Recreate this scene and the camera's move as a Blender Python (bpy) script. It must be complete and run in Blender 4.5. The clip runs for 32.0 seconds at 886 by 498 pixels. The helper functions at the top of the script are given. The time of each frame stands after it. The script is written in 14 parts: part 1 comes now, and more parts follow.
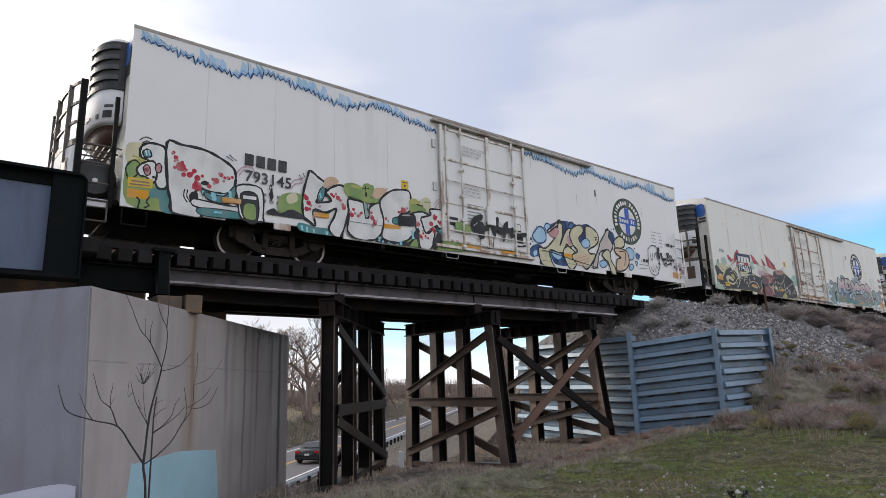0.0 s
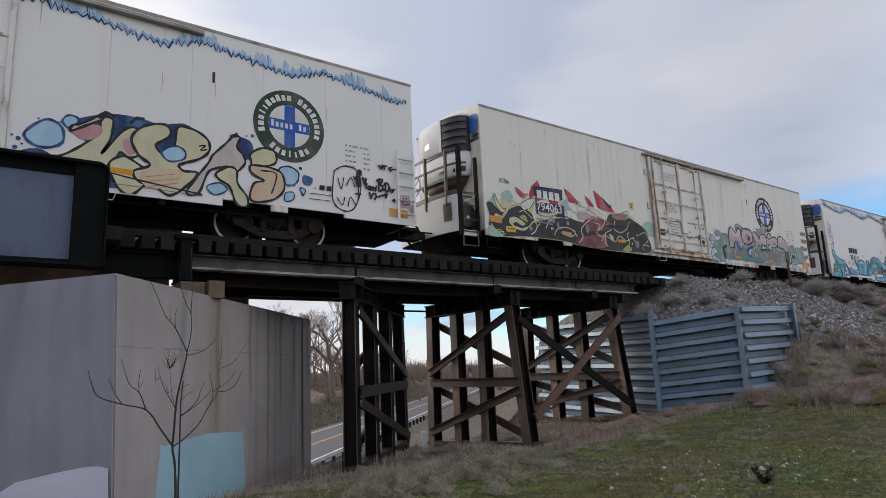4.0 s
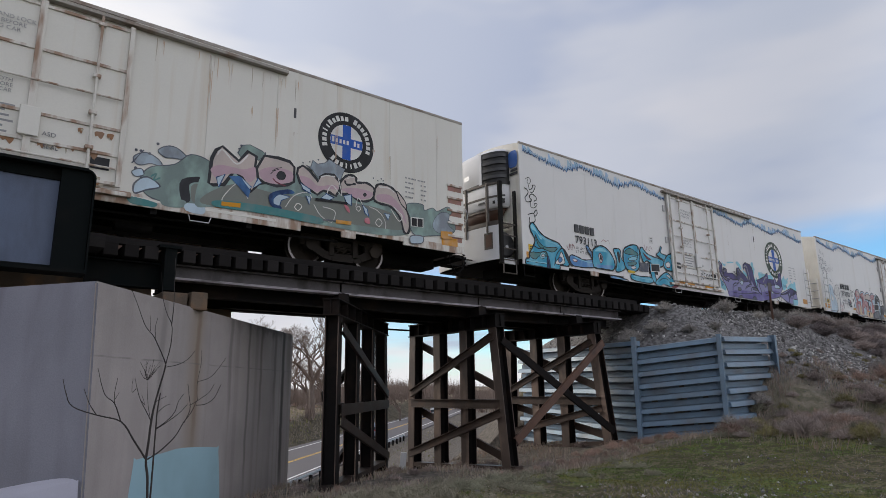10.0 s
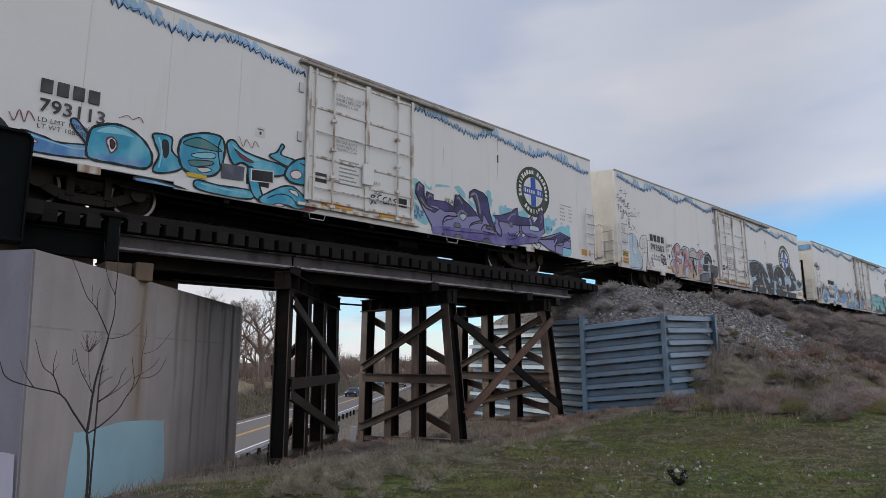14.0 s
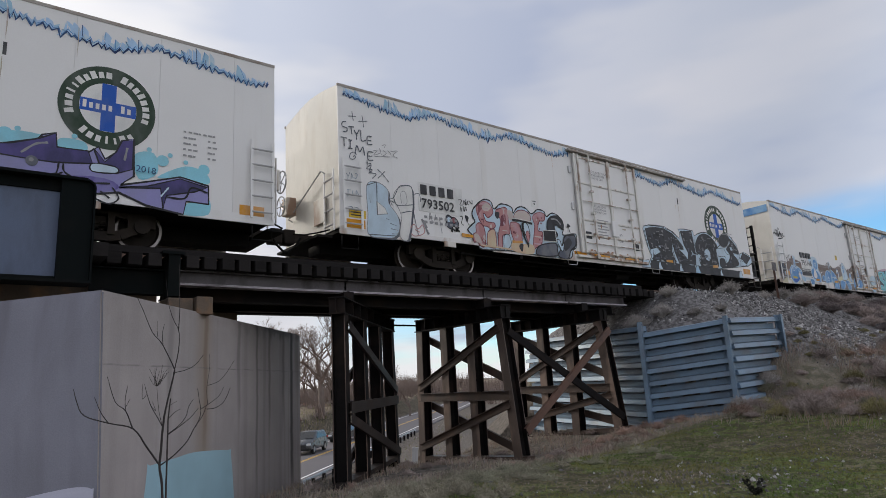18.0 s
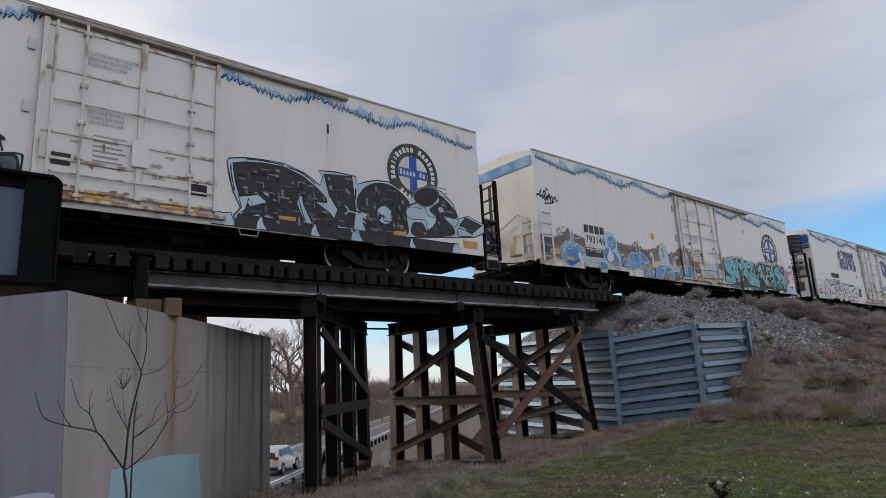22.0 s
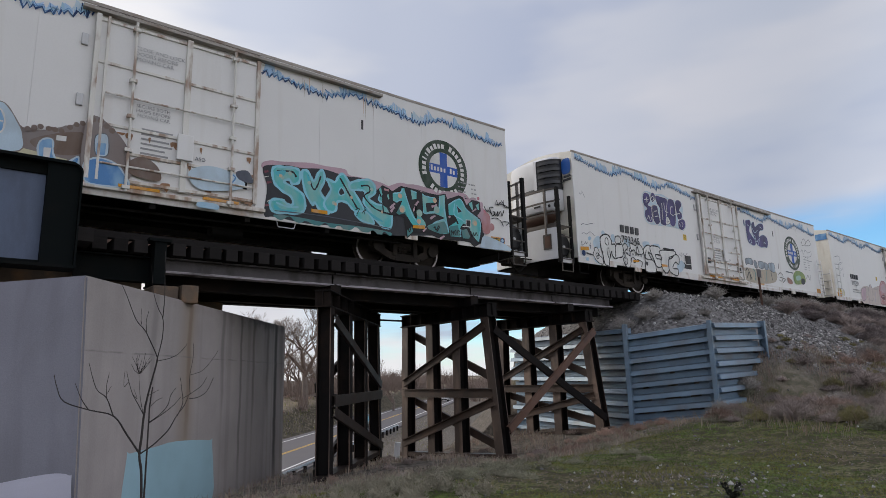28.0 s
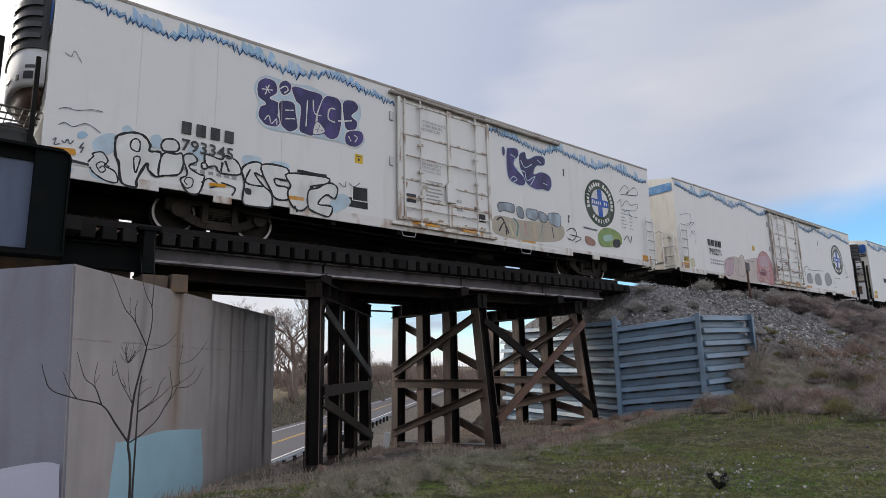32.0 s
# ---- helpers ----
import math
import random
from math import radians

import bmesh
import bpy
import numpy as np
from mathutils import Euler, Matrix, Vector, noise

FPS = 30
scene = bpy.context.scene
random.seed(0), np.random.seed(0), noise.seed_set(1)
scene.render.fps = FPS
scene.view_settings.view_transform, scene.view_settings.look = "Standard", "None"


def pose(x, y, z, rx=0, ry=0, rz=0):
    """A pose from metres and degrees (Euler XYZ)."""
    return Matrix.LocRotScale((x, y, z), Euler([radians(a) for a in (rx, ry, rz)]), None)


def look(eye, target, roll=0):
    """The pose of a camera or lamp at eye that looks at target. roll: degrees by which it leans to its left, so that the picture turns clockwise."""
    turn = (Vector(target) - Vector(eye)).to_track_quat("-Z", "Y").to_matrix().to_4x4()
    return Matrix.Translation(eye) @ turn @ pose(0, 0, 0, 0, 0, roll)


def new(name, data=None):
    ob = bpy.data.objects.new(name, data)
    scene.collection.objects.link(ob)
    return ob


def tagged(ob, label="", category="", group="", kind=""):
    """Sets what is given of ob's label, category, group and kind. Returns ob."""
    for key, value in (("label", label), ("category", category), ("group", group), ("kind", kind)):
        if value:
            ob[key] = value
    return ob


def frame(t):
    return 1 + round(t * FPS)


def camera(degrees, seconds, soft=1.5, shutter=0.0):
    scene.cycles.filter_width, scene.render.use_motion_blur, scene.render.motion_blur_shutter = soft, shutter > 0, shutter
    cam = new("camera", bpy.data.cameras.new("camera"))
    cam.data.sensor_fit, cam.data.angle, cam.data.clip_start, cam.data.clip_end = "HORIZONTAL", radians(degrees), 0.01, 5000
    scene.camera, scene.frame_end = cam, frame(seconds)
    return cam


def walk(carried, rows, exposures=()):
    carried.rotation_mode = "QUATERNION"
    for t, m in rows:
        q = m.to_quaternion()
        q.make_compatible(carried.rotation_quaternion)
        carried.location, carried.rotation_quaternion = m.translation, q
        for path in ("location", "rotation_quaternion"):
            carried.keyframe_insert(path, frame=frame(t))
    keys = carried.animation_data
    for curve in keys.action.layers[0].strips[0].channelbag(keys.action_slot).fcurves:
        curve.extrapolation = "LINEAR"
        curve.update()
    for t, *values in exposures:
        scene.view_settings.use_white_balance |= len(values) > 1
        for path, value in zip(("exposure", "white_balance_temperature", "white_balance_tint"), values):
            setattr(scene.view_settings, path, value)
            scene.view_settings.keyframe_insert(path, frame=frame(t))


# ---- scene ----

# ---------------------------------------------------------------- camera
EYE = Vector((0.0, -14.5, 1.6))
# seconds, heading left of +y, pitch, roll (degrees)
PATH = [
    (0, -38.89, 12.37, -1.84), (0.5, -38.42, 12.13, -1.69), (1, -38.26, 11.79, -1.53), (1.5, -38.60, 11.58, -1.56),
    (2, -38.03, 12.13, -1.80), (2.5, -37.86, 11.89, -2.34), (3, -37.34, 11.23, -2.67), (3.5, -36.98, 10.69, -2.63),
    (5.5, -38.27, 11.51, -1.98), (6, -38.64, 11.84, -1.77), (6.5, -38.52, 12.08, -1.45), (7, -38.60, 12.34, -1.08),
    (7.5, -39.17, 12.51, -0.92), (8, -39.62, 12.61, -0.88), (8.5, -39.48, 12.70, -0.83), (9, -38.81, 12.75, -0.75),
    (9.5, -38.43, 12.58, -0.80), (10, -38.40, 12.51, -0.76), (10.5, -38.10, 12.47, -0.38), (11, -38.54, 12.41, -0.24),
    (11.5, -40.47, 11.59, -0.51), (12, -42.21, 9.73, -0.75), (12.5, -43.53, 9.67, -0.65), (13, -43.28, 10.19, -0.18),
    (13.5, -42.85, 10.16, 0.03), (15.5, -41.80, 11.01, -1.77), (16, -41.30, 11.00, -1.90), (16.5, -41.03, 11.06, -2.17),
    (17, -39.76, 11.26, -2.60), (17.5, -38.76, 11.43, -2.99), (18, -38.14, 11.96, -3.24), (18.5, -38.17, 12.39, -3.46),
    (19, -38.51, 12.45, -3.54), (19.5, -39.11, 12.47, -3.51), (20, -39.88, 12.45, -3.54), (20.5, -40.29, 12.40, -3.45),
    (21, -40.45, 12.34, -3.31), (21.5, -40.56, 12.24, -3.19), (22, -40.58, 12.16, -3.03), (22.5, -40.63, 12.17, -2.90),
    (23, -40.61, 12.18, -2.88), (23.5, -40.48, 12.14, -2.77), (24, -40.47, 12.02, -2.71), (24.5, -40.56, 12.03, -2.75),
    (25, -40.70, 12.09, -2.78), (25.5, -40.69, 12.18, -2.75), (26, -40.62, 12.13, -2.68), (26.5, -40.32, 11.81, -2.31),
    (28.5, -39.06, 11.57, -1.53), (29, -39.22, 11.39, -1.32), (29.5, -39.91, 10.80, -1.13), (30, -40.74, 10.53, -1.02),
    (30.5, -41.19, 10.48, -1.00), (31, -41.01, 10.40, -0.99), (31.5, -40.56, 10.46, -1.07), (32, -39.99, 10.76, -1.29),
]


def sight(yaw, pitch):
    a, b = radians(yaw), radians(pitch)
    return Vector((-math.sin(a) * math.cos(b), math.cos(a) * math.cos(b), math.sin(b)))


cam = camera(70.4, 32.0, soft=0.6)
walk(cam, [(t, look(EYE, EYE + 10 * sight(yaw, pitch), roll)) for t, yaw, pitch, roll in PATH],
     exposures=[(0.0, 0.40), (1.0, 0.36), (3.0, 0.12), (6.0, 0.16), (8.0, 0.14), (9.5, 0.08), (11.0, 0.05), (12.3, 0.10), (14.0, 0.06), (16.0, 0.11), (17.3, 0.10), (19.0, 0.0), (26.5, 0.0), (29.0, 0.1), (31.0, 0.14), (32.0, 0.18)])

# ---------------------------------------------------------------- sky and sun
SUN_AZ, SUN_EL = radians(-24.0), radians(24.0)     # azimuth from +y towards +x
sun_way = Vector((math.sin(SUN_AZ) * math.cos(SUN_EL), math.cos(SUN_AZ) * math.cos(SUN_EL), math.sin(SUN_EL)))


def build_world():
    world = bpy.data.worlds.new("overcast_sky")
    scene.world = world
    world.use_nodes = True
    tree = world.node_tree
    tree.nodes.clear()
    link = tree.links.new
    out = tree.nodes.new("ShaderNodeOutputWorld")
    back = tree.nodes.new("ShaderNodeBackground")
    link(back.outputs[0], out.inputs[0])
    coord = tree.nodes.new("ShaderNodeTexCoord")
    sky = tree.nodes.new("ShaderNodeTexSky")
    sky.sky_type = "NISHITA"
    sky.sun_disc = False
    sky.sun_elevation = SUN_EL
    sky.sun_rotation = SUN_AZ
    sky.dust_density = 0.4
    sky.air_density = 1.0
    clear = tree.nodes.new("ShaderNodeVectorMath")
    clear.operation = "SCALE"
    clear.inputs["Scale"].default_value = SKY_CLEAR
    deep = tree.nodes.new("ShaderNodeVectorMath")
    deep.operation = "MULTIPLY"
    deep.inputs[1].default_value = (0.58, 0.88, 1.12)
    link(sky.outputs[0], deep.inputs[0])
    link(deep.outputs[0], clear.inputs[0])

    def noise_at(scale, detail, stretch, offset=(0, 0, 0)):
        mp = tree.nodes.new("ShaderNodeMapping")
        mp.inputs["Scale"].default_value = stretch
        mp.inputs["Location"].default_value = offset
        link(coord.outputs["Generated"], mp.inputs["Vector"])
        n = tree.nodes.new("ShaderNodeTexNoise")
        n.inputs["Scale"].default_value = scale
        n.inputs["Detail"].default_value = detail
        n.inputs["Roughness"].default_value = 0.5
        link(mp.outputs[0], n.inputs["Vector"])
        return n.outputs[0]

    def ramp(socket, stops, mode="EASE"):
        r = tree.nodes.new("ShaderNodeValToRGB")
        r.color_ramp.interpolation = mode
        el = r.color_ramp.elements
        el[0].position, el[0].color = stops[0][0], (*stops[0][1], 1)
        el[1].position, el[1].color = stops[-1][0], (*stops[-1][1], 1)
        for p, c in stops[1:-1]:
            e = el.new(p)
            e.color = (*c, 1)
        link(socket, r.inputs[0])
        return r.outputs[0]

    def mixed(kind, fac, a, b):
        m = tree.nodes.new("ShaderNodeMix")
        m.data_type = "RGBA"
        m.blend_type = kind
        if isinstance(fac, float):
            m.inputs[0].default_value = fac
        else:
            link(fac, m.inputs[0])
        link(a, m.inputs[6])
        link(b, m.inputs[7])
        return m.outputs[2]

    def summed(op, a, b):
        n = tree.nodes.new("ShaderNodeMath")
        n.operation = op
        for sock, v in ((n.inputs[0], a), (n.inputs[1], b)):
            if isinstance(v, float):
                sock.default_value = v
            else:
                link(v, sock)
        if op == "MULTIPLY_ADD":
            n.inputs[2].default_value = 0.5
        return n.outputs[0]

    # cloud deck: soft grey sheets, thinner and warmer towards the sun
    dot = tree.nodes.new("ShaderNodeVectorMath")
    dot.operation = "DOT_PRODUCT"
    dot.inputs[1].default_value = sun_way
    link(coord.outputs["Generated"], dot.inputs[0])
    glow = ramp(summed("MULTIPLY_ADD", dot.outputs["Value"], 0.5), CLOUD_GLOW)
    sheets = ramp(noise_at(1.6, 4.0, (1.0, 1.0, 3.2), (0.3, 0.1, 0.0)), [(0.36, (0.74, 0.80, 0.92)), (0.50, (0.97, 0.98, 1.0)), (0.64, (1.13, 1.09, 1.05))])
    deck = mixed("MULTIPLY", 1.0, glow, sheets)
    # clear air low over the horizon ahead, with thin streaks of cloud in it
    sep = tree.nodes.new("ShaderNodeSeparateXYZ")
    link(coord.outputs["Generated"], sep.inputs[0])

    ragged = summed("ADD", sep.outputs["Z"], summed("MULTIPLY", noise_at(3.0, 4.0, (1.0, 1.0, 3.0)), 0.16))
    low = ramp(ragged, [(0.235, (1, 1, 1)), (0.33, (0, 0, 0))])
    ahead = tree.nodes.new("ShaderNodeVectorMath")
    ahead.operation = "DOT_PRODUCT"
    ahead.inputs[1].default_value = (0.92, 0.39, 0.0)
    link(coord.outputs["Generated"], ahead.inputs[0])
    open_side = ramp(ahead.outputs["Value"], [(0.72, (0, 0, 0)), (0.93, (1, 1, 1))])
    streaks = ramp(noise_at(2.2, 4.0, (1.0, 1.0, 9.0), (0.2, 0.7, 0.15)), [(0.54, (1, 1, 1)), (0.68, (0.15, 0.15, 0.15))])
    gap = mixed("MULTIPLY", 1.0, mixed("MULTIPLY", 1.0, low, open_side), streaks)
    bank = tree.nodes.new("ShaderNodeRGB")
    bank.outputs[0].default_value = (0.80, 0.80, 0.82, 1)
    rim = ramp(summed("ADD", sep.outputs["Z"], summed("MULTIPLY", noise_at(5.0, 4.0, (1.0, 1.0, 5.0), (0.6, 0.2, 0.4)), 0.14)), [(0.09, (1, 1, 1)), (0.145, (0, 0, 0))])
    full = mixed("MIX", rim, mixed("MIX", gap, deck, clear.outputs[0]), bank.outputs[0])
    link(full, back.inputs["Color"])
    back.inputs["Strength"].default_value = SKY_STRENGTH


SKY_CLEAR = 0.17
SKY_STRENGTH = 1.0
CLOUD_GLOW = [(0, (0.95, 0.97, 1.04)), (0.325, (0.86, 0.88, 0.95)), (0.45, (0.58, 0.62, 0.72)), (0.55, (0.455, 0.49, 0.58)), (0.7, (0.55, 0.57, 0.645)), (0.81, (0.655, 0.66, 0.705)), (0.89, (0.78, 0.775, 0.80)), (0.93, (0.90, 0.885, 0.895)), (0.96, (1, 0.985, 0.99)), (0.9825, (1.4, 1.36, 1.32)), (1, (2.4, 2.3, 2.15))]
build_world()
sun = new("sun", bpy.data.lights.new("sun", "SUN"))
sun.data.energy = 1.1
sun.data.angle = radians(12)
sun.data.color = (1.0, 0.92, 0.80)
sun.matrix_world = look((0, 0, 60), Vector((0, 0, 60)) - sun_way)

# ---------------------------------------------------------------- materials


def material(name, color, rough=0.6, metal=0.0, vary=0.12, grain=8.0, fine=60.0, bump=0.15, second=None, amount=0.5,
             second_scale=1.2, streak=None, tint=0.0, spec=0.5, second_range=(0.5, 0.68)):
    """A surface with broad and fine variation. second: a colour of stains or wear; streak: (x, y, z) stretch of the stains."""
    m = bpy.data.materials.new(name)
    m.use_nodes = True
    tree = m.node_tree
    link = tree.links.new
    bsdf = tree.nodes["Principled BSDF"]
    coord = tree.nodes.new("ShaderNodeTexCoord")
    info = tree.nodes.new("ShaderNodeObjectInfo")
    shift = tree.nodes.new("ShaderNodeVectorMath")
    shift.operation = "MULTIPLY_ADD"
    shift.inputs[1].default_value = (1, 1, 1)
    link(coord.outputs["Object"], shift.inputs[0])
    spread = tree.nodes.new("ShaderNodeVectorMath")
    spread.operation = "SCALE"
    spread.inputs[0].default_value = (17.0, 9.0, 5.0)
    link(info.outputs["Random"], spread.inputs["Scale"])
    link(spread.outputs[0], shift.inputs[2])

    def noisy(scale, detail=3.0, stretch=None):
        src = shift.outputs[0]
        if stretch:
            mp = tree.nodes.new("ShaderNodeMapping")
            mp.inputs["Scale"].default_value = stretch
            link(src, mp.inputs["Vector"])
            src = mp.outputs[0]
        n = tree.nodes.new("ShaderNodeTexNoise")
        n.inputs["Scale"].default_value = scale
        n.inputs["Detail"].default_value = detail
        link(src, n.inputs["Vector"])
        return n.outputs[0]

    def span(socket, lo, hi, a, b):
        r = tree.nodes.new("ShaderNodeMapRange")
        for i, v in enumerate((lo, hi, a, b)):
            r.inputs[i + 1].default_value = v
        link(socket, r.inputs[0])
        return r.outputs[0]

    base = tree.nodes.new("ShaderNodeRGB")
    base.outputs[0].default_value = (*color, 1)
    broad, tiny = noisy(grain / 8.0), noisy(fine)
    hsv = tree.nodes.new("ShaderNodeHueSaturation")
    add = tree.nodes.new("ShaderNodeMath")
    add.operation = "ADD"
    link(span(broad, 0.25, 0.75, 1 - vary, 1 + vary), add.inputs[0])
    link(span(tiny, 0.25, 0.75, -vary / 2, vary / 2), add.inputs[1])
    value = add.outputs[0]
    if tint:
        more = tree.nodes.new("ShaderNodeMath")
        more.operation = "MULTIPLY"
        link(value, more.inputs[0])
        link(span(info.outputs["Random"], 0, 1, 1 - tint, 1 + tint), more.inputs[1])
        value = more.outputs[0]
    link(value, hsv.inputs["Value"])
    link(base.outputs[0], hsv.inputs["Color"])
    color_out = hsv.outputs[0]
    if second:
        mix = tree.nodes.new("ShaderNodeMix")
        mix.data_type = "RGBA"
        mix.inputs[7].default_value = (*second, 1)
        link(span(noisy(second_scale, 5.0, streak), second_range[0], second_range[1], 0, amount), mix.inputs[0])
        link(color_out, mix.inputs[6])
        color_out = mix.outputs[2]
    link(color_out, bsdf.inputs["Base Color"])
    bsdf.inputs["Metallic"].default_value = metal
    bsdf.inputs["Specular IOR Level"].default_value = spec
    link(span(broad, 0.2, 0.8, max(0.02, rough - 0.1), min(1, rough + 0.1)), bsdf.inputs["Roughness"])
    if bump:
        b = tree.nodes.new("ShaderNodeBump")
        b.inputs["Strength"].default_value = bump
        b.inputs["Distance"].default_value = 0.01
        link(tiny, b.inputs["Height"])
        link(b.outputs[0], bsdf.inputs["Normal"])
    return m


M = {}
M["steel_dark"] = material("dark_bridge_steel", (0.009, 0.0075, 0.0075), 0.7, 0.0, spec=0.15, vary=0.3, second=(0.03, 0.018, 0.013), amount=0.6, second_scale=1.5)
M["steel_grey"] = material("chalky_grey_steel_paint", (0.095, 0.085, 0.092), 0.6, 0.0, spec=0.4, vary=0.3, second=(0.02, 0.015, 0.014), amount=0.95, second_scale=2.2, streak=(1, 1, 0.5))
M["steel_rust"] = material("rusted_steel", (0.12, 0.062, 0.042), 0.5, 0.0, vary=0.25, second=(0.05, 0.032, 0.028), amount=0.7, second_scale=2.0)
M["girder"] = material("black_girder_paint", (0.0045, 0.0065, 0.007), 0.75, 0.0, spec=0.08, vary=0.2, second=(0.014, 0.012, 0.011), amount=0.4)
# blue-grey web colour carries the sky's reflection on the steel
M["girder_web"] = material("sky_reflection_girder_web", (0.09, 0.118, 0.19), 0.6, 0.0, vary=0.15, second=(0.05, 0.06, 0.09), amount=0.5, second_scale=3.0, streak=(1, 1, 0.3))
# pale tone stands in for the wet reflection along the lower flange
M["flange_glint"] = material("pale_flange_highlight", (0.42, 0.385, 0.42), 0.6, 0.0, vary=0.3, second=(0.05, 0.04, 0.038), amount=0.9, second_scale=1.6, streak=(1, 1, 1))
M["tie"] = material("creosoted_timber", (0.020, 0.018, 0.018), 0.9, spec=0.12, vary=0.3, fine=90, second=(0.022, 0.02, 0.019), amount=0.5, second_scale=6.0, streak=(0.3, 2, 3), tint=0.3)
M["rail"] = material("rail_steel", (0.14, 0.09, 0.07), 0.5, 0.6, vary=0.2)
M["galv"] = material("galvanised_bin_wall_steel", (0.178, 0.258, 0.345), 0.45, 0.15, vary=0.16, grain=10, second=(0.15, 0.135, 0.12), amount=0.5, second_scale=1.1, streak=(1, 1, 0.7), tint=0.10)
M["white"] = material("white_car_paint", (0.745, 0.735, 0.73), 0.45, vary=0.03, grain=5, fine=30, bump=0.03, second=(0.50, 0.44, 0.36), amount=0.28,
                      second_scale=1.3, streak=(1.6, 1, 0.15), second_range=(0.58, 0.8))
M["white_old"] = material("aged_cream_car_paint", (0.725, 0.705, 0.655), 0.5, vary=0.04, grain=5, fine=30, bump=0.04, second=(0.50, 0.36, 0.22), amount=0.32,
                          second_scale=1.8, streak=(2.5, 1, 0.10), second_range=(0.57, 0.8))
M["under"] = material("grimy_black_underframe", (0.0055, 0.0050, 0.0050), 0.85, vary=0.3, spec=0.25, second=(0.022, 0.018, 0.015), amount=0.5)
M["truck"] = material("dusty_brown_truck_casting", (0.024, 0.019, 0.016), 0.85, vary=0.3, spec=0.3, second=(0.06, 0.046, 0.036), amount=0.6)
M["asphalt"] = material("asphalt", (0.135, 0.122, 0.125), 0.85, vary=0.15, grain=2, fine=25)
M["road_white"] = material("white_road_paint", (0.75, 0.75, 0.73), 0.7)
M["road_yellow"] = material("yellow_road_paint", (0.70, 0.42, 0.06), 0.7)

# ---------------------------------------------------------------- mesh helpers


def part(name, bm, mat, parent=None, label="", smooth=False):
    me = bpy.data.meshes.new(name)
    bm.to_mesh(me)
    bm.free()
    if smooth:
        for p in me.polygons:
            p.use_smooth = len(p.vertices) <= 4
    for m in (mat if isinstance(mat, (list, tuple)) else [mat]):
        me.materials.append(m)
    ob = new(name, me)
    if parent:
        ob.parent = parent
    if label:
        ob["label"] = label
    return ob


def thing(name, label, category, group="", kind="", at=(0, 0, 0)):
    ob = new(name)
    ob.location = at
    return tagged(ob, label, category, group, kind)


def box(bm, lo, hi, mat=0, taper=None):
    x0, y0, z0 = lo
    x1, y1, z1 = hi
    vs = [bm.verts.new(p) for p in ((x0, y0, z0), (x1, y0, z0), (x1, y1, z0), (x0, y1, z0), (x0, y0, z1), (x1, y0, z1), (x1, y1, z1), (x0, y1, z1))]
    fs = [bm.faces.new([vs[i] for i in q]) for q in ((3, 2, 1, 0), (4, 5, 6, 7), (0, 1, 5, 4), (1, 2, 6, 5), (2, 3, 7, 6), (3, 0, 4, 7))]
    for f in fs:
        f.material_index = mat
    return vs


def boxed(lo, hi, bevel=0.0):
    bm = bmesh.new()
    box(bm, lo, hi)
    if bevel:
        bmesh.ops.bevel(bm, geom=bm.edges[:], offset=bevel, segments=2, affect="EDGES", profile=0.6)
    return bm


def frame_of(a, b, up=(0, 0, 1)):
    z = (Vector(b) - Vector(a)).normalized()
    x = Vector(up).cross(z)
    if x.length < 1e-4:
        x = Vector((1, 0, 0))
    x.normalize()
    return x, z.cross(x), z


def sweep(bm, profile, a, b, up=(0, 0, 1), mat=0):
    """A straight bar of the closed profile [(side, up)] from a to b."""
    x, y, _ = frame_of(a, b, up)
    rings = []
    for p in (Vector(a), Vector(b)):
        rings.append([bm.verts.new(p + x * u + y * v) for u, v in profile])
    n = len(profile)
    for i in range(n):
        f = bm.faces.new((rings[0][i], rings[0][(i + 1) % n], rings[1][(i + 1) % n], rings[1][i]))
        f.material_index = mat
    bm.faces.new(rings[0][::-1]).material_index = mat
    bm.faces.new(rings[1]).material_index = mat


def ibeam(w, h, tf, tw):
    a, b = w / 2, h / 2
    return [(-a, -b), (a, -b), (a, -b + tf), (tw / 2, -b + tf), (tw / 2, b - tf), (a, b - tf), (a, b), (-a, b), (-a, b - tf), (-tw / 2, b - tf), (-tw / 2, -b + tf), (-a, -b + tf)]


def flat(w, h):
    return [(-w / 2, -h / 2), (w / 2, -h / 2), (w / 2, h / 2), (-w / 2, h / 2)]


def channel(w, h, t):
    a, b = w / 2, h / 2
    return [(-a, -b), (a, -b), (a, -b + t), (-a + t, -b + t), (-a + t, b - t), (a, b - t), (a, b), (-a, b)]


def disc(r, n=10):
    return [(r * math.cos(2 * math.pi * i / n), r * math.sin(2 * math.pi * i / n)) for i in range(n)]


def tube(bm, pts, r, n=8, mat=0):
    """A round pipe along points."""
    pts = [Vector(p) for p in pts]
    rings = []
    for i, p in enumerate(pts):
        d = (pts[min(i + 1, len(pts) - 1)] - pts[max(i - 1, 0)])
        x, y, _ = frame_of((0, 0, 0), d, (0.13, 0.21, 1))
        rr = r[i] if isinstance(r, (list, tuple)) else r
        rings.append([bm.verts.new(p + x * u * rr + y * v * rr) for u, v in disc(1, n)])
    for a, b in zip(rings, rings[1:]):
        for i in range(n):
            bm.faces.new((a[i], a[(i + 1) % n], b[(i + 1) % n], b[i])).material_index = mat
    bm.faces.new(rings[0][::-1]).material_index = mat
    bm.faces.new(rings[-1]).material_index = mat


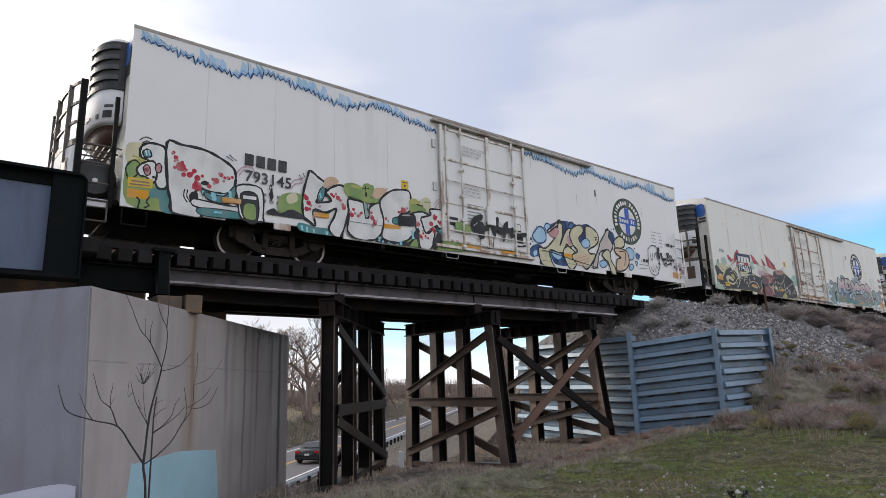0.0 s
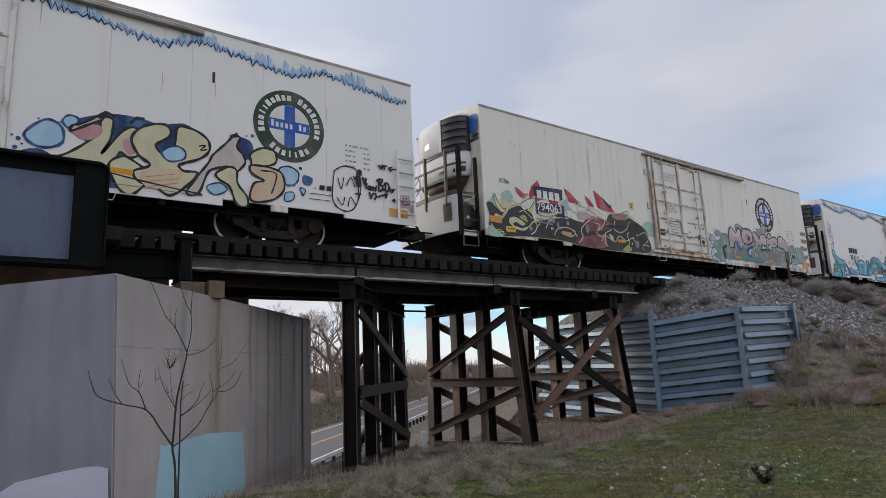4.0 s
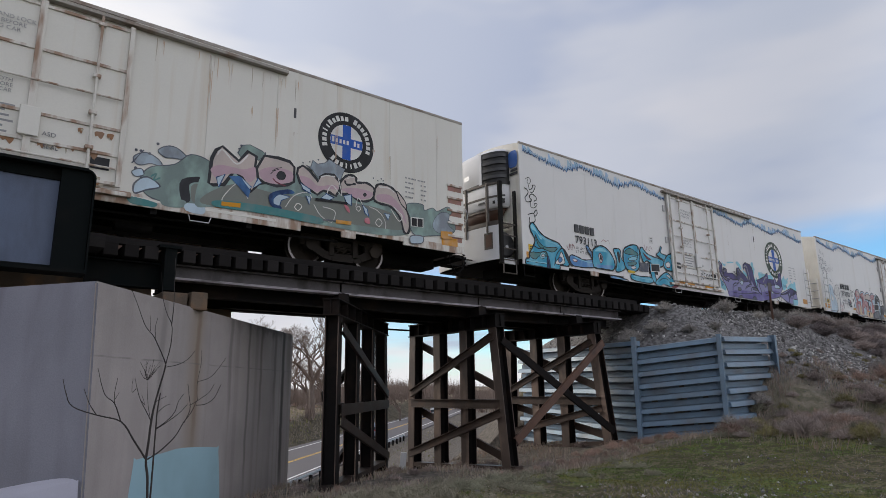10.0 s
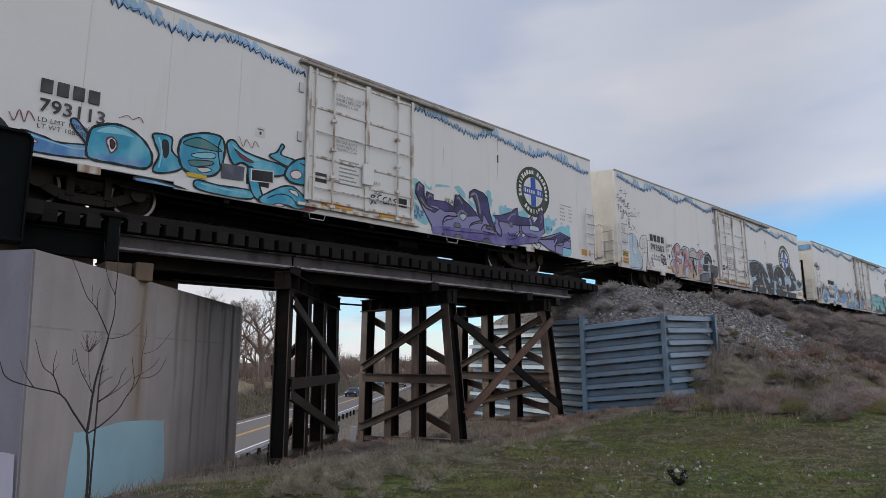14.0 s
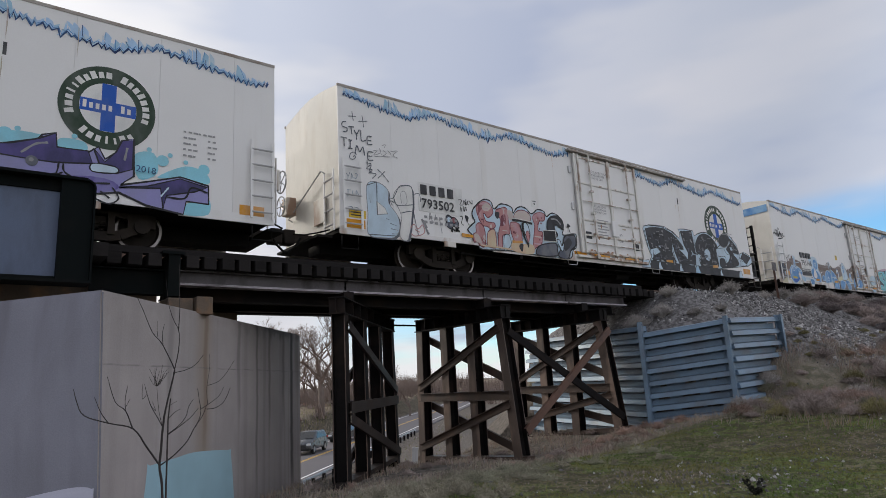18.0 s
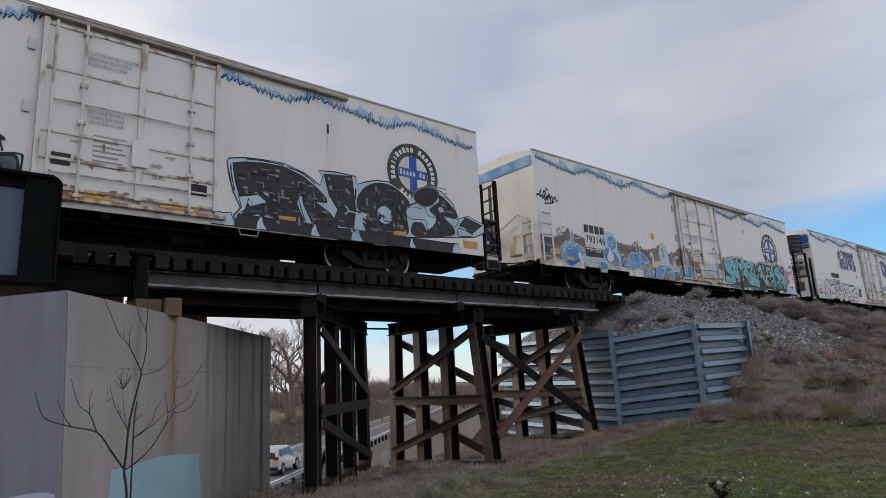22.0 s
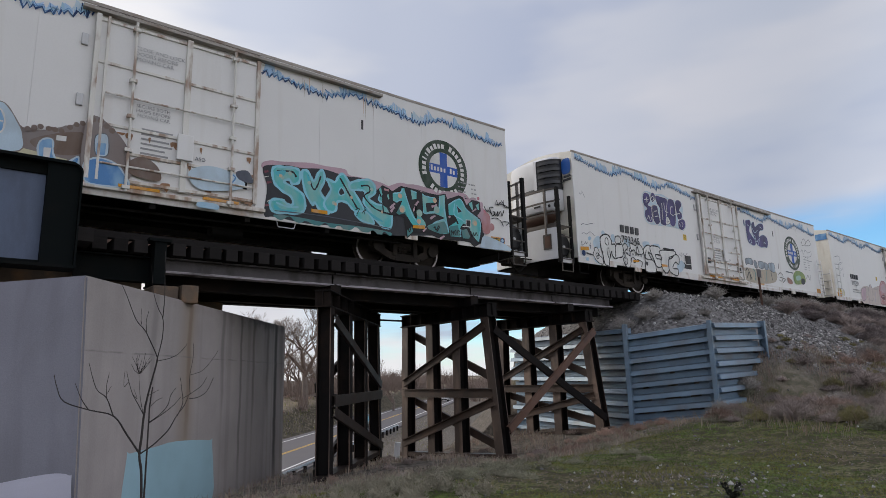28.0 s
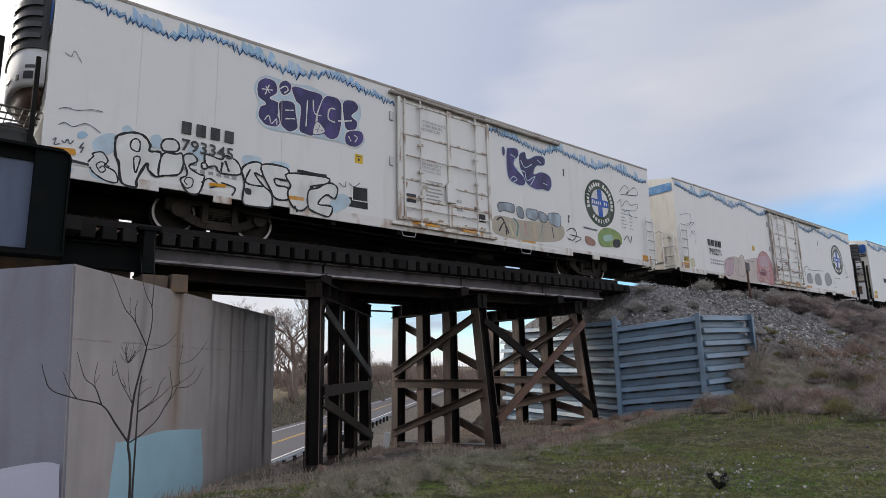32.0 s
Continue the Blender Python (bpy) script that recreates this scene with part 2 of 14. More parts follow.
def prism(bm, plan, z0, z1, mat=0):
    """An upright block on a plan polygon; z1 may be a number or one value a corner."""
    n = len(plan)
    tops = z1 if isinstance(z1, (list, tuple)) else [z1] * n
    lo = [bm.verts.new((x, y, z0)) for x, y in plan]
    hi = [bm.verts.new((x, y, z)) for (x, y), z in zip(plan, tops)]
    for i in range(n):
        bm.faces.new((lo[i], lo[(i + 1) % n], hi[(i + 1) % n], hi[i])).material_index = mat
    bm.faces.new(lo[::-1]).material_index = mat
    bm.faces.new(hi).material_index = mat


# ---------------------------------------------------------------- ground
RAIL = 4.55                         # rail head
ROAD_Z = -3.6
R2 = math.sqrt(0.5)


def road_u(x, y):
    return (y - x) * R2             # across the road; its middle lies at 6.9


def mixv(a, b, t):
    t = max(0.0, min(1.0, t))
    t = t * t * (3 - 2 * t)
    return a + (b - a) * t


J, H, I_ = Vector((17.25, -2.5)), Vector((18.1, -4.85)), Vector((21.0, -4.85))     # corners of the bin wall
K_ = Vector((18.9, 4.2))


def ground_z(x, y):
    u = road_u(x, y)
    n = 0.10 * noise.noise((x * 0.35, y * 0.35, 0.0)) + 0.04 * noise.noise((x * 1.3, y * 1.3, 3.0))
    base = mixv(0.0, -0.5, (y + 6.5) / 4.0)
    base = mixv(base, -0.75, (y + 2.0) / 4.0)
    base += 0.45 * mixv(0, 1, (x - 11.0) / 7.0) * mixv(1, 0, (y + 5.5) / 4.0)
    base += 0.35 * mixv(0, 1, (x - 12.0) / 5.0) * mixv(0, 1, (y + 5.5) / 3.0)
    base -= 0.45 * mixv(0, 1, (3.5 - x) / 4.0) * mixv(0, 1, (y + 9) / 4.0)
    # cutting of the road
    low = mixv(base, ROAD_Z - 0.12, (u + 5.0) / 6.5)
    if u <= 6.9:
        low += (ROAD_Z - 0.12 - low) * mixv(0.0, 1.0, (y - 1.6) / 7.0)
    else:
        low = mixv(ROAD_Z - 0.12, -0.9 + 0.5 * noise.noise((x * 0.05, y * 0.05, 1.0)), (u - 11.3) / 6.0)
    # railway bank
    bank = -99.0
    if x > 16.9:
        bank = RAIL - 0.22 - max(0.0, abs(y) - 2.5) / 1.55
        if abs(y) > 4.45:
            bank -= max(0.0, 21.8 - x) / 1.25
        edge = J.x + (y - J.y) * ((K_ - J).x / (K_ - J).y) if y > J.y else J.x + (y - J.y) * ((H - J).x / (H - J).y)
        if abs(y) <= 4.45:
            bank = -99.0 if x < edge + 0.25 else min(bank, 2.75 + (x - edge - 0.25) * 0.75)
    if bank > low:
        d = bank - low
        return low + d + (1.4 * n if abs(y) > 2.6 else 0.3 * n) if d > 0.5 else mixv(low + n, bank + n, d / 0.5)
    far = max(0.0, math.hypot(x, y) - 150.0)
    return low + n + 0.005 * far * (0.4 + noise.noise((x * 0.004, y * 0.004, 7.0)))


def spaced(lo, mid0, mid1, hi, fine, growth):
    out = []
    v = mid0
    while v <= mid1:
        out.append(v)
        v += fine
    step = fine
    v = mid1
    while v < hi:
        step *= growth
        v += step
        out.append(min(v, hi))
    step, v = fine, mid0
    while v > lo:
        step *= growth
        v -= step
        out.insert(0, max(v, lo))
    return out


def build_ground():
    xs = spaced(-900, -6, 34, 1500, 0.26, 1.06)
    ys = spaced(-700, -13, 6, 1500, 0.26, 1.06)
    verts = [(x, y, ground_z(x, y)) for y in ys for x in xs]
    nx = len(xs)
    faces = [(j * nx + i, j * nx + i + 1, (j + 1) * nx + i + 1, (j + 1) * nx + i) for j in range(len(ys) - 1) for i in range(nx - 1)]
    me = bpy.data.meshes.new("ground")
    me.from_pydata(verts, [], faces)
    me.polygons.foreach_set("use_smooth", [True] * len(faces))
    me.materials.append(M["soil"])
    return tagged(new("ground", me), "rough winter ground of short grass, dry weeds and gravel slope", "ground", kind="structure")


def soil_material():
    m = bpy.data.materials.new("winter_turf_and_gravel")
    m.use_nodes = True
    tree = m.node_tree
    link = tree.links.new
    bsdf = tree.nodes["Principled BSDF"]
    bsdf.inputs["Roughness"].default_value = 0.95
    bsdf.inputs["Specular IOR Level"].default_value = 0.2
    coord = tree.nodes.new("ShaderNodeTexCoord")
    geo = tree.nodes.new("ShaderNodeSeparateXYZ")
    link(coord.outputs["Object"], geo.inputs[0])

    def noisy(scale, detail=4.0):
        n = tree.nodes.new("ShaderNodeTexNoise")
        n.inputs["Scale"].default_value = scale
        n.inputs["Detail"].default_value = detail
        link(coord.outputs["Object"], n.inputs["Vector"])
        return n.outputs[0]

    def span(socket, lo, hi, a=0.0, b=1.0):
        r = tree.nodes.new("ShaderNodeMapRange")
        r.interpolation_type = "SMOOTHSTEP"
        for i, v in enumerate((lo, hi, a, b)):
            r.inputs[i + 1].default_value = v
        link(socket, r.inputs[0])
        return r.outputs[0]

    def mix(fac, a, b):
        n = tree.nodes.new("ShaderNodeMix")
        n.data_type = "RGBA"
        link(fac, n.inputs[0])
        for sock, v in ((n.inputs[6], a), (n.inputs[7], b)):
            if isinstance(v, tuple):
                sock.default_value = (*v, 1)
            else:
                link(v, sock)
        return n.outputs[2]

    def math_(op, a, b):
        n = tree.nodes.new("ShaderNodeMath")
        n.operation = op
        for sock, v in ((n.inputs[0], a), (n.inputs[1], b)):
            if isinstance(v, float):
                sock.default_value = v
            else:
                link(v, sock)
        return n.outputs[0]

    turf = mix(span(noisy(1.1), 0.38, 0.62), (0.125, 0.165, 0.042), (0.185, 0.165, 0.090))
    turf = mix(span(noisy(0.42), 0.46, 0.58), turf, (0.155, 0.125, 0.078))
    turf = mix(span(noisy(3.5), 0.48, 0.58), turf, (0.085, 0.070, 0.047))
    turf = mix(span(noisy(16.0), 0.46, 0.6), turf, (0.060, 0.068, 0.026))
    straw = mix(span(noisy(6.0), 0.35, 0.65), (0.185, 0.16, 0.137), (0.095, 0.083, 0.07))
    gravel = mix(span(noisy(9.0), 0.4, 0.65), (0.12, 0.112, 0.110), (0.26, 0.25, 0.245))
    weedy = mix(span(noisy(4.0), 0.35, 0.65), (0.25, 0.212, 0.168), (0.125, 0.118, 0.08))
    # turf in the foreground, straw further back, gravel high on the bank
    where = math_("ADD", geo.outputs["Y"], math_("MULTIPLY", noisy(0.45), 5.0))
    body = mix(span(where, -3.6, -2.2), turf, straw)
    height = math_("ADD", geo.outputs["Z"], math_("MULTIPLY", noisy(0.6), 2.0))
    body = mix(span(height, 1.5, 2.3), body, weedy)
    body = mix(span(height, 2.2, 3.1), body, gravel)
    far = mix(span(noisy(0.02), 0.4, 0.6), (0.15, 0.12, 0.09), (0.10, 0.085, 0.07))
    body = mix(span(geo.outputs["Y"], 60.0, 140.0), body, far)
    # dark weedy cutting across the road
    across = math_("MULTIPLY", math_("SUBTRACT", geo.outputs["Y"], geo.outputs["X"]), 0.7071)
    slope = math_("MULTIPLY", span(across, 10.8, 11.6), span(across, 17.0, 15.0))
    scrub = mix(span(noisy(1.5), 0.4, 0.6), (0.06, 0.052, 0.036), (0.115, 0.094, 0.064))
    body = mix(slope, body, scrub)
    meadow = mix(span(noisy(0.5), 0.35, 0.65), (0.36, 0.295, 0.20), (0.24, 0.195, 0.14))
    body = mix(math_("MULTIPLY", span(across, 15.2, 17.2), span(across, 60.0, 40.0)), body, meadow)
    link(body, bsdf.inputs["Base Color"])
    b = tree.nodes.new("ShaderNodeBump")
    b.inputs["Strength"].default_value = 0.6
    b.inputs["Distance"].default_value = 0.05
    link(noisy(22.0, 6.0), b.inputs["Height"])
    link(b.outputs[0], bsdf.inputs["Normal"])
    return m


M["soil"] = soil_material()
build_ground()


def build_road():
    def strip(u0, u1, z0, z1, name, mat, label, v0=-660.0, v1=760.0):
        bm = bmesh.new()
        n = 60
        rows = []
        for i in range(n + 1):
            v = v0 + (v1 - v0) * i / n
            rows.append([bm.verts.new(((v - u) * R2, (v + u) * R2, z)) for u, z in ((u0, z0), (u0, z1), (u1, z1), (u1, z0))])
        for a, b in zip(rows, rows[1:]):
            for k in range(3):
                bm.faces.new((a[k], a[k + 1], b[k + 1], b[k]))
        bm.normal_update()
        ob = part(name, bm, mat)
        return tagged(ob, label, "road", kind="structure")

    strip(2.6, 11.2, ROAD_Z - 0.3, ROAD_Z, "road", M["asphalt"], "worn grey two-lane asphalt road")
    strip(3.66, 3.84, ROAD_Z, ROAD_Z + 0.006, "road_marking", M["road_white"], "white edge line of the road")
    strip(10.15, 10.33, ROAD_Z, ROAD_Z + 0.006, "road_marking", M["road_white"], "white edge line of the road")
    strip(6.78, 6.88, ROAD_Z, ROAD_Z + 0.006, "road_marking", M["road_yellow"], "yellow centre line of the road")
    strip(6.98, 7.08, ROAD_Z, ROAD_Z + 0.006, "road_marking", M["road_yellow"], "yellow centre line of the road")


build_road()

# ---------------------------------------------------------------- concrete abutment
PIER = 3.2
PA, PB = Vector((1.65, -4.29)), Vector((8.05, 2.8))
PD = (PB - PA).normalized()


def build_abutment():
    root = thing("abutment", "grey board-marked concrete bridge abutment with rust streaks and paint patches", "abutment", kind="structure")
    left = Vector((-1.6, 0.05))
    back = PB + Vector((-1.75, 1.6))
    top = [PA, PB, back, left]
    foot = [PA + PD * 0.48, PB, back, left - Vector((0.6, 0.1))]
    bm = bmesh.new()
    lo = [bm.verts.new((p.x, p.y, -4.2 if i else -4.2)) for i, p in enumerate(foot)]
    hi = [bm.verts.new((p.x, p.y, PIER)) for p in top]
    for i in range(4):
        bm.faces.new((lo[i], lo[(i + 1) % 4], hi[(i + 1) % 4], hi[i]))
    bm.faces.new(hi)
    bmesh.ops.bevel(bm, geom=[e for e in bm.edges], offset=0.03, segments=2, affect="EDGES")
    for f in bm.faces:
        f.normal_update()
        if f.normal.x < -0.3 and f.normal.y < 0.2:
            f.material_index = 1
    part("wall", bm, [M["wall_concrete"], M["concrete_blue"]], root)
    nrm = Vector((PD.y, -PD.x))

    def face_patch(pts, mat, label, lift=0.004):
        """Paint rolled on the wall that faces the trestle; points run along the wall and up."""
        bm = bmesh.new()
        loop = smooth_loop(pts, True, 3)
        vs = [bm.verts.new(((PA + PD * a + nrm * lift).x, (PA + PD * a + nrm * lift).y, z)) for a, z in loop]
        bm.faces.new(vs)
        part("paint_patch", bm, mat, root, label)

    face_patch([(1.42, -0.9), (1.42, 0.50), (1.5, 0.55), (2.3, 0.57), (3.1, 0.59), (4.55, 0.47), (4.68, 0.38), (4.76, -0.9), (3.0, -0.95)], M["patch_teal"], "pale turquoise paint patch")
    # pale paint at the foot of the other face, which leans out to the corner
    def corner(z):
        k = (PIER - z) / (PIER + 4.2)
        a, b = PA.lerp(PA + PD * 0.48, k), left.lerp(left - Vector((0.6, 0.1)), k)
        return a, (b - a).normalized()

    bm = bmesh.new()
    vs = []
    for s, z in smooth_loop([(0.05, -0.9), (0.04, 0.3), (0.07, 0.42), (0.3, 0.45), (0.7, 0.40), (1.1, 0.33), (1.6, 0.24), (2.3, 0.18), (2.4, -0.9)], True, 3):
        a, d = corner(z)
        p = a + d * max(0.03, s) + Vector((-d.y, d.x)) * (0.05 + 0.07 * max(0.0, s))
        vs.append(bm.verts.new((p.x, p.y, z)))
    bm.faces.new(vs)
    part("paint_patch", bm, M["patch_pale"], root, "pale lavender paint patch")
    return root


def smooth_loop(pts, closed, steps=4):
    n = len(pts)
    out = []
    for i in range(n if closed else n - 1):
        p = [Vector(pts[(i + k) % n] if closed else pts[max(0, min(n - 1, i + k))]) for k in (-1, 0, 1, 2)]
        for s in range(steps):
            t = s / steps
            out.append(0.5 * (2 * p[1] + (p[2] - p[0]) * t + (2 * p[0] - 5 * p[1] + 4 * p[2] - p[3]) * t * t + (3 * p[1] - p[0] - 3 * p[2] + p[3]) * t ** 3))
    if not closed:
        out.append(Vector(pts[-1]))
    return out


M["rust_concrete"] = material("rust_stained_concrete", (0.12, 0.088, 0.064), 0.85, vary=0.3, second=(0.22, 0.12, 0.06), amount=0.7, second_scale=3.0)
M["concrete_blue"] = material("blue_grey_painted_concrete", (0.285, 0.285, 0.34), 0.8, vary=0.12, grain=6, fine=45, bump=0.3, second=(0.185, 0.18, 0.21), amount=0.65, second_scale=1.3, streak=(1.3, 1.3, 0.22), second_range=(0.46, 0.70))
M["patch_teal"] = material("turquoise_wall_paint", (0.34, 0.53, 0.61), 0.7, vary=0.06, second=(0.27, 0.42, 0.48), amount=0.4)
M["patch_pale"] = material("pale_lavender_wall_paint", (0.60, 0.60, 0.72), 0.7, vary=0.05)


def wall_concrete():
    """Concrete with water runs from the coping, rust below the bearings and a pour line."""
    m = material("run_stained_concrete", (0.395, 0.355, 0.345), 0.85, vary=0.13, grain=6, fine=45, bump=0.3, second=(0.27, 0.245, 0.235), amount=0.5, second_scale=1.1, streak=(0.9, 0.9, 0.5), second_range=(0.46, 0.72))
    tree = m.node_tree
    link = tree.links.new
    bsdf = tree.nodes["Principled BSDF"]
    color = bsdf.inputs["Base Color"].links[0].from_socket
    coord = tree.nodes.new("ShaderNodeTexCoord")
    mp = tree.nodes.new("ShaderNodeMapping")
    mp.vector_type = "TEXTURE"
    mp.inputs["Location"].default_value = (PA.x, PA.y, 0)
    mp.inputs["Rotation"].default_value = (0, 0, math.atan2(PD.y, PD.x))
    link(coord.outputs["Object"], mp.inputs["Vector"])
    sep = tree.nodes.new("ShaderNodeSeparateXYZ")
    link(mp.outputs[0], sep.inputs[0])

    def calc(op, *args):
        n = tree.nodes.new("ShaderNodeMath")
        n.operation = op
        for sock, v in zip(n.inputs, args):
            if isinstance(v, (int, float)):
                sock.default_value = v
            else:
                link(v, sock)
        return n.outputs[0]

    def span(socket, lo, hi, a=0.0, b=1.0):
        r = tree.nodes.new("ShaderNodeMapRange")
        r.interpolation_type = "SMOOTHSTEP"
        for i, v in enumerate((lo, hi, a, b)):
            r.inputs[i + 1].default_value = v
        link(socket, r.inputs[0])
        return r.outputs[0]

    def noisy(scale, stretch, detail=4.0):
        st = tree.nodes.new("ShaderNodeMapping")
        st.inputs["Scale"].default_value = stretch
        link(mp.outputs[0], st.inputs["Vector"])
        n = tree.nodes.new("ShaderNodeTexNoise")
        n.inputs["Scale"].default_value = scale
        n.inputs["Detail"].default_value = detail
        link(st.outputs[0], n.inputs["Vector"])
        return n.outputs[0]

    def over(fac, tone):
        nonlocal color
        n = tree.nodes.new("ShaderNodeMix")
        n.data_type = "RGBA"
        link(fac, n.inputs[0])
        link(color, n.inputs[6])
        n.inputs[7].default_value = (*tone, 1)
        color = n.outputs[2]

    along = calc("ADD", sep.outputs["X"], calc("MULTIPLY", calc("SUBTRACT", noisy(1.0, (0.4, 0.4, 1.1)), 0.5), 0.22))
    up = sep.outputs["Z"]
    fade = noisy(1.0, (2.2, 1.0, 0.12), 5.0)
    # broad damp runs over the whole face, denser towards the far end
    runs = calc("MULTIPLY", span(noisy(1.0, (3.4, 1.0, 0.10), 5.0), 0.47, 0.66), span(sep.outputs["X"], 2.0, 8.5, 0.12, 0.30))
    over(runs, (0.15, 0.135, 0.13))
    over(calc("MULTIPLY", span(sep.outputs["X"], 5.6, 7.4, 0.0, 0.14), span(noisy(0.8, (1, 1, 0.5)), 0.3, 0.7, 0.5, 1.0)), (0.19, 0.165, 0.15))
    for at, half, low, tone, power in ((2.05, 0.10, 0.6, (0.2, 0.18, 0.175), 0.5), (3.35, 0.34, -0.6, (0.30, 0.245, 0.20), 0.75), (3.42, 0.09, 0.2, (0.19, 0.13, 0.085), 0.6), (5.05, 0.10, 0.9, (0.17, 0.155, 0.15), 0.55), (6.15, 0.07, -0.8, (0.13, 0.12, 0.115), 0.65),
                                       (7.0, 0.08, 0.2, (0.13, 0.11, 0.10), 0.6), (8.05, 0.10, 0.6, (0.10, 0.085, 0.075), 0.6), (8.75, 0.13, -1.5, (0.05, 0.045, 0.042), 0.9), (9.25, 0.20, 0.9, (0.15, 0.125, 0.105), 0.5)):
        stripe = span(calc("ABSOLUTE", calc("SUBTRACT", along, at)), half * 0.25, half * 1.5, 1.0, 0.0)
        down = span(calc("ADD", up, calc("MULTIPLY", fade, 2.4)), low + 0.9, low + 2.4, 0.0, power)
        over(calc("MULTIPLY", stripe, down), tone)
    # grime along the coping of the far half and a pour line across the face
    over(calc("MULTIPLY", span(calc("ADD", up, calc("MULTIPLY", noisy(3.0, (1, 1, 1)), 0.8)), 3.28, 3.62), span(sep.outputs["X"], 4.5, 8.0, 0.12, 0.65)), (0.075, 0.065, 0.06))
    line = span(calc("ABSOLUTE", calc("SUBTRACT", calc("ADD", up, calc("MULTIPLY", noisy(2.0, (1, 1, 1)), 0.05)), 2.15)), 0.004, 0.02, 1.0, 0.0)
    over(calc("MULTIPLY", line, span(noisy(1.4, (1, 1, 1)), 0.4, 0.6, 0.0, 0.6)), (0.15, 0.14, 0.14))
    link(color, bsdf.inputs["Base Color"])
    return m


M["wall_concrete"] = wall_concrete()
abutment = build_abutment()
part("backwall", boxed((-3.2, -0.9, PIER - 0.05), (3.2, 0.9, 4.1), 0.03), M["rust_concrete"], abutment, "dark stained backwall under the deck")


def pedestal(x0, x1, y0, y1, z1, mat):
    bm = boxed((x0, y0, PIER - 0.05), (x1, y1, z1), 0.03)
    return part("bearing_block", bm, mat, abutment, "rust-stained concrete bearing block")


pedestal(3.15, 3.62, -1.95, -1.1, 3.47, M["rust_concrete"])
pedestal(3.66, 3.98, -2.02, -1.4, 3.5, M["rust_concrete"])
pedestal(4.6, 5.4, 0.6, 1.5, 3.53, M["rust_concrete"])

# ---------------------------------------------------------------- trestle bents
CAP_TOP = 3.57
COL = ibeam(0.30, 0.31, 0.022, 0.016)


def build_bent(near, far, foot_near, foot_far, ground_near, ground_far, mirror=1, flange="steel_post", brace_paint="steel_brown"):
    """A braced steel bent between two plan points; posts at the ends are battered."""
    near, far = Vector((*near, 0)), Vector((*far, 0))
    along = (far - near).normalized()
    side = Vector((along.y, -along.x, 0)) * mirror           # towards the bridge abutment
    if side.x > 0:
        side = -side
    root = thing("trestle_bent", "dark rusted steel trestle bent with crossed bracing", "bridge bent", "bents under the trestle")
    length = (far - near).length
    up = Vector((0, 0, 1))
    cap_mid = up * (CAP_TOP - 0.19)
    bm = bmesh.new()
    sweep(bm, ibeam(0.36, 0.38, 0.03, 0.02), near + cap_mid, far + cap_mid)
    cap = part("cap_beam", bm, M["steel_dark"], root)
    for k in range(9):
        f = (0.02 + 0.96 * k / 8) if k else 0.012
        p = near + along * length * f
        bm = bmesh.new()
        q = p + up * (CAP_TOP - 0.35)
        for s in (-1, 1):
            sweep(bm, flat(0.165, 0.014), q + side * s * 0.095, q + side * s * 0.095 + up * 0.32, along)
        part("stiffener", bm, M["steel_dark"], cap)
    posts = []
    for k, f in enumerate((0.05, 0.35, 0.65, 0.95)):
        top = near + along * length * f
        out = foot_near if k == 0 else (foot_far if k == 3 else 0.0)
        foot = top + along * (-out if k == 0 else out)
        gz = ground_near + (ground_far - ground_near) * f - 0.6
        foot = foot + along * ((-out if k == 0 else out) * 0.13)
        bm = bmesh.new()
        sweep(bm, COL, foot + up * gz, top + up * (CAP_TOP - 0.38), side)
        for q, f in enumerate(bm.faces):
            f.material_index = 1 if q in (2, 3, 4, 8, 9, 10) or (flange == "steel_dark" and q in (0, 6)) else 0      # near-black web and inner flanges: the recess's shade is put into the colour
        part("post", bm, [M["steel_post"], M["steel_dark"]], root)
        posts.append((top + up * (CAP_TOP - 0.38), foot + up * gz))

    def at(k, z):
        a, b = posts[k]
        return a + (b - a) * ((a.z - z) / (a.z - b.z))

    mid, low = 1.17, max(ground_near, ground_far) + 0.18
    for face in (1, -1):
        off = side * face * 0.19
        brace = channel(0.09, 0.24, 0.014)
        bm = bmesh.new()
        sweep(bm, brace, at(0, mid) + off, at(3, mid) + off)
        part("strut", bm, M[brace_paint], root)
        for zt, zb in ((CAP_TOP - 0.62, mid + 0.28), (mid - 0.22, low)):
            a, b = (at(0, zt), at(3, zb)) if (face == 1) == (mirror == 1) else (at(3, zt), at(0, zb))
            bm = bmesh.new()
            sweep(bm, channel(0.075, 0.21, 0.012), a + off * 1.02, b + off * 1.02)
            part("diagonal_brace", bm, M[brace_paint], root)
    bm = bmesh.new()
    sweep(bm, flat(0.28, 0.12), at(0, ground_near) - along * 0.3 + up * 0.10, at(3, ground_far) + along * 0.3 + up * 0.10)
    part("sill_beam", bm, M[brace_paint], root)
    return root, posts


# a darker brown for the first bent's braces
M["steel_deep_brown"] = material("deep_brown_steel", (0.022, 0.015, 0.013), 0.55, 0.0, spec=0.3, vary=0.25, second=(0.06, 0.04, 0.03), amount=0.5, second_scale=2.0)
# weathered brown, made paler for the light that outer flanges catch
M["steel_post"] = material("weathered_lit_post_steel", (0.085, 0.060, 0.050), 0.5, 0.0, spec=0.35, vary=0.25, second=(0.26, 0.18, 0.14), amount=0.8, second_scale=1.6, streak=(1, 1, 0.4))
M["steel_brown"] = material("brown_brace_steel", (0.060, 0.040, 0.032), 0.5, 0.0, spec=0.3, vary=0.25, second=(0.13, 0.075, 0.05), amount=0.5, second_scale=2.2)
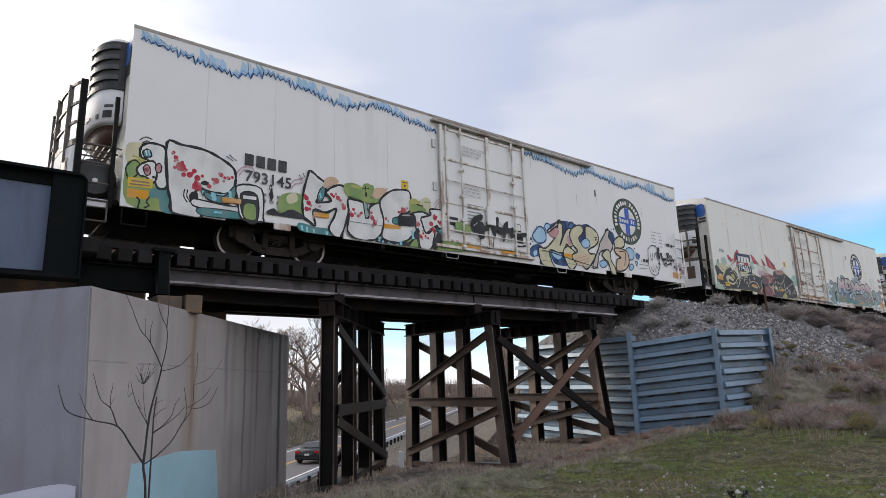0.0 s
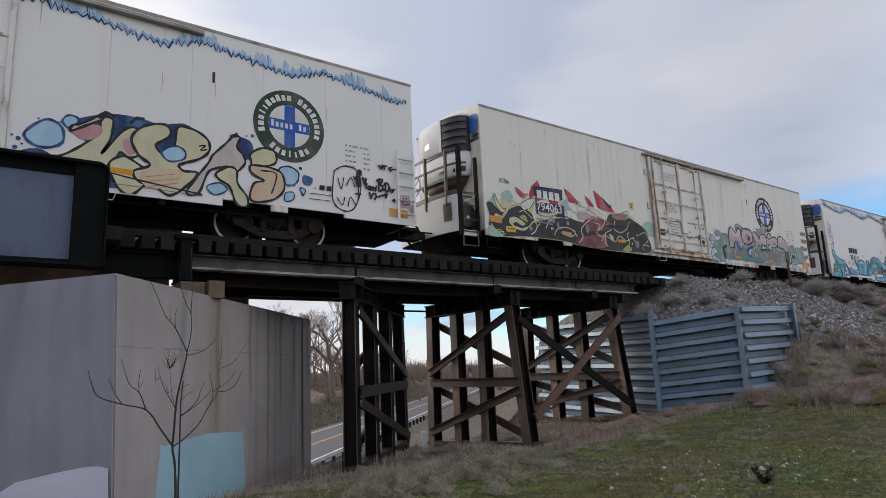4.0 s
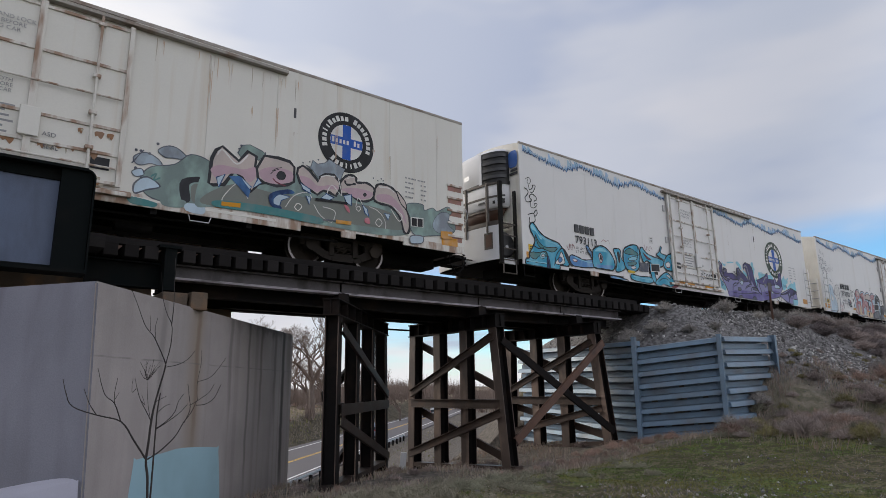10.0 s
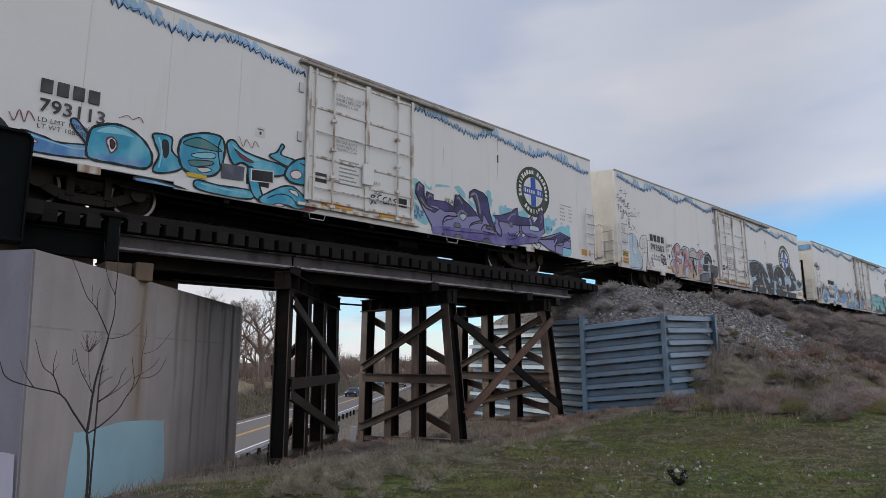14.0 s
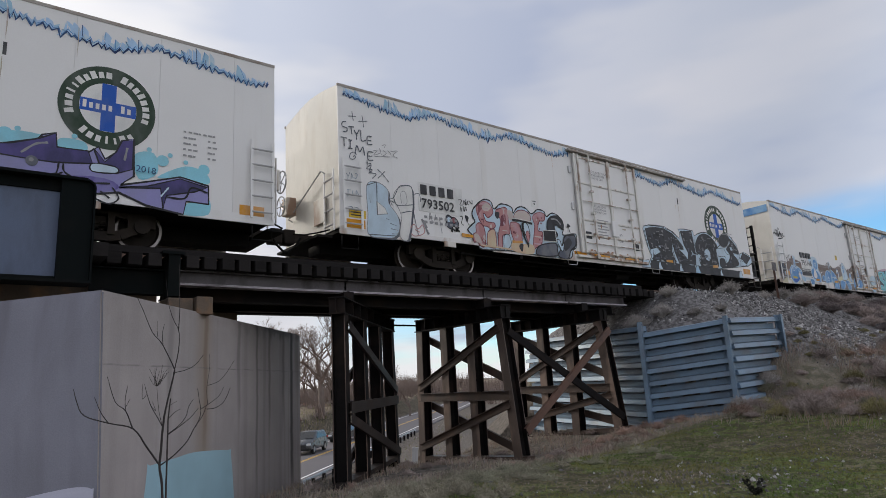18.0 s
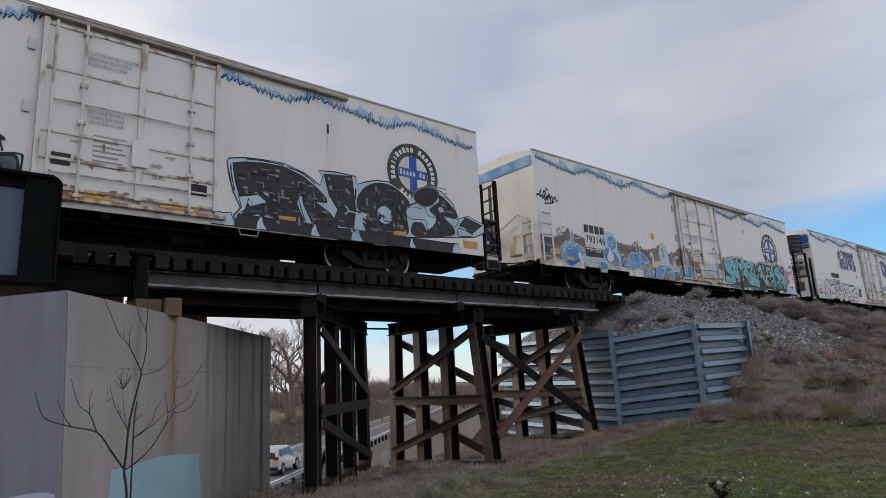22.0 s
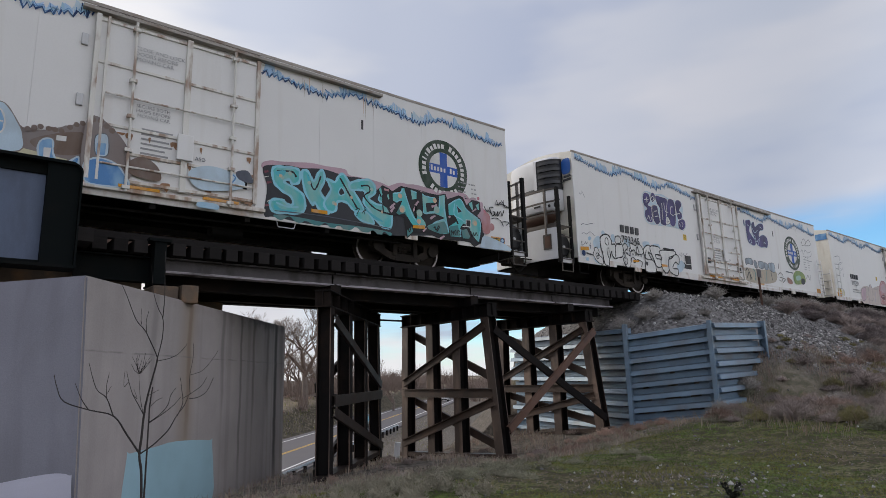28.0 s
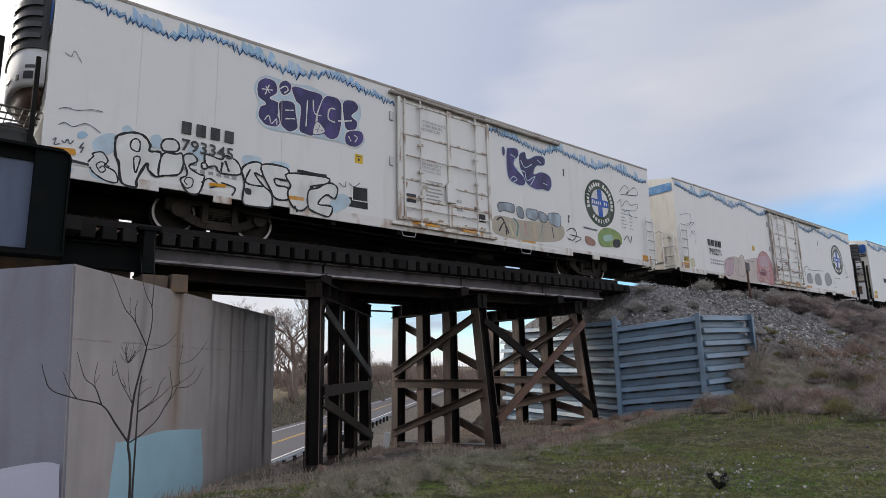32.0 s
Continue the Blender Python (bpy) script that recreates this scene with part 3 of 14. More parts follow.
# first bent's outer flanges are near-black too: their shaded side as colour
bent_a, posts_a = build_bent((6.55, -2.25), (10.6, 1.9), 0.02, 0.25, -0.5, -0.6, -1, "steel_dark", "steel_deep_brown")
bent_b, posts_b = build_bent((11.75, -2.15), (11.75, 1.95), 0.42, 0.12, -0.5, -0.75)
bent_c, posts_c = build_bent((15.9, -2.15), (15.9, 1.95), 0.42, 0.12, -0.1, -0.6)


def long_brace(a, b, mat):
    bm = bmesh.new()
    sweep(bm, channel(0.08, 0.2, 0.012), a, b)
    part("longitudinal_brace", bm, mat, bent_c, "brace joining two bents")


def on_post(posts, k, z):
    a, b = posts[k]
    return a + (b - a) * ((a.z - z) / (a.z - b.z))


off = Vector((0, -0.17, 0))
long_brace(on_post(posts_b, 0, 2.85) + off, on_post(posts_c, 0, 0.3) + off, M["steel_dark"])
long_brace(on_post(posts_b, 0, 0.25) + off * 1.7, on_post(posts_c, 0, 2.9) + off * 1.7, M["steel_rust"])
bm = bmesh.new()
tube(bm, [(10.5, 2.0, 3.42), (11.7, 2.0, 3.42)], 0.03)
tagged(part("tie_rod", bm, M["steel_dark"]), "thin steel rod tying two bents together", "tie rod")

# ---------------------------------------------------------------- deck
TIE_TOP = RAIL - 0.17


def build_deck():
    root = thing("trestle_deck", "open trestle deck of creosoted ties on grey steel stringers", "bridge deck", kind="structure")
    spans = ((3.3, 7.35), (7.37, 11.75), (11.77, 15.2), (15.22, 18.2))
    # inner stringers take near-black steel: under-deck shade put into their colour
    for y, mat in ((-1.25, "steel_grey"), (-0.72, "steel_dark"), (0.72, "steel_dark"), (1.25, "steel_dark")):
        for a, b in spans:
            if y > 0:
                a, b = a + (1.2 if a < 8 else 0), b + (1.2 if b < 9 else 0)
            bm = bmesh.new()
            zt, zb = TIE_TOP - 0.25, CAP_TOP if y > -1 else CAP_TOP + 0.25
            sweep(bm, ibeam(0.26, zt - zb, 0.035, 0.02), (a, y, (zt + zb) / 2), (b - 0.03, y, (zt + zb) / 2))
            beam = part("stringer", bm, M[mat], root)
            # thin pale strips that paint the highlight on the bottom flange
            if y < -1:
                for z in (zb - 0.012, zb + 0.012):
                    part("flange_plate", boxed((a + 0.02, y - 0.155, z), (b - 0.05, y + 0.13, z + 0.022), 0.004), M["flange_glint"], beam, "pale flange plate coloured as a wet highlight")
    x = 1.9
    k = 0
    proto = None
    while x < 19.5:
        if proto is None:
            bm = boxed((-0.125, -1.62, TIE_TOP - 0.25), (0.125, 1.62, TIE_TOP), 0.012)
            proto = part("tie", bm, M["tie"], root)
            proto.location.x = x
        else:
            o = new("tie", proto.data)
            o.parent = root
            o.location = (x, random.uniform(-0.05, 0.03), random.uniform(-0.012, 0.008))
        x += 0.357
        k += 1
    for s in (-1, 1):
        bm = bmesh.new()
        sweep(bm, flat(0.18, 0.13), (1.9, s * 1.45, TIE_TOP + 0.065), (18.9, s * 1.45, TIE_TOP + 0.065))
        part("guard_timber", bm, M["tie"], root)
    # brackets that carry the outer stringer on the caps
    for x in (7.35, 11.75, 15.9):
        bm = boxed((x - 0.14, -1.42, CAP_TOP), (x + 0.14, -1.08, CAP_TOP + 0.26), 0.006)
        part("stringer_bracket", bm, M["steel_dark"], root)
    # near end: dark cross girder and short bracket by the abutment
    bm = bmesh.new()
    sweep(bm, ibeam(0.25, 0.5, 0.03, 0.02), (1.9, -1.3, 3.85), (3.3, -1.3, 3.85))
    part("end_stringer", bm, M["girder"], root)
    bm = bmesh.new()
    box(bm, (3.2, -1.72, 3.53), (3.42, -1.42, 4.36))
    part("bracket_post", bm, M["girder"], root)
    bm = bmesh.new()
    box(bm, (3.08, -1.76, 4.36), (3.5, -1.4, 4.42))
    part("bracket_plate", bm, M["girder"], root)
    return root


deck = build_deck()


def build_track():
    root = thing("railway_track", "railway track of two steel rails", "railway track", kind="structure")
    prof = [(-0.07, 0), (0.07, 0), (0.07, 0.015), (0.012, 0.03), (0.012, 0.125), (0.035, 0.135), (0.035, 0.17), (-0.035, 0.17), (-0.035, 0.135), (-0.012, 0.125), (-0.012, 0.03), (-0.07, 0.015)]
    for s in (-1, 1):
        bm = bmesh.new()
        sweep(bm, [(u, v) for u, v in prof], (-60, s * 0.755, TIE_TOP), (420, s * 0.755, TIE_TOP))
        part("rail", bm, M["rail"], root)
    bm = bmesh.new()
    x = 19.7
    while x < 120:
        box(bm, (x, -1.3, TIE_TOP - 0.2), (x + 0.23, 1.3, TIE_TOP))
        x += 0.5
    x = -45.0
    while x < 1.8:
        box(bm, (x, -2.2, TIE_TOP - 0.25), (x + 0.25, 2.2, TIE_TOP))
        x += 0.36
    tagged(part("ties", bm, M["tie"], root), kind="stuff")


build_track()


def build_girder(y):
    root = thing("plate_girder", "black riveted plate girder, web panels coloured blue-grey as sky reflection", "bridge girder", "plate girders of the span", "structure")
    x0, x1, zb, zt = -32.0, 1.72, 3.55, 5.38
    bm = bmesh.new()
    box(bm, (x0, y - 0.012, zb + 0.03), (x1 - 0.1, y + 0.012, zt - 0.03))
    part("web", bm, M["girder_web"], root)
    for z in (zb, zt - 0.05):
        bm = boxed((x0, y - 0.24, z), (x1 if z == zb else x1 - 0.12, y + 0.24, z + 0.05))
        part("flange", bm, M["girder"], root)
    for z0, z1 in ((zt - 0.24, zt - 0.05), (zb + 0.05, zb + 0.12)):
        bm = boxed((x0, y - 0.05, z0), (x1 - 0.06, y + 0.05, z1))
        part("flange_angle", bm, M["girder"], root)
    bm = bmesh.new()
    pts = [(x1 - 0.12, zt - 0.025)] + [(x1 - 0.14 + 0.14 * math.sin(a), zt - 0.165 + 0.14 * math.cos(a)) for a in (0.5, 1.0, 1.3, 1.57)] + [(x1, zb)]
    for (xa, za), (xb, zb_) in zip(pts, pts[1:]):
        sweep(bm, flat(0.03, 0.46), (xa, y, za), (xb, y, zb_), (0, 1, 0))
    part("end_plate", bm, M["girder"], root)
    for k in range(24):
        x = 1.22 - 1.34 * k
        for s in (-1, 1):
            bm = bmesh.new()
            box(bm, (x - 0.05 if k else x, y + s * 0.02, zb + 0.05), (x + 0.05 if k else x1 - 0.02, y + s * 0.17, zt - 0.05))
            part("stiffener", bm, M["girder"], root)
    return root


build_girder(-2.45)
build_girder(2.45)

# ---------------------------------------------------------------- bin wall


def build_bin_wall():
    root = thing("retaining_wall", "blue-grey galvanised steel bin retaining wall of horizontal planks", "retaining wall", kind="structure")
    prof = [(0.0, 0.0), (0.0, 0.150), (-0.16, 0.156), (-0.16, 0.204), (0.20, 0.208), (0.165, 0.338), (0.0, 0.368), (-0.18, 0.372), (-0.18, 0.0)]

    def planks(a, b, za, zb, count, bottom=-0.9, mat="galv"):
        d = (b - a).normalized()
        nrm = Vector((d.y, -d.x))
        if nrm.dot(Vector((EYE.x, EYE.y)) - a) < 0:
            nrm = -nrm
        nv = Vector((nrm.x, nrm.y, 0))
        for k in range(count):
            z0, z1 = za - 0.375 * (k + 1), zb - 0.375 * (k + 1)
            if max(z0, z1) < bottom:
                break
            bm = bmesh.new()
            rings = []
            for p, z in ((a, z0), (b, z1)):
                rings.append([bm.verts.new(Vector((p.x, p.y, z)) + nv * u + Vector((0, 0, v))) for u, v in prof])
            n = len(prof)
            for i in range(n):
                bm.faces.new((rings[0][i], rings[0][(i + 1) % n], rings[1][(i + 1) % n], rings[1][i]))
            bm.faces.new(rings[0][::-1])
            bm.faces.new(rings[1])
            bmesh.ops.recalc_face_normals(bm, faces=bm.faces[:])
            part("plank", bm, M[mat], root)
        return nv

    def post(p, z0, z1, nv, w=0.22):
        bm = bmesh.new()
        c = Vector((p.x, p.y, 0)) + nv * 0.19
        sweep(bm, channel(0.12, w, 0.02), c + Vector((0, 0, z0)), c + Vector((0, 0, z1)), nv)
        side = Vector((-nv.y, nv.x, 0))
        z = z0 + 0.25
        while z < z1:
            for q in (-0.07, 0.07):
                sweep(bm, disc(0.016, 6), c + side * q + nv * 0.055 + Vector((0, 0, z)), c + side * q + nv * 0.075 + Vector((0, 0, z)))
            z += 0.375
        part("post", bm, M["galv"], root)

    n1 = planks(J, H, 2.78, 3.0, 9)
    planks(K_, J, 3.1, 3.0, 14, -2.4)
    n3 = planks(H - Vector((0.10, 0.0)), I_, 3.01, 3.1, 8, -0.2)
    post(J, -0.6, 3.1, n1)
    post(H, 0.0, 3.05, n1, 0.34)
    post(I_, 1.6, 3.14, n3)
    return root


build_bin_wall()

# ---------------------------------------------------------------- train
# seconds, metres that the train has run
RUN = [(0, 0.00), (0.5, 1.72), (1, 3.40), (1.5, 5.09), (2, 6.77), (2.5, 8.44), (3, 10.11), (3.5, 11.79),
    (5.5, 18.51), (6, 20.19), (6.5, 21.87), (7, 23.53), (7.5, 25.21), (8, 26.92), (8.5, 28.62), (9, 30.31),
    (9.5, 32.00), (10, 33.71), (10.5, 35.41), (11, 37.12), (11.5, 38.84), (12, 40.56), (12.5, 42.29), (13, 44.02),
    (13.5, 45.77), (15.5, 52.71), (16, 54.45), (16.5, 56.20), (17, 57.97), (17.5, 59.73), (18, 61.51), (18.5, 63.28),
    (19, 65.06), (19.5, 66.84), (20, 68.65), (20.5, 70.47), (21, 72.29), (21.5, 74.09), (22, 75.89), (22.5, 77.70),
    (23, 79.50), (23.5, 81.28), (24, 83.08), (24.5, 84.90), (25, 86.73), (25.5, 88.57), (26, 90.41), (26.5, 92.26),
    (28.5, 99.70), (29, 101.57), (29.5, 103.43), (30, 105.28), (30.5, 107.13), (31, 108.98), (31.5, 110.84), (32, 112.70),
]
HALF = 9.97
SILL, EAVE, PEAK, SIDE = 0.60, 4.50, 4.72, 1.57

PAINT = {"white": (0.72, 0.715, 0.70), "chalk": (0.72, 0.71, 0.69), "black": (0.02, 0.02, 0.022), "char": (0.045, 0.047, 0.055), "slate": (0.09, 0.10, 0.13), "ash": (0.22, 0.22, 0.23),
         "steel": (0.25, 0.28, 0.32), "navy": (0.02, 0.045, 0.13), "blue": (0.10, 0.25, 0.52), "sky": (0.33, 0.52, 0.68), "icy": (0.50, 0.62, 0.72), "haze": (0.27, 0.60, 0.72),
         "cyan": (0.05, 0.33, 0.50), "aqua": (0.10, 0.48, 0.50), "lagoon": (0.07, 0.47, 0.57), "teal": (0.07, 0.23, 0.24), "mint": (0.36, 0.52, 0.47), "green": (0.20, 0.31, 0.12), "olive": (0.40, 0.40, 0.12),
         "sage": (0.20, 0.26, 0.25), "red": (0.42, 0.035, 0.06), "pink": (0.55, 0.18, 0.22), "pinkish": (0.52, 0.36, 0.42), "rose": (0.46, 0.22, 0.22), "flesh": (0.55, 0.47, 0.44),
         "maroon": (0.17, 0.05, 0.07), "peach": (0.60, 0.42, 0.30), "cream": (0.60, 0.56, 0.38), "sand": (0.45, 0.40, 0.32), "terra": (0.32, 0.18, 0.14), "brown": (0.17, 0.12, 0.095),
         "taupe": (0.24, 0.20, 0.19), "violet": (0.12, 0.095, 0.30), "indigo": (0.055, 0.05, 0.13), "rust": (0.30, 0.16, 0.085), "lilac": (0.27, 0.26, 0.50), "orange": (0.62, 0.28, 0.02), "yellow": (0.68, 0.46, 0.04), "logo": (0.03, 0.055, 0.035),
         "cobalt": (0.02, 0.10, 0.45), "print": (0.045, 0.045, 0.05), "grey": (0.32, 0.32, 0.33), "banner": (0.03, 0.12, 0.42), "frost": (0.40, 0.58, 0.80), "ink": (0.022, 0.036, 0.085), "moss": (0.20, 0.215, 0.195)}
# paler and darker companions that the sprayers blend into a fill
TINT = {"cyan": "haze", "aqua": "mint", "blue": "sky", "teal": "sage", "slate": "ash", "char": "black", "black": "char", "violet": "lilac", "indigo": "violet", "pink": "pinkish", "rose": "pinkish", "red": "rose", "brown": "taupe", "green": "olive", "peach": "cream", "steel": "icy", "sky": "icy", "sage": "mint", "orange": "peach", "ash": "grey", "terra": "rose", "navy": "blue", "maroon": "rose"}
SHADE = {"white": "taupe", "cyan": "navy", "aqua": "teal", "blue": "navy", "pink": "maroon", "sky": "blue", "peach": "terra", "green": "teal"}
PAINTED = {}


def paint(name):
    if name not in PAINTED:
        PAINTED[name] = material("spray_" + name, PAINT[name], 0.5, vary=0.10, grain=10, fine=40, bump=0.02, second=PAINT[TINT[name]] if name in TINT else tuple(0.6 * c + 0.10 for c in PAINT[name]), amount=0.62, second_scale=1.9, streak=(1.5, 1, 0.9), spec=0.2, second_range=(0.44, 0.66))
    return PAINTED[name]


class Spray:
    """Sprayed shapes on a car's near side; u runs from the body's left end, v up from the rail."""
    made = []

    def __init__(self, car, label, off=0.024, name="graffiti", stuff=False):
        self.car, self.label, self.off, self.name, self.stuff = car, label, off, name, stuff
        self.bm, self.mats, self.layer, self.marks = bmesh.new(), [], 0, []
        Spray.made.append(self)

    def index(self, color):
        if color not in self.mats:
            self.mats.append(color)
        return self.mats.index(color)

    def at(self, p):
        return (p[0] - HALF, -SIDE - self.off - 0.0002 * self.layer, max(p[1], SILL + 0.02))

    def fill(self, color, pts):
        self.layer += 1
        vs = [self.bm.verts.new(self.at(p)) for p in pts]
        f = self.bm.faces.new(vs)
        f.material_index = self.index(color)
        f.normal_update()
        if f.normal.y > 0:
            f.normal_flip()
        self.marks.append([f])

    def ribbon(self, color, pts, width, closed):
        self.layer += 1
        n = len(pts)
        rows = []
        for i, p in enumerate(pts):
            a = pts[(i - 1) % n if closed else max(0, i - 1)]
            b = pts[(i + 1) % n if closed else min(n - 1, i + 1)]
            d = b - a
            d = d / d.length if d.length > 1e-6 else Vector((1, 0))
            w = width / 2 * (1 + 0.22 * math.sin(i * 1.7 + len(pts)))
            nrm = Vector((-d.y, d.x)) * w
            rows.append((self.bm.verts.new(self.at(p + nrm)), self.bm.verts.new(self.at(p - nrm))))
        made = []
        for i in range(n if closed else n - 1):
            a, b = rows[i], rows[(i + 1) % n]
            f = self.bm.faces.new((a[0], b[0], b[1], a[1]))
            f.material_index = self.index(color)
            f.normal_update()
            if f.normal.y > 0:
                f.normal_flip()
            made.append(f)
        self.marks.append(made)

    def blob(self, color, pts, outline=0.05, edge="black", hard=False):
        loop = [Vector(p) for p in pts] if hard else smooth_loop(pts, True)
        size = max((p - q).length for p in loop[::4] for q in loop[::4])
        if outline and size > 0.6:
            self.fill(SHADE.get(color, "slate"), [p + Vector((0.045, -0.05)) for p in loop])
        self.fill(color, loop)
        if size > 0.5 and color in TINT:
            mid = sum(loop, Vector((0, 0))) / len(loop)
            top = sorted(loop, key=lambda p: p.x - 2 * p.y)[0]
            self.line("chalk", [mid.lerp(top, 0.55) + Vector((-0.12, -0.03)), mid.lerp(top, 0.66), mid.lerp(top, 0.6) + Vector((0.12, -0.02))], 0.022)
        if size > 0.7:
            rng = random.Random(int(size * 1000))
            for _ in range(int(size * 5)):
                p = rng.choice(loop) + Vector((rng.gauss(0, 0.10), rng.gauss(0.03, 0.09)))
                self.dot(color, p.x, p.y, rng.uniform(0.008, 0.022), 6)
        if outline:
            self.ribbon(edge, loop, outline * 1.15, True)

    def shape(self, color, pts, outline=0, edge="black", hard=False):
        """A sprayed fill with soft corners and a line round it."""
        loop = [Vector(p) for p in pts] if hard else smooth_loop(pts, True)
        self.fill(color, loop)
        if outline:
            self.ribbon(edge, loop, outline, True)

    def line(self, color, pts, width):
        loop = smooth_loop(pts, False, 5)
        self.ribbon(color, loop, width, False)
        if width > 0.14 and color in TINT:
            self.ribbon(TINT[color], [p + Vector((-0.02, 0.03)) for p in loop[1:-1]], width * 0.28, False)
        if width > 0.09:
            for p in (loop[0], loop[-1]):
                self.dot(color, p[0], p[1], width * 0.48)

    def dot(self, color, u, v, r, n=12):
        self.fill(color, [Vector((u + r * math.cos(2 * math.pi * k / n), v + r * math.sin(2 * math.pi * k / n))) for k in range(n)])

    def rect(self, color, u0, v0, u1, v1):
        self.fill(color, [Vector(p) for p in ((u0, v0), (u1, v0), (u1, v1), (u0, v1))])

    def clusters(self):
        """Painted marks that lie on one another, as groups of faces; small stray flecks come last."""
        boxes = []
        for fs in self.marks:
            us, vs = [v.co.x for f in fs for v in f.verts], [v.co.z for f in fs for v in f.verts]
            boxes.append((min(us), max(us), min(vs), max(vs)))
        owner = list(range(len(boxes)))

        def top(i):
            while owner[i] != i:
                owner[i] = owner[owner[i]]
                i = owner[i]
            return i

        for i, a in enumerate(boxes):
            for j in range(i):
                b = boxes[j]
                if a[0] < b[1] and b[0] < a[1] and a[2] < b[3] and b[2] < a[3]:
                    owner[top(i)] = top(j)
        sets, flecks = {}, []
        for i, b in enumerate(boxes):
            sets.setdefault(top(i), []).append(i)
        whole = []
        for group in sets.values():
            wide = max(max(boxes[i][1] for i in group) - min(boxes[i][0] for i in group), max(boxes[i][3] for i in group) - min(boxes[i][2] for i in group))
            (whole if wide > 0.3 else flecks).append([f for i in group for f in self.marks[i]])
        return whole, [f for fs in flecks for f in fs]

    def done(self):
        if self.stuff or self.name != "graffiti":
            ob = part(self.name, self.bm, [paint(c) for c in self.mats], self.car, self.label)
            if self.stuff:
                tagged(ob, kind="stuff")
            return
        whole, flecks = self.clusters()
        for fs, name in [(fs, self.name) for fs in whole] + ([(flecks, "paint_flecks")] if flecks else []):
            used = sorted({f.material_index for f in fs})
            index, verts, faces = {}, [], []
            for f in fs:
                for v in f.verts:
                    if v not in index:
                        index[v] = len(verts)
                        verts.append(tuple(v.co))
                faces.append([index[v] for v in f.verts])
            me = bpy.data.meshes.new(name)
            me.from_pydata(verts, [], faces)
            for k in used:
                me.materials.append(paint(self.mats[k]))
            me.polygons.foreach_set("material_index", [used.index(f.material_index) for f in fs])
            ob = new(name, me)
            ob.parent = self.car
            if name == self.name:
                ob["label"] = self.label
            else:
                tagged(ob, kind="stuff")
        self.bm.free()


def streaks(sp, seed, base_tone="char", tones=("slate", "ash", "ash", "black", "black", "slate"), density=40):
    """Dragged patches in painted letters, as a half-dry roller or a faded spray leaves them."""
    rng = random.Random(seed)
    dark = [f for f in sp.bm.faces if sp.mats[f.material_index] == base_tone and len(f.verts) > 8]
    base, made = sp.layer, 0
    for f in dark:
        us, vs = [v.co.x + HALF for v in f.verts], [v.co.z for v in f.verts]
        ring = list(zip(us, vs))

        def inside(u, v):
            odd = False
            for (a, b), (c, d) in zip(ring, ring[1:] + ring[:1]):
                if (b > v) != (d > v) and u < a + (v - b) * (c - a) / (d - b):
                    odd = not odd
            return odd

        for _ in range(int((max(us) - min(us)) * (max(vs) - min(vs)) * density)):
            u, v = rng.uniform(min(us), max(us)), rng.uniform(min(vs), max(vs))
            w, h = rng.choice(((0.05, 0.22), (0.16, 0.05), (0.28, 0.03), (0.10, 0.12)))
            w, h = w * rng.uniform(0.5, 1.3), h * rng.uniform(0.5, 1.3)
            if all(inside(u + a, v + b) for a in (0, w) for b in (0, h)):
                sp.layer = base + made % 24
                made += 1
                sp.fill(rng.choice(tones), [Vector((u + rng.uniform(0, 0.03), v)), Vector((u + w, v + rng.uniform(-0.02, 0.02))), Vector((u + w - rng.uniform(0, 0.04), v + h)), Vector((u, v + h * rng.uniform(0.7, 1.0)))])
    sp.layer = base + 25


class Marks:
    """Stickers and stencil bars, each a thin plate of its own."""
    names = {"orange": "reflector", "yellow": "sticker", "black": "placard", "navy": "number_panel", "white": "number_panel", "grey": "sticker"}

    def __init__(self, car):
        self.car, self.lift = car, 0.0

    def rect(self, color, u0, v0, u1, v1):
        self.lift += 0.0002
        bm = boxed((u0 - HALF, -SIDE - 0.026 - self.lift, v0), (u1 - HALF, -SIDE - 0.019, v1))
        part(self.names.get(color, "stencil_bar"), bm, paint(color), self.car)


def lettering(name, body, size, u, v, color, car, label="", off=0.05, spacing=1.0, slant=0.0, bold=0.0, width=1.0):
    curve = bpy.data.curves.new(name, "FONT")
    curve.body, curve.size, curve.space_character, curve.offset = body, size, spacing, bold
    curve.space_line = 1.0
    curve.resolution_u = 3
    tmp = new(name, curve)
    me = bpy.data.meshes.new_from_object(tmp.evaluated_get(bpy.context.evaluated_depsgraph_get()))
    bpy.data.objects.remove(tmp)
    me.transform(pose(u - HALF, -SIDE - off, v, 90, 0, 0) @ Matrix.Rotation(radians(slant), 4, "Z") @ Matrix.Diagonal((width, 1, 1, 1)))
    me.materials.clear()
    me.materials.append(paint(color))
    ob = new(name, me)
    ob.parent = car
    if label:
        ob["label"] = label
    if name in ("warning", "load_limit"):
        tagged(ob, kind="stuff")
    return ob


M["rim"] = material("worn_bright_wheel_rim", (0.27, 0.25, 0.245), 0.4, 0.8, vary=0.1)
M["louvre"] = material("black_plastic_louvre", (0.018, 0.018, 0.02), 0.5, vary=0.2)
M["unit"] = material("white_cooling_unit_shell", (0.72, 0.72, 0.74), 0.62, vary=0.04, bump=0.02, second=(0.5, 0.48, 0.45), amount=0.25)
M["worn_white"] = material("rust_flecked_white_paint", (0.70, 0.68, 0.64), 0.55, vary=0.06, second=(0.24, 0.12, 0.06), amount=0.75, second_scale=3.1, streak=(1.6, 1, 0.5), second_range=(0.49, 0.63))
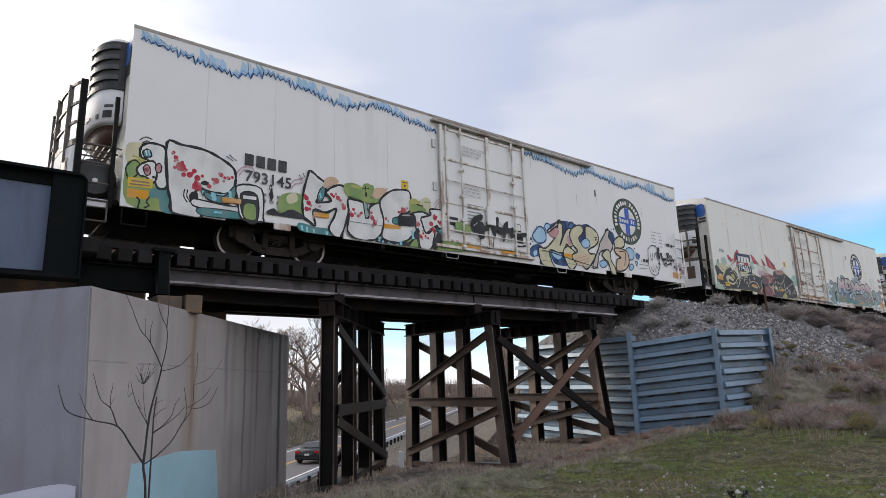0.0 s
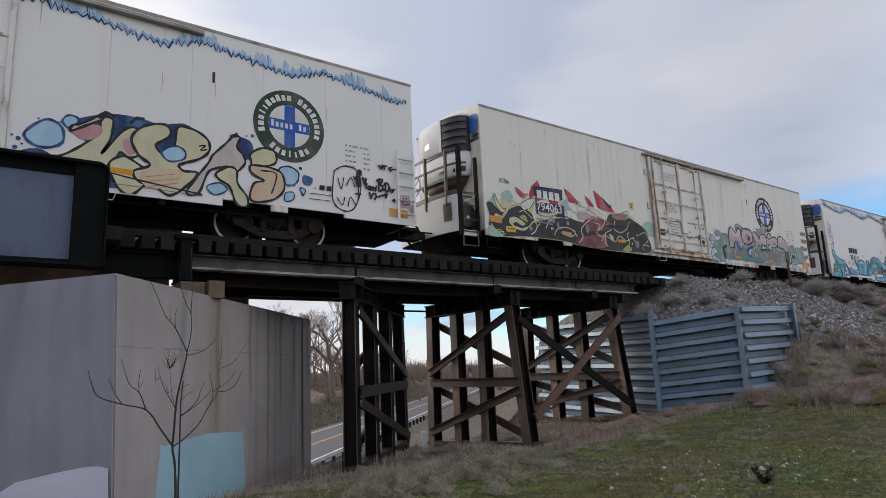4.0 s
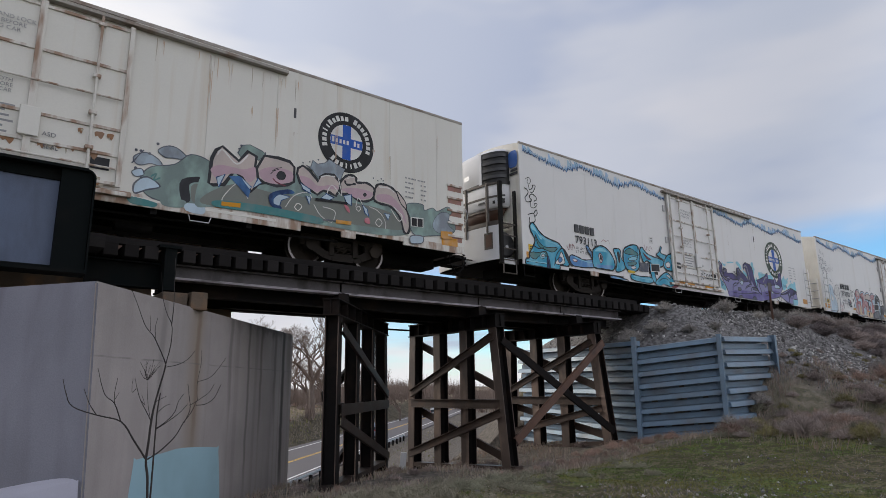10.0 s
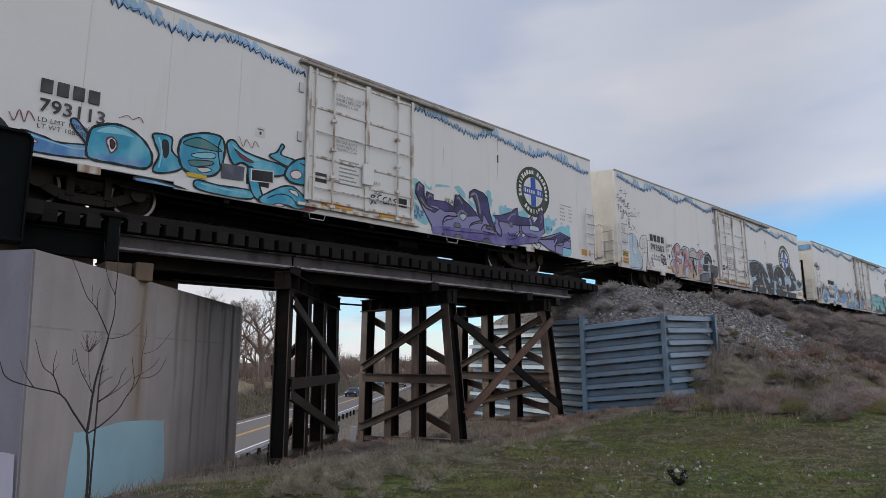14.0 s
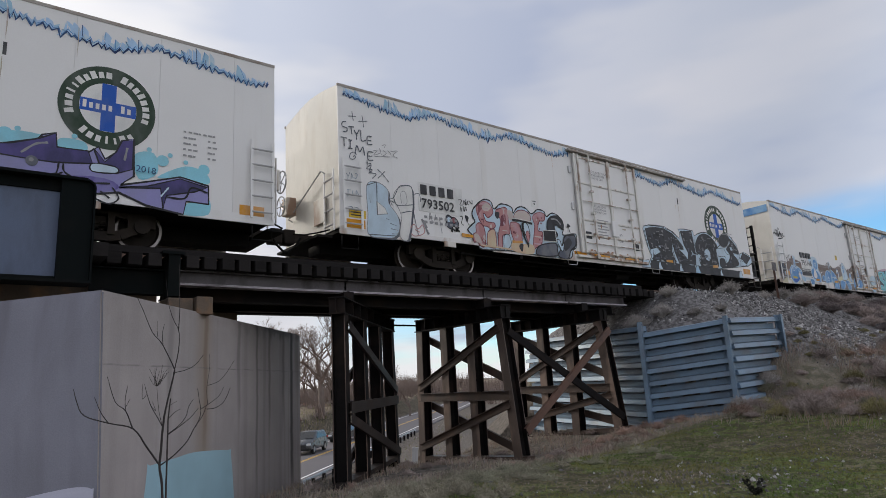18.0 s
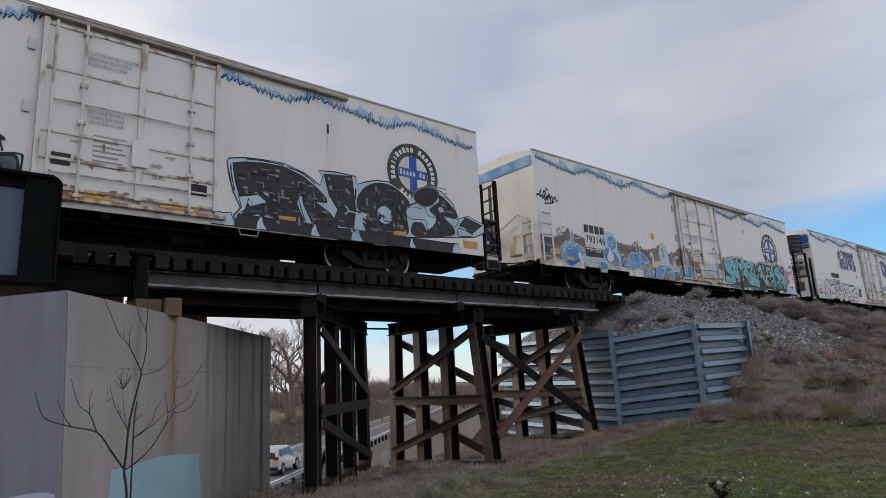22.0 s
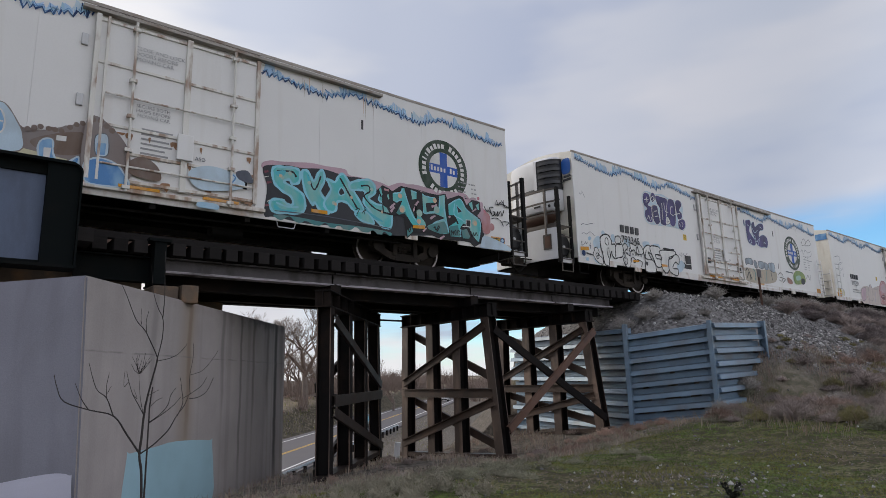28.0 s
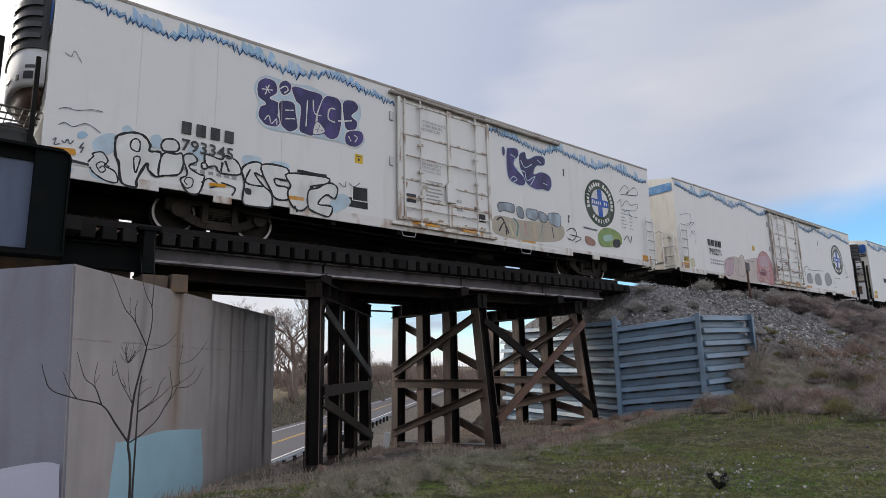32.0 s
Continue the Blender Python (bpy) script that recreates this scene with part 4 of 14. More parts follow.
M["rusty_white"] = material("rust_streaked_white_paint", (0.68, 0.65, 0.60), 0.55, vary=0.06, second=(0.26, 0.13, 0.065), amount=0.85, second_scale=2.6, streak=(1.6, 1, 0.35), second_range=(0.43, 0.60))
M["sill"] = material("rust_spotted_sill_paint", (0.70, 0.68, 0.66), 0.55, vary=0.08, second=(0.36, 0.24, 0.16), amount=0.7, second_scale=2.2, streak=(1.4, 1, 0.6), second_range=(0.52, 0.66))
M["pale_rail"] = material("galvanised_handrail", (0.45, 0.45, 0.46), 0.45, 0.5, vary=0.15)
M["slot"] = material("dark_slot", (0.03, 0.03, 0.03), 0.7)


def truck_parts(root, x):
    truck = part("truck", boxed((x - 0.14, -1.0, 0.38), (x + 0.14, 1.0, 0.62), 0.02), M["truck"], root, "dusty brown cast-steel truck")
    for s in (-1, 1):
        bm = bmesh.new()
        y = s * 1.0
        for pts, h in (([(-1.12, 0.60), (-0.62, 0.70), (-0.3, 0.78), (0.3, 0.78), (0.62, 0.70), (1.12, 0.60)], 0.22), ([(-0.98, 0.50), (-0.5, 0.26), (-0.3, 0.22), (0.3, 0.22), (0.5, 0.26), (0.98, 0.50)], 0.19)):
            for a, b in zip(pts, pts[1:]):
                sweep(bm, flat(0.13, h), (x + a[0], y, a[1]), (x + b[0], y, b[1]))
        for dx in (-0.33, 0.33):
            sweep(bm, flat(0.13, 0.2), (x + dx, y, 0.25), (x + dx, y, 0.75), (0, 1, 0))
        for dx in (-0.89, 0.89):
            prism(bm, [(x + dx - 0.26, y - 0.07), (x + dx + 0.26, y - 0.07), (x + dx + 0.26, y + 0.07), (x + dx - 0.26, y + 0.07)], 0.44, [0.70 if (dx > 0) == (k in (1, 2)) else 0.82 for k in range(4)])
        part("side_frame", bm, M["truck"], truck)
        for dx in (-0.89, 0.89):
            bm = bmesh.new()
            sweep(bm, disc(0.155, 14), (x + dx, y - 0.06 * s, 0.46), (x + dx, y + 0.15 * s, 0.46), (0, 0, 1))
            part("bearing_cap", bm, M["truck"], truck)
        for dx in (-0.17, 0.0, 0.17):
            bm = bmesh.new()
            pts = [(x + dx + 0.06 * math.cos(a * 0.9), y + 0.06 * math.sin(a * 0.9), 0.29 + 0.022 * a / 2) for a in range(22)]
            tube(bm, pts, 0.014, 5)
            part("spring", bm, M["truck"], truck)
        bm = bmesh.new()
        box(bm, (x - 0.25, y - 0.03, 0.46), (x + 0.25, y + 0.06, 0.62))
        part("bolster_end", bm, M["truck"], truck)
    wheels = []
    for dx in (-0.89, 0.89):
        bm = bmesh.new()
        tube(bm, [(0, -0.95, 0), (0, 0.95, 0)], 0.075, 10)
        for s in (-1, 1):
            n = 28
            prof = [(0.09, 0.60), (0.16, 0.66), (0.36, 0.68), (0.40, 0.655), (0.485, 0.655), (0.485, 0.685), (0.46, 0.70), (0.452, 0.79), (0.40, 0.79), (0.36, 0.735), (0.16, 0.76), (0.09, 0.82)]
            rings = [[bm.verts.new((r * math.cos(2 * math.pi * k / n), s * y, r * math.sin(2 * math.pi * k / n))) for k in range(n)] for r, y in prof]
            for q, (a, b) in enumerate(zip(rings, rings[1:])):
                for k in range(n):
                    f = bm.faces.new((a[k], a[(k + 1) % n], b[(k + 1) % n], b[k]))
                    f.material_index = 1 if q == 7 else 0
        bmesh.ops.recalc_face_normals(bm, faces=bm.faces[:])
        w = part("wheelset", bm, [M["truck"], M["rim"]], truck, smooth=False)
        w.location = (x + dx, 0, 0.455)
        wheels.append(w)
    return wheels


def ladder(root, x0, x1, y, z0, z1, rungs, mat, name="ladder", axis="x"):
    bm = bmesh.new()
    for x in (x0, x1):
        a, b = ((x, y, z0), (x, y, z1)) if axis == "x" else ((y, x, z0), (y, x, z1))
        sweep(bm, flat(0.06, 0.025), a, b, (0, 1, 0) if axis == "x" else (1, 0, 0))
    lad = part(name, bm, mat, root)
    for k in range(rungs):
        z = z0 + (z1 - z0) * (k + 0.4) / rungs
        bm = bmesh.new()
        a, b = ((x0, y, z), (x1, y, z)) if axis == "x" else ((y, x0, z), (y, x1, z))
        tube(bm, [a, b], 0.022, 6)
        part("rung", bm, M["pale_rail"], lad)
    return lad


def body_mesh():
    bm = bmesh.new()
    prof = [(-SIDE, SILL + 0.22), (SIDE, SILL + 0.22), (SIDE, EAVE)]
    for k in range(1, 10):
        y = SIDE - 2 * SIDE * k / 10
        prof.append((y, EAVE + (PEAK - EAVE) * (1 - abs(y / SIDE) ** 1.6)))
    prof.append((-SIDE, EAVE))
    ends = [[bm.verts.new((x, y, z)) for y, z in prof] for x in (-HALF + 0.02, HALF - 0.02)]
    n = len(prof)
    for i in range(n):
        bm.faces.new((ends[0][i], ends[0][(i + 1) % n], ends[1][(i + 1) % n], ends[1][i]))
    for ring in (ends[0][::-1], ends[1]):
        bm.faces.new(ring).material_index = 1
    bmesh.ops.recalc_face_normals(bm, faces=bm.faces[:])
    return bm


def panel_mesh(u0, u1, z0):
    return boxed((u0 - HALF + 0.0015, -SIDE - 0.02, z0), (u1 - HALF - 0.0015, -SIDE + 0.01, EAVE - 0.02), 0.003)


M["end_cream"] = material("grimy_cream_end_paint", (0.70, 0.675, 0.62), 0.6, vary=0.12, second=(0.46, 0.40, 0.32), amount=0.3, second_scale=2.5, streak=(1.5, 1.5, 0.4))


def build_car(fridge, paint_name, label, center, number, style):
    """A refrigerator car; fridge is -1 or 1, the end that carries the cooling unit."""
    root = thing("refrigerator_car", label, "rail car", "cars of the train", at=(center, 0, RAIL))
    white = M[paint_name]
    part("body", body_mesh(), [white, M["end_cream"]], root)
    # roof cap with a lip
    bm = bmesh.new()
    for s in (-1, 1):
        sweep(bm, flat(0.05, 0.07), (-HALF, s * (SIDE + 0.005), EAVE), (HALF, s * (SIDE + 0.005), EAVE))
    part("roof_edge", bm, M["roof"], root, "grey eave rail")
    dc = 9.97 + 0.4 * fridge
    d0, d1 = dc - 1.68, dc + 1.68
    # sheathing panels; the panels over the trucks end higher
    cuts = [0.0]
    while cuts[-1] + 1.62 < d0 - 0.4:
        cuts.append(cuts[-1] + 1.55)
    cuts.append(d0)
    cuts2 = [d1]
    while cuts2[-1] + 1.62 < 2 * HALF - 0.4:
        cuts2.append(cuts2[-1] + 1.55)
    cuts2.append(2 * HALF)
    for edges in (cuts, cuts2):
        for a, b in zip(edges, edges[1:]):
            part("side_panel", panel_mesh(a, b, SILL + 0.24), white, root)
    # lower sill boards between and outside the trucks
    for a, b, z in ((0.0, 2.05, SILL + 0.05), (2.05, 4.9, SILL + 0.14), (4.9, 15.05, SILL), (15.05, 17.9, SILL + 0.14), (17.9, 2 * HALF, SILL + 0.05)):
        bm = boxed((a - HALF + 0.002, -SIDE - 0.024, z), (b - HALF - 0.002, -SIDE + 0.02, SILL + 0.25), 0.004)
        part("side_sill", bm, M["rusty_white"] if paint_name != "white" else M["sill"] if style == "serif" else white, root)
        bm = boxed((a - HALF + 0.002, SIDE - 0.02, z), (b - HALF - 0.002, SIDE + 0.024, SILL + 0.25), 0.004)
        part("side_sill", bm, white, root)
    # plug door
    door_mat = M["rusty_white"] if style == "old" else M["worn_white"]
    x0, x1 = d0 - HALF, d1 - HALF
    yf = -SIDE - 0.075
    door = part("door", boxed((x0 + 0.06, yf, SILL + 0.30), (x1 - 0.06, -SIDE, EAVE - 0.28), 0.008), white, root, "closed white plug door with lock rods")
    low_mat = M["rusty_white"] if style in ("old", "serif") else door_mat
    for z in (SILL + 0.34, SILL + 0.90, SILL + 1.42, SILL + 2.68, EAVE - 0.33):
        bm = boxed((x0 + 0.06, yf - 0.03, z - 0.03), (x1 - 0.06, yf, z + 0.03), 0.006)
        part("rib", bm, low_mat if z < SILL + 1.0 else door_mat, door)
    for x, w in ((x0 + 0.04, 0.09), (x0 + 0.22, 0.05), (x0 + (x1 - x0) * 0.53, 0.12), (x1 - 0.05, 0.09)):
        bm = boxed((x - w / 2, yf - 0.06, SILL + 0.28), (x + w / 2, yf, EAVE - 0.24), 0.006)
        part("stile", bm, door_mat, door)
    for f in (0.215, 0.82):
        x = x0 + (x1 - x0) * f
        bm = bmesh.new()
        tube(bm, [(x, yf - 0.09, SILL + 0.12), (x, yf - 0.09, EAVE - 0.22)], 0.028, 8)
        rod = part("lock_rod", bm, door_mat, door)
        for z in (SILL + 0.2, SILL + 0.95, SILL + 1.65, SILL + 2.4, EAVE - 0.4):
            bm = boxed((x - 0.07, yf - 0.13, z - 0.035), (x + 0.07, yf - 0.03, z + 0.035), 0.008)
            part("rod_bracket", bm, door_mat, rod)
    bm = boxed((dc - HALF - 0.06, yf - 0.12, SILL + 0.95), (dc - HALF + 0.26, yf - 0.05, SILL + 1.5), 0.015)
    part("latch_plate", bm, white, door)
    for z in (SILL + 0.62, SILL + 2.04):
        bm = bmesh.new()
        tube(bm, [(x0 + 0.25, yf - 0.07, z), (x1 - 0.12, yf - 0.07, z)], 0.02, 6)
        part("cross_rod", bm, door_mat, door)
    bm = boxed((x0 - 0.25, -SIDE - 0.16, EAVE - 0.20), (x1 + 3.3, -SIDE, EAVE - 0.13), 0.01)
    part("door_track", bm, M["roof"], root, "rusty upper door track")
    bm = boxed((x1 + 0.2, -SIDE - 0.03, SILL + 0.12), (x1 + 3.2, -SIDE, SILL + 0.18), 0.003)
    part("door_track", bm, white, root)
    bm = boxed((x0 - 0.2, -SIDE - 0.13, SILL + 0.12), (x1 + 0.2, -SIDE, SILL + 0.2), 0.01)
    part("door_track", bm, M["rusty_white"], root, "rusty lower door track")
    for dx in (0.6, 2.2):
        part("reflector", boxed((x0 + dx, -SIDE - 0.14, SILL + 0.20), (x0 + dx + 0.75, -SIDE - 0.1, SILL + 0.26)), paint("orange"), root)
    for z in (SILL + 1.7, EAVE - 0.95):
        bm = boxed((x0 - 0.22, -SIDE - 0.07, z), (x0 - 0.1, -SIDE, z + 0.24), 0.015)
        part("hinge", bm, M["pale_rail"], root)
    # stencils and stickers
    marks = Marks(root)
    marks.rect("yellow" if style != "wht" and number != "793502" else "white", 6.62, 2.16, 6.85, 2.40)
    marks.rect("print", 6.66, 2.33, 6.81, 2.355), marks.rect("print", 6.71, 2.22, 6.76, 2.29)
    marks.rect("black", 6.45, 1.0, 7.0, 1.24)
    marks.rect("print", 14.77, 3.3, 14.83, 3.55)
    repainted = number in ("793145", "794063", "793146", "793345")
    for u in ((8.4, 12.6, 19.15) if repainted else (0.15, 8.4, 12.6, 19.15) if number else (0.15, 3.3, 8.4, 12.6, 16.6, 19.15)):
        end = u in (0.15, 19.15)
        low = 0.98 if u in (3.3, 16.6) else 0.82
        marks.rect("orange", u, low, u + (0.55 if end else 0.62), 1.04 if end else low + 0.10)
    if not repainted:
        marks.rect("yellow", 0.25, 1.08, 0.72, 1.28)
    for k in range(0 if repainted else 2):
        marks.rect("print", 0.3, 1.13 + 0.07 * k, 0.66, 1.16 + 0.07 * k)
    ink = "print"
    data = Spray(root, "rows of small stencilled data", 0.027, "data_stencil", True)
    for k, (a, b) in enumerate(((17.95, 18.75), (17.95, 18.7), (17.95, 18.8), (17.95, 18.6), (17.95, 18.75))):
        z = 2.45 - 0.13 * k
        for q in range(7):
            if q not in (3, 4) or k == 0:
                w = 0.05 + 0.02 * ((q + k) % 3)
                data.rect("grey", a + 0.1 * q, z, a + 0.1 * q + w, z + 0.04)
    limits = {"793113": "LD LMT 178000\nLT WT 108000", "794063": "LD LMT 182500\nLT WT 103500", "793146": "LD LMT 180500\nLT WT 105500"}.get(number)
    if limits:
        lettering("load_limit", limits, 0.125, 2.42 if style != "old" else 2.0, 1.40, "chalk" if number == "793146" or style == "old" else "print", root, "stencilled load limit", spacing=1.05)
    for q in range(0 if limits else 7):
        data.rect("grey", 2.5 + 0.17 * q, 1.32, 2.6 + 0.17 * q, 1.39), data.rect("grey", 2.5 + 0.17 * q, 1.18, 2.6 + 0.17 * q, 1.25)
    # rust runs below the eave, the latch and the panel seams
    run = random.Random(len(number) * 7 + int(center))
    for q in range(10 if style == "old" else 7):
        u = run.choice((d0 + 0.1, d0 + 1.0, d1 - 0.4, 14.8, 14.78, d1 + 1.2, d1 + 2.5, run.uniform(1.0, 19.0), run.choice(cuts + cuts2))) + run.uniform(-0.05, 0.05)
        if d0 - 0.1 < u < d1 + 0.1:
            u = d1 + run.uniform(0.3, 3.0)
        v = run.choice((4.27, 4.25, 4.22, 3.3)) + run.uniform(-0.06, 0.02)
        h = run.uniform(0.15, 0.7)
        if 0.3 < u < 19.6:
            data.fill(run.choice(("sand", "peach", "peach" if style == "old" else "flesh")), [Vector((u, v)), Vector((u + 0.012, v)), Vector((u + 0.02, v - h * 0.4)), Vector((u + 0.006, v - h))])
    if style == "old":
        # rust weeping from the eave, the door track and the seams
        spots = [(d1 + 1.55, 4.26, 0.10, 0.4), (d1 + 1.95, 4.26, 0.22, 0.75), (d1 + 2.75, 4.26, 0.16, 0.5), (d1 + 3.2, 4.2, 0.08, 0.6), (d1 + 0.6, 4.26, 0.1, 0.35), (d0 - 0.3, 4.26, 0.12, 0.6), (d0 - 2.9, 4.3, 0.1, 0.7), (2.6, 4.3, 0.14, 0.6), (14.9, 2.95, 0.16, 0.12), (17.0, 3.02, 0.2, 0.1), (4.4, 3.35, 0.14, 0.2), (1.2, 3.6, 0.14, 0.2)]
        spots += [(u, run.uniform(3.0, 4.1), 0.05, run.uniform(0.8, 1.6)) for u in cuts[1:-1] + cuts2[1:-1]]
        for u, v, w, h in spots:
            for q in range(3):
                a, b = u + run.gauss(0, w * 0.45), v - run.uniform(0, 0.15) * h
                t, f = run.uniform(0.003, 0.008), run.uniform(0.25, 1.0) * h
                data.fill(run.choice(("sand", "peach", "peach", "flesh")), [Vector((a - t, b)), Vector((a + t, b)), Vector((a + t * 0.8, b - f * 0.6)), Vector((a + t * 0.2, b - f)), Vector((a - t * 0.6, b - f * 0.7))])
    data.done()
    Spray.made.remove(data)
    if style == "old":
        ink = "white"
    elif number == "793502":
        marks.rect("white", 2.35, 1.5, 3.85, 2.3)
    # owner's initials as plain blocks
    marks.lift = 0.030
    for q in range(4):
        u = (2.42 if style != "old" else 2.1) + 0.262 * q * (1.15 if style == "serif" else 1.0)
        marks.rect(ink, u, 1.97, u + 0.19, 2.23)
    if number:
        lettering("car_number", number, 0.36, 2.42 if style != "old" else 2.06, 1.60, ink, root, "stencilled car number", spacing=1.04, bold=0.006)
    lettering("warning", "CLOSE AND LOCK\nDOORS BEFORE\n MOVING CAR", 0.115, d0 + 0.73, 3.72, "ash", root, "door warning stencil", off=0.10)
    lettering("warning", "SECURE BOTH\nHASPS BEFORE\n MOVING CAR", 0.10, d0 + 0.82, 2.50, "ash", root, "door warning stencil", off=0.10)
    lettering("warning", "ASD\n\n SEAL", 0.12, d0 + 2.0, 1.62, "slate", root, "door seal stencil", off=0.10)
    dm = Spray(root, "data plates on the door", 0.08, "door_plate", True)
    for k in range(7):
        dm.rect("grey", d0 + 0.95, 1.45 + 0.1 * k, d0 + 1.55 - 0.07 * (k % 3), 1.49 + 0.1 * k)
    dm.rect("char", d0 + 0.28, 1.38, d0 + 0.6, 1.62), dm.rect("black", d1 - 0.55, 1.18, d1 - 0.22, 1.42)
    if style in ("serif", "old"):
        for q in range(60 if style == "old" else 26):
            a, z = run.uniform(d0 + 0.1, d1 - 0.25), run.choice((0.93, 0.95, 1.0, 1.5, 1.9))
            w, h = run.uniform(0.04, 0.22), run.uniform(0.04, 0.16)
            dm.fill(run.choice(("rust", "rust", "sand")), smooth_loop([(a, z), (a + w * 0.5, z + h * 0.2), (a + w, z + 0.01), (a + w * 0.7, z - h), (a + w * 0.35, z - h * 0.5), (a + 0.02, z - h * 0.7)], True, 2))
    dm.done()
    Spray.made.remove(dm)
    # emblem: ring, disc and cross, with blocks for its lettering
    eu, ev, er = (16.53, 2.66, 0.86) if fridge < 0 else (17.44, 2.72, 0.87)
    if number == "793345":
        eu = 16.72
    if style == "old":
        eu, ev, er = 16.19, 3.02, 0.78
    emblem(root, eu, ev, er, "logo" if style != "old" else "black")
    if style != "old":
        frost_trim(root, 0.15, d0 - 0.02, 0.0)
        frost_trim(root, d1 + 0.05, 2 * HALF - 0.1, -0.12)
    # ends
    for s in (-1, 1):
        plain = s != fridge
        xe = s * HALF
        near_u = 0.0 if s < 0 else 2 * HALF
        if plain:
            a, b = (xe - s * 0.08, xe - s * 0.56)
            if style == "old":
                for k in range(5):
                    z = SILL + 0.35 + 0.36 * k
                    part("ladder_slot", boxed((min(a, b), -SIDE - 0.024, z), (max(a, b), -SIDE - 0.018, z + 0.13)), paint("terra"), root, "rusty recessed ladder slot")
                    part("rung", boxed((min(a, b) - 0.03, -SIDE - 0.06, z + 0.13), (max(a, b) + 0.03, -SIDE - 0.015, z + 0.19), 0.008), M["rusty_white"], root)
            else:
                ladder(root, min(a, b), max(a, b), -SIDE - 0.13, SILL + 0.15, SILL + 1.95, 5, white)
            ladder(root, -SIDE + 0.12, -SIDE + 0.6, xe + s * 0.09, SILL + 0.15, SILL + 1.7, 4, white, "end_ladder", "y")
            bm = boxed((min(xe, xe + s * 0.05), -0.9, SILL + 0.5), (max(xe, xe + s * 0.05), -0.3, SILL + 1.15), 0.01)
            part("end_box", bm, M["rusty_white"], root)
            bm = bmesh.new()
            n = 16
            c = Vector((xe + s * 0.42, -1.0 if s > 0 else 0.9, SILL + 1.3))
            tube(bm, [c + Vector((0, 0.27 * math.cos(2 * math.pi * k / n), 0.27 * math.sin(2 * math.pi * k / n))) for k in range(n + 1)], 0.018, 6)
            for k in range(5):
                q = 2 * math.pi * k / 5
                tube(bm, [c, c + Vector((0, 0.27 * math.cos(q), 0.27 * math.sin(q)))], 0.012, 5)
            tube(bm, [c, c - Vector((s * 0.4, 0, 0))], 0.025, 6)
            wheel = part("brake_wheel", bm, M["pale_rail"], root, "spoked hand brake wheel")
            bm = boxed((c.x - s * 0.38 if s > 0 else c.x + 0.1, c.y - 0.16, c.z - 0.25), (c.x - 0.1 if s > 0 else c.x + 0.38, c.y + 0.16, c.z + 0.25), 0.03)
            part("brake_housing", bm, M["rusty_white"], root)
            bm = bmesh.new()
            xa = xe + s * 0.12
            tube(bm, [(xe, -SIDE + 0.7, SILL + 1.75), (xa, -SIDE + 0.7, SILL + 1.8), (xa, SIDE - 0.5, SILL + 1.0), (xe, SIDE - 0.5, SILL + 0.95)], 0.018, 6)
            part("hand_rail", bm, M["pale_rail"], root)
            if fridge == 1 and number != "793502":
                bm = boxed((min(xe, xe + s * 0.012), -SIDE + 0.06, 4.0), (max(xe, xe + s * 0.012), SIDE - 0.06, 4.34))
                part("end_banner", bm, paint("blue"), root, "faded blue band on the end wall")
            # crossover step
            bm = boxed((min(xe, xe + s * 0.4), -1.2, SILL + 0.02), (max(xe, xe + s * 0.4), 1.2, SILL + 0.08))
            part("end_step", bm, M["under"], root)
        else:
            cooling_end(root, s, xe)
        # step under the corner
        bm = bmesh.new()
        xa, xb = xe - s * 0.05, xe - s * 0.5
        tube(bm, [(xa, -SIDE, SILL), (xa, -SIDE, SILL - 0.3), (xb, -SIDE, SILL - 0.3), (xb, -SIDE, SILL)], 0.018, 6)
        part("step", bm, M["under"], root)
        # coupler
        bm = bmesh.new()
        gap = 0.8 if plain else 1.56
        sweep(bm, flat(0.16, 0.2), (xe - s * 0.3, 0, 0.82), (xe + s * (gap - 0.22), 0, 0.82))
        cpl = part("coupler", bm, M["truck"], root, "rusty coupler")
        bm = boxed((min(xe + s * (gap - 0.3), xe + s * gap), -0.2, 0.62), (max(xe + s * (gap - 0.3), xe + s * gap), 0.16, 1.0), 0.05)
        part("knuckle", bm, M["truck"], cpl)
        bm = bmesh.new()
        tube(bm, [(xe + s * (gap - 0.35), -0.35, 0.75), (xe + s * (gap - 0.2), -0.36, 0.5), (xe + s * (gap - 0.02), -0.33, 0.36), (xe + s * (gap + 0.1), -0.3, 0.4)], 0.03, 6)
        part("air_hose", bm, M["under"], root)
        bm = bmesh.new()
        tube(bm, [(xe + s * 0.1, -1.25, 0.8), (xe + s * 0.35, -1.2, 0.72), (xe + s * 0.45, -0.6, 0.78), (xe + s * (gap - 0.2), -0.3, 0.85)], 0.02, 6)
        part("uncoupling_lever", bm, M["under"], root)
    # underframe
    bm = bmesh.new()
    box(bm, (-HALF + 0.1, -0.32, 0.42), (HALF - 0.1, 0.32, SILL + 0.2))
    box(bm, (-HALF + 0.05, -SIDE + 0.06, SILL + 0.12), (HALF - 0.05, SIDE - 0.06, SILL + 0.23))
    part("centre_sill", bm, M["under"], root)
    for k in range(5):
        bm = bmesh.new()
        x = -3.9 + 1.95 * k
        prism(bm, [(x - 0.06, -SIDE + 0.05), (x + 0.06, -SIDE + 0.05), (x + 0.06, SIDE - 0.05), (x - 0.06, SIDE - 0.05)], SILL - 0.1, SILL + 0.2)
        part("crossbearer", bm, M["under"], root)
    for x, y, r, l in ((1.4, -0.75, 0.17, 0.7), (-2.0, 0.7, 0.2, 0.9)):
        bm = bmesh.new()
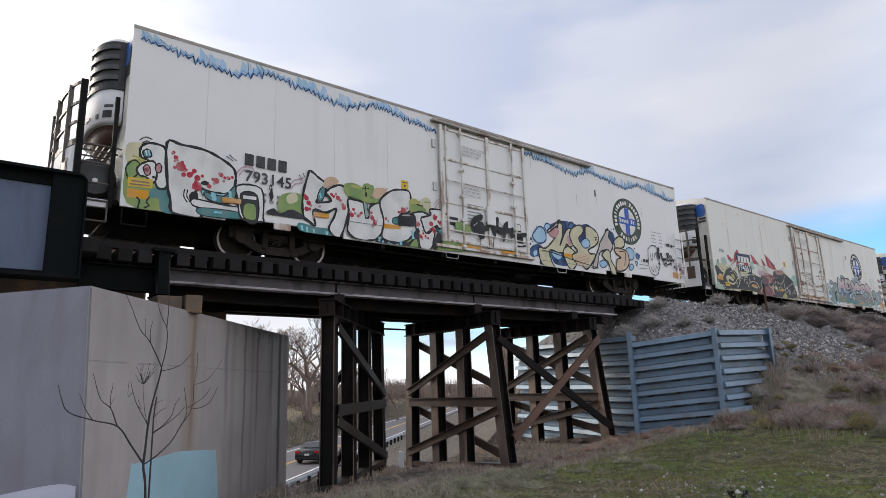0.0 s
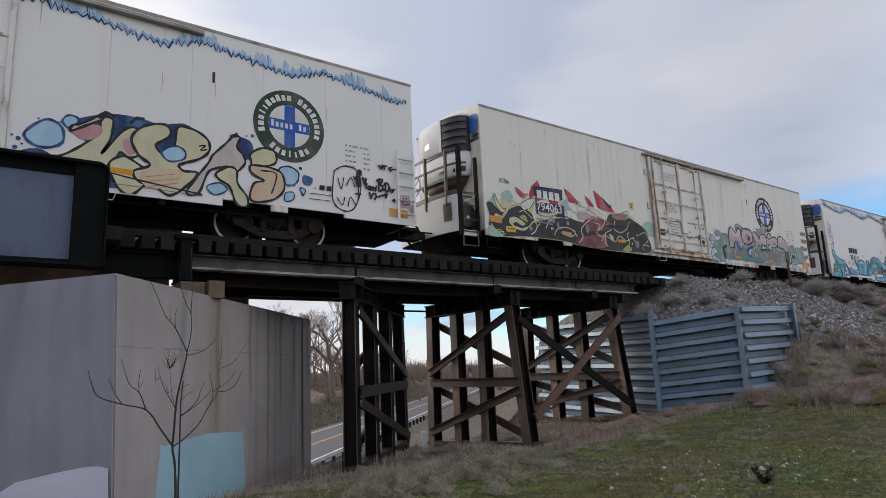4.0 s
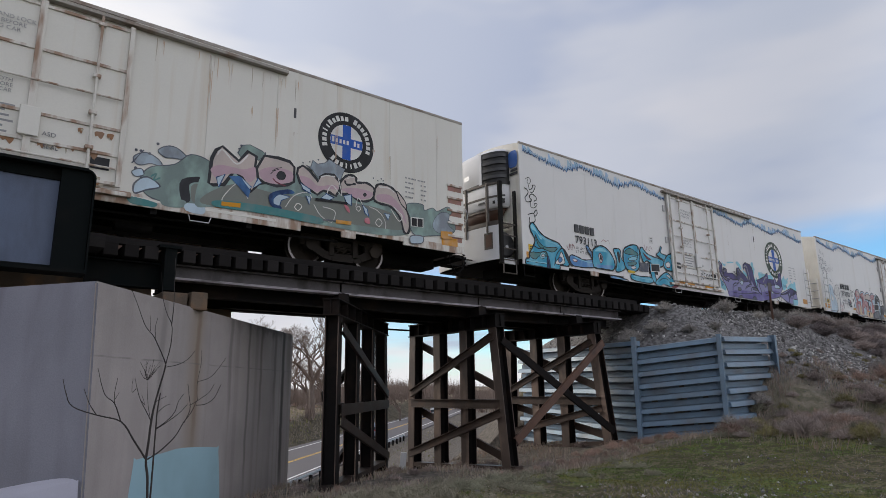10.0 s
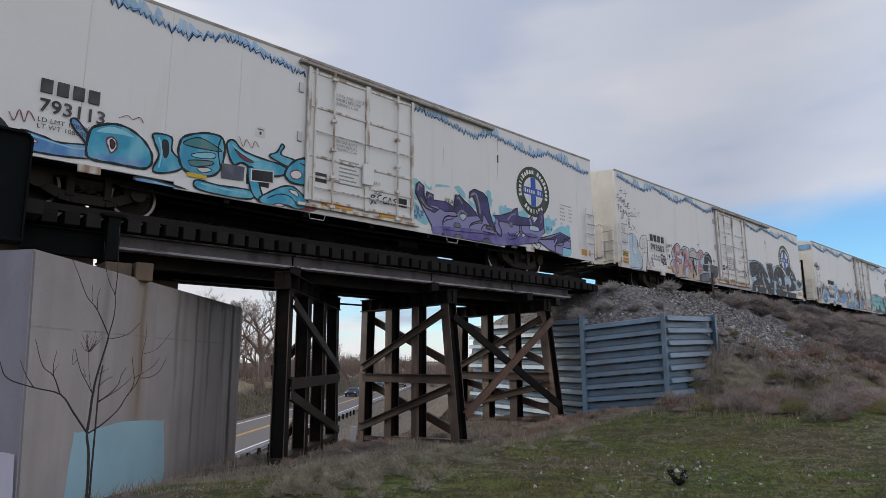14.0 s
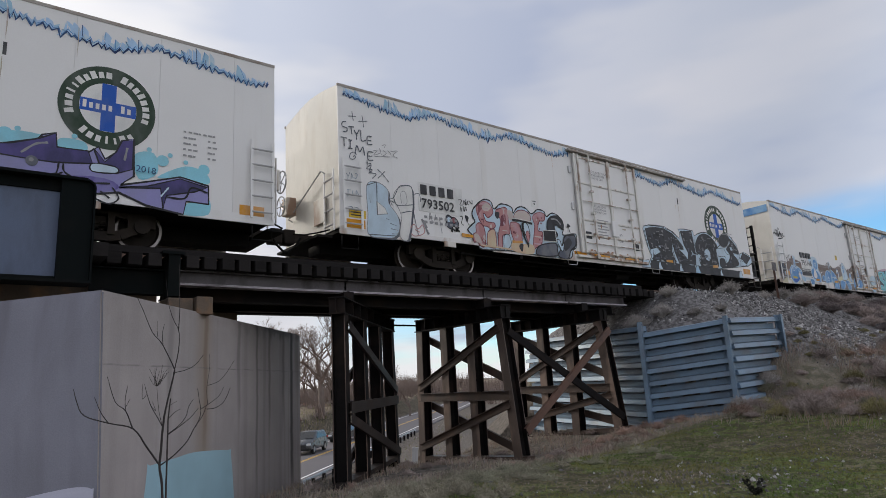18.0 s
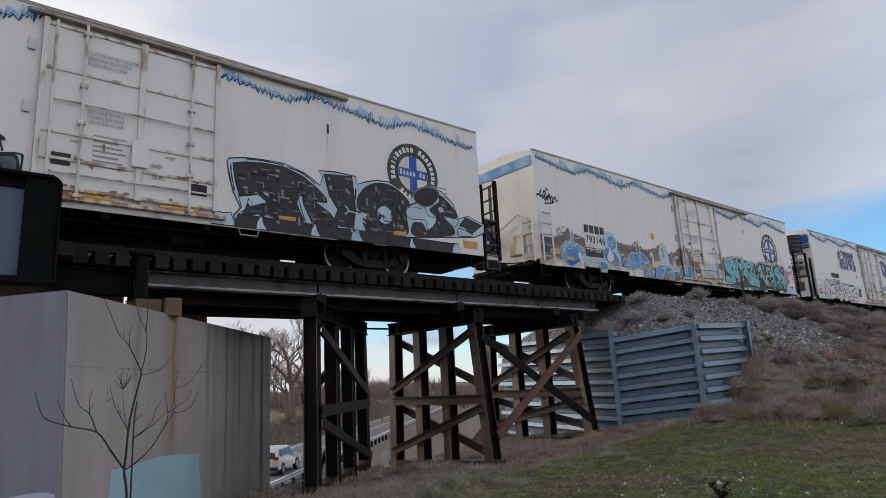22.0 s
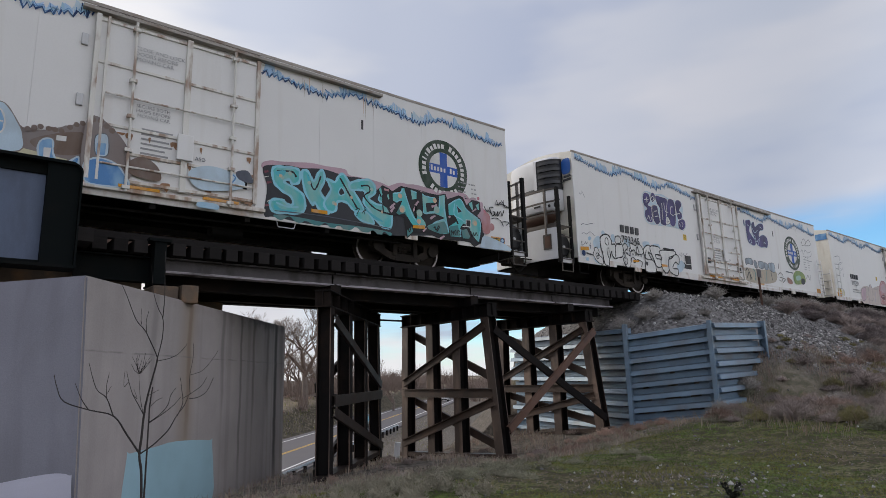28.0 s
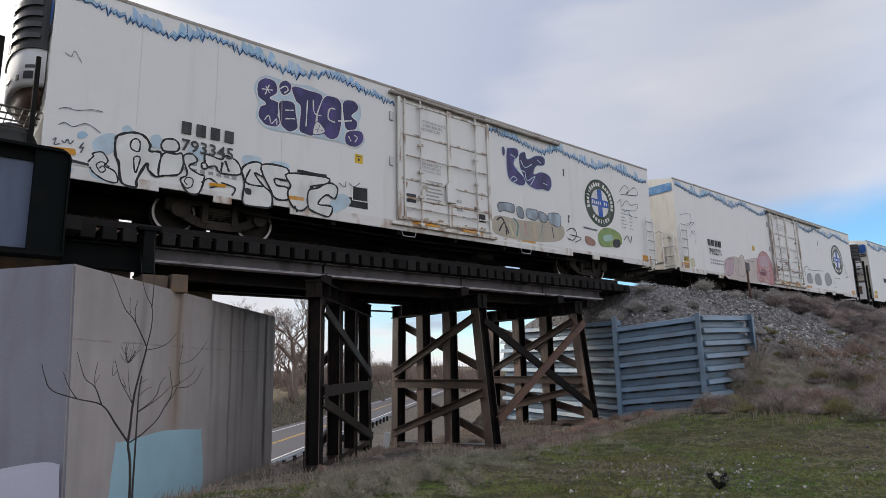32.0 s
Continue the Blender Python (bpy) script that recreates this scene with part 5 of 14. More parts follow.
        tube(bm, [(x, y, 0.42), (x + l, y, 0.42)], r, 14)
        part("air_reservoir", bm, M["under"], root)
    for pts in ([(-5.0, -0.9, 0.5), (0.0, -0.9, 0.42), (5.0, -0.9, 0.5)], [(-6.0, -1.25, 0.55), (-1.0, -1.2, 0.48), (6.2, -1.3, 0.55)]):
        bm = bmesh.new()
        tube(bm, pts, 0.03, 6)
        part("brake_rod", bm, M["under"], root)
    for x in (-1.9, 2.6):
        bm = bmesh.new()
        tube(bm, [(x, -SIDE, SILL), (x + 0.04, -SIDE, SILL - 0.13), (x + 0.42, -SIDE, SILL - 0.13), (x + 0.46, -SIDE, SILL)], 0.014, 5)
        part("sill_step", bm, M["pale_rail"], root)
    for s in (-1, 1):
        bm = boxed((s * 6.48 - 0.35, -SIDE - 0.03, SILL + 0.0), (s * 6.48 + 0.05, -SIDE + 0.02, SILL + 0.16), 0.02)
        part("jacking_pad", bm, M["rusty_white"], root)
    wheels = []
    for s in (-1, 1):
        wheels += truck_parts(root, s * 6.48)
    return root, wheels


def emblem(root, eu, ev, r, ring):
    """Ring, disc and cross, with plain bars for the lettering round it."""
    em = Spray(root, "round dark emblem with a blue cross", 0.026, "emblem")
    o = Vector((eu, ev))
    em.dot(ring, eu, ev, r, 44), em.dot("white", eu, ev, r * 0.585, 36)
    arm, reach = r * 0.15, r * 0.575
    em.rect("cobalt", eu - arm, ev - reach, eu + arm, ev + reach), em.rect("cobalt", eu - reach, ev - arm, eu + reach, ev + arm)
    for q in range(8):
        if q != 5:
            a = eu - reach * 0.9 + reach * 0.225 * q
            tall = 0.6 if q in (0, 6) else 0.45
            em.rect("white", a, ev - arm * 0.5, a + reach * 0.13, ev - arm * 0.5 + arm * tall * 2)
    for start, step, count, flip in ((196, -11.6, 19, 1), (232, 12.6, 7, -1)):
        for q in range(count):
            if count == 19 and q == 10:
                continue
            g = math.radians(start + step * q)
            c, d = Vector((math.cos(g), math.sin(g))), Vector((-math.sin(g), math.cos(g)))
            tall = 0.105 if q in (0, 3, 5, 7, 11, 14) else 0.075
            w = r * (0.026 if q in (3, 4) else 0.055 + 0.008 * (q % 2))
            lo, hi = r * (0.79 - 0.075 * flip) - 0, r * 0.79 + r * tall * flip
            em.fill("chalk", [o + c * lo - d * w, o + c * lo + d * w, o + c * hi + d * w * 0.9, o + c * hi - d * w * 0.9])
    em.done()
    Spray.made.remove(em)


def frost_trim(root, u0, u1, drop):
    """A jagged painted ice edge below the eave."""
    sp = Spray(root, "painted blue icicle border below the roof", 0.026, "icicle_border")
    rng = random.Random(int(u0 * 10) + 3)
    low = []
    u = u0
    while u < u1:
        saw = (u / 2.9) % 1.0
        base = 4.30 - 0.28 * (saw / 0.72 if saw < 0.72 else (1 - saw) / 0.28) + drop
        tooth = rng.uniform(0.02, 0.06) if len(low) % 2 else -rng.uniform(0.03, rng.choice((0.06, 0.13)))
        low.append(Vector((u, base + tooth)))
        u += rng.choice((rng.uniform(0.035, 0.06), rng.uniform(0.05, 0.11)))
    n = len(low)
    # bursts of spray that lick up from the edge
    for i in range(1, n - 3):
        at = low[i].x
        burst = math.sin(at * 5.3) + math.sin(at * 3.1 + 1)
        sp.layer = i % 8
        if rng.random() < 0.95:
            sp.fill(rng.choice(("frost", "sky", "icy")), [low[i], low[i + 1], low[i + 1] + Vector((0.02, 0.10)), low[i] + Vector((-0.02, 0.09))])
        if burst > 0.1 or rng.random() < 0.12:
            h = min(4.45 - low[i].y, rng.uniform(0.12, 0.34) if burst > 0.1 else rng.uniform(0.08, 0.16))
            lean = rng.uniform(-0.10, 0.02)
            sp.layer = 9 + i % 8
            tip = low[i] + Vector((lean, h))
            sp.fill(rng.choice(("frost", "icy", "sky", "frost")), [low[i] + Vector((-0.06, 0.02)), low[i + 1] + Vector((0.05, 0.02)), tip + Vector((0.11, -h * 0.35)), tip + Vector((0.05, -h * 0.12)), tip])
            if rng.random() < 0.5:
                sp.layer = 18 + i % 6
                sp.ribbon(rng.choice(("navy", "blue", "chalk")), [low[i] + Vector((0.0, 0.05)), low[i] + Vector((lean * 0.4, h * 0.6)), tip], 0.016, False)
    sp.layer = 26
    sp.ribbon("blue", [p + Vector((rng.uniform(-0.02, 0.03), rng.uniform(0.03, 0.08))) for p in low], 0.022, False)
    sp.ribbon("navy", low, 0.046, False)
    sp.done()
    Spray.made.remove(sp)


def cooling_end(root, s, xe):
    """The cooling unit with its rounded shell, louvres, platform, tank and railing."""
    def curve(a, dep, half, power=0.8):
        """A point of the bowed front; a runs from -90 at the near side to 90."""
        c, q = math.cos(radians(a)), math.sin(radians(a))
        return xe + s * dep * abs(c) ** power, half * math.copysign(abs(q) ** power, q)

    def shell(levels, a0, a1, n=22, closed=True):
        """levels: height, depth, half width, of stacked curves."""
        bm = bmesh.new()
        rows = []
        for z, dep, half in levels:
            rows.append([bm.verts.new((*curve(a0 + (a1 - a0) * k / n, dep, half), z)) for k in range(n + 1)])
        for p, q in zip(rows, rows[1:]):
            for k in range(n):
                bm.faces.new((p[k], p[k + 1], q[k + 1], q[k]))
        if closed:
            bm.faces.new(rows[-1])
            bm.faces.new(rows[0][::-1])
        bmesh.ops.recalc_face_normals(bm, faces=bm.faces[:])
        return bm

    def band(z0, z1, dep, half, a0, a1, thick, n=14):
        """A curved slab that stands proud of the shell."""
        bm = bmesh.new()
        rows = []
        for k in range(n + 1):
            a = a0 + (a1 - a0) * k / n
            rows.append([bm.verts.new((*curve(a, dep + d, half + d), z)) for d, z in ((0, z0), (thick, z0), (thick, z1), (0, z1))])
        for p, q in zip(rows, rows[1:]):
            for k in range(4):
                bm.faces.new((p[k], p[(k + 1) % 4], q[(k + 1) % 4], q[k]))
        bm.faces.new(rows[0])
        bm.faces.new(rows[-1][::-1])
        bmesh.ops.recalc_face_normals(bm, faces=bm.faces[:])
        return bm

    dep, half = 0.52, 1.12
    unit = part("cooling_unit", shell([(2.50, dep * 0.92, half * 0.97), (2.56, dep * 0.97, half), (3.25, dep, half), (3.27, dep * 0.97, half * 0.985), (3.31, dep * 0.97, half * 0.985), (3.33, dep, half), (4.24, dep, half), (4.36, dep * 0.96, half * 0.98), (4.42, dep * 0.84, half * 0.93), (4.45, dep * 0.6, half * 0.8)], -90, 90), M["unit"], root, "white rounded cooling unit with black louvres", True)
    part("unit_base", shell([(2.12, dep * 0.35, half * 0.5), (2.3, dep * 0.6, half * 0.72), (2.50, dep * 0.8, half * 0.88)], -90, 90), M["steel_rust"], unit, "rusty brown underside", smooth=True)
    part("grille", band(3.33, 4.32, dep, half, -90, -14, 0.012), M["louvre"], unit)
    part("grille_sill", band(3.24, 3.35, dep, half, -90, 20, 0.03), M["louvre"], unit)
    part("grille_frame", band(3.30, 4.34, dep, half, -17, -12, 0.035, 2), M["unit"], unit)
    for k in range(4):
        bm = band(3.44 + 0.23 * k, 3.52 + 0.23 * k, dep, half, -80, -20, 0.055)
        for v in bm.verts:
            if v.co.z > 3.48 + 0.23 * k:
                v.co.z += 0.02
        part("louvre_slat", bm, M["slat"], unit)
    part("lamp_box", band(2.62, 2.77, dep, half, -74, -56, 0.012, 4), M["louvre"], unit)
    part("badge", band(2.84, 2.90, dep, half, -76, -58, 0.008, 4), M["slat"], unit)
    part("lamp_box", band(2.62, 2.72, dep, half, -46, -40, 0.012, 3), M["louvre"], unit)
    part("badge", band(3.62, 3.78, dep, half, 6, 18, 0.006, 3), M["pale_rail"], unit)
    part("badge", band(2.68, 2.74, dep, half, -22, -8, 0.01, 3), M["louvre"], unit)
    # signs on the end wall
    bm = bmesh.new()
    n, yc, zc = 20, -1.32, 4.02
    for side in (0,):
        ring = [bm.verts.new((xe + s * 0.012, yc + 0.2 * math.copysign(abs(math.cos(a)) ** 0.5, math.cos(a)), zc + 0.28 * math.copysign(abs(math.sin(a)) ** 0.7, math.sin(a)))) for a in (2 * math.pi * k / n for k in range(n))]
        bm.faces.new(ring)
    part("end_sign", bm, paint("banner"), root, "blue rounded sign on the end wall")
    for z, w in ((3.62, 0.3), (3.5, 0.34)):
        bm = boxed((min(xe, xe + s * 0.012), -1.5, z), (max(xe, xe + s * 0.012), -1.5 + w, z + 0.08))
        part("end_stencil", bm, paint("print"), root)
    # platform with its bowed edge
    out, wide = 0.80, 1.47
    x_in, x_out = xe, xe + s * out
    plat = part("platform", boxed((min(xe, x_out), -1.42, SILL + 0.1), (max(xe, x_out), 1.42, SILL + 0.2), 0.01), M["under"], root, "dark end platform with a bowed railing")

    def hoop(a, grow=0.0):
        return xe + s * (out - 0.03 + (0.24 + grow) * math.cos(radians(a))), (wide + grow) * math.sin(radians(a))

    def bow(z0, z1, a0, a1, thick, n=16):
        bm = bmesh.new()
        rows = []
        for k in range(n + 1):
            a = a0 + (a1 - a0) * k / n
            rows.append([bm.verts.new((*hoop(a, d), z)) for d, z in ((-thick, z0), (0, z0), (0, z1), (-thick, z1))])
        for p, q in zip(rows, rows[1:]):
            for k in range(4):
                bm.faces.new((p[k], p[(k + 1) % 4], q[(k + 1) % 4], q[k]))
        bm.faces.new(rows[0])
        bm.faces.new(rows[-1][::-1])
        bmesh.ops.recalc_face_normals(bm, faces=bm.faces[:])
        return bm

    part("grating_edge", bow(SILL + 1.18, SILL + 1.30, -90, 90, 0.04), M["rail_dark"], plat)
    for z in (1.62, 2.02, 2.44):
        part("handrail", bow(SILL + z, SILL + z + 0.055, -90, 90, 0.04), M["rail_dark"], plat)
    for a in (-48, -8, 30, 62):
        x, y = hoop(a, -0.01)
        bm = bmesh.new()
        sweep(bm, flat(0.09, 0.05), (x, y, SILL + 0.9), (x, y, SILL + 2.5), (0, 1, 0))
        part("rail_post", bm, M["rail_dark"], plat)
    bm = bmesh.new()
    for k in range(9):
        x = xe + s * (0.08 + 0.11 * k)
        w = 1.42 if k < 7 else 1.42 * math.sqrt(max(0.05, 1 - ((0.08 + 0.11 * k - 0.77) / 0.24) ** 2))
        sweep(bm, flat(0.012, 0.035), (x, -w, SILL + 1.26), (x, w, SILL + 1.26))
    for k in range(9):
        y = -1.4 + 0.35 * k
        sweep(bm, flat(0.02, 0.03), (xe, y, SILL + 1.25), (xe + s * (0.77 + 0.22 * math.sqrt(1 - (y / 1.5) ** 2)), y, SILL + 1.25))
    part("grating", bm, M["rail_dark"], plat)
    for dx, top, w in ((0.70, 2.52, 0.12), (0.12, 2.3, 0.08)):
        bm = boxed((min(xe + s * dx, xe + s * (dx + w)), -1.52, SILL + 0.0), (max(xe + s * dx, xe + s * (dx + w)), -1.42, SILL + top), 0.015)
        part("stanchion", bm, M["under"], plat)
    # white end cabinet below the grating, with a framed hatch
    panel = part("end_panel", bow(SILL + 0.12, SILL + 1.16, -78, 70, 0.05), M["unit"], plat, "white bowed end panel")
    part("hatch_frame", bow(SILL + 0.45, SILL + 0.95, -58, -40, -0.02, 4), M["rail_dark"], panel)
    part("hatch", bow(SILL + 0.51, SILL + 0.89, -55, -43, -0.026, 4), M["steel_rust"], panel)
    bm = bmesh.new()
    tube(bm, [(xe + s * 0.42, -1.33, SILL + 0.62), (xe + s * 0.42, -1.28, SILL + 0.62), (xe + s * 0.42, 1.2, SILL + 0.62)], [0.33, 0.39, 0.39], 20)
    tank = part("fuel_tank", bm, M["louvre"], root, "black fuel tank")
    bm = bmesh.new()
    tube(bm, [(xe + s * 0.42, -1.32, SILL + 0.55), (xe + s * 0.42, -1.37, SILL + 0.55)], 0.05, 10)
    part("tank_cap", bm, M["pale_rail"], tank)
    for z in (-0.28, 0.12, 0.46, 0.86, 1.22):
        bm = bmesh.new()
        tube(bm, [(xe + s * 0.2, -1.5, SILL + z), (xe + s * 0.74, -1.5, SILL + z)], 0.018, 6)
        part("ladder_rung", bm, M["rail_dark"], plat)
    for dx in (0.2, 0.72):
        bm = bmesh.new()
        tube(bm, [(xe + s * dx, -1.5, SILL + 0.15), (xe + s * dx, -1.5, SILL - 0.28)], 0.018, 6)
        part("ladder_stile", bm, M["rail_dark"], plat)
    bm = boxed((min(xe + s * 0.2, xe + s * 0.8), -1.48, SILL + 0.0), (max(xe + s * 0.2, xe + s * 0.8), -1.40, SILL + 0.16), 0.01)
    part("step_plate", bm, M["pale_rail"], plat)


M["slat"] = material("grey_edged_louvre_slat", (0.05, 0.05, 0.055), 0.4, vary=0.2)


M["roof"] = material("grimy_grey_roof_edge", (0.34, 0.31, 0.28), 0.6, vary=0.15, second=(0.18, 0.11, 0.07), amount=0.7, second_scale=2.5)
M["rail_dark"] = material("dark_painted_pipe", (0.10, 0.085, 0.075), 0.5, 0.2, vary=0.2)

CARS, WHEELS = [], []
for fridge, pnt, label, right, number, style in (
        (-1, "white", "white refrigerator car with pink-splashed bubble graffiti and an ice border", 22.39, "793145", "sans"),
        (-1, "white_old", "aged cream refrigerator car with charcoal and red graffiti", 44.69, "794063", "old"),
        (-1, "white", "white refrigerator car with cyan graffiti and an ice border", 66.93, "793113", "wht"),
        (1, "white", "white refrigerator car with pink and black graffiti letters", 88.51, "793502", "serif"),
        (1, "white", "white refrigerator car with blue and brown mural graffiti", 110.95, "793146", "serif"),
        (-1, "white", "white refrigerator car with dark purple bubble graffiti", 134.03, "793345", "serif"),
        (1, "white", "white refrigerator car with a little faded pink graffiti", 155.8, "793271", "serif"),
        (-1, "white", "white refrigerator car with an ice border, hardly painted", 178.9, "", "sans")):
    car, wheels = build_car(fridge, pnt, label, right - HALF, number, style)
    CARS.append(car)
    WHEELS.append(wheels)

tag_a = Spray(CARS[0], "white bubble-letter graffiti with pink splashes and green patches", 0.03)
tag_a.shape("cream", [(0.04, 1.91), (0.29, 2.00), (0.56, 1.98), (0.50, 1.59), (0.10, 1.51)], 0, "black")
tag_a.shape("green", [(0.06, 1.50), (0.27, 1.62), (0.50, 1.59), (0.71, 1.16), (0.86, 0.97), (0.93, 0.69), (0.12, 0.72)], 0, "black")
tag_a.shape("olive", [(0.10, 1.59), (0.36, 1.67), (0.45, 1.58), (0.19, 1.48)], 0, "black")
tag_a.shape("teal", [(0.54, 1.07), (0.85, 1.18), (0.98, 0.67), (0.75, 0.66), (0.69, 0.89), (0.52, 0.91)], 0, "black")
tag_a.shape("white", [(0.29, 1.87), (0.38, 2.00), (0.60, 2.04), (0.78, 1.92), (0.84, 1.23), (0.72, 1.11), (0.62, 1.19), (0.50, 1.59), (0.42, 1.68), (0.31, 1.71)], 0.05, "black")
tag_a.shape("teal", [(0.34, 1.82), (0.41, 1.89), (0.48, 1.86), (0.50, 1.75), (0.38, 1.72)], 0.03, "black")
tag_a.line("chalk", [(0.39, 1.86), (0.42, 1.76)], 0.03)
tag_a.line("haze", [(0.44, 1.88), (0.47, 1.77)], 0.03)
tag_a.line("black", [(0.26, 2.05), (0.37, 2.14), (0.50, 2.12)], 0.02)
tag_a.line("black", [(0.31, 2.00), (0.39, 2.06), (0.47, 2.05)], 0.02)
tag_a.shape("green", [(0.06, 1.45), (0.18, 1.61), (0.30, 1.55), (0.27, 1.34), (0.13, 1.20), (0.08, 1.30)], 0.03, "black")
tag_a.line("olive", [(0.15, 1.70), (0.27, 1.68), (0.40, 1.63)], 0.04)
tag_a.shape("white", [(0.25, 1.44), (0.36, 1.59), (0.54, 1.66), (0.62, 1.54), (0.62, 1.30), (0.55, 1.21), (0.43, 1.31), (0.32, 1.32)], 0.04, "black")
tag_a.shape("rose", [(0.37, 1.49), (0.43, 1.57), (0.49, 1.51), (0.50, 1.38), (0.42, 1.35)], 0.025, "black")
tag_a.dot("maroon", 0.43, 1.46, 0.045)
tag_a.shape("rose", [(0.59, 1.56), (0.66, 1.64), (0.71, 1.57), (0.69, 1.45), (0.62, 1.45)], 0.025, "black")
tag_a.dot("black", 0.57, 1.33, 0.03)
tag_a.shape("orange", [(0.10, 1.02), (0.50, 1.03), (0.50, 0.85), (0.11, 0.84)], 0, "black", True)
tag_a.shape("yellow", [(0.10, 1.25), (0.56, 1.28), (0.56, 1.09), (0.11, 1.07)], 0, "black", True)
tag_a.shape("brown", [(0.17, 1.20), (0.50, 1.21), (0.50, 1.18), (0.17, 1.17)], 0, "black", True)
tag_a.shape("brown", [(0.14, 1.13), (0.51, 1.15), (0.51, 1.12), (0.14, 1.10)], 0, "black", True)
tag_a.line("black", [(0.28, 0.87), (0.34, 0.81), (0.32, 0.65)], 0.03)
tag_a.line("black", [(0.52, 0.91), (0.47, 0.80), (0.52, 0.73), (0.43, 0.67)], 0.03)
tag_a.shape("white", [(0.78, 2.11), (1.07, 2.13), (1.52, 2.12), (1.89, 2.00), (2.17, 1.83), (2.23, 1.61), (2.19, 1.35), (2.09, 1.19), (1.93, 1.21), (1.63, 1.22), (1.47, 1.27), (1.36, 1.06), (1.40, 0.88), (1.50, 0.81), (1.51, 0.62), (0.98, 0.65), (0.91, 0.93), (0.84, 1.23)], 0.06, "black")
tag_a.line("chalk", [(0.89, 2.03), (1.43, 2.04), (1.90, 1.92)], 0.05)
tag_a.shape("haze", [(1.53, 1.23), (1.93, 1.21), (2.17, 1.31), (2.20, 1.15), (1.99, 1.17), (1.61, 1.10)], 0.02, "black")
tag_a.shape("teal", [(1.58, 1.20), (1.99, 1.17), (2.21, 1.44), (2.24, 1.21), (2.10, 1.02), (1.69, 1.03)], 0.03, "black")
tag_a.line("haze", [(1.76, 1.17), (1.79, 1.08)], 0.10)
tag_a.line("haze", [(2.11, 1.31), (2.14, 1.14)], 0.06)
tag_a.line("black", [(1.18, 1.19), (1.17, 1.03), (1.25, 0.91)], 0.025)
tag_a.line("black", [(1.24, 1.19), (1.23, 1.04), (1.30, 0.93)], 0.025)
tag_a.shape("black", [(1.29, 1.05), (1.34, 1.14), (1.43, 1.13), (1.44, 0.91), (1.35, 0.87)], 0.03, "black")
tag_a.shape("white", [(1.37, 1.01), (1.95, 0.97), (2.34, 0.97), (2.35, 0.86), (2.01, 0.85), (1.40, 0.85)], 0.03, "black")
tag_a.shape("teal", [(1.50, 0.84), (2.35, 0.86), (2.36, 0.72), (1.56, 0.68)], 0.02, "black")
tag_a.line("haze", [(1.80, 0.79), (1.96, 0.80)], 0.04)
tag_a.shape("black", [(1.49, 1.36), (1.56, 1.44), (1.66, 1.41), (1.62, 1.34)], 0, "black")
tag_a.dot("red", 1.08, 1.65, 0.10)
tag_a.dot("red", 1.42, 1.29, 0.10)
tag_a.dot("red", 1.81, 1.48, 0.065)
tag_a.dot("red", 1.26, 1.51, 0.065)
tag_a.dot("red", 1.42, 1.47, 0.065)
tag_a.dot("red", 0.97, 1.83, 0.05)
tag_a.dot("red", 1.35, 1.61, 0.05)
tag_a.dot("red", 1.14, 1.49, 0.05)
tag_a.dot("red", 1.67, 1.33, 0.05)
tag_a.dot("red", 1.91, 1.63, 0.05)
tag_a.dot("red", 0.92, 1.93, 0.035)
tag_a.dot("red", 0.96, 1.61, 0.035)
tag_a.dot("red", 1.18, 1.60, 0.035)
tag_a.dot("red", 1.31, 1.55, 0.035)
tag_a.dot("red", 1.52, 1.53, 0.035)
tag_a.dot("red", 1.74, 1.50, 0.035)
tag_a.dot("red", 1.99, 1.58, 0.035)
tag_a.dot("red", 2.08, 1.58, 0.035)
tag_a.dot("red", 2.15, 1.62, 0.035)
tag_a.dot("red", 1.39, 1.38, 0.035)
tag_a.dot("red", 1.47, 1.24, 0.035)
tag_a.dot("red", 1.35, 1.25, 0.035)
tag_a.dot("red", 1.03, 1.70, 0.035)
tag_a.dot("red", 1.10, 1.75, 0.035)
tag_a.dot("rose", 1.00, 1.78, 0.03)
tag_a.dot("rose", 1.16, 1.57, 0.03)
tag_a.dot("rose", 1.46, 1.35, 0.03)
tag_a.dot("rose", 1.77, 1.41, 0.03)
tag_a.dot("rose", 1.86, 1.65, 0.03)
tag_a.dot("rose", 1.97, 1.50, 0.03)
tag_a.dot("rose", 2.05, 1.60, 0.03)
tag_a.dot("rose", 0.90, 1.90, 0.03)
tag_a.dot("rose", 0.95, 1.75, 0.03)
tag_a.shape("orange", [(1.95, 1.13), (2.35, 1.15), (2.35, 1.04), (1.96, 1.02)], 0, "black", True)
tag_a.line("pinkish", [(2.25, 1.73), (2.36, 1.89), (2.56, 1.94), (2.69, 1.77)], 0.03)
tag_a.line("pinkish", [(2.30, 1.69), (2.39, 1.83), (2.54, 1.85)], 0.03)
tag_a.line("pinkish", [(3.45, 1.61), (3.58, 1.81), (3.82, 1.92)], 0.03)
tag_a.line("pinkish", [(3.51, 1.58), (3.61, 1.73), (3.80, 1.80)], 0.03)
tag_a.line("slate", [(1.99, 2.08), (2.16, 1.99)], 0.02)
tag_a.line("slate", [(2.06, 2.12), (2.23, 2.01)], 0.02)
tag_a.line("slate", [(3.71, 1.98), (3.80, 1.83)], 0.02)
tag_a.line("slate", [(3.81, 2.04), (3.86, 1.93)], 0.02)
tag_a.shape("white", [(2.27, 1.46), (2.81, 1.47), (2.87, 0.84), (2.85, 0.72), (2.39, 0.73), (2.29, 1.14)], 0.04, "black")
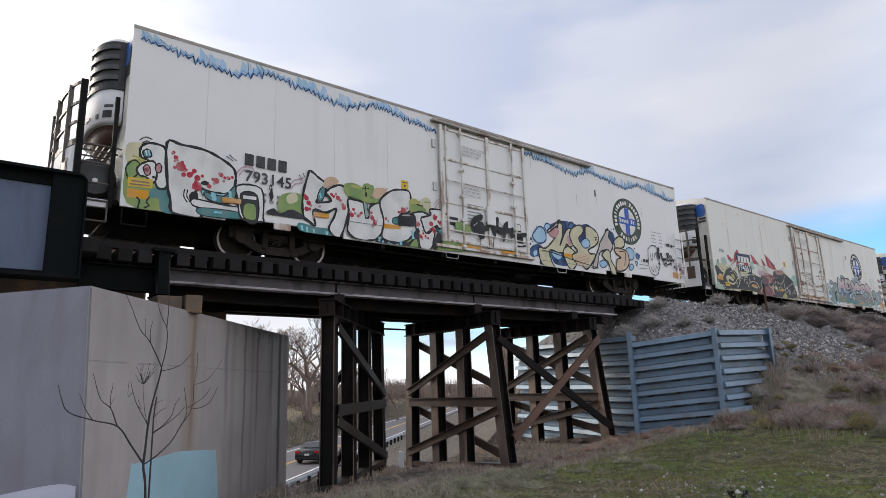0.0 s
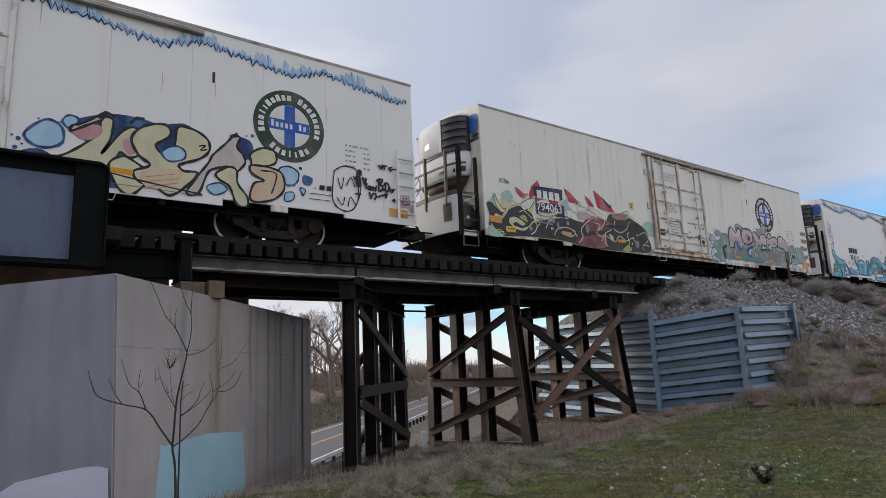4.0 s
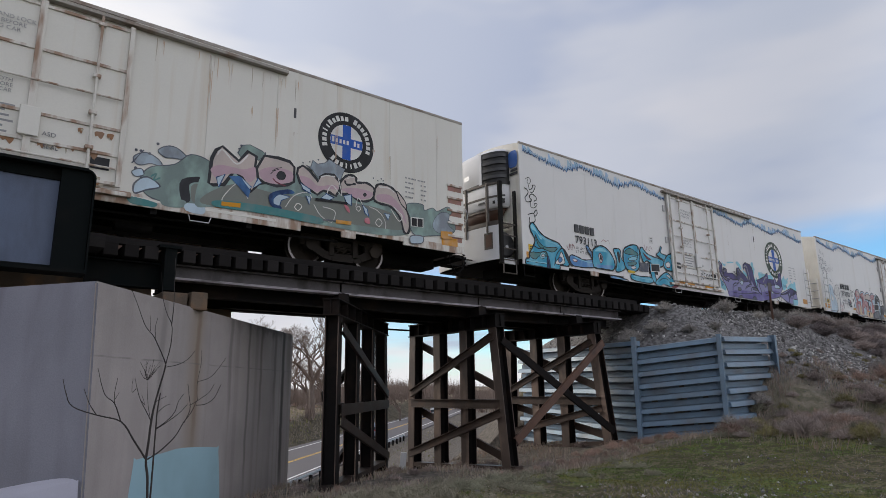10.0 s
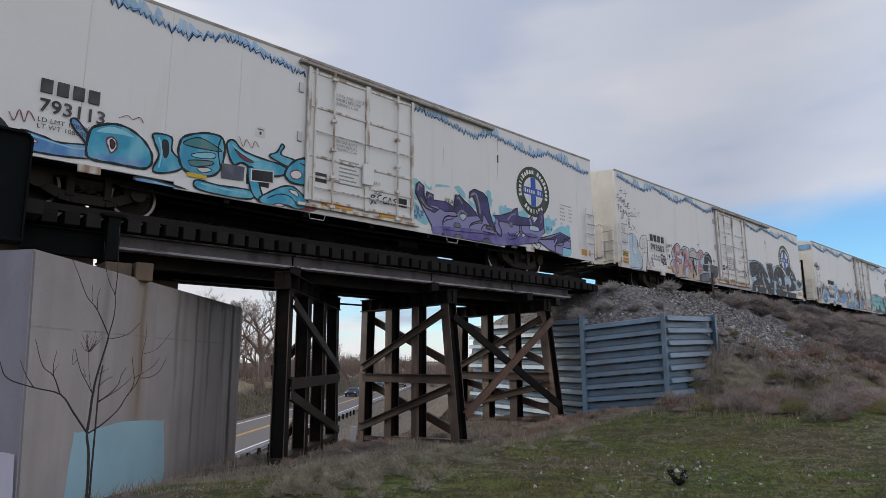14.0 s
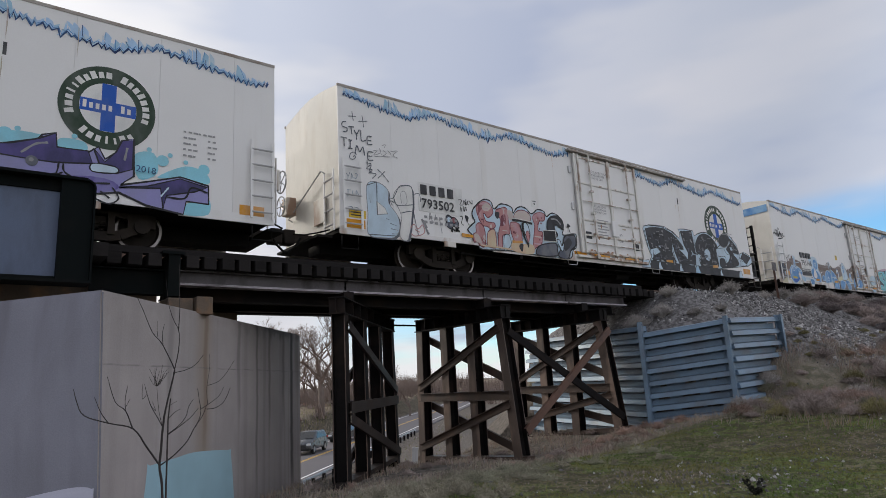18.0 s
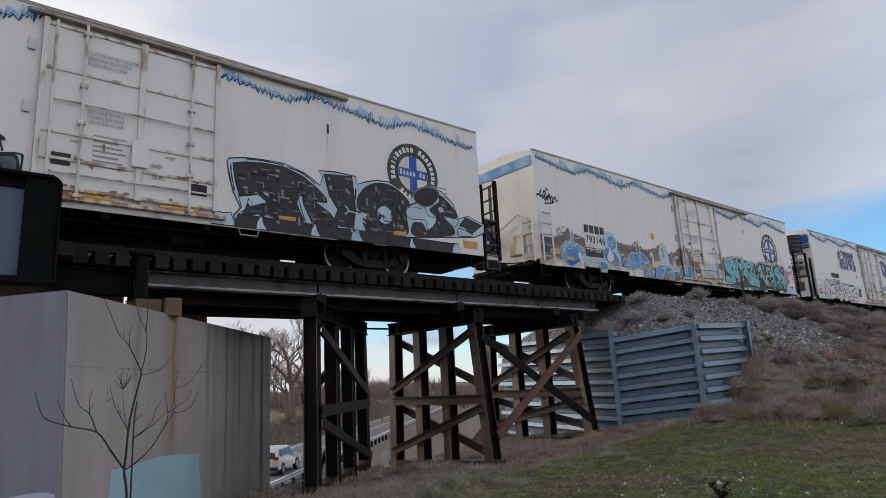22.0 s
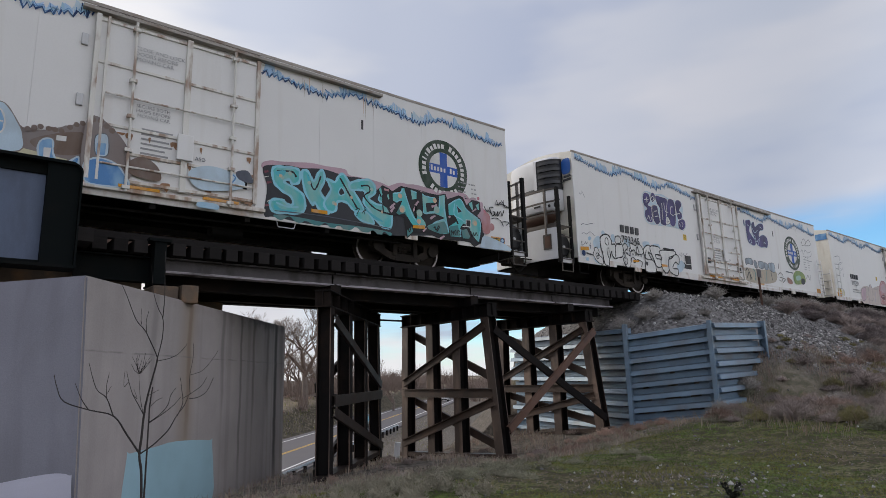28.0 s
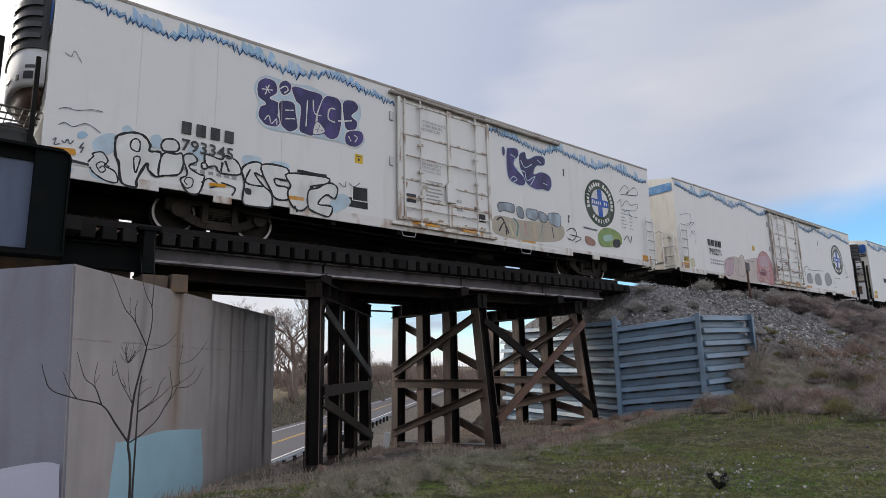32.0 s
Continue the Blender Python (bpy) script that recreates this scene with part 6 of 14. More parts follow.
tag_a.shape("char", [(2.35, 1.29), (2.72, 1.30), (2.73, 0.70), (2.44, 0.74)], 0.03, "black")
tag_a.shape("chalk", [(2.40, 1.26), (2.70, 1.27), (2.70, 1.20), (2.40, 1.18)], 0, "black", True)
tag_a.shape("green", [(2.44, 1.06), (2.68, 1.08), (2.70, 0.75), (2.44, 0.77)], 0.02, "black")
tag_a.shape("green", [(3.25, 1.37), (3.51, 1.51), (3.78, 1.47), (3.81, 1.02), (3.54, 1.00), (3.22, 1.03)], 0, "black")
tag_a.shape("cream", [(3.41, 1.40), (3.62, 1.53), (3.68, 1.34), (3.47, 1.24)], 0, "black")
tag_a.shape("peach", [(4.36, 1.97), (4.56, 2.09), (4.75, 2.02), (4.66, 1.88), (4.45, 1.84)], 0, "black")
tag_a.shape("green", [(4.90, 1.93), (5.15, 2.04), (5.50, 1.97), (5.72, 2.09), (5.76, 1.84), (5.50, 1.67), (5.32, 1.54), (5.00, 1.58)], 0, "black")
tag_a.shape("olive", [(4.99, 1.94), (5.24, 2.00), (5.31, 1.85), (5.09, 1.78)], 0, "black")
tag_a.shape("peach", [(5.69, 1.86), (5.96, 2.06), (6.16, 2.01), (5.99, 1.79), (5.76, 1.74)], 0, "black")
tag_a.shape("olive", [(6.86, 1.78), (7.30, 1.92), (7.31, 1.65), (6.90, 1.52)], 0, "black")
tag_a.shape("green", [(6.45, 0.49), (6.72, 0.84), (7.19, 0.84), (7.23, 0.62), (6.59, 0.54)], 0, "black")
tag_a.line("black", [(2.99, 1.48), (3.02, 1.61), (3.06, 1.50), (3.04, 1.28), (2.99, 1.41)], 0.02)
tag_a.shape("black", [(3.00, 1.36), (3.04, 1.53), (3.09, 1.37), (3.05, 1.23)], 0, "black")
tag_a.shape("char", [(2.96, 0.99), (3.11, 1.07), (3.27, 0.98), (3.53, 1.11), (3.81, 1.02), (3.78, 0.93), (3.22, 0.92), (2.97, 0.92)], 0, "black")
tag_a.shape("teal", [(3.73, 0.83), (4.15, 0.78), (4.49, 0.77), (4.68, 0.57), (4.44, 0.53), (3.77, 0.64)], 0, "black")
tag_a.line("haze", [(3.79, 0.77), (3.82, 0.66)], 0.05)
tag_a.line("haze", [(3.92, 0.76), (3.94, 0.64)], 0.05)
tag_a.line("haze", [(4.44, 0.71), (4.45, 0.56)], 0.06)
tag_a.line("haze", [(4.10, 0.72), (4.11, 0.61)], 0.05)
tag_a.shape("char", [(5.85, 0.72), (6.80, 0.72), (7.08, 1.09), (7.30, 1.05), (7.23, 0.78), (6.45, 0.49), (5.92, 0.52)], 0.02, "black")
tag_a.line("haze", [(6.25, 0.64), (6.26, 0.53)], 0.06)
tag_a.line("haze", [(6.45, 0.65), (6.46, 0.54)], 0.06)
tag_a.line("haze", [(6.01, 0.68), (6.03, 0.56)], 0.05)
tag_a.shape("white", [(3.93, 2.00), (3.99, 2.13), (4.21, 2.00), (4.38, 1.88), (4.37, 1.58), (4.17, 1.43), (4.19, 1.38), (4.55, 1.48), (4.41, 1.65), (4.51, 1.78), (4.75, 1.91), (4.93, 1.86), (5.03, 1.58), (4.99, 1.15), (4.85, 0.71), (4.73, 0.57), (4.49, 0.77), (4.63, 1.09), (4.68, 1.31), (4.42, 1.17), (4.08, 1.18), (4.14, 0.81), (3.98, 0.90), (3.83, 1.02), (3.81, 1.48)], 0.055, "black")
tag_a.shape("teal", [(4.18, 1.49), (4.25, 1.71), (4.37, 1.82), (4.37, 1.58), (4.28, 1.43)], 0.025, "black")
tag_a.line("haze", [(4.24, 1.62), (4.28, 1.51)], 0.05)
tag_a.shape("white", [(5.00, 1.58), (5.25, 1.61), (5.47, 1.60), (5.54, 1.48), (5.51, 1.26), (5.59, 1.21), (5.64, 1.50), (5.93, 1.65), (6.03, 1.38), (6.03, 1.00), (5.85, 0.72), (5.59, 0.63), (5.28, 0.62), (5.00, 0.79), (5.04, 1.22)], 0.055, "black")
tag_a.line("black", [(5.00, 1.64), (5.44, 1.59)], 0.06)
tag_a.shape("sage", [(5.44, 1.60), (5.54, 1.58), (5.56, 1.43), (5.61, 1.28), (5.51, 1.18), (5.47, 1.38)], 0.03, "black")
tag_a.line("black", [(5.64, 1.53), (5.96, 1.68)], 0.05)
tag_a.shape("white", [(5.93, 1.68), (6.23, 2.00), (6.57, 2.11), (6.87, 2.08), (6.86, 1.58), (6.61, 1.47), (6.51, 1.36), (6.51, 1.20), (6.79, 1.18), (7.12, 1.19), (6.87, 0.86), (6.59, 0.70), (6.25, 0.68), (5.98, 0.77), (6.04, 1.19)], 0.055, "black")
tag_a.shape("teal", [(6.31, 1.29), (6.51, 1.36), (6.53, 1.20), (6.34, 1.16)], 0.025, "black")
tag_a.shape("black", [(6.55, 1.38), (7.09, 1.42), (7.08, 1.19), (6.55, 1.15)], 0, "black", True)
tag_a.dot("red", 3.90, 1.44, 0.06)
tag_a.dot("red", 3.96, 1.33, 0.06)
tag_a.dot("red", 3.91, 1.18, 0.06)
tag_a.dot("red", 4.73, 1.58, 0.06)
tag_a.dot("red", 4.89, 1.36, 0.06)
tag_a.dot("red", 5.11, 1.21, 0.06)
tag_a.dot("red", 5.69, 1.23, 0.06)
tag_a.dot("red", 5.77, 1.09, 0.06)
tag_a.dot("red", 6.67, 1.58, 0.06)
tag_a.dot("red", 3.87, 1.49, 0.04)
tag_a.dot("red", 3.99, 1.19, 0.04)
tag_a.dot("red", 4.55, 1.64, 0.04)
tag_a.dot("red", 4.61, 1.60, 0.04)
tag_a.dot("red", 4.79, 1.53, 0.04)
tag_a.dot("red", 4.86, 1.43, 0.04)
tag_a.dot("red", 5.16, 1.36, 0.04)
tag_a.dot("red", 5.29, 1.21, 0.04)
tag_a.dot("red", 5.38, 1.30, 0.04)
tag_a.dot("red", 5.67, 1.35, 0.04)
tag_a.dot("red", 5.74, 1.17, 0.04)
tag_a.dot("red", 6.61, 1.60, 0.04)
tag_a.dot("red", 6.72, 1.54, 0.04)
tag_a.dot("red", 6.10, 1.26, 0.04)
tag_a.dot("rose", 4.02, 1.28, 0.035)
tag_a.dot("rose", 4.24, 1.29, 0.035)
tag_a.dot("rose", 4.67, 1.67, 0.035)
tag_a.dot("rose", 4.92, 1.41, 0.035)
tag_a.dot("rose", 5.20, 1.27, 0.035)
tag_a.dot("rose", 5.34, 1.25, 0.035)
tag_a.dot("rose", 5.64, 1.26, 0.035)
tag_a.dot("rose", 5.81, 1.14, 0.035)
tag_a.dot("rose", 6.58, 1.52, 0.035)
tag_a.dot("rose", 6.76, 1.63, 0.035)
tag_a.dot("rose", 5.07, 1.28, 0.035)
tag_a.dot("rose", 4.08, 1.00, 0.035)
tag_a.dot("rose", 6.17, 1.21, 0.035)
tag_a.dot("rose", 5.71, 1.01, 0.035)
tag_a.shape("orange", [(1.94, 1.14), (2.36, 1.15), (2.36, 1.05), (1.95, 1.04)], 0, "black", True)
tag_a.shape("orange", [(4.08, 1.13), (4.49, 1.14), (4.49, 1.04), (4.08, 1.03)], 0, "black", True)
tag_a.shape("orange", [(6.05, 1.12), (6.55, 1.14), (6.55, 1.04), (6.05, 1.00)], 0, "black", True)
tag_a.line("slate", [(5.05, 1.04), (6.04, 1.06)], 0.012)
tag_a.shape("peach", [(4.33, 1.87), (4.44, 2.05), (4.65, 2.08), (4.72, 1.97), (4.53, 1.85), (4.36, 1.77)], 0, "black")
tag_a.shape("green", [(4.89, 1.79), (4.91, 1.97), (5.06, 1.98), (5.37, 1.94), (5.46, 2.07), (5.63, 2.09), (5.70, 1.93), (5.62, 1.75), (5.86, 1.75), (5.84, 1.64), (5.51, 1.59), (5.20, 1.68), (4.97, 1.67)], 0, "black")
tag_a.shape("olive", [(5.08, 1.96), (5.37, 1.98), (5.37, 1.92), (5.11, 1.92)], 0, "black")
tag_a.shape("peach", [(5.71, 1.84), (5.80, 2.02), (6.04, 2.05), (6.17, 2.05), (5.93, 1.79), (5.78, 1.74)], 0, "black")
tag_a.line("black", [(5.41, 1.93), (5.60, 1.97)], 0.02)
tag_a.line("black", [(5.50, 2.02), (5.51, 1.75)], 0.02)
tag_a.shape("black", [(5.48, 1.79), (5.51, 1.88), (5.55, 1.80), (5.52, 1.73)], 0, "black")
tag_a.shape("olive", [(6.84, 1.87), (7.04, 1.94), (7.18, 1.82), (7.10, 1.73), (6.87, 1.71)], 0, "black")
tag_a.shape("cream", [(7.20, 1.92), (7.41, 2.04), (7.55, 1.94), (7.54, 1.70), (7.33, 1.61), (7.21, 1.73)], 0, "black")
tag_a.shape("green", [(6.87, 1.76), (7.10, 1.79), (7.37, 1.71), (7.33, 1.61), (6.88, 1.54)], 0, "black")
tag_a.line("green", [(7.34, 1.90), (7.53, 1.91)], 0.03)
tag_a.line("pinkish", [(7.65, 1.87), (7.77, 2.01), (7.93, 2.10)], 0.025)
tag_a.line("pinkish", [(7.70, 1.80), (7.84, 1.98), (7.96, 2.02)], 0.025)
tag_a.shape("white", [(6.86, 1.48), (7.02, 1.56), (7.24, 1.61), (7.45, 1.56), (7.55, 1.48), (7.25, 1.47), (7.24, 1.35), (7.30, 1.22), (7.43, 1.05), (7.58, 1.15), (7.66, 1.13), (7.60, 0.83), (7.50, 0.62), (7.19, 0.61), (7.11, 0.95), (7.14, 1.09), (7.04, 1.12), (7.01, 1.45)], 0.05, "black")
tag_a.shape("white", [(7.51, 1.72), (7.94, 1.77), (8.48, 1.84), (8.25, 1.56), (8.06, 1.40), (7.91, 1.22), (7.82, 1.23), (7.72, 1.29), (7.49, 1.13), (7.38, 1.04), (7.31, 1.12), (7.25, 1.28), (7.22, 1.44), (7.54, 1.57)], 0.05, "black")
tag_a.shape("teal", [(8.27, 1.76), (8.49, 1.83), (8.51, 1.58), (8.30, 1.42), (8.13, 1.35), (8.06, 1.40)], 0.03, "black")
tag_a.line("haze", [(8.35, 1.67), (8.36, 1.51)], 0.07)
tag_a.shape("teal", [(7.67, 1.26), (7.80, 1.20), (7.94, 1.28), (7.97, 1.09), (7.87, 1.00), (7.80, 1.11)], 0.025, "black")
tag_a.line("haze", [(7.88, 1.21), (7.90, 1.08)], 0.05)
tag_a.shape("char", [(6.82, 0.62), (7.08, 1.13), (7.13, 1.00), (7.11, 0.60), (6.84, 0.63)], 0.02, "black")
tag_a.line("haze", [(6.91, 1.06), (6.94, 0.83)], 0.08)
tag_a.line("haze", [(6.54, 0.73), (6.55, 0.63)], 0.08)
tag_a.line("haze", [(5.90, 0.75), (5.89, 0.64)], 0.06)
tag_a.line("haze", [(6.16, 0.66), (6.19, 0.62)], 0.05)
tag_a.shape("green", [(6.82, 0.62), (7.03, 0.84), (7.08, 0.62)], 0, "black")
tag_a.shape("green", [(7.66, 0.89), (7.97, 1.14), (8.35, 1.37), (8.82, 1.28), (8.90, 1.08), (8.52, 1.03), (8.91, 0.93), (8.91, 0.71), (7.89, 0.64), (7.65, 0.65)], 0, "black")
tag_a.shape("cream", [(8.16, 1.12), (8.36, 1.22), (8.67, 1.15), (8.46, 1.04)], 0, "black")
tag_a.shape("char", [(7.58, 0.69), (7.68, 0.99), (7.80, 1.11), (7.88, 0.97), (7.70, 0.63)], 0, "black")
tag_a.dot("red", 7.10, 1.25, 0.07)
tag_a.dot("red", 7.67, 1.50, 0.07)
tag_a.dot("red", 7.54, 1.32, 0.07)
tag_a.dot("red", 7.84, 1.38, 0.05)
tag_a.dot("red", 8.05, 1.62, 0.05)
tag_a.dot("red", 7.20, 0.92, 0.05)
tag_a.dot("red", 7.61, 1.17, 0.05)
tag_a.dot("red", 6.62, 1.56, 0.05)
tag_a.dot("red", 7.16, 0.96, 0.035)
tag_a.dot("red", 7.27, 1.02, 0.035)
tag_a.dot("red", 7.34, 0.96, 0.035)
tag_a.dot("red", 7.43, 0.91, 0.035)
tag_a.dot("red", 7.51, 1.16, 0.035)
tag_a.dot("red", 7.63, 1.10, 0.035)
tag_a.dot("red", 7.73, 1.54, 0.035)
tag_a.dot("red", 7.88, 1.42, 0.035)
tag_a.dot("red", 8.07, 1.67, 0.035)
tag_a.dot("red", 7.66, 1.57, 0.035)
tag_a.dot("red", 8.12, 1.58, 0.035)
tag_a.dot("red", 7.79, 1.42, 0.035)
tag_a.dot("red", 6.58, 1.51, 0.035)
tag_a.dot("red", 6.68, 1.55, 0.035)
tag_a.dot("red", 6.49, 1.49, 0.035)
tag_a.dot("rose", 7.23, 0.87, 0.03)
tag_a.dot("rose", 7.36, 0.92, 0.03)
tag_a.dot("rose", 7.62, 1.54, 0.03)
tag_a.dot("rose", 7.86, 1.34, 0.03)
tag_a.dot("rose", 8.02, 1.57, 0.03)
tag_a.dot("rose", 7.07, 1.30, 0.03)
tag_a.dot("rose", 7.63, 1.22, 0.03)
tag_a.dot("rose", 7.26, 1.09, 0.03)
tag_a.shape("black", [(6.46, 1.38), (7.02, 1.45), (7.02, 1.18), (6.47, 1.12)], 0, "black", True)
tag_a.line("black", [(7.85, 0.97), (7.86, 0.75)], 0.02)
tag_a.shape("black", [(7.82, 0.80), (7.86, 0.92), (7.90, 0.81), (7.87, 0.71)], 0, "black")
tag_a.line("black", [(7.07, 1.79), (7.28, 1.77)], 0.03)

tag_a2 = Spray(CARS[0], "peach and pale blue graffiti letters with dark outlines", 0.03)
tag_a2.shape("navy", [(11.34, 1.01), (11.47, 1.18), (11.79, 1.26), (12.12, 0.98), (11.79, 0.62), (11.73, 0.87), (11.44, 0.83)], 0, "black")
tag_a2.shape("navy", [(11.78, 1.85), (11.98, 1.81), (12.81, 2.16), (13.47, 2.18), (13.70, 2.04), (13.32, 1.49), (12.81, 1.28), (12.39, 1.62), (12.25, 1.79)], 0, "black")
tag_a2.shape("navy", [(12.32, 1.27), (12.81, 1.41), (13.31, 1.21), (13.53, 0.83), (12.95, 0.69), (12.39, 0.76)], 0, "black")
tag_a2.shape("navy", [(13.63, 2.03), (14.34, 2.22), (14.32, 1.42), (13.85, 1.36), (13.54, 1.59)], 0, "black")
tag_a2.shape("navy", [(15.17, 2.14), (15.61, 2.13), (15.68, 1.76), (15.33, 1.71)], 0, "black")
tag_a2.dot("navy", 11.43, 1.40, 0.04)
tag_a2.dot("navy", 11.39, 1.23, 0.04)
tag_a2.dot("navy", 11.38, 0.92, 0.04)
tag_a2.dot("navy", 11.66, 1.18, 0.04)
tag_a2.dot("navy", 11.47, 0.77, 0.04)
tag_a2.dot("navy", 15.66, 2.26, 0.04)
tag_a2.dot("navy", 15.60, 1.98, 0.04)
tag_a2.dot("navy", 15.43, 2.10, 0.04)
tag_a2.dot("navy", 16.79, 1.69, 0.04)
tag_a2.dot("navy", 16.63, 1.28, 0.04)
tag_a2.dot("navy", 16.85, 1.08, 0.04)
tag_a2.dot("navy", 11.33, 1.45, 0.02)
tag_a2.dot("navy", 11.49, 1.31, 0.02)
tag_a2.dot("navy", 11.71, 1.83, 0.02)
tag_a2.dot("navy", 15.53, 2.23, 0.02)
tag_a2.dot("navy", 15.96, 1.80, 0.02)
tag_a2.dot("navy", 17.16, 1.27, 0.02)
tag_a2.shape("sky", [(11.52, 1.54), (11.83, 1.84), (12.08, 1.73), (12.10, 1.44), (11.84, 1.30), (11.60, 1.36)], 0.05, "navy")
tag_a2.shape("sky", [(12.08, 1.86), (12.17, 1.99), (12.32, 1.97), (12.32, 1.84), (12.18, 1.75)], 0.04, "navy")
tag_a2.shape("sky", [(11.48, 0.99), (11.66, 1.08), (11.67, 0.94), (11.53, 0.86)], 0.03, "navy")
tag_a2.shape("sky", [(12.32, 1.08), (12.67, 1.19), (12.81, 1.01), (12.67, 0.86), (12.42, 0.93)], 0.03, "navy")
tag_a2.shape("sky", [(16.27, 1.58), (16.51, 1.69), (16.74, 1.57), (16.68, 1.32), (16.44, 1.26)], 0.04, "navy")
tag_a2.shape("navy", [(16.86, 1.54), (17.09, 1.49), (17.01, 1.31), (16.85, 1.35)], 0, "black")
tag_a2.shape("sky", [(16.77, 1.22), (16.91, 1.20), (16.85, 1.08)], 0.03, "navy")
tag_a2.shape("sky", [(16.43, 1.06), (16.62, 1.09), (16.61, 0.93), (16.42, 0.87)], 0.03, "navy")
tag_a2.shape("sky", [(14.71, 0.97), (14.97, 1.08), (15.13, 0.95), (14.87, 0.81)], 0.03, "navy")
tag_a2.shape("cream", [(11.75, 1.16), (12.05, 1.17), (12.39, 1.42), (12.67, 1.73), (12.70, 1.94), (12.75, 2.08), (12.92, 2.04), (12.88, 1.63), (12.74, 1.33), (13.10, 1.87), (13.32, 1.97), (13.47, 1.79), (13.43, 1.47), (13.24, 1.34), (13.06, 1.42), (12.95, 1.16), (12.67, 1.09), (12.25, 1.13), (12.32, 0.75), (12.53, 0.51), (12.32, 0.59), (11.99, 0.58), (11.83, 0.69), (11.76, 0.87)], 0.05, "black")
tag_a2.shape("rose", [(12.28, 1.77), (12.67, 1.90), (12.74, 1.74), (12.53, 1.57), (12.32, 1.61)], 0, "black")
tag_a2.shape("flesh", [(12.22, 1.69), (12.53, 1.89), (12.72, 2.01), (12.77, 2.16), (12.63, 2.06), (12.39, 1.87), (12.25, 1.81)], 0.05, "black")
tag_a2.shape("rose", [(13.10, 1.66), (13.39, 1.78), (13.43, 1.54), (13.21, 1.40)], 0, "black")
tag_a2.shape("cream", [(12.88, 1.15), (13.10, 1.35), (13.32, 1.28), (13.61, 1.05), (13.46, 0.75), (13.24, 0.59), (13.02, 0.77)], 0.05, "black")
tag_a2.shape("cream", [(13.25, 1.75), (13.47, 2.04), (13.86, 2.15), (13.97, 1.94), (13.70, 1.69), (13.85, 1.53), (14.05, 1.74), (14.10, 2.14), (14.42, 2.15), (14.70, 1.99), (14.74, 1.74), (14.52, 1.52), (14.16, 1.36), (14.24, 1.23), (14.52, 1.23), (14.31, 0.92), (13.99, 0.68), (13.69, 0.85), (13.42, 0.89), (13.31, 1.08), (13.61, 1.25), (13.39, 1.43)], 0.055, "black")
tag_a2.shape("sky", [(13.81, 1.56), (14.05, 1.73), (14.25, 1.66), (14.24, 1.48), (13.96, 1.39)], 0.04, "navy")
tag_a2.shape("peach", [(13.46, 1.10), (13.84, 1.22), (14.23, 1.20), (14.07, 0.90), (13.68, 0.78), (13.46, 0.89)], 0, "black")
tag_a2.line("terra", [(13.54, 1.00), (14.08, 1.14)], 0.015)
tag_a2.line("terra", [(13.53, 0.90), (14.15, 1.05)], 0.015)
tag_a2.line("terra", [(13.61, 0.81), (14.15, 0.96)], 0.015)
tag_a2.line("black", [(14.53, 1.81), (14.66, 1.85), (14.57, 1.73), (14.70, 1.77)], 0.03)
tag_a2.shape("flesh", [(14.82, 1.67), (15.08, 1.97), (15.22, 2.14), (15.39, 2.17), (15.32, 1.94), (15.46, 1.77), (15.50, 1.59), (15.27, 1.33), (15.15, 1.46), (14.89, 1.39), (14.72, 1.26), (14.55, 0.81), (14.31, 0.78), (14.52, 1.16), (14.73, 1.48)], 0.05, "black")
tag_a2.shape("cream", [(14.89, 1.28), (15.15, 1.46), (15.32, 1.41), (15.35, 1.12), (15.56, 0.85), (15.55, 0.63), (15.33, 0.68), (15.18, 1.03), (14.97, 1.15)], 0.05, "black")
tag_a2.shape("cream", [(15.62, 1.83), (15.87, 2.01), (16.15, 1.99), (16.21, 1.76), (16.04, 1.63), (15.68, 1.57), (15.64, 1.68)], 0.05, "black")
tag_a2.shape("peach", [(15.63, 1.57), (16.04, 1.59), (16.35, 1.48), (16.38, 1.10), (16.09, 0.84), (15.64, 0.79), (15.70, 1.17), (15.93, 1.27), (15.67, 1.39)], 0.05, "black")
tag_a2.line("black", [(15.85, 1.49), (16.21, 1.46), (16.10, 0.99)], 0.035)
tag_a2.line("black", [(12.67, 2.03), (12.77, 2.17), (12.95, 2.12)], 0.06)
tag_a2.line("black", [(13.21, 2.03), (13.32, 2.17), (13.47, 2.18)], 0.06)
tag_a2.line("black", [(15.17, 2.14), (15.33, 2.24)], 0.06)
tag_a2.line("black", [(11.85, 1.06), (12.25, 1.07), (13.53, 0.90), (14.63, 0.78)], 0.03)
tag_a2.line("slate", [(11.86, 0.76), (13.09, 0.78), (14.63, 0.75)], 0.012)
tag_a2.line("black", [(17.64, 1.77), (17.91, 1.93), (18.27, 1.85), (18.35, 1.41), (18.15, 0.90), (17.83, 0.83), (17.59, 1.08), (17.64, 1.77)], 0.03)
tag_a2.line("black", [(17.73, 1.62), (17.82, 1.35), (17.89, 1.64)], 0.025)
tag_a2.line("black", [(17.96, 1.44), (18.08, 1.66), (18.19, 1.43)], 0.025)
tag_a2.line("black", [(17.70, 1.13), (17.84, 0.95), (17.91, 1.16)], 0.025)
tag_a2.line("black", [(17.99, 0.92), (18.06, 1.17), (18.21, 0.99)], 0.025)
tag_a2.line("char", [(17.00, 1.13), (17.55, 1.14)], 0.015)
tag_a2.line("char", [(16.99, 1.00), (17.54, 1.01)], 0.015)
tag_a2.shape("black", [(17.26, 1.36), (17.39, 1.36), (17.38, 1.25), (17.25, 1.25)], 0, "black", True)
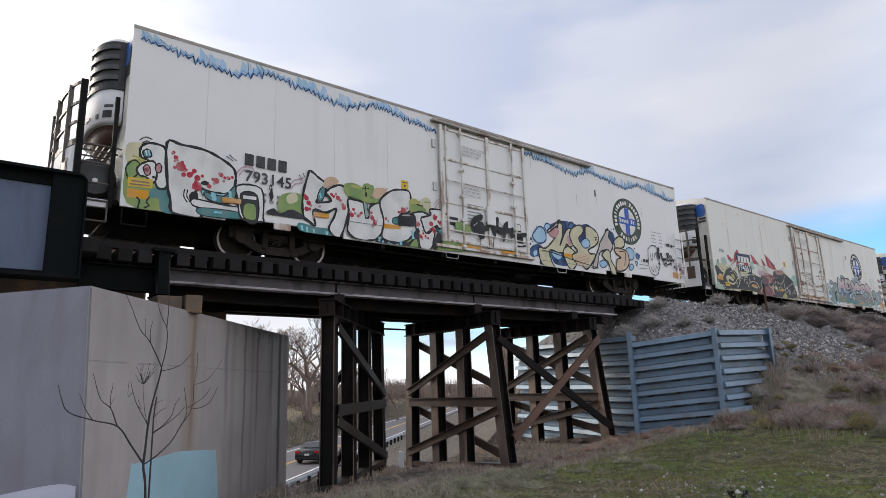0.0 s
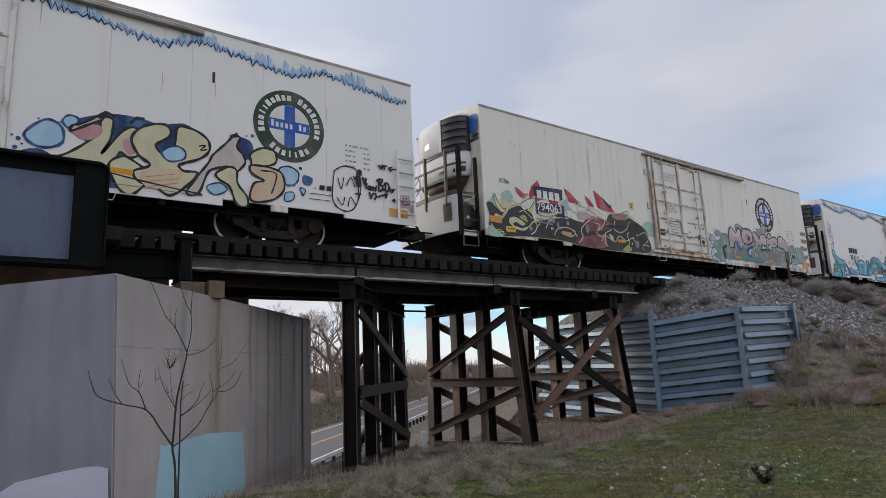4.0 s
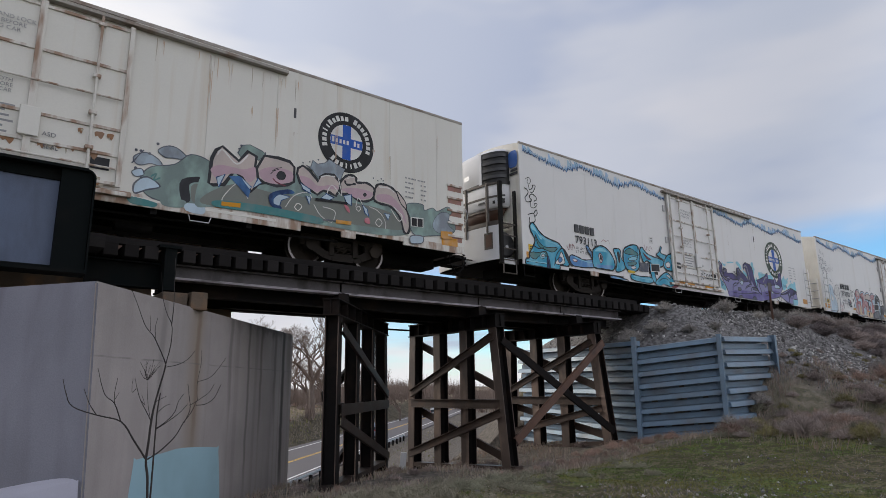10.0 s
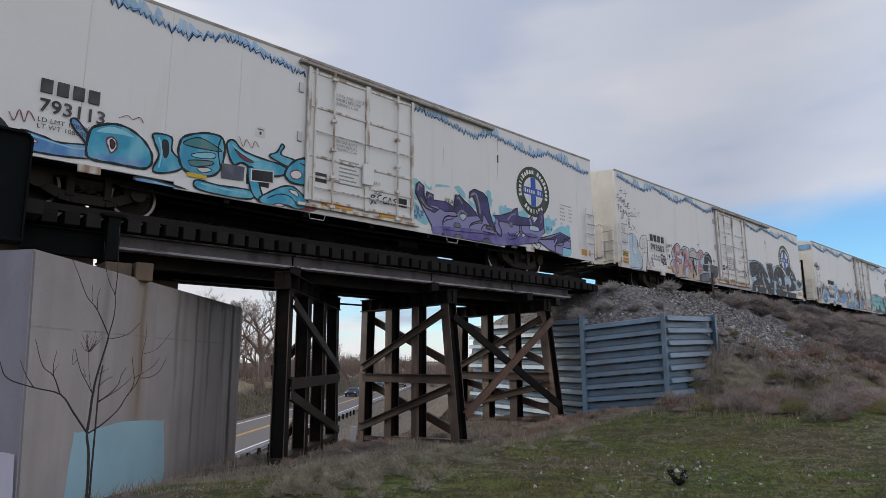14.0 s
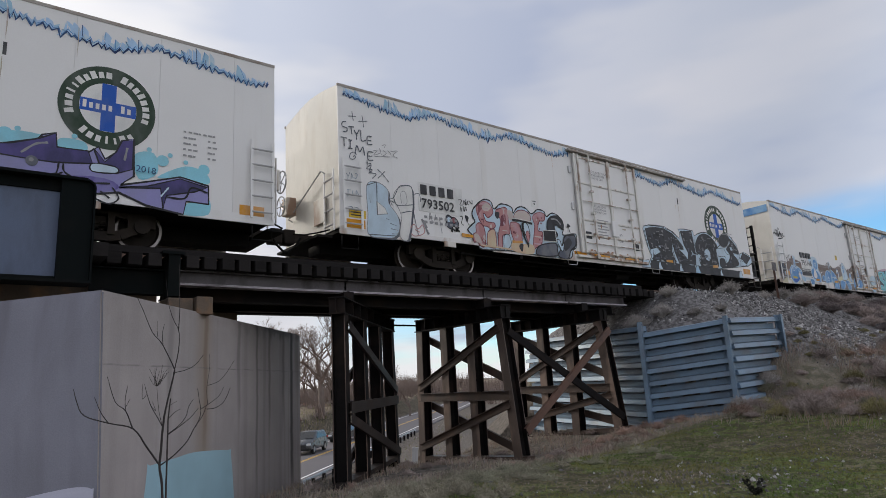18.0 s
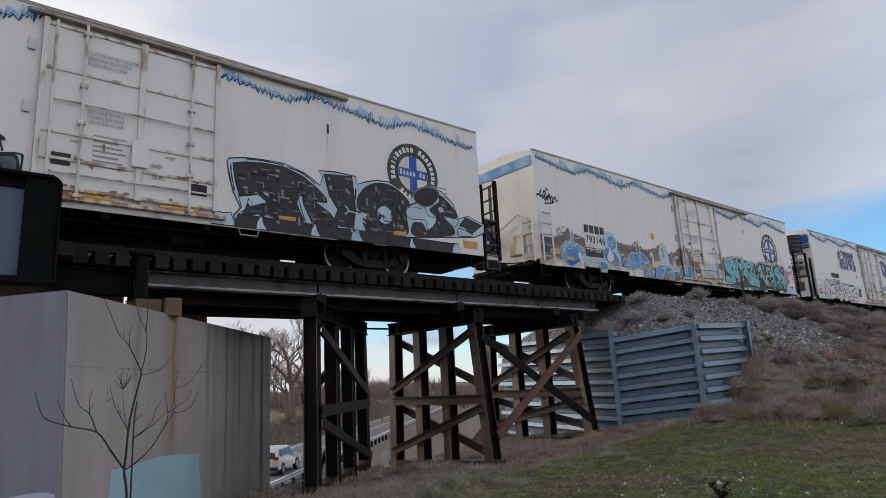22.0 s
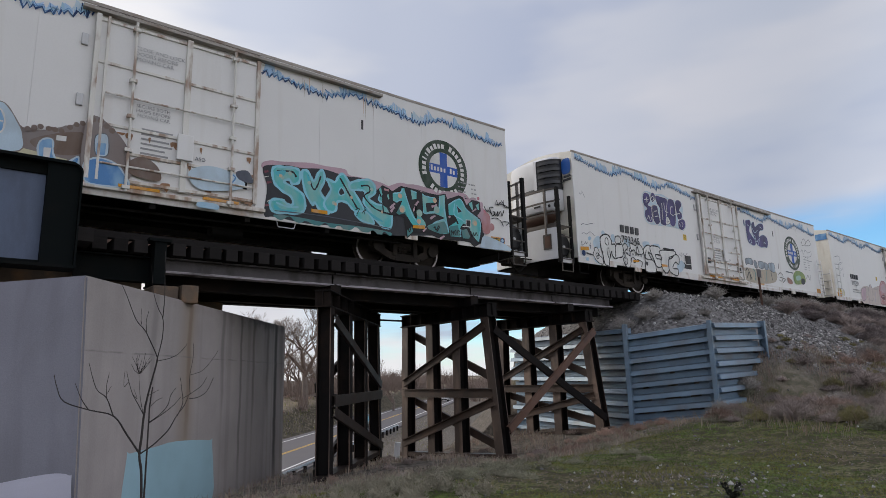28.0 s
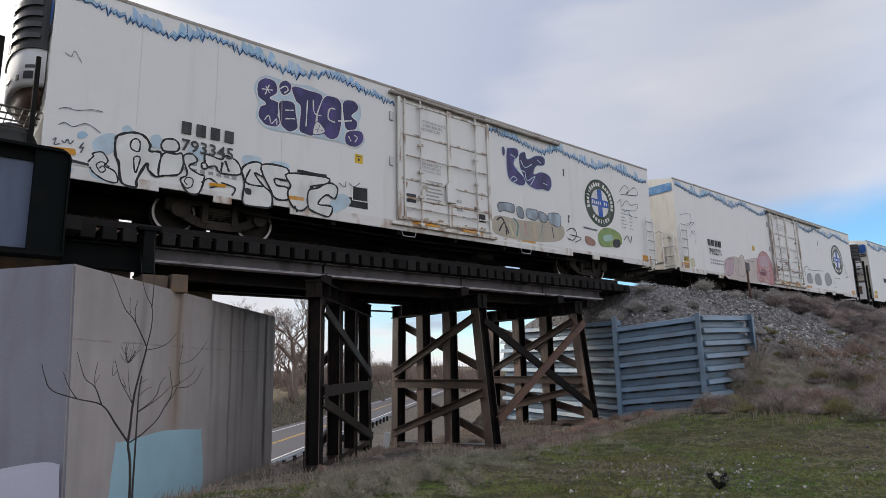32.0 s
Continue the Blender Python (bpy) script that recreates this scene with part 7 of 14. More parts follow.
tag_a2.shape("black", [(17.44, 1.36), (17.56, 1.36), (17.56, 1.25), (17.43, 1.25)], 0, "black", True)
tag_a2.shape("orange", [(12.91, 1.10), (13.31, 1.10), (13.30, 0.99), (12.91, 1.00)], 0, "black", True)
tag_a2.line("black", [(18.32, 1.84), (18.28, 1.70), (18.29, 1.52)], 0.14)
tag_a2.line("black", [(18.15, 1.71), (18.24, 1.55), (18.28, 1.38), (18.28, 1.23)], 0.035)
tag_a2.line("black", [(18.19, 1.28), (18.36, 1.27)], 0.03)
tag_a2.line("black", [(18.40, 1.72), (18.44, 1.60), (18.52, 1.45)], 0.06)
tag_a2.line("black", [(18.49, 1.72), (18.49, 1.57), (18.53, 1.45)], 0.06)
tag_a2.line("black", [(18.45, 1.56), (18.54, 1.56)], 0.04)
tag_a2.line("black", [(18.60, 1.52), (18.56, 1.51), (18.55, 1.43), (18.60, 1.45), (18.60, 1.52), (18.62, 1.43)], 0.035)
tag_a2.line("black", [(18.63, 1.51), (18.63, 1.40), (18.63, 1.51), (18.67, 1.50), (18.65, 1.45)], 0.035)
tag_a2.line("black", [(18.69, 1.51), (18.69, 1.41), (18.69, 1.51), (18.73, 1.49), (18.70, 1.45)], 0.035)
tag_a2.line("black", [(18.74, 1.51), (18.76, 1.47), (18.79, 1.56), (18.76, 1.42), (18.73, 1.43)], 0.035)
tag_a2.line("black", [(18.87, 1.71), (18.85, 1.44)], 0.05)
tag_a2.line("black", [(18.79, 1.68), (18.88, 1.74), (18.97, 1.72), (18.89, 1.60), (18.97, 1.57), (18.94, 1.46), (18.85, 1.43)], 0.05)
tag_a2.dot("black", 19.01, 1.49, 0.03)
tag_a2.line("black", [(19.05, 1.68), (19.05, 1.45)], 0.05)
tag_a2.line("black", [(19.00, 1.61), (19.10, 1.67), (19.16, 1.57), (19.12, 1.46), (19.04, 1.44)], 0.05)
tag_a2.line("black", [(19.21, 1.56), (19.17, 1.52), (19.19, 1.47), (19.22, 1.51), (19.24, 1.47)], 0.035)
tag_a2.line("black", [(19.24, 1.54), (19.27, 1.50), (19.32, 1.55), (19.25, 1.44), (19.20, 1.44)], 0.035)
tag_a2.line("black", [(18.58, 1.37), (18.63, 1.21)], 0.05)
tag_a2.line("black", [(18.63, 1.19), (18.66, 1.31), (18.75, 1.35), (18.77, 1.26), (18.72, 1.19)], 0.05)
tag_a2.line("black", [(18.81, 1.27), (18.90, 1.31), (19.02, 1.35), (19.09, 1.38), (19.04, 1.26)], 0.05)
tag_a2.line("black", [(19.25, 1.21), (19.29, 1.27), (19.32, 1.22)], 0.05)
tag_a2.line("black", [(18.86, 2.11), (18.94, 2.00)], 0.045)
tag_a2.line("black", [(18.95, 2.13), (18.94, 2.00)], 0.04)
tag_a2.line("black", [(18.89, 2.05), (19.01, 2.06)], 0.035)
tag_a2.line("black", [(18.97, 2.10), (19.11, 2.12)], 0.04)
tag_a2.line("black", [(19.05, 2.12), (19.03, 2.00)], 0.04)
tag_a2.line("black", [(19.15, 2.07), (19.27, 2.11)], 0.04)
tag_a2.line("black", [(19.15, 2.07), (19.23, 1.98)], 0.04)
tag_a2.line("black", [(19.18, 2.04), (19.44, 2.08)], 0.035)
tag_a2.shape("pinkish", [(19.41, 1.42), (19.76, 1.43), (19.79, 1.11), (19.44, 1.09)], 0, "black", True)
tag_a2.line("black", [(19.50, 1.29), (19.54, 1.19)], 0.03)
tag_a2.line("black", [(19.57, 1.35), (19.57, 1.23)], 0.03)
tag_a2.line("black", [(19.66, 1.35), (19.63, 1.24)], 0.03)
tag_a2.line("black", [(19.54, 1.16), (19.65, 1.17), (19.75, 1.21)], 0.03)
tag_a2.dot("pinkish", 19.85, 1.09, 0.10)
tag_a3 = Spray(CARS[0], "black brush-letter graffiti on the door", 0.15)
tag_a3.shape("green", [(8.35, 1.47), (8.64, 1.47), (8.84, 1.39), (8.90, 1.21), (8.66, 1.21), (8.37, 1.23)], 0, "black")
tag_a3.shape("black", [(8.90, 1.55), (9.03, 1.72), (9.26, 1.82), (9.36, 1.80), (9.32, 1.65), (9.22, 1.62), (9.35, 1.60), (9.43, 1.50), (9.55, 1.76), (9.63, 1.80), (9.69, 1.61), (9.88, 1.82), (9.99, 1.81), (9.97, 1.57), (10.11, 1.53), (10.18, 1.33), (10.06, 1.34), (9.89, 1.43), (9.84, 1.25), (9.74, 1.26), (9.62, 1.50), (9.57, 1.38), (9.41, 1.32), (9.39, 1.14), (9.21, 1.10), (9.16, 1.25), (8.98, 1.27)], 0, "black")
tag_a3.shape("black", [(10.14, 1.54), (10.22, 1.70), (10.36, 1.76), (10.37, 1.57), (10.57, 1.61), (10.55, 1.42), (10.69, 1.42), (11.08, 1.51), (11.09, 1.39), (10.58, 1.32), (10.46, 1.23), (10.40, 1.43), (10.26, 1.37), (10.19, 1.15), (10.10, 1.17)], 0, "black")
tag_a3.line("black", [(10.46, 1.35), (10.48, 1.17)], 0.05)
tag_a3.line("black", [(10.64, 1.31), (10.64, 1.13), (10.73, 1.05), (11.06, 1.10)], 0.05)
tag_a3.line("black", [(9.24, 1.09), (9.23, 0.92)], 0.03)
tag_a3.line("black", [(9.76, 1.23), (9.73, 1.02), (9.71, 0.90)], 0.03)
tag_a3.line("black", [(9.46, 0.92), (9.54, 0.85), (9.64, 0.86)], 0.02)
tag_a3.line("chalk", [(8.90, 1.25), (9.06, 1.17), (9.19, 1.08)], 0.02)
tag_a3.line("chalk", [(10.78, 1.72), (10.82, 1.50)], 0.02)
tag_a3.line("black", [(10.73, 1.73), (10.87, 1.72), (10.88, 1.51)], 0.02)
tag_a3.line("black", [(10.75, 1.51), (10.90, 1.53)], 0.03)
tag_a3.line("chalk", [(8.99, 1.45), (9.14, 1.56)], 0.015)

tag_b = Spray(CARS[1], "charcoal swirling graffiti with red flames and cream lines", 0.03)
tag_b.shape("mint", [(0.13, 1.60), (0.37, 1.83), (0.47, 1.82), (0.60, 1.61), (0.97, 1.63), (1.09, 1.47), (0.46, 1.31), (0.20, 1.40)], 0, "black")
tag_b.shape("mint", [(0.68, 1.93), (0.94, 2.06), (1.11, 1.91), (1.02, 1.70), (0.75, 1.73)], 0, "black")
tag_b.shape("mint", [(3.13, 1.92), (3.53, 2.15), (3.95, 2.13), (4.10, 1.95), (3.54, 1.77), (3.14, 1.76)], 0, "black")
tag_b.shape("mint", [(7.23, 1.62), (7.61, 1.84), (7.95, 1.65), (7.95, 1.33), (7.41, 1.33)], 0, "black")
tag_b.line("teal", [(0.62, 2.38), (0.70, 2.28), (0.72, 2.39), (0.62, 2.32), (0.65, 2.24)], 0.02)
tag_b.line("teal", [(0.76, 2.36), (0.83, 2.39), (0.82, 2.28), (0.76, 2.28)], 0.025)
tag_b.line("teal", [(0.90, 2.37), (0.85, 2.32), (0.91, 2.29), (0.85, 2.24)], 0.02)
tag_b.line("teal", [(0.94, 2.24), (0.92, 2.37), (1.00, 2.29), (0.92, 2.30)], 0.02)
tag_b.shape("cream", [(0.45, 1.52), (0.64, 1.77), (0.96, 1.69), (1.36, 1.68), (1.74, 1.93), (1.96, 1.88), (1.89, 1.51), (1.39, 1.22), (1.00, 1.27), (0.59, 1.07)], 0, "black")
tag_b.shape("char", [(0.08, 1.56), (0.26, 1.63), (0.45, 1.49), (0.69, 1.42), (0.75, 1.34), (0.70, 1.24), (0.62, 1.25), (0.41, 1.30), (0.37, 1.20), (0.68, 1.21), (0.98, 1.54), (1.30, 1.67), (1.65, 1.55), (1.86, 1.44), (1.90, 1.32), (2.03, 1.21), (2.14, 1.27), (2.76, 1.42), (3.28, 1.55), (3.76, 1.46), (4.34, 1.43), (5.18, 1.50), (5.49, 1.85), (6.25, 1.91), (6.51, 1.85), (7.32, 1.55), (7.51, 1.26), (7.59, 0.73), (6.51, 0.63), (5.19, 0.60), (3.86, 0.66), (3.18, 0.73), (2.42, 0.74), (1.59, 0.73), (0.83, 0.67), (0.14, 0.61), (0.12, 0.92), (0.17, 1.22)], 0.02, "olive")
tag_b.shape("mint", [(0.12, 0.92), (0.24, 0.91), (0.50, 0.79), (0.67, 0.67), (0.14, 0.64)], 0, "black")
tag_b.shape("maroon", [(3.79, 0.85), (4.42, 1.02), (5.14, 1.10), (5.15, 0.70), (4.43, 0.64), (3.86, 0.66)], 0, "black")
tag_b.shape("maroon", [(4.12, 1.39), (4.56, 1.68), (5.33, 1.60), (5.66, 1.51), (5.26, 1.30), (4.49, 1.17)], 0, "black")
tag_b.shape("terra", [(5.66, 1.88), (6.42, 1.95), (6.33, 1.74), (5.74, 1.71)], 0, "black")
tag_b.shape("red", [(1.22, 2.19), (1.32, 2.18), (1.56, 2.04), (1.74, 2.05), (1.63, 1.90), (1.45, 1.92), (1.27, 2.04)], 0.015, "maroon", True)
tag_b.shape("red", [(1.79, 2.03), (1.90, 2.29), (2.19, 2.54), (2.27, 2.37), (2.09, 2.20), (1.95, 2.00), (1.80, 1.91)], 0.015, "maroon", True)
tag_b.shape("red", [(2.02, 1.97), (2.28, 2.08), (2.35, 1.96), (2.05, 1.86)], 0.015, "maroon", True)
tag_b.shape("red", [(2.60, 2.00), (2.99, 2.05), (3.03, 1.87), (2.67, 1.86)], 0.015, "maroon", True)
tag_b.shape("red", [(3.34, 2.46), (3.66, 2.32), (3.96, 2.06), (3.89, 1.98), (3.53, 2.04)], 0.015, "maroon", True)
tag_b.shape("red", [(4.31, 2.35), (4.54, 2.22), (4.74, 2.00), (4.47, 2.02)], 0.015, "maroon", True)
tag_b.shape("red", [(4.76, 2.58), (5.16, 2.38), (5.57, 2.13), (5.78, 1.94), (5.49, 1.93), (4.93, 2.01)], 0.015, "maroon", True)
tag_b.shape("chalk", [(3.50, 2.00), (3.89, 1.98), (4.04, 1.80), (3.75, 1.71), (3.57, 1.84)], 0, "black")
tag_b.shape("chalk", [(4.44, 1.98), (4.74, 1.97), (5.01, 1.95), (5.41, 1.87), (5.17, 1.79), (4.71, 1.78)], 0, "black")
tag_b.shape("pinkish", [(3.97, 1.78), (4.33, 1.78), (4.56, 1.68), (4.19, 1.51), (3.90, 1.56)], 0, "black")
tag_b.shape("char", [(5.16, 2.38), (5.53, 2.16), (5.64, 2.22), (5.57, 2.05), (5.33, 2.16)], 0, "black")
tag_b.shape("cream", [(0.34, 1.85), (0.42, 1.87), (0.49, 1.68), (0.69, 1.48), (0.79, 1.50), (0.75, 1.37), (0.61, 1.37), (0.45, 1.52)], 0.02, "char")
tag_b.shape("chalk", [(1.41, 1.69), (1.75, 1.89), (1.98, 1.91), (1.82, 1.65), (1.54, 1.53)], 0.02, "char")
tag_b.shape("cream", [(0.89, 1.19), (1.10, 1.29), (1.39, 1.22), (1.56, 1.10), (1.40, 1.04), (1.17, 1.12), (1.07, 1.04), (1.40, 0.98), (1.68, 1.06), (1.52, 0.90), (1.19, 0.91), (0.96, 1.02)], 0.02, "char")
tag_b.shape("olive", [(1.32, 1.30), (1.55, 1.38), (1.65, 1.18), (1.50, 1.21)], 0, "black")
tag_b.line("cream", [(0.59, 1.07), (0.72, 1.33), (1.03, 1.55), (1.41, 1.66), (1.77, 1.55), (1.89, 1.44)], 0.035)
tag_b.line("cream", [(0.73, 1.88), (0.72, 1.70), (0.92, 1.56)], 0.03)
tag_b.line("cream", [(0.94, 1.72), (1.07, 1.78), (1.30, 1.70), (1.52, 1.84), (1.68, 2.01)], 0.03)
tag_b.line("cream", [(1.31, 1.45), (1.54, 1.50), (1.84, 1.31)], 0.03)
tag_b.line("cream", [(1.68, 1.03), (1.91, 1.22), (2.03, 1.09), (1.92, 0.91), (1.76, 0.82)], 0.035)
tag_b.line("cream", [(1.90, 1.26), (2.15, 1.20), (1.98, 1.02)], 0.03)
tag_b.line("cream", [(2.40, 1.06), (2.63, 1.36), (3.02, 1.46), (3.35, 1.49)], 0.035)
tag_b.line("cream", [(2.75, 0.89), (2.90, 1.08), (3.29, 1.18), (3.64, 1.10), (3.78, 0.92)], 0.035)
tag_b.line("cream", [(3.04, 1.00), (3.44, 0.90), (3.71, 1.01), (3.64, 1.13)], 0.03)
tag_b.line("cream", [(3.27, 1.75), (3.41, 1.67), (3.35, 1.46), (3.62, 1.58)], 0.03)
tag_b.line("cream", [(3.81, 2.03), (3.89, 1.84), (4.11, 1.74), (4.40, 1.87)], 0.035)
tag_b.line("cream", [(3.96, 1.99), (4.03, 2.11), (4.10, 1.95), (4.47, 1.95), (4.86, 1.88), (5.09, 1.78)], 0.03)
tag_b.line("cream", [(4.33, 1.92), (4.78, 1.76), (4.56, 1.61), (4.26, 1.70)], 0.03)
tag_b.line("cream", [(3.86, 0.73), (4.06, 0.96), (3.99, 1.12), (4.12, 1.32), (4.48, 1.56)], 0.035)
tag_b.line("cream", [(4.64, 1.48), (4.94, 1.42), (4.79, 1.22), (5.10, 1.42), (5.25, 1.66)], 0.03)
tag_b.line("cream", [(4.72, 1.17), (4.95, 1.03), (5.18, 1.14), (5.11, 0.84), (5.27, 0.72)], 0.03)
tag_b.line("cream", [(5.26, 1.48), (5.50, 1.33), (5.18, 1.17), (5.34, 1.02), (5.67, 0.92)], 0.03)
tag_b.line("cream", [(5.74, 1.64), (5.66, 1.36), (5.99, 1.27), (6.33, 1.43), (6.51, 1.69)], 0.03)
tag_b.line("cream", [(5.67, 0.92), (5.91, 1.14), (6.25, 1.00), (6.60, 1.13), (6.77, 0.93)], 0.03)
tag_b.line("cream", [(6.16, 0.69), (6.42, 0.95), (6.33, 1.24), (6.68, 1.37)], 0.03)
tag_b.line("cream", [(6.95, 1.26), (7.32, 1.39), (7.50, 1.18), (7.32, 1.00)], 0.03)
tag_b.line("cream", [(7.13, 0.74), (7.18, 0.94), (7.50, 0.91)], 0.03)
tag_b.line("cream", [(6.33, 1.78), (6.60, 1.90), (6.78, 1.81)], 0.03)
tag_b.line("char", [(5.74, 1.82), (6.07, 1.92), (6.46, 2.07), (6.46, 1.88)], 0.02)
tag_b.line("cream", [(0.19, 0.99), (0.40, 0.80), (0.66, 0.79)], 0.03)
tag_b.line("cream", [(0.26, 0.71), (0.50, 0.85), (0.72, 0.71)], 0.025)
tag_b.line("cream", [(4.71, 1.56), (4.86, 1.70), (5.10, 1.67)], 0.03)
tag_b.line("cream", [(4.95, 0.89), (5.14, 1.06), (5.17, 0.78)], 0.03)
tag_b.shape("olive", [(6.00, 0.67), (6.33, 0.87), (6.51, 0.70), (6.17, 0.62)], 0, "black")
tag_b.shape("cream", [(5.34, 1.16), (5.58, 1.09), (5.50, 0.93)], 0, "black")
tag_b.shape("ash", [(4.23, 1.30), (4.34, 1.39), (4.40, 1.23), (4.31, 1.09), (4.22, 1.16)], 0, "black")
tag_b.shape("ash", [(6.73, 1.00), (6.91, 1.06), (6.93, 0.87), (6.77, 0.81)], 0, "black")
tag_b.shape("ash", [(2.88, 1.21), (2.94, 1.32), (3.00, 1.19), (2.93, 1.10)], 0, "black")
tag_b.dot("ash", 1.76, 0.99, 0.07)
tag_b.dot("ash", 3.39, 1.32, 0.07)
tag_b.dot("chalk", 6.64, 1.14, 0.035)
tag_b.dot("chalk", 6.86, 1.25, 0.035)
tag_b.dot("chalk", 6.55, 0.93, 0.035)
tag_b.shape("ink", [(1.99, 2.34), (3.24, 2.38), (3.23, 2.04), (2.00, 2.02)], 0, "black", True)
tag_b.shape("ink", [(2.02, 1.86), (3.27, 1.86), (3.27, 1.48), (2.05, 1.47)], 0, "black", True)
tag_b.shape("white", [(2.44, 2.01), (2.60, 2.02), (2.60, 1.97), (2.44, 1.96)], 0, "black", True)
tag_b.line("black", [(5.30, 1.41), (6.08, 1.47)], 0.10)
tag_b.shape("black", [(6.46, 1.63), (7.03, 1.68), (7.02, 1.29), (6.46, 1.28)], 0, "black", True)
tag_b.shape("orange", [(0.17, 1.22), (0.60, 1.22), (0.62, 1.03), (0.18, 1.04)], 0, "black", True)
tag_b.shape("yellow", [(0.75, 0.97), (1.14, 0.98), (1.14, 0.81), (0.76, 0.81)], 0, "black", True)
tag_b.shape("brown", [(0.82, 0.92), (1.10, 0.93), (1.09, 0.89), (0.82, 0.88)], 0, "black", True)
tag_b.shape("orange", [(3.10, 1.05), (3.52, 1.03), (3.52, 0.92), (3.11, 0.93)], 0, "black", True)
tag_b.shape("orange", [(5.78, 1.01), (6.21, 1.04), (6.21, 0.94), (5.78, 0.91)], 0, "black", True)
tag_b.shape("pinkish", [(2.60, 1.12), (2.72, 1.12), (2.71, 1.03), (2.60, 1.03)], 0, "black", True)
tag_b.shape("cream", [(2.13, 1.55), (2.25, 1.53), (2.62, 1.55), (3.01, 1.66), (2.88, 1.54), (2.44, 1.45), (2.16, 1.48)], 0.03, "olive")
tag_b.line("ash", [(1.99, 1.33), (2.76, 1.35)], 0.04)
tag_b.line("ash", [(2.08, 1.23), (2.70, 1.21)], 0.04)

tag_b2 = Spray(CARS[1], "pale pink and grey-green graffiti letters with dark outlines", 0.03)
tag_b2.shape("steel", [(11.45, 1.59), (11.66, 1.72), (11.92, 1.62), (11.98, 1.48), (11.78, 1.51), (11.60, 1.44), (11.49, 1.46)], 0.02, "slate")
tag_b2.shape("steel", [(11.88, 1.81), (12.06, 1.95), (12.28, 1.93), (12.51, 1.72), (12.22, 1.72), (12.03, 1.70)], 0.02, "slate")
tag_b2.shape("sage", [(11.61, 1.20), (11.78, 1.44), (12.22, 1.59), (12.52, 1.87), (12.91, 1.81), (13.08, 1.61), (13.05, 1.02), (12.70, 0.79), (11.95, 0.78), (11.66, 0.94)], 0.02, "slate")
tag_b2.shape("icy", [(11.44, 1.28), (11.60, 1.37), (11.66, 1.25), (11.51, 1.19)], 0.02, "slate")
tag_b2.shape("icy", [(11.51, 1.05), (11.72, 1.22), (11.98, 1.07), (11.73, 0.95), (11.52, 0.85)], 0.03, "slate")
tag_b2.shape("char", [(12.38, 1.30), (12.96, 1.44), (12.97, 1.19), (12.77, 1.16), (12.77, 1.30), (12.54, 1.22), (12.58, 0.88), (12.41, 0.85)], 0, "black")
tag_b2.shape("moss", [(12.58, 1.19), (12.75, 1.25), (12.76, 0.90), (12.61, 0.88)], 0, "black")
tag_b2.shape("sage", [(12.02, 0.86), (12.47, 0.86), (12.44, 0.71), (12.07, 0.69)], 0, "black")
tag_b2.shape("icy", [(12.51, 0.81), (12.86, 0.81), (12.85, 0.63), (12.51, 0.66)], 0, "black")
tag_b2.shape("teal", [(11.45, 0.77), (11.95, 0.71), (11.81, 0.59), (11.46, 0.64)], 0, "black")
tag_b2.line("teal", [(11.79, 1.24), (11.89, 1.32), (11.85, 1.18), (11.97, 1.25)], 0.03)
tag_b2.line("slate", [(11.42, 1.44), (11.62, 1.76)], 0.02)
tag_b2.dot("slate", 11.48, 1.73, 0.03)
tag_b2.dot("slate", 11.57, 1.73, 0.03)
tag_b2.dot("slate", 11.87, 1.95, 0.03)
tag_b2.dot("slate", 11.50, 1.36, 0.03)
tag_b2.dot("slate", 11.73, 1.71, 0.03)
tag_b2.shape("sage", [(12.77, 1.50), (13.04, 1.60), (13.31, 1.76), (13.89, 1.78), (14.51, 1.86), (15.16, 1.99), (15.74, 1.94), (16.46, 1.86), (17.23, 1.89), (17.91, 1.72), (18.12, 1.40), (18.05, 0.97), (17.38, 0.82), (16.49, 0.80), (15.54, 0.82), (14.56, 0.85), (13.94, 0.85), (13.09, 0.83), (12.68, 0.81)], 0, "black")
tag_b2.shape("moss", [(12.89, 1.08), (13.33, 1.36), (13.71, 1.44), (14.22, 1.38), (14.85, 1.40), (15.52, 1.46), (16.35, 1.50), (17.24, 1.48), (17.91, 1.30), (17.91, 1.04), (16.86, 0.97), (15.65, 0.95), (14.55, 0.93), (13.55, 0.89), (12.81, 0.86)], 0, "black")
tag_b2.shape("sage", [(13.50, 2.13), (13.59, 2.33), (13.76, 2.38), (14.04, 2.30), (14.13, 2.24), (13.98, 2.06), (13.72, 2.15), (13.58, 2.04)], 0.02, "slate", True)
tag_b2.shape("steel", [(15.12, 2.20), (15.24, 2.17), (15.29, 2.36), (15.42, 2.29), (15.61, 2.36), (15.72, 2.47), (15.96, 2.38), (16.15, 2.31), (16.03, 2.00), (15.62, 2.03), (15.45, 1.94), (15.27, 2.12)], 0.02, "slate", True)
tag_b2.shape("sage", [(17.98, 1.67), (18.19, 1.81), (18.52, 1.82), (18.57, 1.68), (18.85, 1.79), (19.00, 1.72), (19.38, 1.91), (19.49, 1.74), (19.30, 1.58), (19.60, 1.44), (19.52, 1.18), (18.84, 1.02), (18.19, 0.99)], 0.02, "slate")
tag_b2.shape("steel", [(18.92, 1.52), (19.15, 1.71), (19.41, 1.70), (19.37, 1.41), (19.56, 1.25), (19.06, 1.12), (18.84, 1.27)], 0.015, "slate")
tag_b2.dot("slate", 13.52, 2.23, 0.02)
tag_b2.dot("slate", 13.56, 2.32, 0.02)
tag_b2.dot("slate", 14.12, 2.27, 0.02)
tag_b2.dot("slate", 14.18, 2.20, 0.02)
tag_b2.dot("slate", 15.04, 2.24, 0.02)
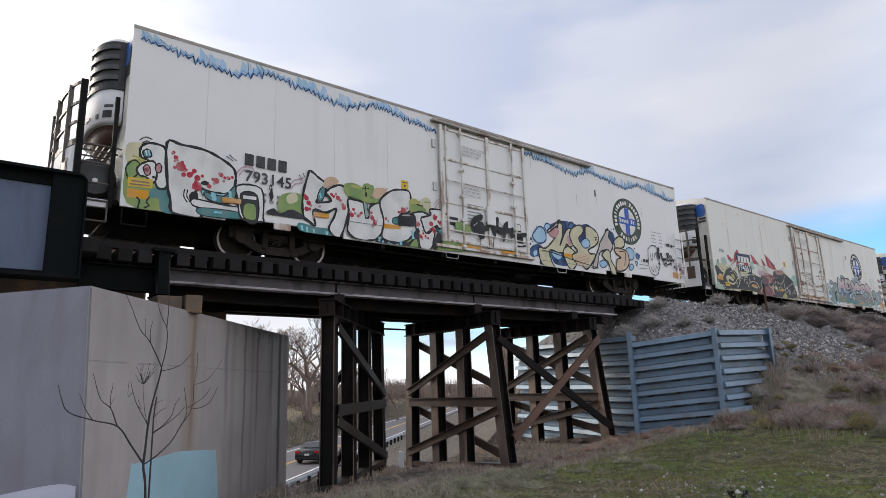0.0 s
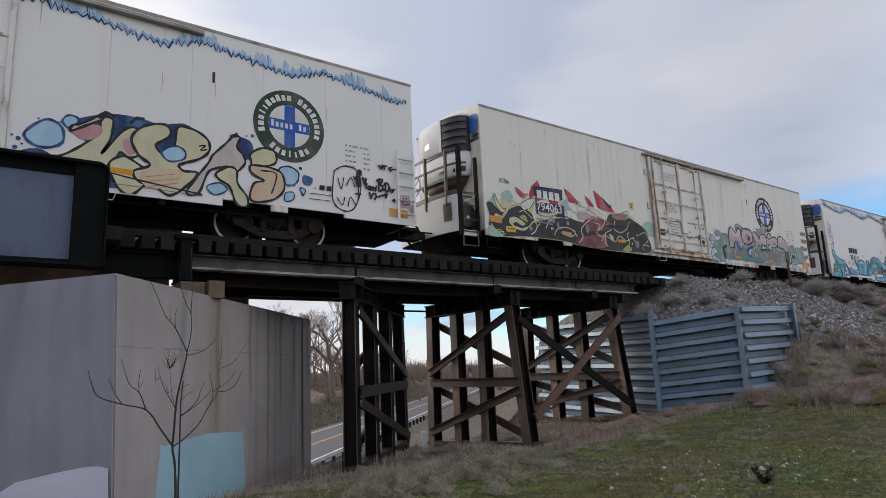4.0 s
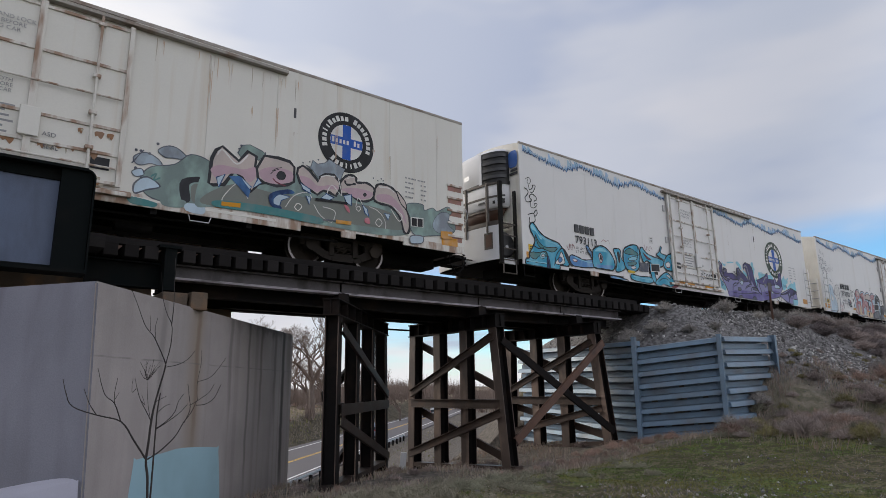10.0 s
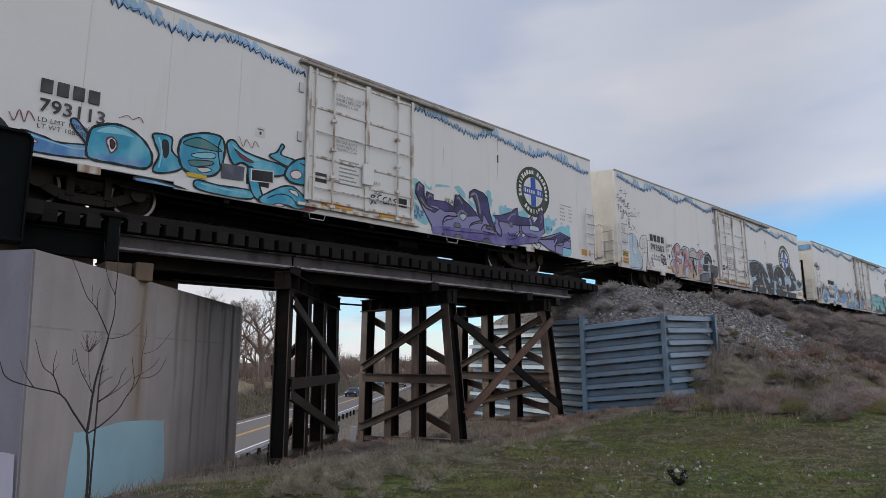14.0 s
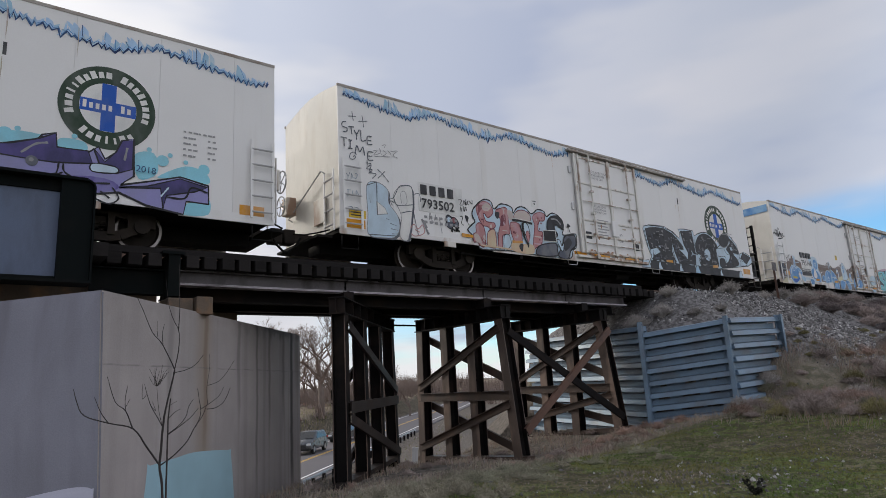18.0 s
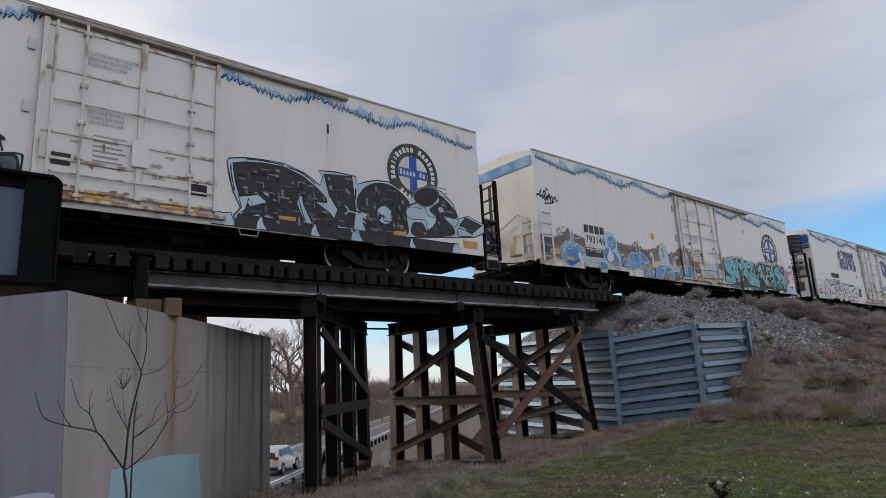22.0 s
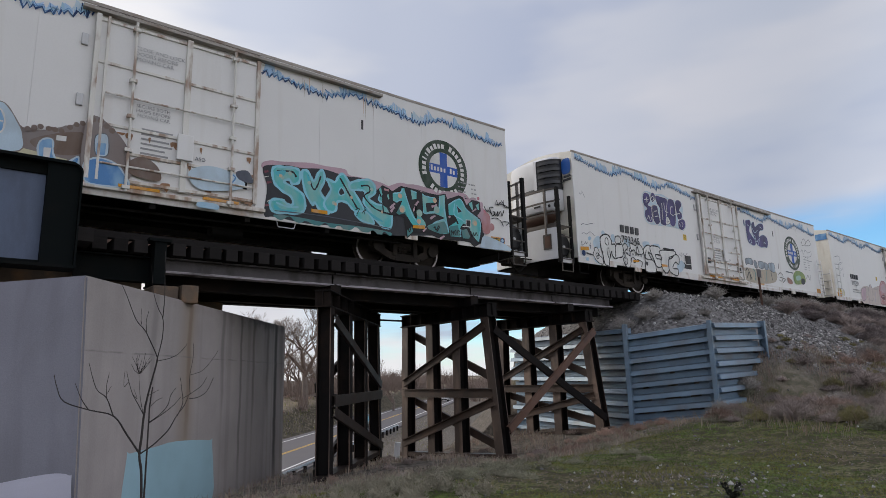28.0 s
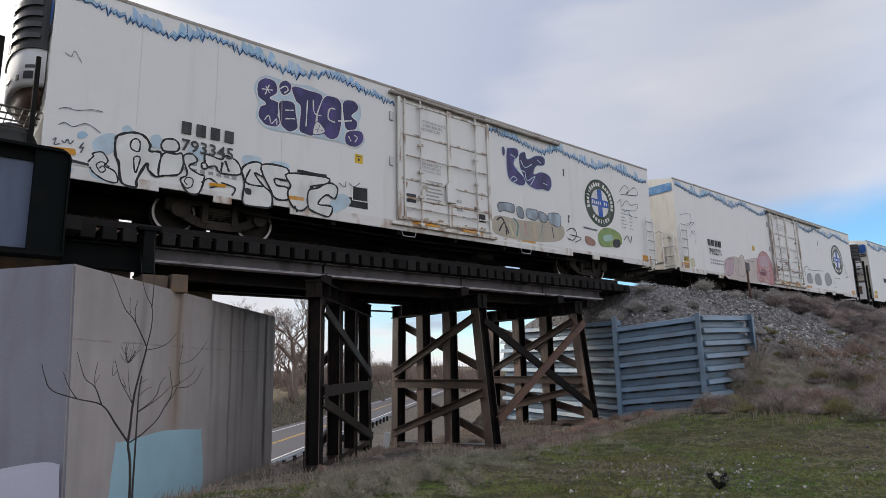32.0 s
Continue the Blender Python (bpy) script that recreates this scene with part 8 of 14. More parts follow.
tag_b2.dot("slate", 15.21, 2.30, 0.02)
tag_b2.dot("slate", 15.43, 2.40, 0.02)
tag_b2.dot("slate", 15.72, 2.52, 0.02)
tag_b2.dot("slate", 16.97, 2.25, 0.02)
tag_b2.dot("slate", 17.10, 2.21, 0.02)
tag_b2.dot("slate", 17.20, 2.28, 0.02)
tag_b2.dot("slate", 17.26, 2.24, 0.02)
tag_b2.shape("flesh", [(12.92, 1.33), (12.95, 1.88), (13.03, 2.09), (13.16, 2.20), (13.53, 1.95), (13.72, 2.21), (13.92, 2.14), (13.90, 1.88), (13.93, 1.84), (14.08, 1.64), (14.18, 1.57), (14.01, 1.52), (13.84, 1.31), (13.61, 1.59), (13.53, 1.65), (13.43, 1.68), (13.24, 1.35), (13.01, 1.30)], 0.07, "char", True)
tag_b2.shape("pinkish", [(12.94, 1.63), (13.12, 1.77), (13.40, 1.78), (13.65, 1.78), (13.89, 1.88), (13.95, 1.74), (13.81, 1.51), (13.58, 1.64), (13.32, 1.61), (13.09, 1.46)], 0, "black")
tag_b2.line("chalk", [(13.06, 1.98), (13.17, 2.12), (13.49, 1.87), (13.73, 2.13)], 0.03)
tag_b2.shape("flesh", [(13.94, 1.87), (14.10, 2.20), (14.44, 2.22), (14.71, 2.19), (14.83, 2.08), (14.83, 1.73), (14.68, 1.63), (14.42, 1.55), (14.13, 1.57), (13.98, 1.64)], 0.07, "char", True)
tag_b2.shape("pinkish", [(13.99, 1.80), (14.29, 1.97), (14.75, 1.96), (14.78, 1.73), (14.47, 1.61), (14.16, 1.60)], 0, "black")
tag_b2.shape("char", [(14.41, 1.78), (14.46, 1.89), (14.56, 1.91), (14.62, 1.84), (14.58, 1.74), (14.47, 1.72)], 0.02, "black")
tag_b2.line("char", [(14.29, 1.87), (14.40, 1.96), (14.53, 2.01)], 0.015)
tag_b2.line("char", [(14.26, 1.80), (14.35, 1.90), (14.46, 1.95)], 0.015)
tag_b2.line("maroon", [(14.32, 1.71), (14.43, 1.63), (14.63, 1.59)], 0.03)
tag_b2.shape("flesh", [(14.92, 2.08), (15.04, 2.17), (15.21, 2.08), (15.45, 1.86), (15.47, 1.97), (15.62, 2.08), (15.85, 2.10), (16.00, 1.97), (16.07, 1.87), (15.92, 1.59), (15.75, 1.64), (15.57, 1.66), (15.43, 1.53), (15.17, 1.64), (14.98, 1.74), (14.90, 1.94)], 0.065, "char", True)
tag_b2.shape("pinkish", [(14.97, 1.90), (15.22, 1.89), (15.45, 1.75), (15.86, 1.86), (15.98, 1.77), (15.63, 1.70), (15.40, 1.60), (15.06, 1.73)], 0, "black")
tag_b2.shape("flesh", [(16.03, 1.92), (16.12, 2.08), (16.27, 2.19), (16.46, 2.17), (16.49, 2.04), (16.78, 2.08), (17.00, 1.96), (16.97, 1.73), (16.78, 1.61), (16.53, 1.59), (16.28, 1.71), (16.07, 1.67)], 0.06, "char")
tag_b2.shape("pinkish", [(16.07, 1.79), (16.46, 1.89), (16.94, 1.86), (16.85, 1.70), (16.53, 1.62), (16.22, 1.73)], 0, "black")
tag_b2.line("char", [(16.15, 2.03), (16.22, 1.93), (16.46, 2.00)], 0.05)
tag_b2.shape("char", [(16.67, 1.76), (16.72, 1.82), (16.78, 1.78), (16.72, 1.71)], 0, "black")
tag_b2.shape("flesh", [(17.02, 1.97), (17.13, 2.12), (17.43, 2.13), (17.67, 2.00), (17.81, 1.82), (18.05, 1.44), (18.06, 1.03), (17.91, 0.98), (17.78, 1.34), (17.50, 1.59), (17.17, 1.62), (16.99, 1.70)], 0.06, "char")
tag_b2.shape("pinkish", [(17.10, 1.84), (17.50, 1.88), (17.84, 1.59), (17.98, 1.20), (17.77, 1.46), (17.44, 1.66), (17.10, 1.69)], 0, "black")
tag_b2.shape("flesh", [(17.67, 2.04), (17.93, 1.81), (17.97, 1.61), (17.79, 1.75)], 0.03, "char")
tag_b2.line("chalk", [(16.21, 2.09), (16.40, 2.16)], 0.02)
tag_b2.line("chalk", [(15.50, 1.98), (15.67, 2.05), (15.88, 2.06)], 0.03)
tag_b2.line("chalk", [(17.13, 2.05), (17.43, 2.07), (17.60, 1.99)], 0.03)
tag_b2.line("chalk", [(13.22, 0.90), (13.25, 1.10), (13.57, 1.46), (13.78, 1.12)], 0.02)
tag_b2.line("chalk", [(14.65, 1.10), (14.85, 1.40), (15.18, 1.54), (15.29, 1.42)], 0.02)
tag_b2.line("chalk", [(15.63, 1.48), (15.80, 1.84), (16.07, 1.62), (15.97, 2.05)], 0.02)
tag_b2.line("chalk", [(15.35, 1.27), (15.53, 1.04), (15.82, 0.92), (15.90, 1.20), (15.58, 1.26)], 0.02)
tag_b2.line("chalk", [(16.47, 1.41), (16.53, 1.65), (16.66, 1.50)], 0.02)
tag_b2.line("chalk", [(16.85, 1.48), (17.11, 1.41), (17.31, 1.21), (17.34, 0.98)], 0.02)
tag_b2.line("chalk", [(17.50, 1.53), (17.74, 1.25), (17.84, 1.41), (17.57, 1.60)], 0.025)
tag_b2.shape("icy", [(13.07, 1.48), (13.25, 1.59), (13.13, 1.27)], 0.03, "navy", True)
tag_b2.shape("icy", [(13.60, 1.59), (13.84, 1.41), (13.77, 1.32)], 0.03, "navy", True)
tag_b2.shape("icy", [(13.98, 1.64), (14.06, 1.55), (13.87, 1.39)], 0.03, "navy", True)
tag_b2.shape("icy", [(14.34, 1.25), (14.48, 1.38), (14.75, 1.35), (14.54, 1.23), (14.50, 1.05), (14.36, 1.08)], 0.03, "navy", True)
tag_b2.shape("icy", [(14.98, 1.74), (15.23, 1.63), (15.26, 1.52), (15.06, 1.59)], 0.03, "navy", True)
tag_b2.shape("icy", [(15.52, 1.46), (15.66, 1.60), (15.87, 1.53), (15.75, 1.45)], 0.03, "navy", True)
tag_b2.shape("icy", [(16.13, 1.63), (16.34, 1.70), (16.34, 1.42), (16.20, 1.47)], 0.03, "navy", True)
tag_b2.shape("icy", [(15.14, 1.45), (15.26, 1.43), (15.23, 1.25)], 0.03, "navy", True)
tag_b2.shape("icy", [(16.65, 1.50), (16.79, 1.41), (16.84, 1.22), (16.73, 1.29)], 0.03, "navy", True)
tag_b2.shape("icy", [(17.30, 1.38), (17.47, 1.38), (17.41, 1.22)], 0.03, "navy", True)
tag_b2.shape("navy", [(13.32, 1.56), (13.56, 1.61), (13.82, 1.33), (13.78, 1.15), (13.52, 1.40)], 0, "black", True)
tag_b2.shape("navy", [(14.27, 1.34), (14.69, 1.52), (14.85, 1.45), (14.48, 1.35), (14.34, 1.15), (14.55, 1.08), (14.50, 0.97), (14.29, 1.09)], 0, "black")
tag_b2.shape("teal", [(13.08, 0.97), (13.79, 1.03), (14.55, 1.03), (15.53, 0.98), (15.48, 0.82), (14.56, 0.85), (13.80, 0.85), (13.09, 0.84)], 0, "black")
tag_b2.shape("pink", [(16.14, 1.41), (16.26, 1.37), (16.31, 1.24), (16.23, 1.26)], 0, "black")
tag_b2.shape("pink", [(16.73, 1.15), (16.84, 1.19), (16.87, 1.05), (16.74, 1.05)], 0, "black")
tag_b2.line("chalk", [(14.86, 1.13), (14.94, 1.23), (15.04, 1.17), (14.95, 1.06), (14.86, 1.13)], 0.02)
tag_b2.line("chalk", [(16.47, 1.37), (16.55, 1.44), (16.60, 1.38), (16.54, 1.31), (16.47, 1.37)], 0.02)
tag_b2.line("chalk", [(17.03, 1.10), (17.12, 1.21), (17.23, 1.13), (17.13, 1.01), (17.03, 1.10)], 0.02)
tag_b2.line("black", [(15.38, 1.41), (16.23, 1.45)], 0.06)
tag_b2.line("slate", [(15.59, 0.94), (16.00, 0.98)], 0.04)
tag_b2.shape("orange", [(13.21, 0.97), (13.62, 1.00), (13.62, 0.90), (13.21, 0.88)], 0, "black", True)
tag_b2.shape("orange", [(15.93, 1.00), (16.35, 1.02), (16.35, 0.93), (15.93, 0.91)], 0, "black", True)
tag_b2.shape("chalk", [(18.11, 1.42), (18.52, 1.45), (18.52, 1.19), (18.11, 1.17)], 0, "black", True)
tag_b2.shape("black", [(18.14, 1.40), (18.31, 1.40), (18.30, 1.19), (18.14, 1.19)], 0, "black", True)
tag_b2.shape("black", [(18.33, 1.41), (18.49, 1.41), (18.49, 1.20), (18.33, 1.19)], 0, "black", True)
tag_b2.shape("orange", [(19.10, 1.18), (19.50, 1.22), (19.50, 1.01), (19.10, 0.98)], 0, "black", True)
tag_b2.shape("icy", [(18.12, 0.91), (18.49, 0.95), (18.47, 0.77), (18.12, 0.72)], 0.03, "slate")

tag_c = Spray(CARS[2], "cyan and blue wildstyle graffiti with black outlines", 0.03)
tag_c.line("black", [(0.22, 3.34), (0.37, 3.42), (0.46, 3.35), (0.39, 3.21), (0.30, 3.25), (0.34, 3.36)], 0.02)
tag_c.line("black", [(0.15, 3.04), (0.28, 3.01), (0.32, 2.90), (0.18, 2.73), (0.27, 2.61), (0.47, 2.69), (0.37, 2.79), (0.48, 2.90), (0.64, 2.85), (0.70, 2.76), (0.56, 2.68)], 0.03)
tag_c.line("black", [(0.35, 3.18), (0.40, 3.02), (0.53, 3.12), (0.53, 3.19), (0.66, 3.20), (0.54, 2.97), (0.41, 2.95)], 0.025)
tag_c.line("black", [(0.43, 2.68), (0.42, 2.48), (0.57, 2.47), (0.71, 2.60), (0.60, 2.62), (0.57, 2.52)], 0.022)
tag_c.line("black", [(0.27, 2.20), (0.52, 2.28), (0.58, 2.05), (0.34, 1.94), (0.34, 2.13)], 0.03)
tag_c.line("black", [(0.52, 2.26), (0.65, 2.42), (0.69, 2.31), (0.60, 2.20)], 0.03)
tag_c.shape("cyan", [(0.11, 0.80), (0.26, 0.86), (0.26, 0.99), (0.46, 1.26), (0.53, 1.47), (0.37, 1.70), (0.33, 1.87), (0.42, 1.97), (0.52, 1.96), (0.72, 1.76), (0.96, 1.62), (1.25, 1.55), (1.58, 1.49), (1.72, 1.40), (1.84, 1.27), (2.00, 0.99), (2.04, 0.79), (1.64, 0.77), (1.59, 0.64), (1.12, 0.62), (0.53, 0.63), (0.13, 0.64)], 0.05, "black")
tag_c.shape("haze", [(0.37, 1.87), (0.43, 1.93), (0.53, 1.86), (0.68, 1.68), (0.87, 1.53), (0.78, 1.51), (0.59, 1.71), (0.42, 1.76)], 0, "black")
tag_c.shape("teal", [(0.54, 1.63), (0.70, 1.41), (0.89, 1.30), (1.08, 1.28), (1.37, 1.32), (1.54, 1.31), (1.33, 1.16), (0.99, 1.19), (0.80, 1.23), (0.66, 1.31)], 0.025, "black")
tag_c.shape("teal", [(0.26, 0.98), (0.45, 1.06), (0.59, 1.05), (0.99, 1.14), (1.04, 1.00), (0.68, 0.96), (0.55, 0.85), (0.38, 0.86)], 0.025, "black")
tag_c.shape("haze", [(0.72, 0.96), (0.81, 1.09), (0.96, 1.09), (0.95, 0.95), (0.79, 0.88)], 0.02, "black")
tag_c.shape("chalk", [(0.78, 0.97), (0.85, 1.04), (0.93, 1.03), (0.89, 0.96)], 0.02, "black")
tag_c.shape("navy", [(1.03, 0.90), (1.10, 1.01), (1.16, 0.83), (1.17, 0.63), (1.03, 0.65)], 0.02, "black")
tag_c.shape("chalk", [(1.72, 1.22), (1.58, 1.01), (1.41, 0.80), (1.79, 0.83), (1.85, 0.96)], 0.025, "black")
tag_c.shape("blue", [(1.56, 0.98), (1.68, 1.05), (1.74, 0.94), (1.59, 0.86)], 0.02, "black")
tag_c.line("black", [(0.46, 1.26), (0.67, 1.20), (0.92, 1.24)], 0.035)
tag_c.line("black", [(1.02, 1.14), (1.09, 0.81), (1.14, 0.62)], 0.035)
tag_c.line("black", [(1.36, 0.74), (1.48, 1.09), (1.71, 1.32), (1.87, 1.31)], 0.03)
tag_c.line("black", [(0.13, 0.72), (0.38, 0.77), (0.56, 0.74), (1.09, 0.76)], 0.025)
tag_c.line("haze", [(0.78, 1.61), (1.06, 1.50), (1.46, 1.44), (1.63, 1.38)], 0.03)
tag_c.line("haze", [(0.15, 0.76), (0.47, 0.76), (1.02, 0.77)], 0.03)
tag_c.shape("char", [(1.83, 1.28), (1.88, 1.32), (2.00, 1.20), (2.15, 0.99), (2.26, 0.83), (2.13, 0.80), (1.96, 0.98), (1.85, 1.17)], 0, "black")
tag_c.shape("blue", [(2.09, 1.09), (2.22, 1.18), (2.57, 1.13), (2.79, 1.08), (3.31, 1.14), (3.44, 1.05), (3.37, 0.90), (2.86, 0.83), (2.53, 0.82), (2.26, 0.83), (2.12, 0.96)], 0.035, "black")
tag_c.shape("chalk", [(2.25, 1.04), (2.38, 1.06), (2.47, 1.00), (2.31, 0.97)], 0.02, "maroon")
tag_c.line("haze", [(2.30, 1.13), (2.57, 1.08), (3.02, 1.03), (3.34, 1.08)], 0.03)
tag_c.line("maroon", [(1.99, 1.46), (2.08, 1.32), (2.14, 1.54), (2.23, 1.33), (2.28, 1.55), (2.39, 1.39)], 0.02)
tag_c.line("maroon", [(3.76, 1.82), (3.92, 1.91), (4.01, 1.85), (4.14, 1.93), (4.22, 1.83)], 0.015)
tag_c.shape("blue", [(2.95, 1.56), (3.05, 1.59), (3.27, 1.36), (3.35, 1.51), (3.47, 1.59), (3.45, 1.22), (3.50, 0.89), (3.35, 0.95), (3.19, 1.22), (3.01, 1.41)], 0.04, "black")
tag_c.shape("cyan", [(3.29, 1.45), (3.47, 1.59), (3.68, 1.67), (3.95, 1.65), (4.23, 1.49), (4.41, 1.25), (4.43, 1.03), (4.32, 0.90), (4.09, 0.88), (3.71, 0.88), (3.36, 0.88), (3.25, 1.01)], 0.05, "black")
tag_c.shape("haze", [(3.39, 1.45), (3.62, 1.60), (3.90, 1.58), (4.07, 1.49), (3.85, 1.49), (3.58, 1.46)], 0, "black")
tag_c.shape("blue", [(3.49, 1.01), (3.81, 1.02), (4.19, 1.06), (4.36, 1.01), (4.09, 0.91), (3.71, 0.91), (3.39, 0.91)], 0, "black")
tag_c.shape("chalk", [(3.58, 1.32), (3.66, 1.40), (3.75, 1.34), (3.77, 1.20), (3.68, 1.08), (3.61, 1.20)], 0.035, "maroon")
tag_c.shape("char", [(3.64, 1.32), (3.69, 1.35), (3.74, 1.25), (3.68, 1.16)], 0.02, "black")
tag_c.shape("cyan", [(4.43, 1.66), (4.78, 1.67), (4.81, 1.38), (5.06, 1.14), (4.88, 0.95), (4.47, 0.87), (4.56, 1.23), (4.46, 1.48)], 0.04, "black")
tag_c.shape("char", [(4.61, 1.55), (4.72, 1.55), (4.74, 1.29), (4.66, 1.22)], 0.02, "black")
tag_c.line("haze", [(4.53, 1.61), (4.61, 1.32), (4.57, 0.97)], 0.03)
tag_c.shape("cyan", [(4.95, 1.56), (5.05, 1.76), (5.45, 1.93), (5.80, 1.94), (5.91, 1.77), (5.91, 1.51), (5.85, 1.21), (5.67, 1.02), (5.31, 0.97), (5.04, 1.07), (4.94, 1.35)], 0.05, "black")
tag_c.shape("teal", [(5.06, 1.65), (5.36, 1.80), (5.77, 1.67), (5.79, 1.59), (5.11, 1.57)], 0.025, "black")
tag_c.shape("haze", [(5.21, 1.40), (5.49, 1.51), (5.71, 1.52), (5.68, 1.41), (5.33, 1.35)], 0.02, "black")
tag_c.shape("teal", [(5.17, 1.26), (5.65, 1.34), (5.62, 1.24), (5.25, 1.15)], 0.025, "black")
tag_c.shape("chalk", [(5.34, 1.12), (5.56, 1.18), (5.65, 1.13), (5.47, 1.05)], 0.02, "black")
tag_c.line("black", [(5.83, 1.93), (5.77, 1.64), (5.84, 1.28), (5.94, 1.13)], 0.03)
tag_c.line("blue", [(5.05, 1.50), (5.14, 1.20), (5.31, 1.02)], 0.04)
tag_c.shape("blue", [(4.15, 0.69), (4.55, 0.70), (5.02, 0.64), (5.32, 0.57), (5.29, 0.50), (4.84, 0.48), (4.43, 0.57), (4.18, 0.61)], 0.04, "black")
tag_c.shape("cyan", [(5.35, 0.87), (5.82, 0.84), (6.55, 0.86), (6.58, 0.67), (5.89, 0.63), (5.35, 0.69)], 0.04, "black")
tag_c.line("haze", [(4.49, 0.66), (5.02, 0.59), (5.29, 0.54)], 0.025)
tag_c.line("haze", [(5.44, 0.81), (5.95, 0.78), (6.48, 0.78)], 0.025)
tag_c.shape("cyan", [(5.96, 1.83), (6.10, 1.93), (6.33, 1.75), (6.75, 1.66), (7.32, 1.60), (7.43, 1.44), (7.10, 1.30), (6.61, 1.35), (6.34, 1.46), (6.14, 1.37), (6.00, 1.60)], 0.045, "black")
tag_c.shape("maroon", [(6.13, 1.74), (6.33, 1.64), (6.61, 1.52), (6.34, 1.53)], 0.015, "black")
tag_c.shape("haze", [(6.06, 1.85), (6.33, 1.70), (6.75, 1.61), (6.54, 1.57), (6.20, 1.72)], 0, "black")
tag_c.shape("cyan", [(6.47, 1.36), (6.65, 1.34), (6.79, 0.94), (6.89, 0.67), (6.72, 0.68), (6.55, 0.90)], 0.04, "black")
tag_c.shape("cyan", [(6.97, 1.77), (7.16, 1.90), (7.27, 2.11), (7.34, 2.06), (7.26, 1.86), (7.64, 1.79), (7.47, 1.61), (7.17, 1.68)], 0.04, "black")
tag_c.shape("cyan", [(7.39, 1.47), (7.61, 1.77), (7.93, 1.91), (8.24, 1.87), (8.36, 1.65), (8.32, 1.42), (8.54, 1.33), (8.68, 1.12), (8.54, 0.97), (8.05, 0.99), (8.03, 1.22), (7.61, 1.23), (7.43, 1.32)], 0.05, "black")
tag_c.shape("chalk", [(7.52, 1.47), (7.69, 1.57), (7.83, 1.50), (7.76, 1.37), (7.58, 1.35)], 0.03, "maroon")
tag_c.line("black", [(7.76, 1.76), (8.03, 1.66), (8.07, 1.38), (8.32, 1.41)], 0.03)
tag_c.line("black", [(8.07, 1.26), (8.46, 1.23), (8.62, 1.08)], 0.025)
tag_c.shape("blue", [(8.11, 1.77), (8.27, 1.71), (8.27, 1.53), (8.15, 1.54)], 0.025, "black")
tag_c.shape("cyan", [(6.76, 0.69), (7.03, 0.92), (7.39, 1.12), (7.69, 1.11), (8.03, 0.80), (7.78, 0.62), (7.39, 0.67), (7.04, 0.52)], 0.04, "black")
tag_c.shape("chalk", [(7.11, 0.61), (7.29, 0.69), (7.39, 0.63)], 0.025, "maroon")
tag_c.shape("maroon", [(7.80, 0.64), (8.07, 0.73), (8.46, 0.82), (8.22, 0.67), (7.88, 0.56)], 0, "black")
tag_c.line("black", [(6.96, 0.75), (7.25, 0.90), (7.54, 0.89), (7.76, 0.69)], 0.025)
tag_c.shape("chalk", [(7.50, 1.05), (7.69, 1.05), (7.76, 0.92), (7.58, 0.98)], 0.02, "black")
tag_c.line("maroon", [(6.23, 2.04), (6.33, 1.83), (6.40, 2.01), (6.54, 1.85), (6.60, 2.03), (6.71, 1.91)], 0.015)
tag_c.shape("slate", [(5.87, 1.35), (6.39, 1.37), (6.38, 1.05), (5.87, 1.02)], 0, "black", True)
tag_c.shape("chalk", [(6.54, 1.37), (7.10, 1.42), (7.10, 1.13), (6.54, 1.07)], 0, "black", True)
tag_c.shape("black", [(6.57, 1.35), (7.07, 1.39), (7.08, 1.14), (6.57, 1.10)], 0, "black", True)
tag_c.shape("yellow", [(5.14, 1.00), (5.56, 1.00), (5.55, 0.92), (5.14, 0.91)], 0, "black", True)

tag_c2 = Spray(CARS[2], "purple spiky graffiti with cyan haze", 0.03)
tag_c2.shape("haze", [(11.31, 2.03), (11.40, 2.11), (11.48, 2.04), (11.38, 1.75), (11.43, 1.50), (11.34, 1.57)], 0, "black")
tag_c2.shape("haze", [(11.26, 1.23), (11.39, 1.43), (11.61, 1.19), (11.85, 1.00), (11.78, 0.84), (11.48, 0.93)], 0, "black")
tag_c2.shape("haze", [(12.15, 2.08), (12.49, 2.13), (12.72, 2.12), (12.49, 2.07), (12.16, 2.02)], 0, "black")
tag_c2.shape("haze", [(11.68, 2.12), (11.79, 2.00), (11.98, 1.89), (11.80, 1.91)], 0, "black")
tag_c2.shape("haze", [(12.89, 2.13), (13.07, 2.20), (13.31, 2.03), (13.32, 1.87), (13.17, 1.93)], 0, "black")
tag_c2.shape("haze", [(13.44, 1.86), (13.76, 1.73), (13.64, 1.58), (13.51, 1.68)], 0, "black")
tag_c2.shape("haze", [(14.23, 2.16), (14.43, 2.17), (14.47, 1.87), (14.34, 1.71)], 0, "black")
tag_c2.shape("haze", [(14.39, 1.39), (14.58, 1.66), (14.65, 1.53), (14.59, 1.09), (14.46, 1.20)], 0, "black")
tag_c2.shape("haze", [(14.82, 1.63), (15.03, 1.88), (15.54, 1.87), (15.39, 1.74)], 0, "black")
tag_c2.shape("haze", [(15.76, 1.88), (16.15, 1.88), (16.19, 1.70), (15.77, 1.66)], 0, "black")
tag_c2.shape("haze", [(17.03, 1.78), (17.39, 1.88), (17.47, 1.47), (17.13, 1.30)], 0, "black")
tag_c2.shape("haze", [(17.47, 1.39), (18.01, 1.71), (18.42, 1.62), (18.47, 1.39), (17.82, 1.41)], 0, "black")
tag_c2.shape("haze", [(17.90, 0.81), (18.46, 1.08), (18.49, 0.73), (17.99, 0.67)], 0, "black")
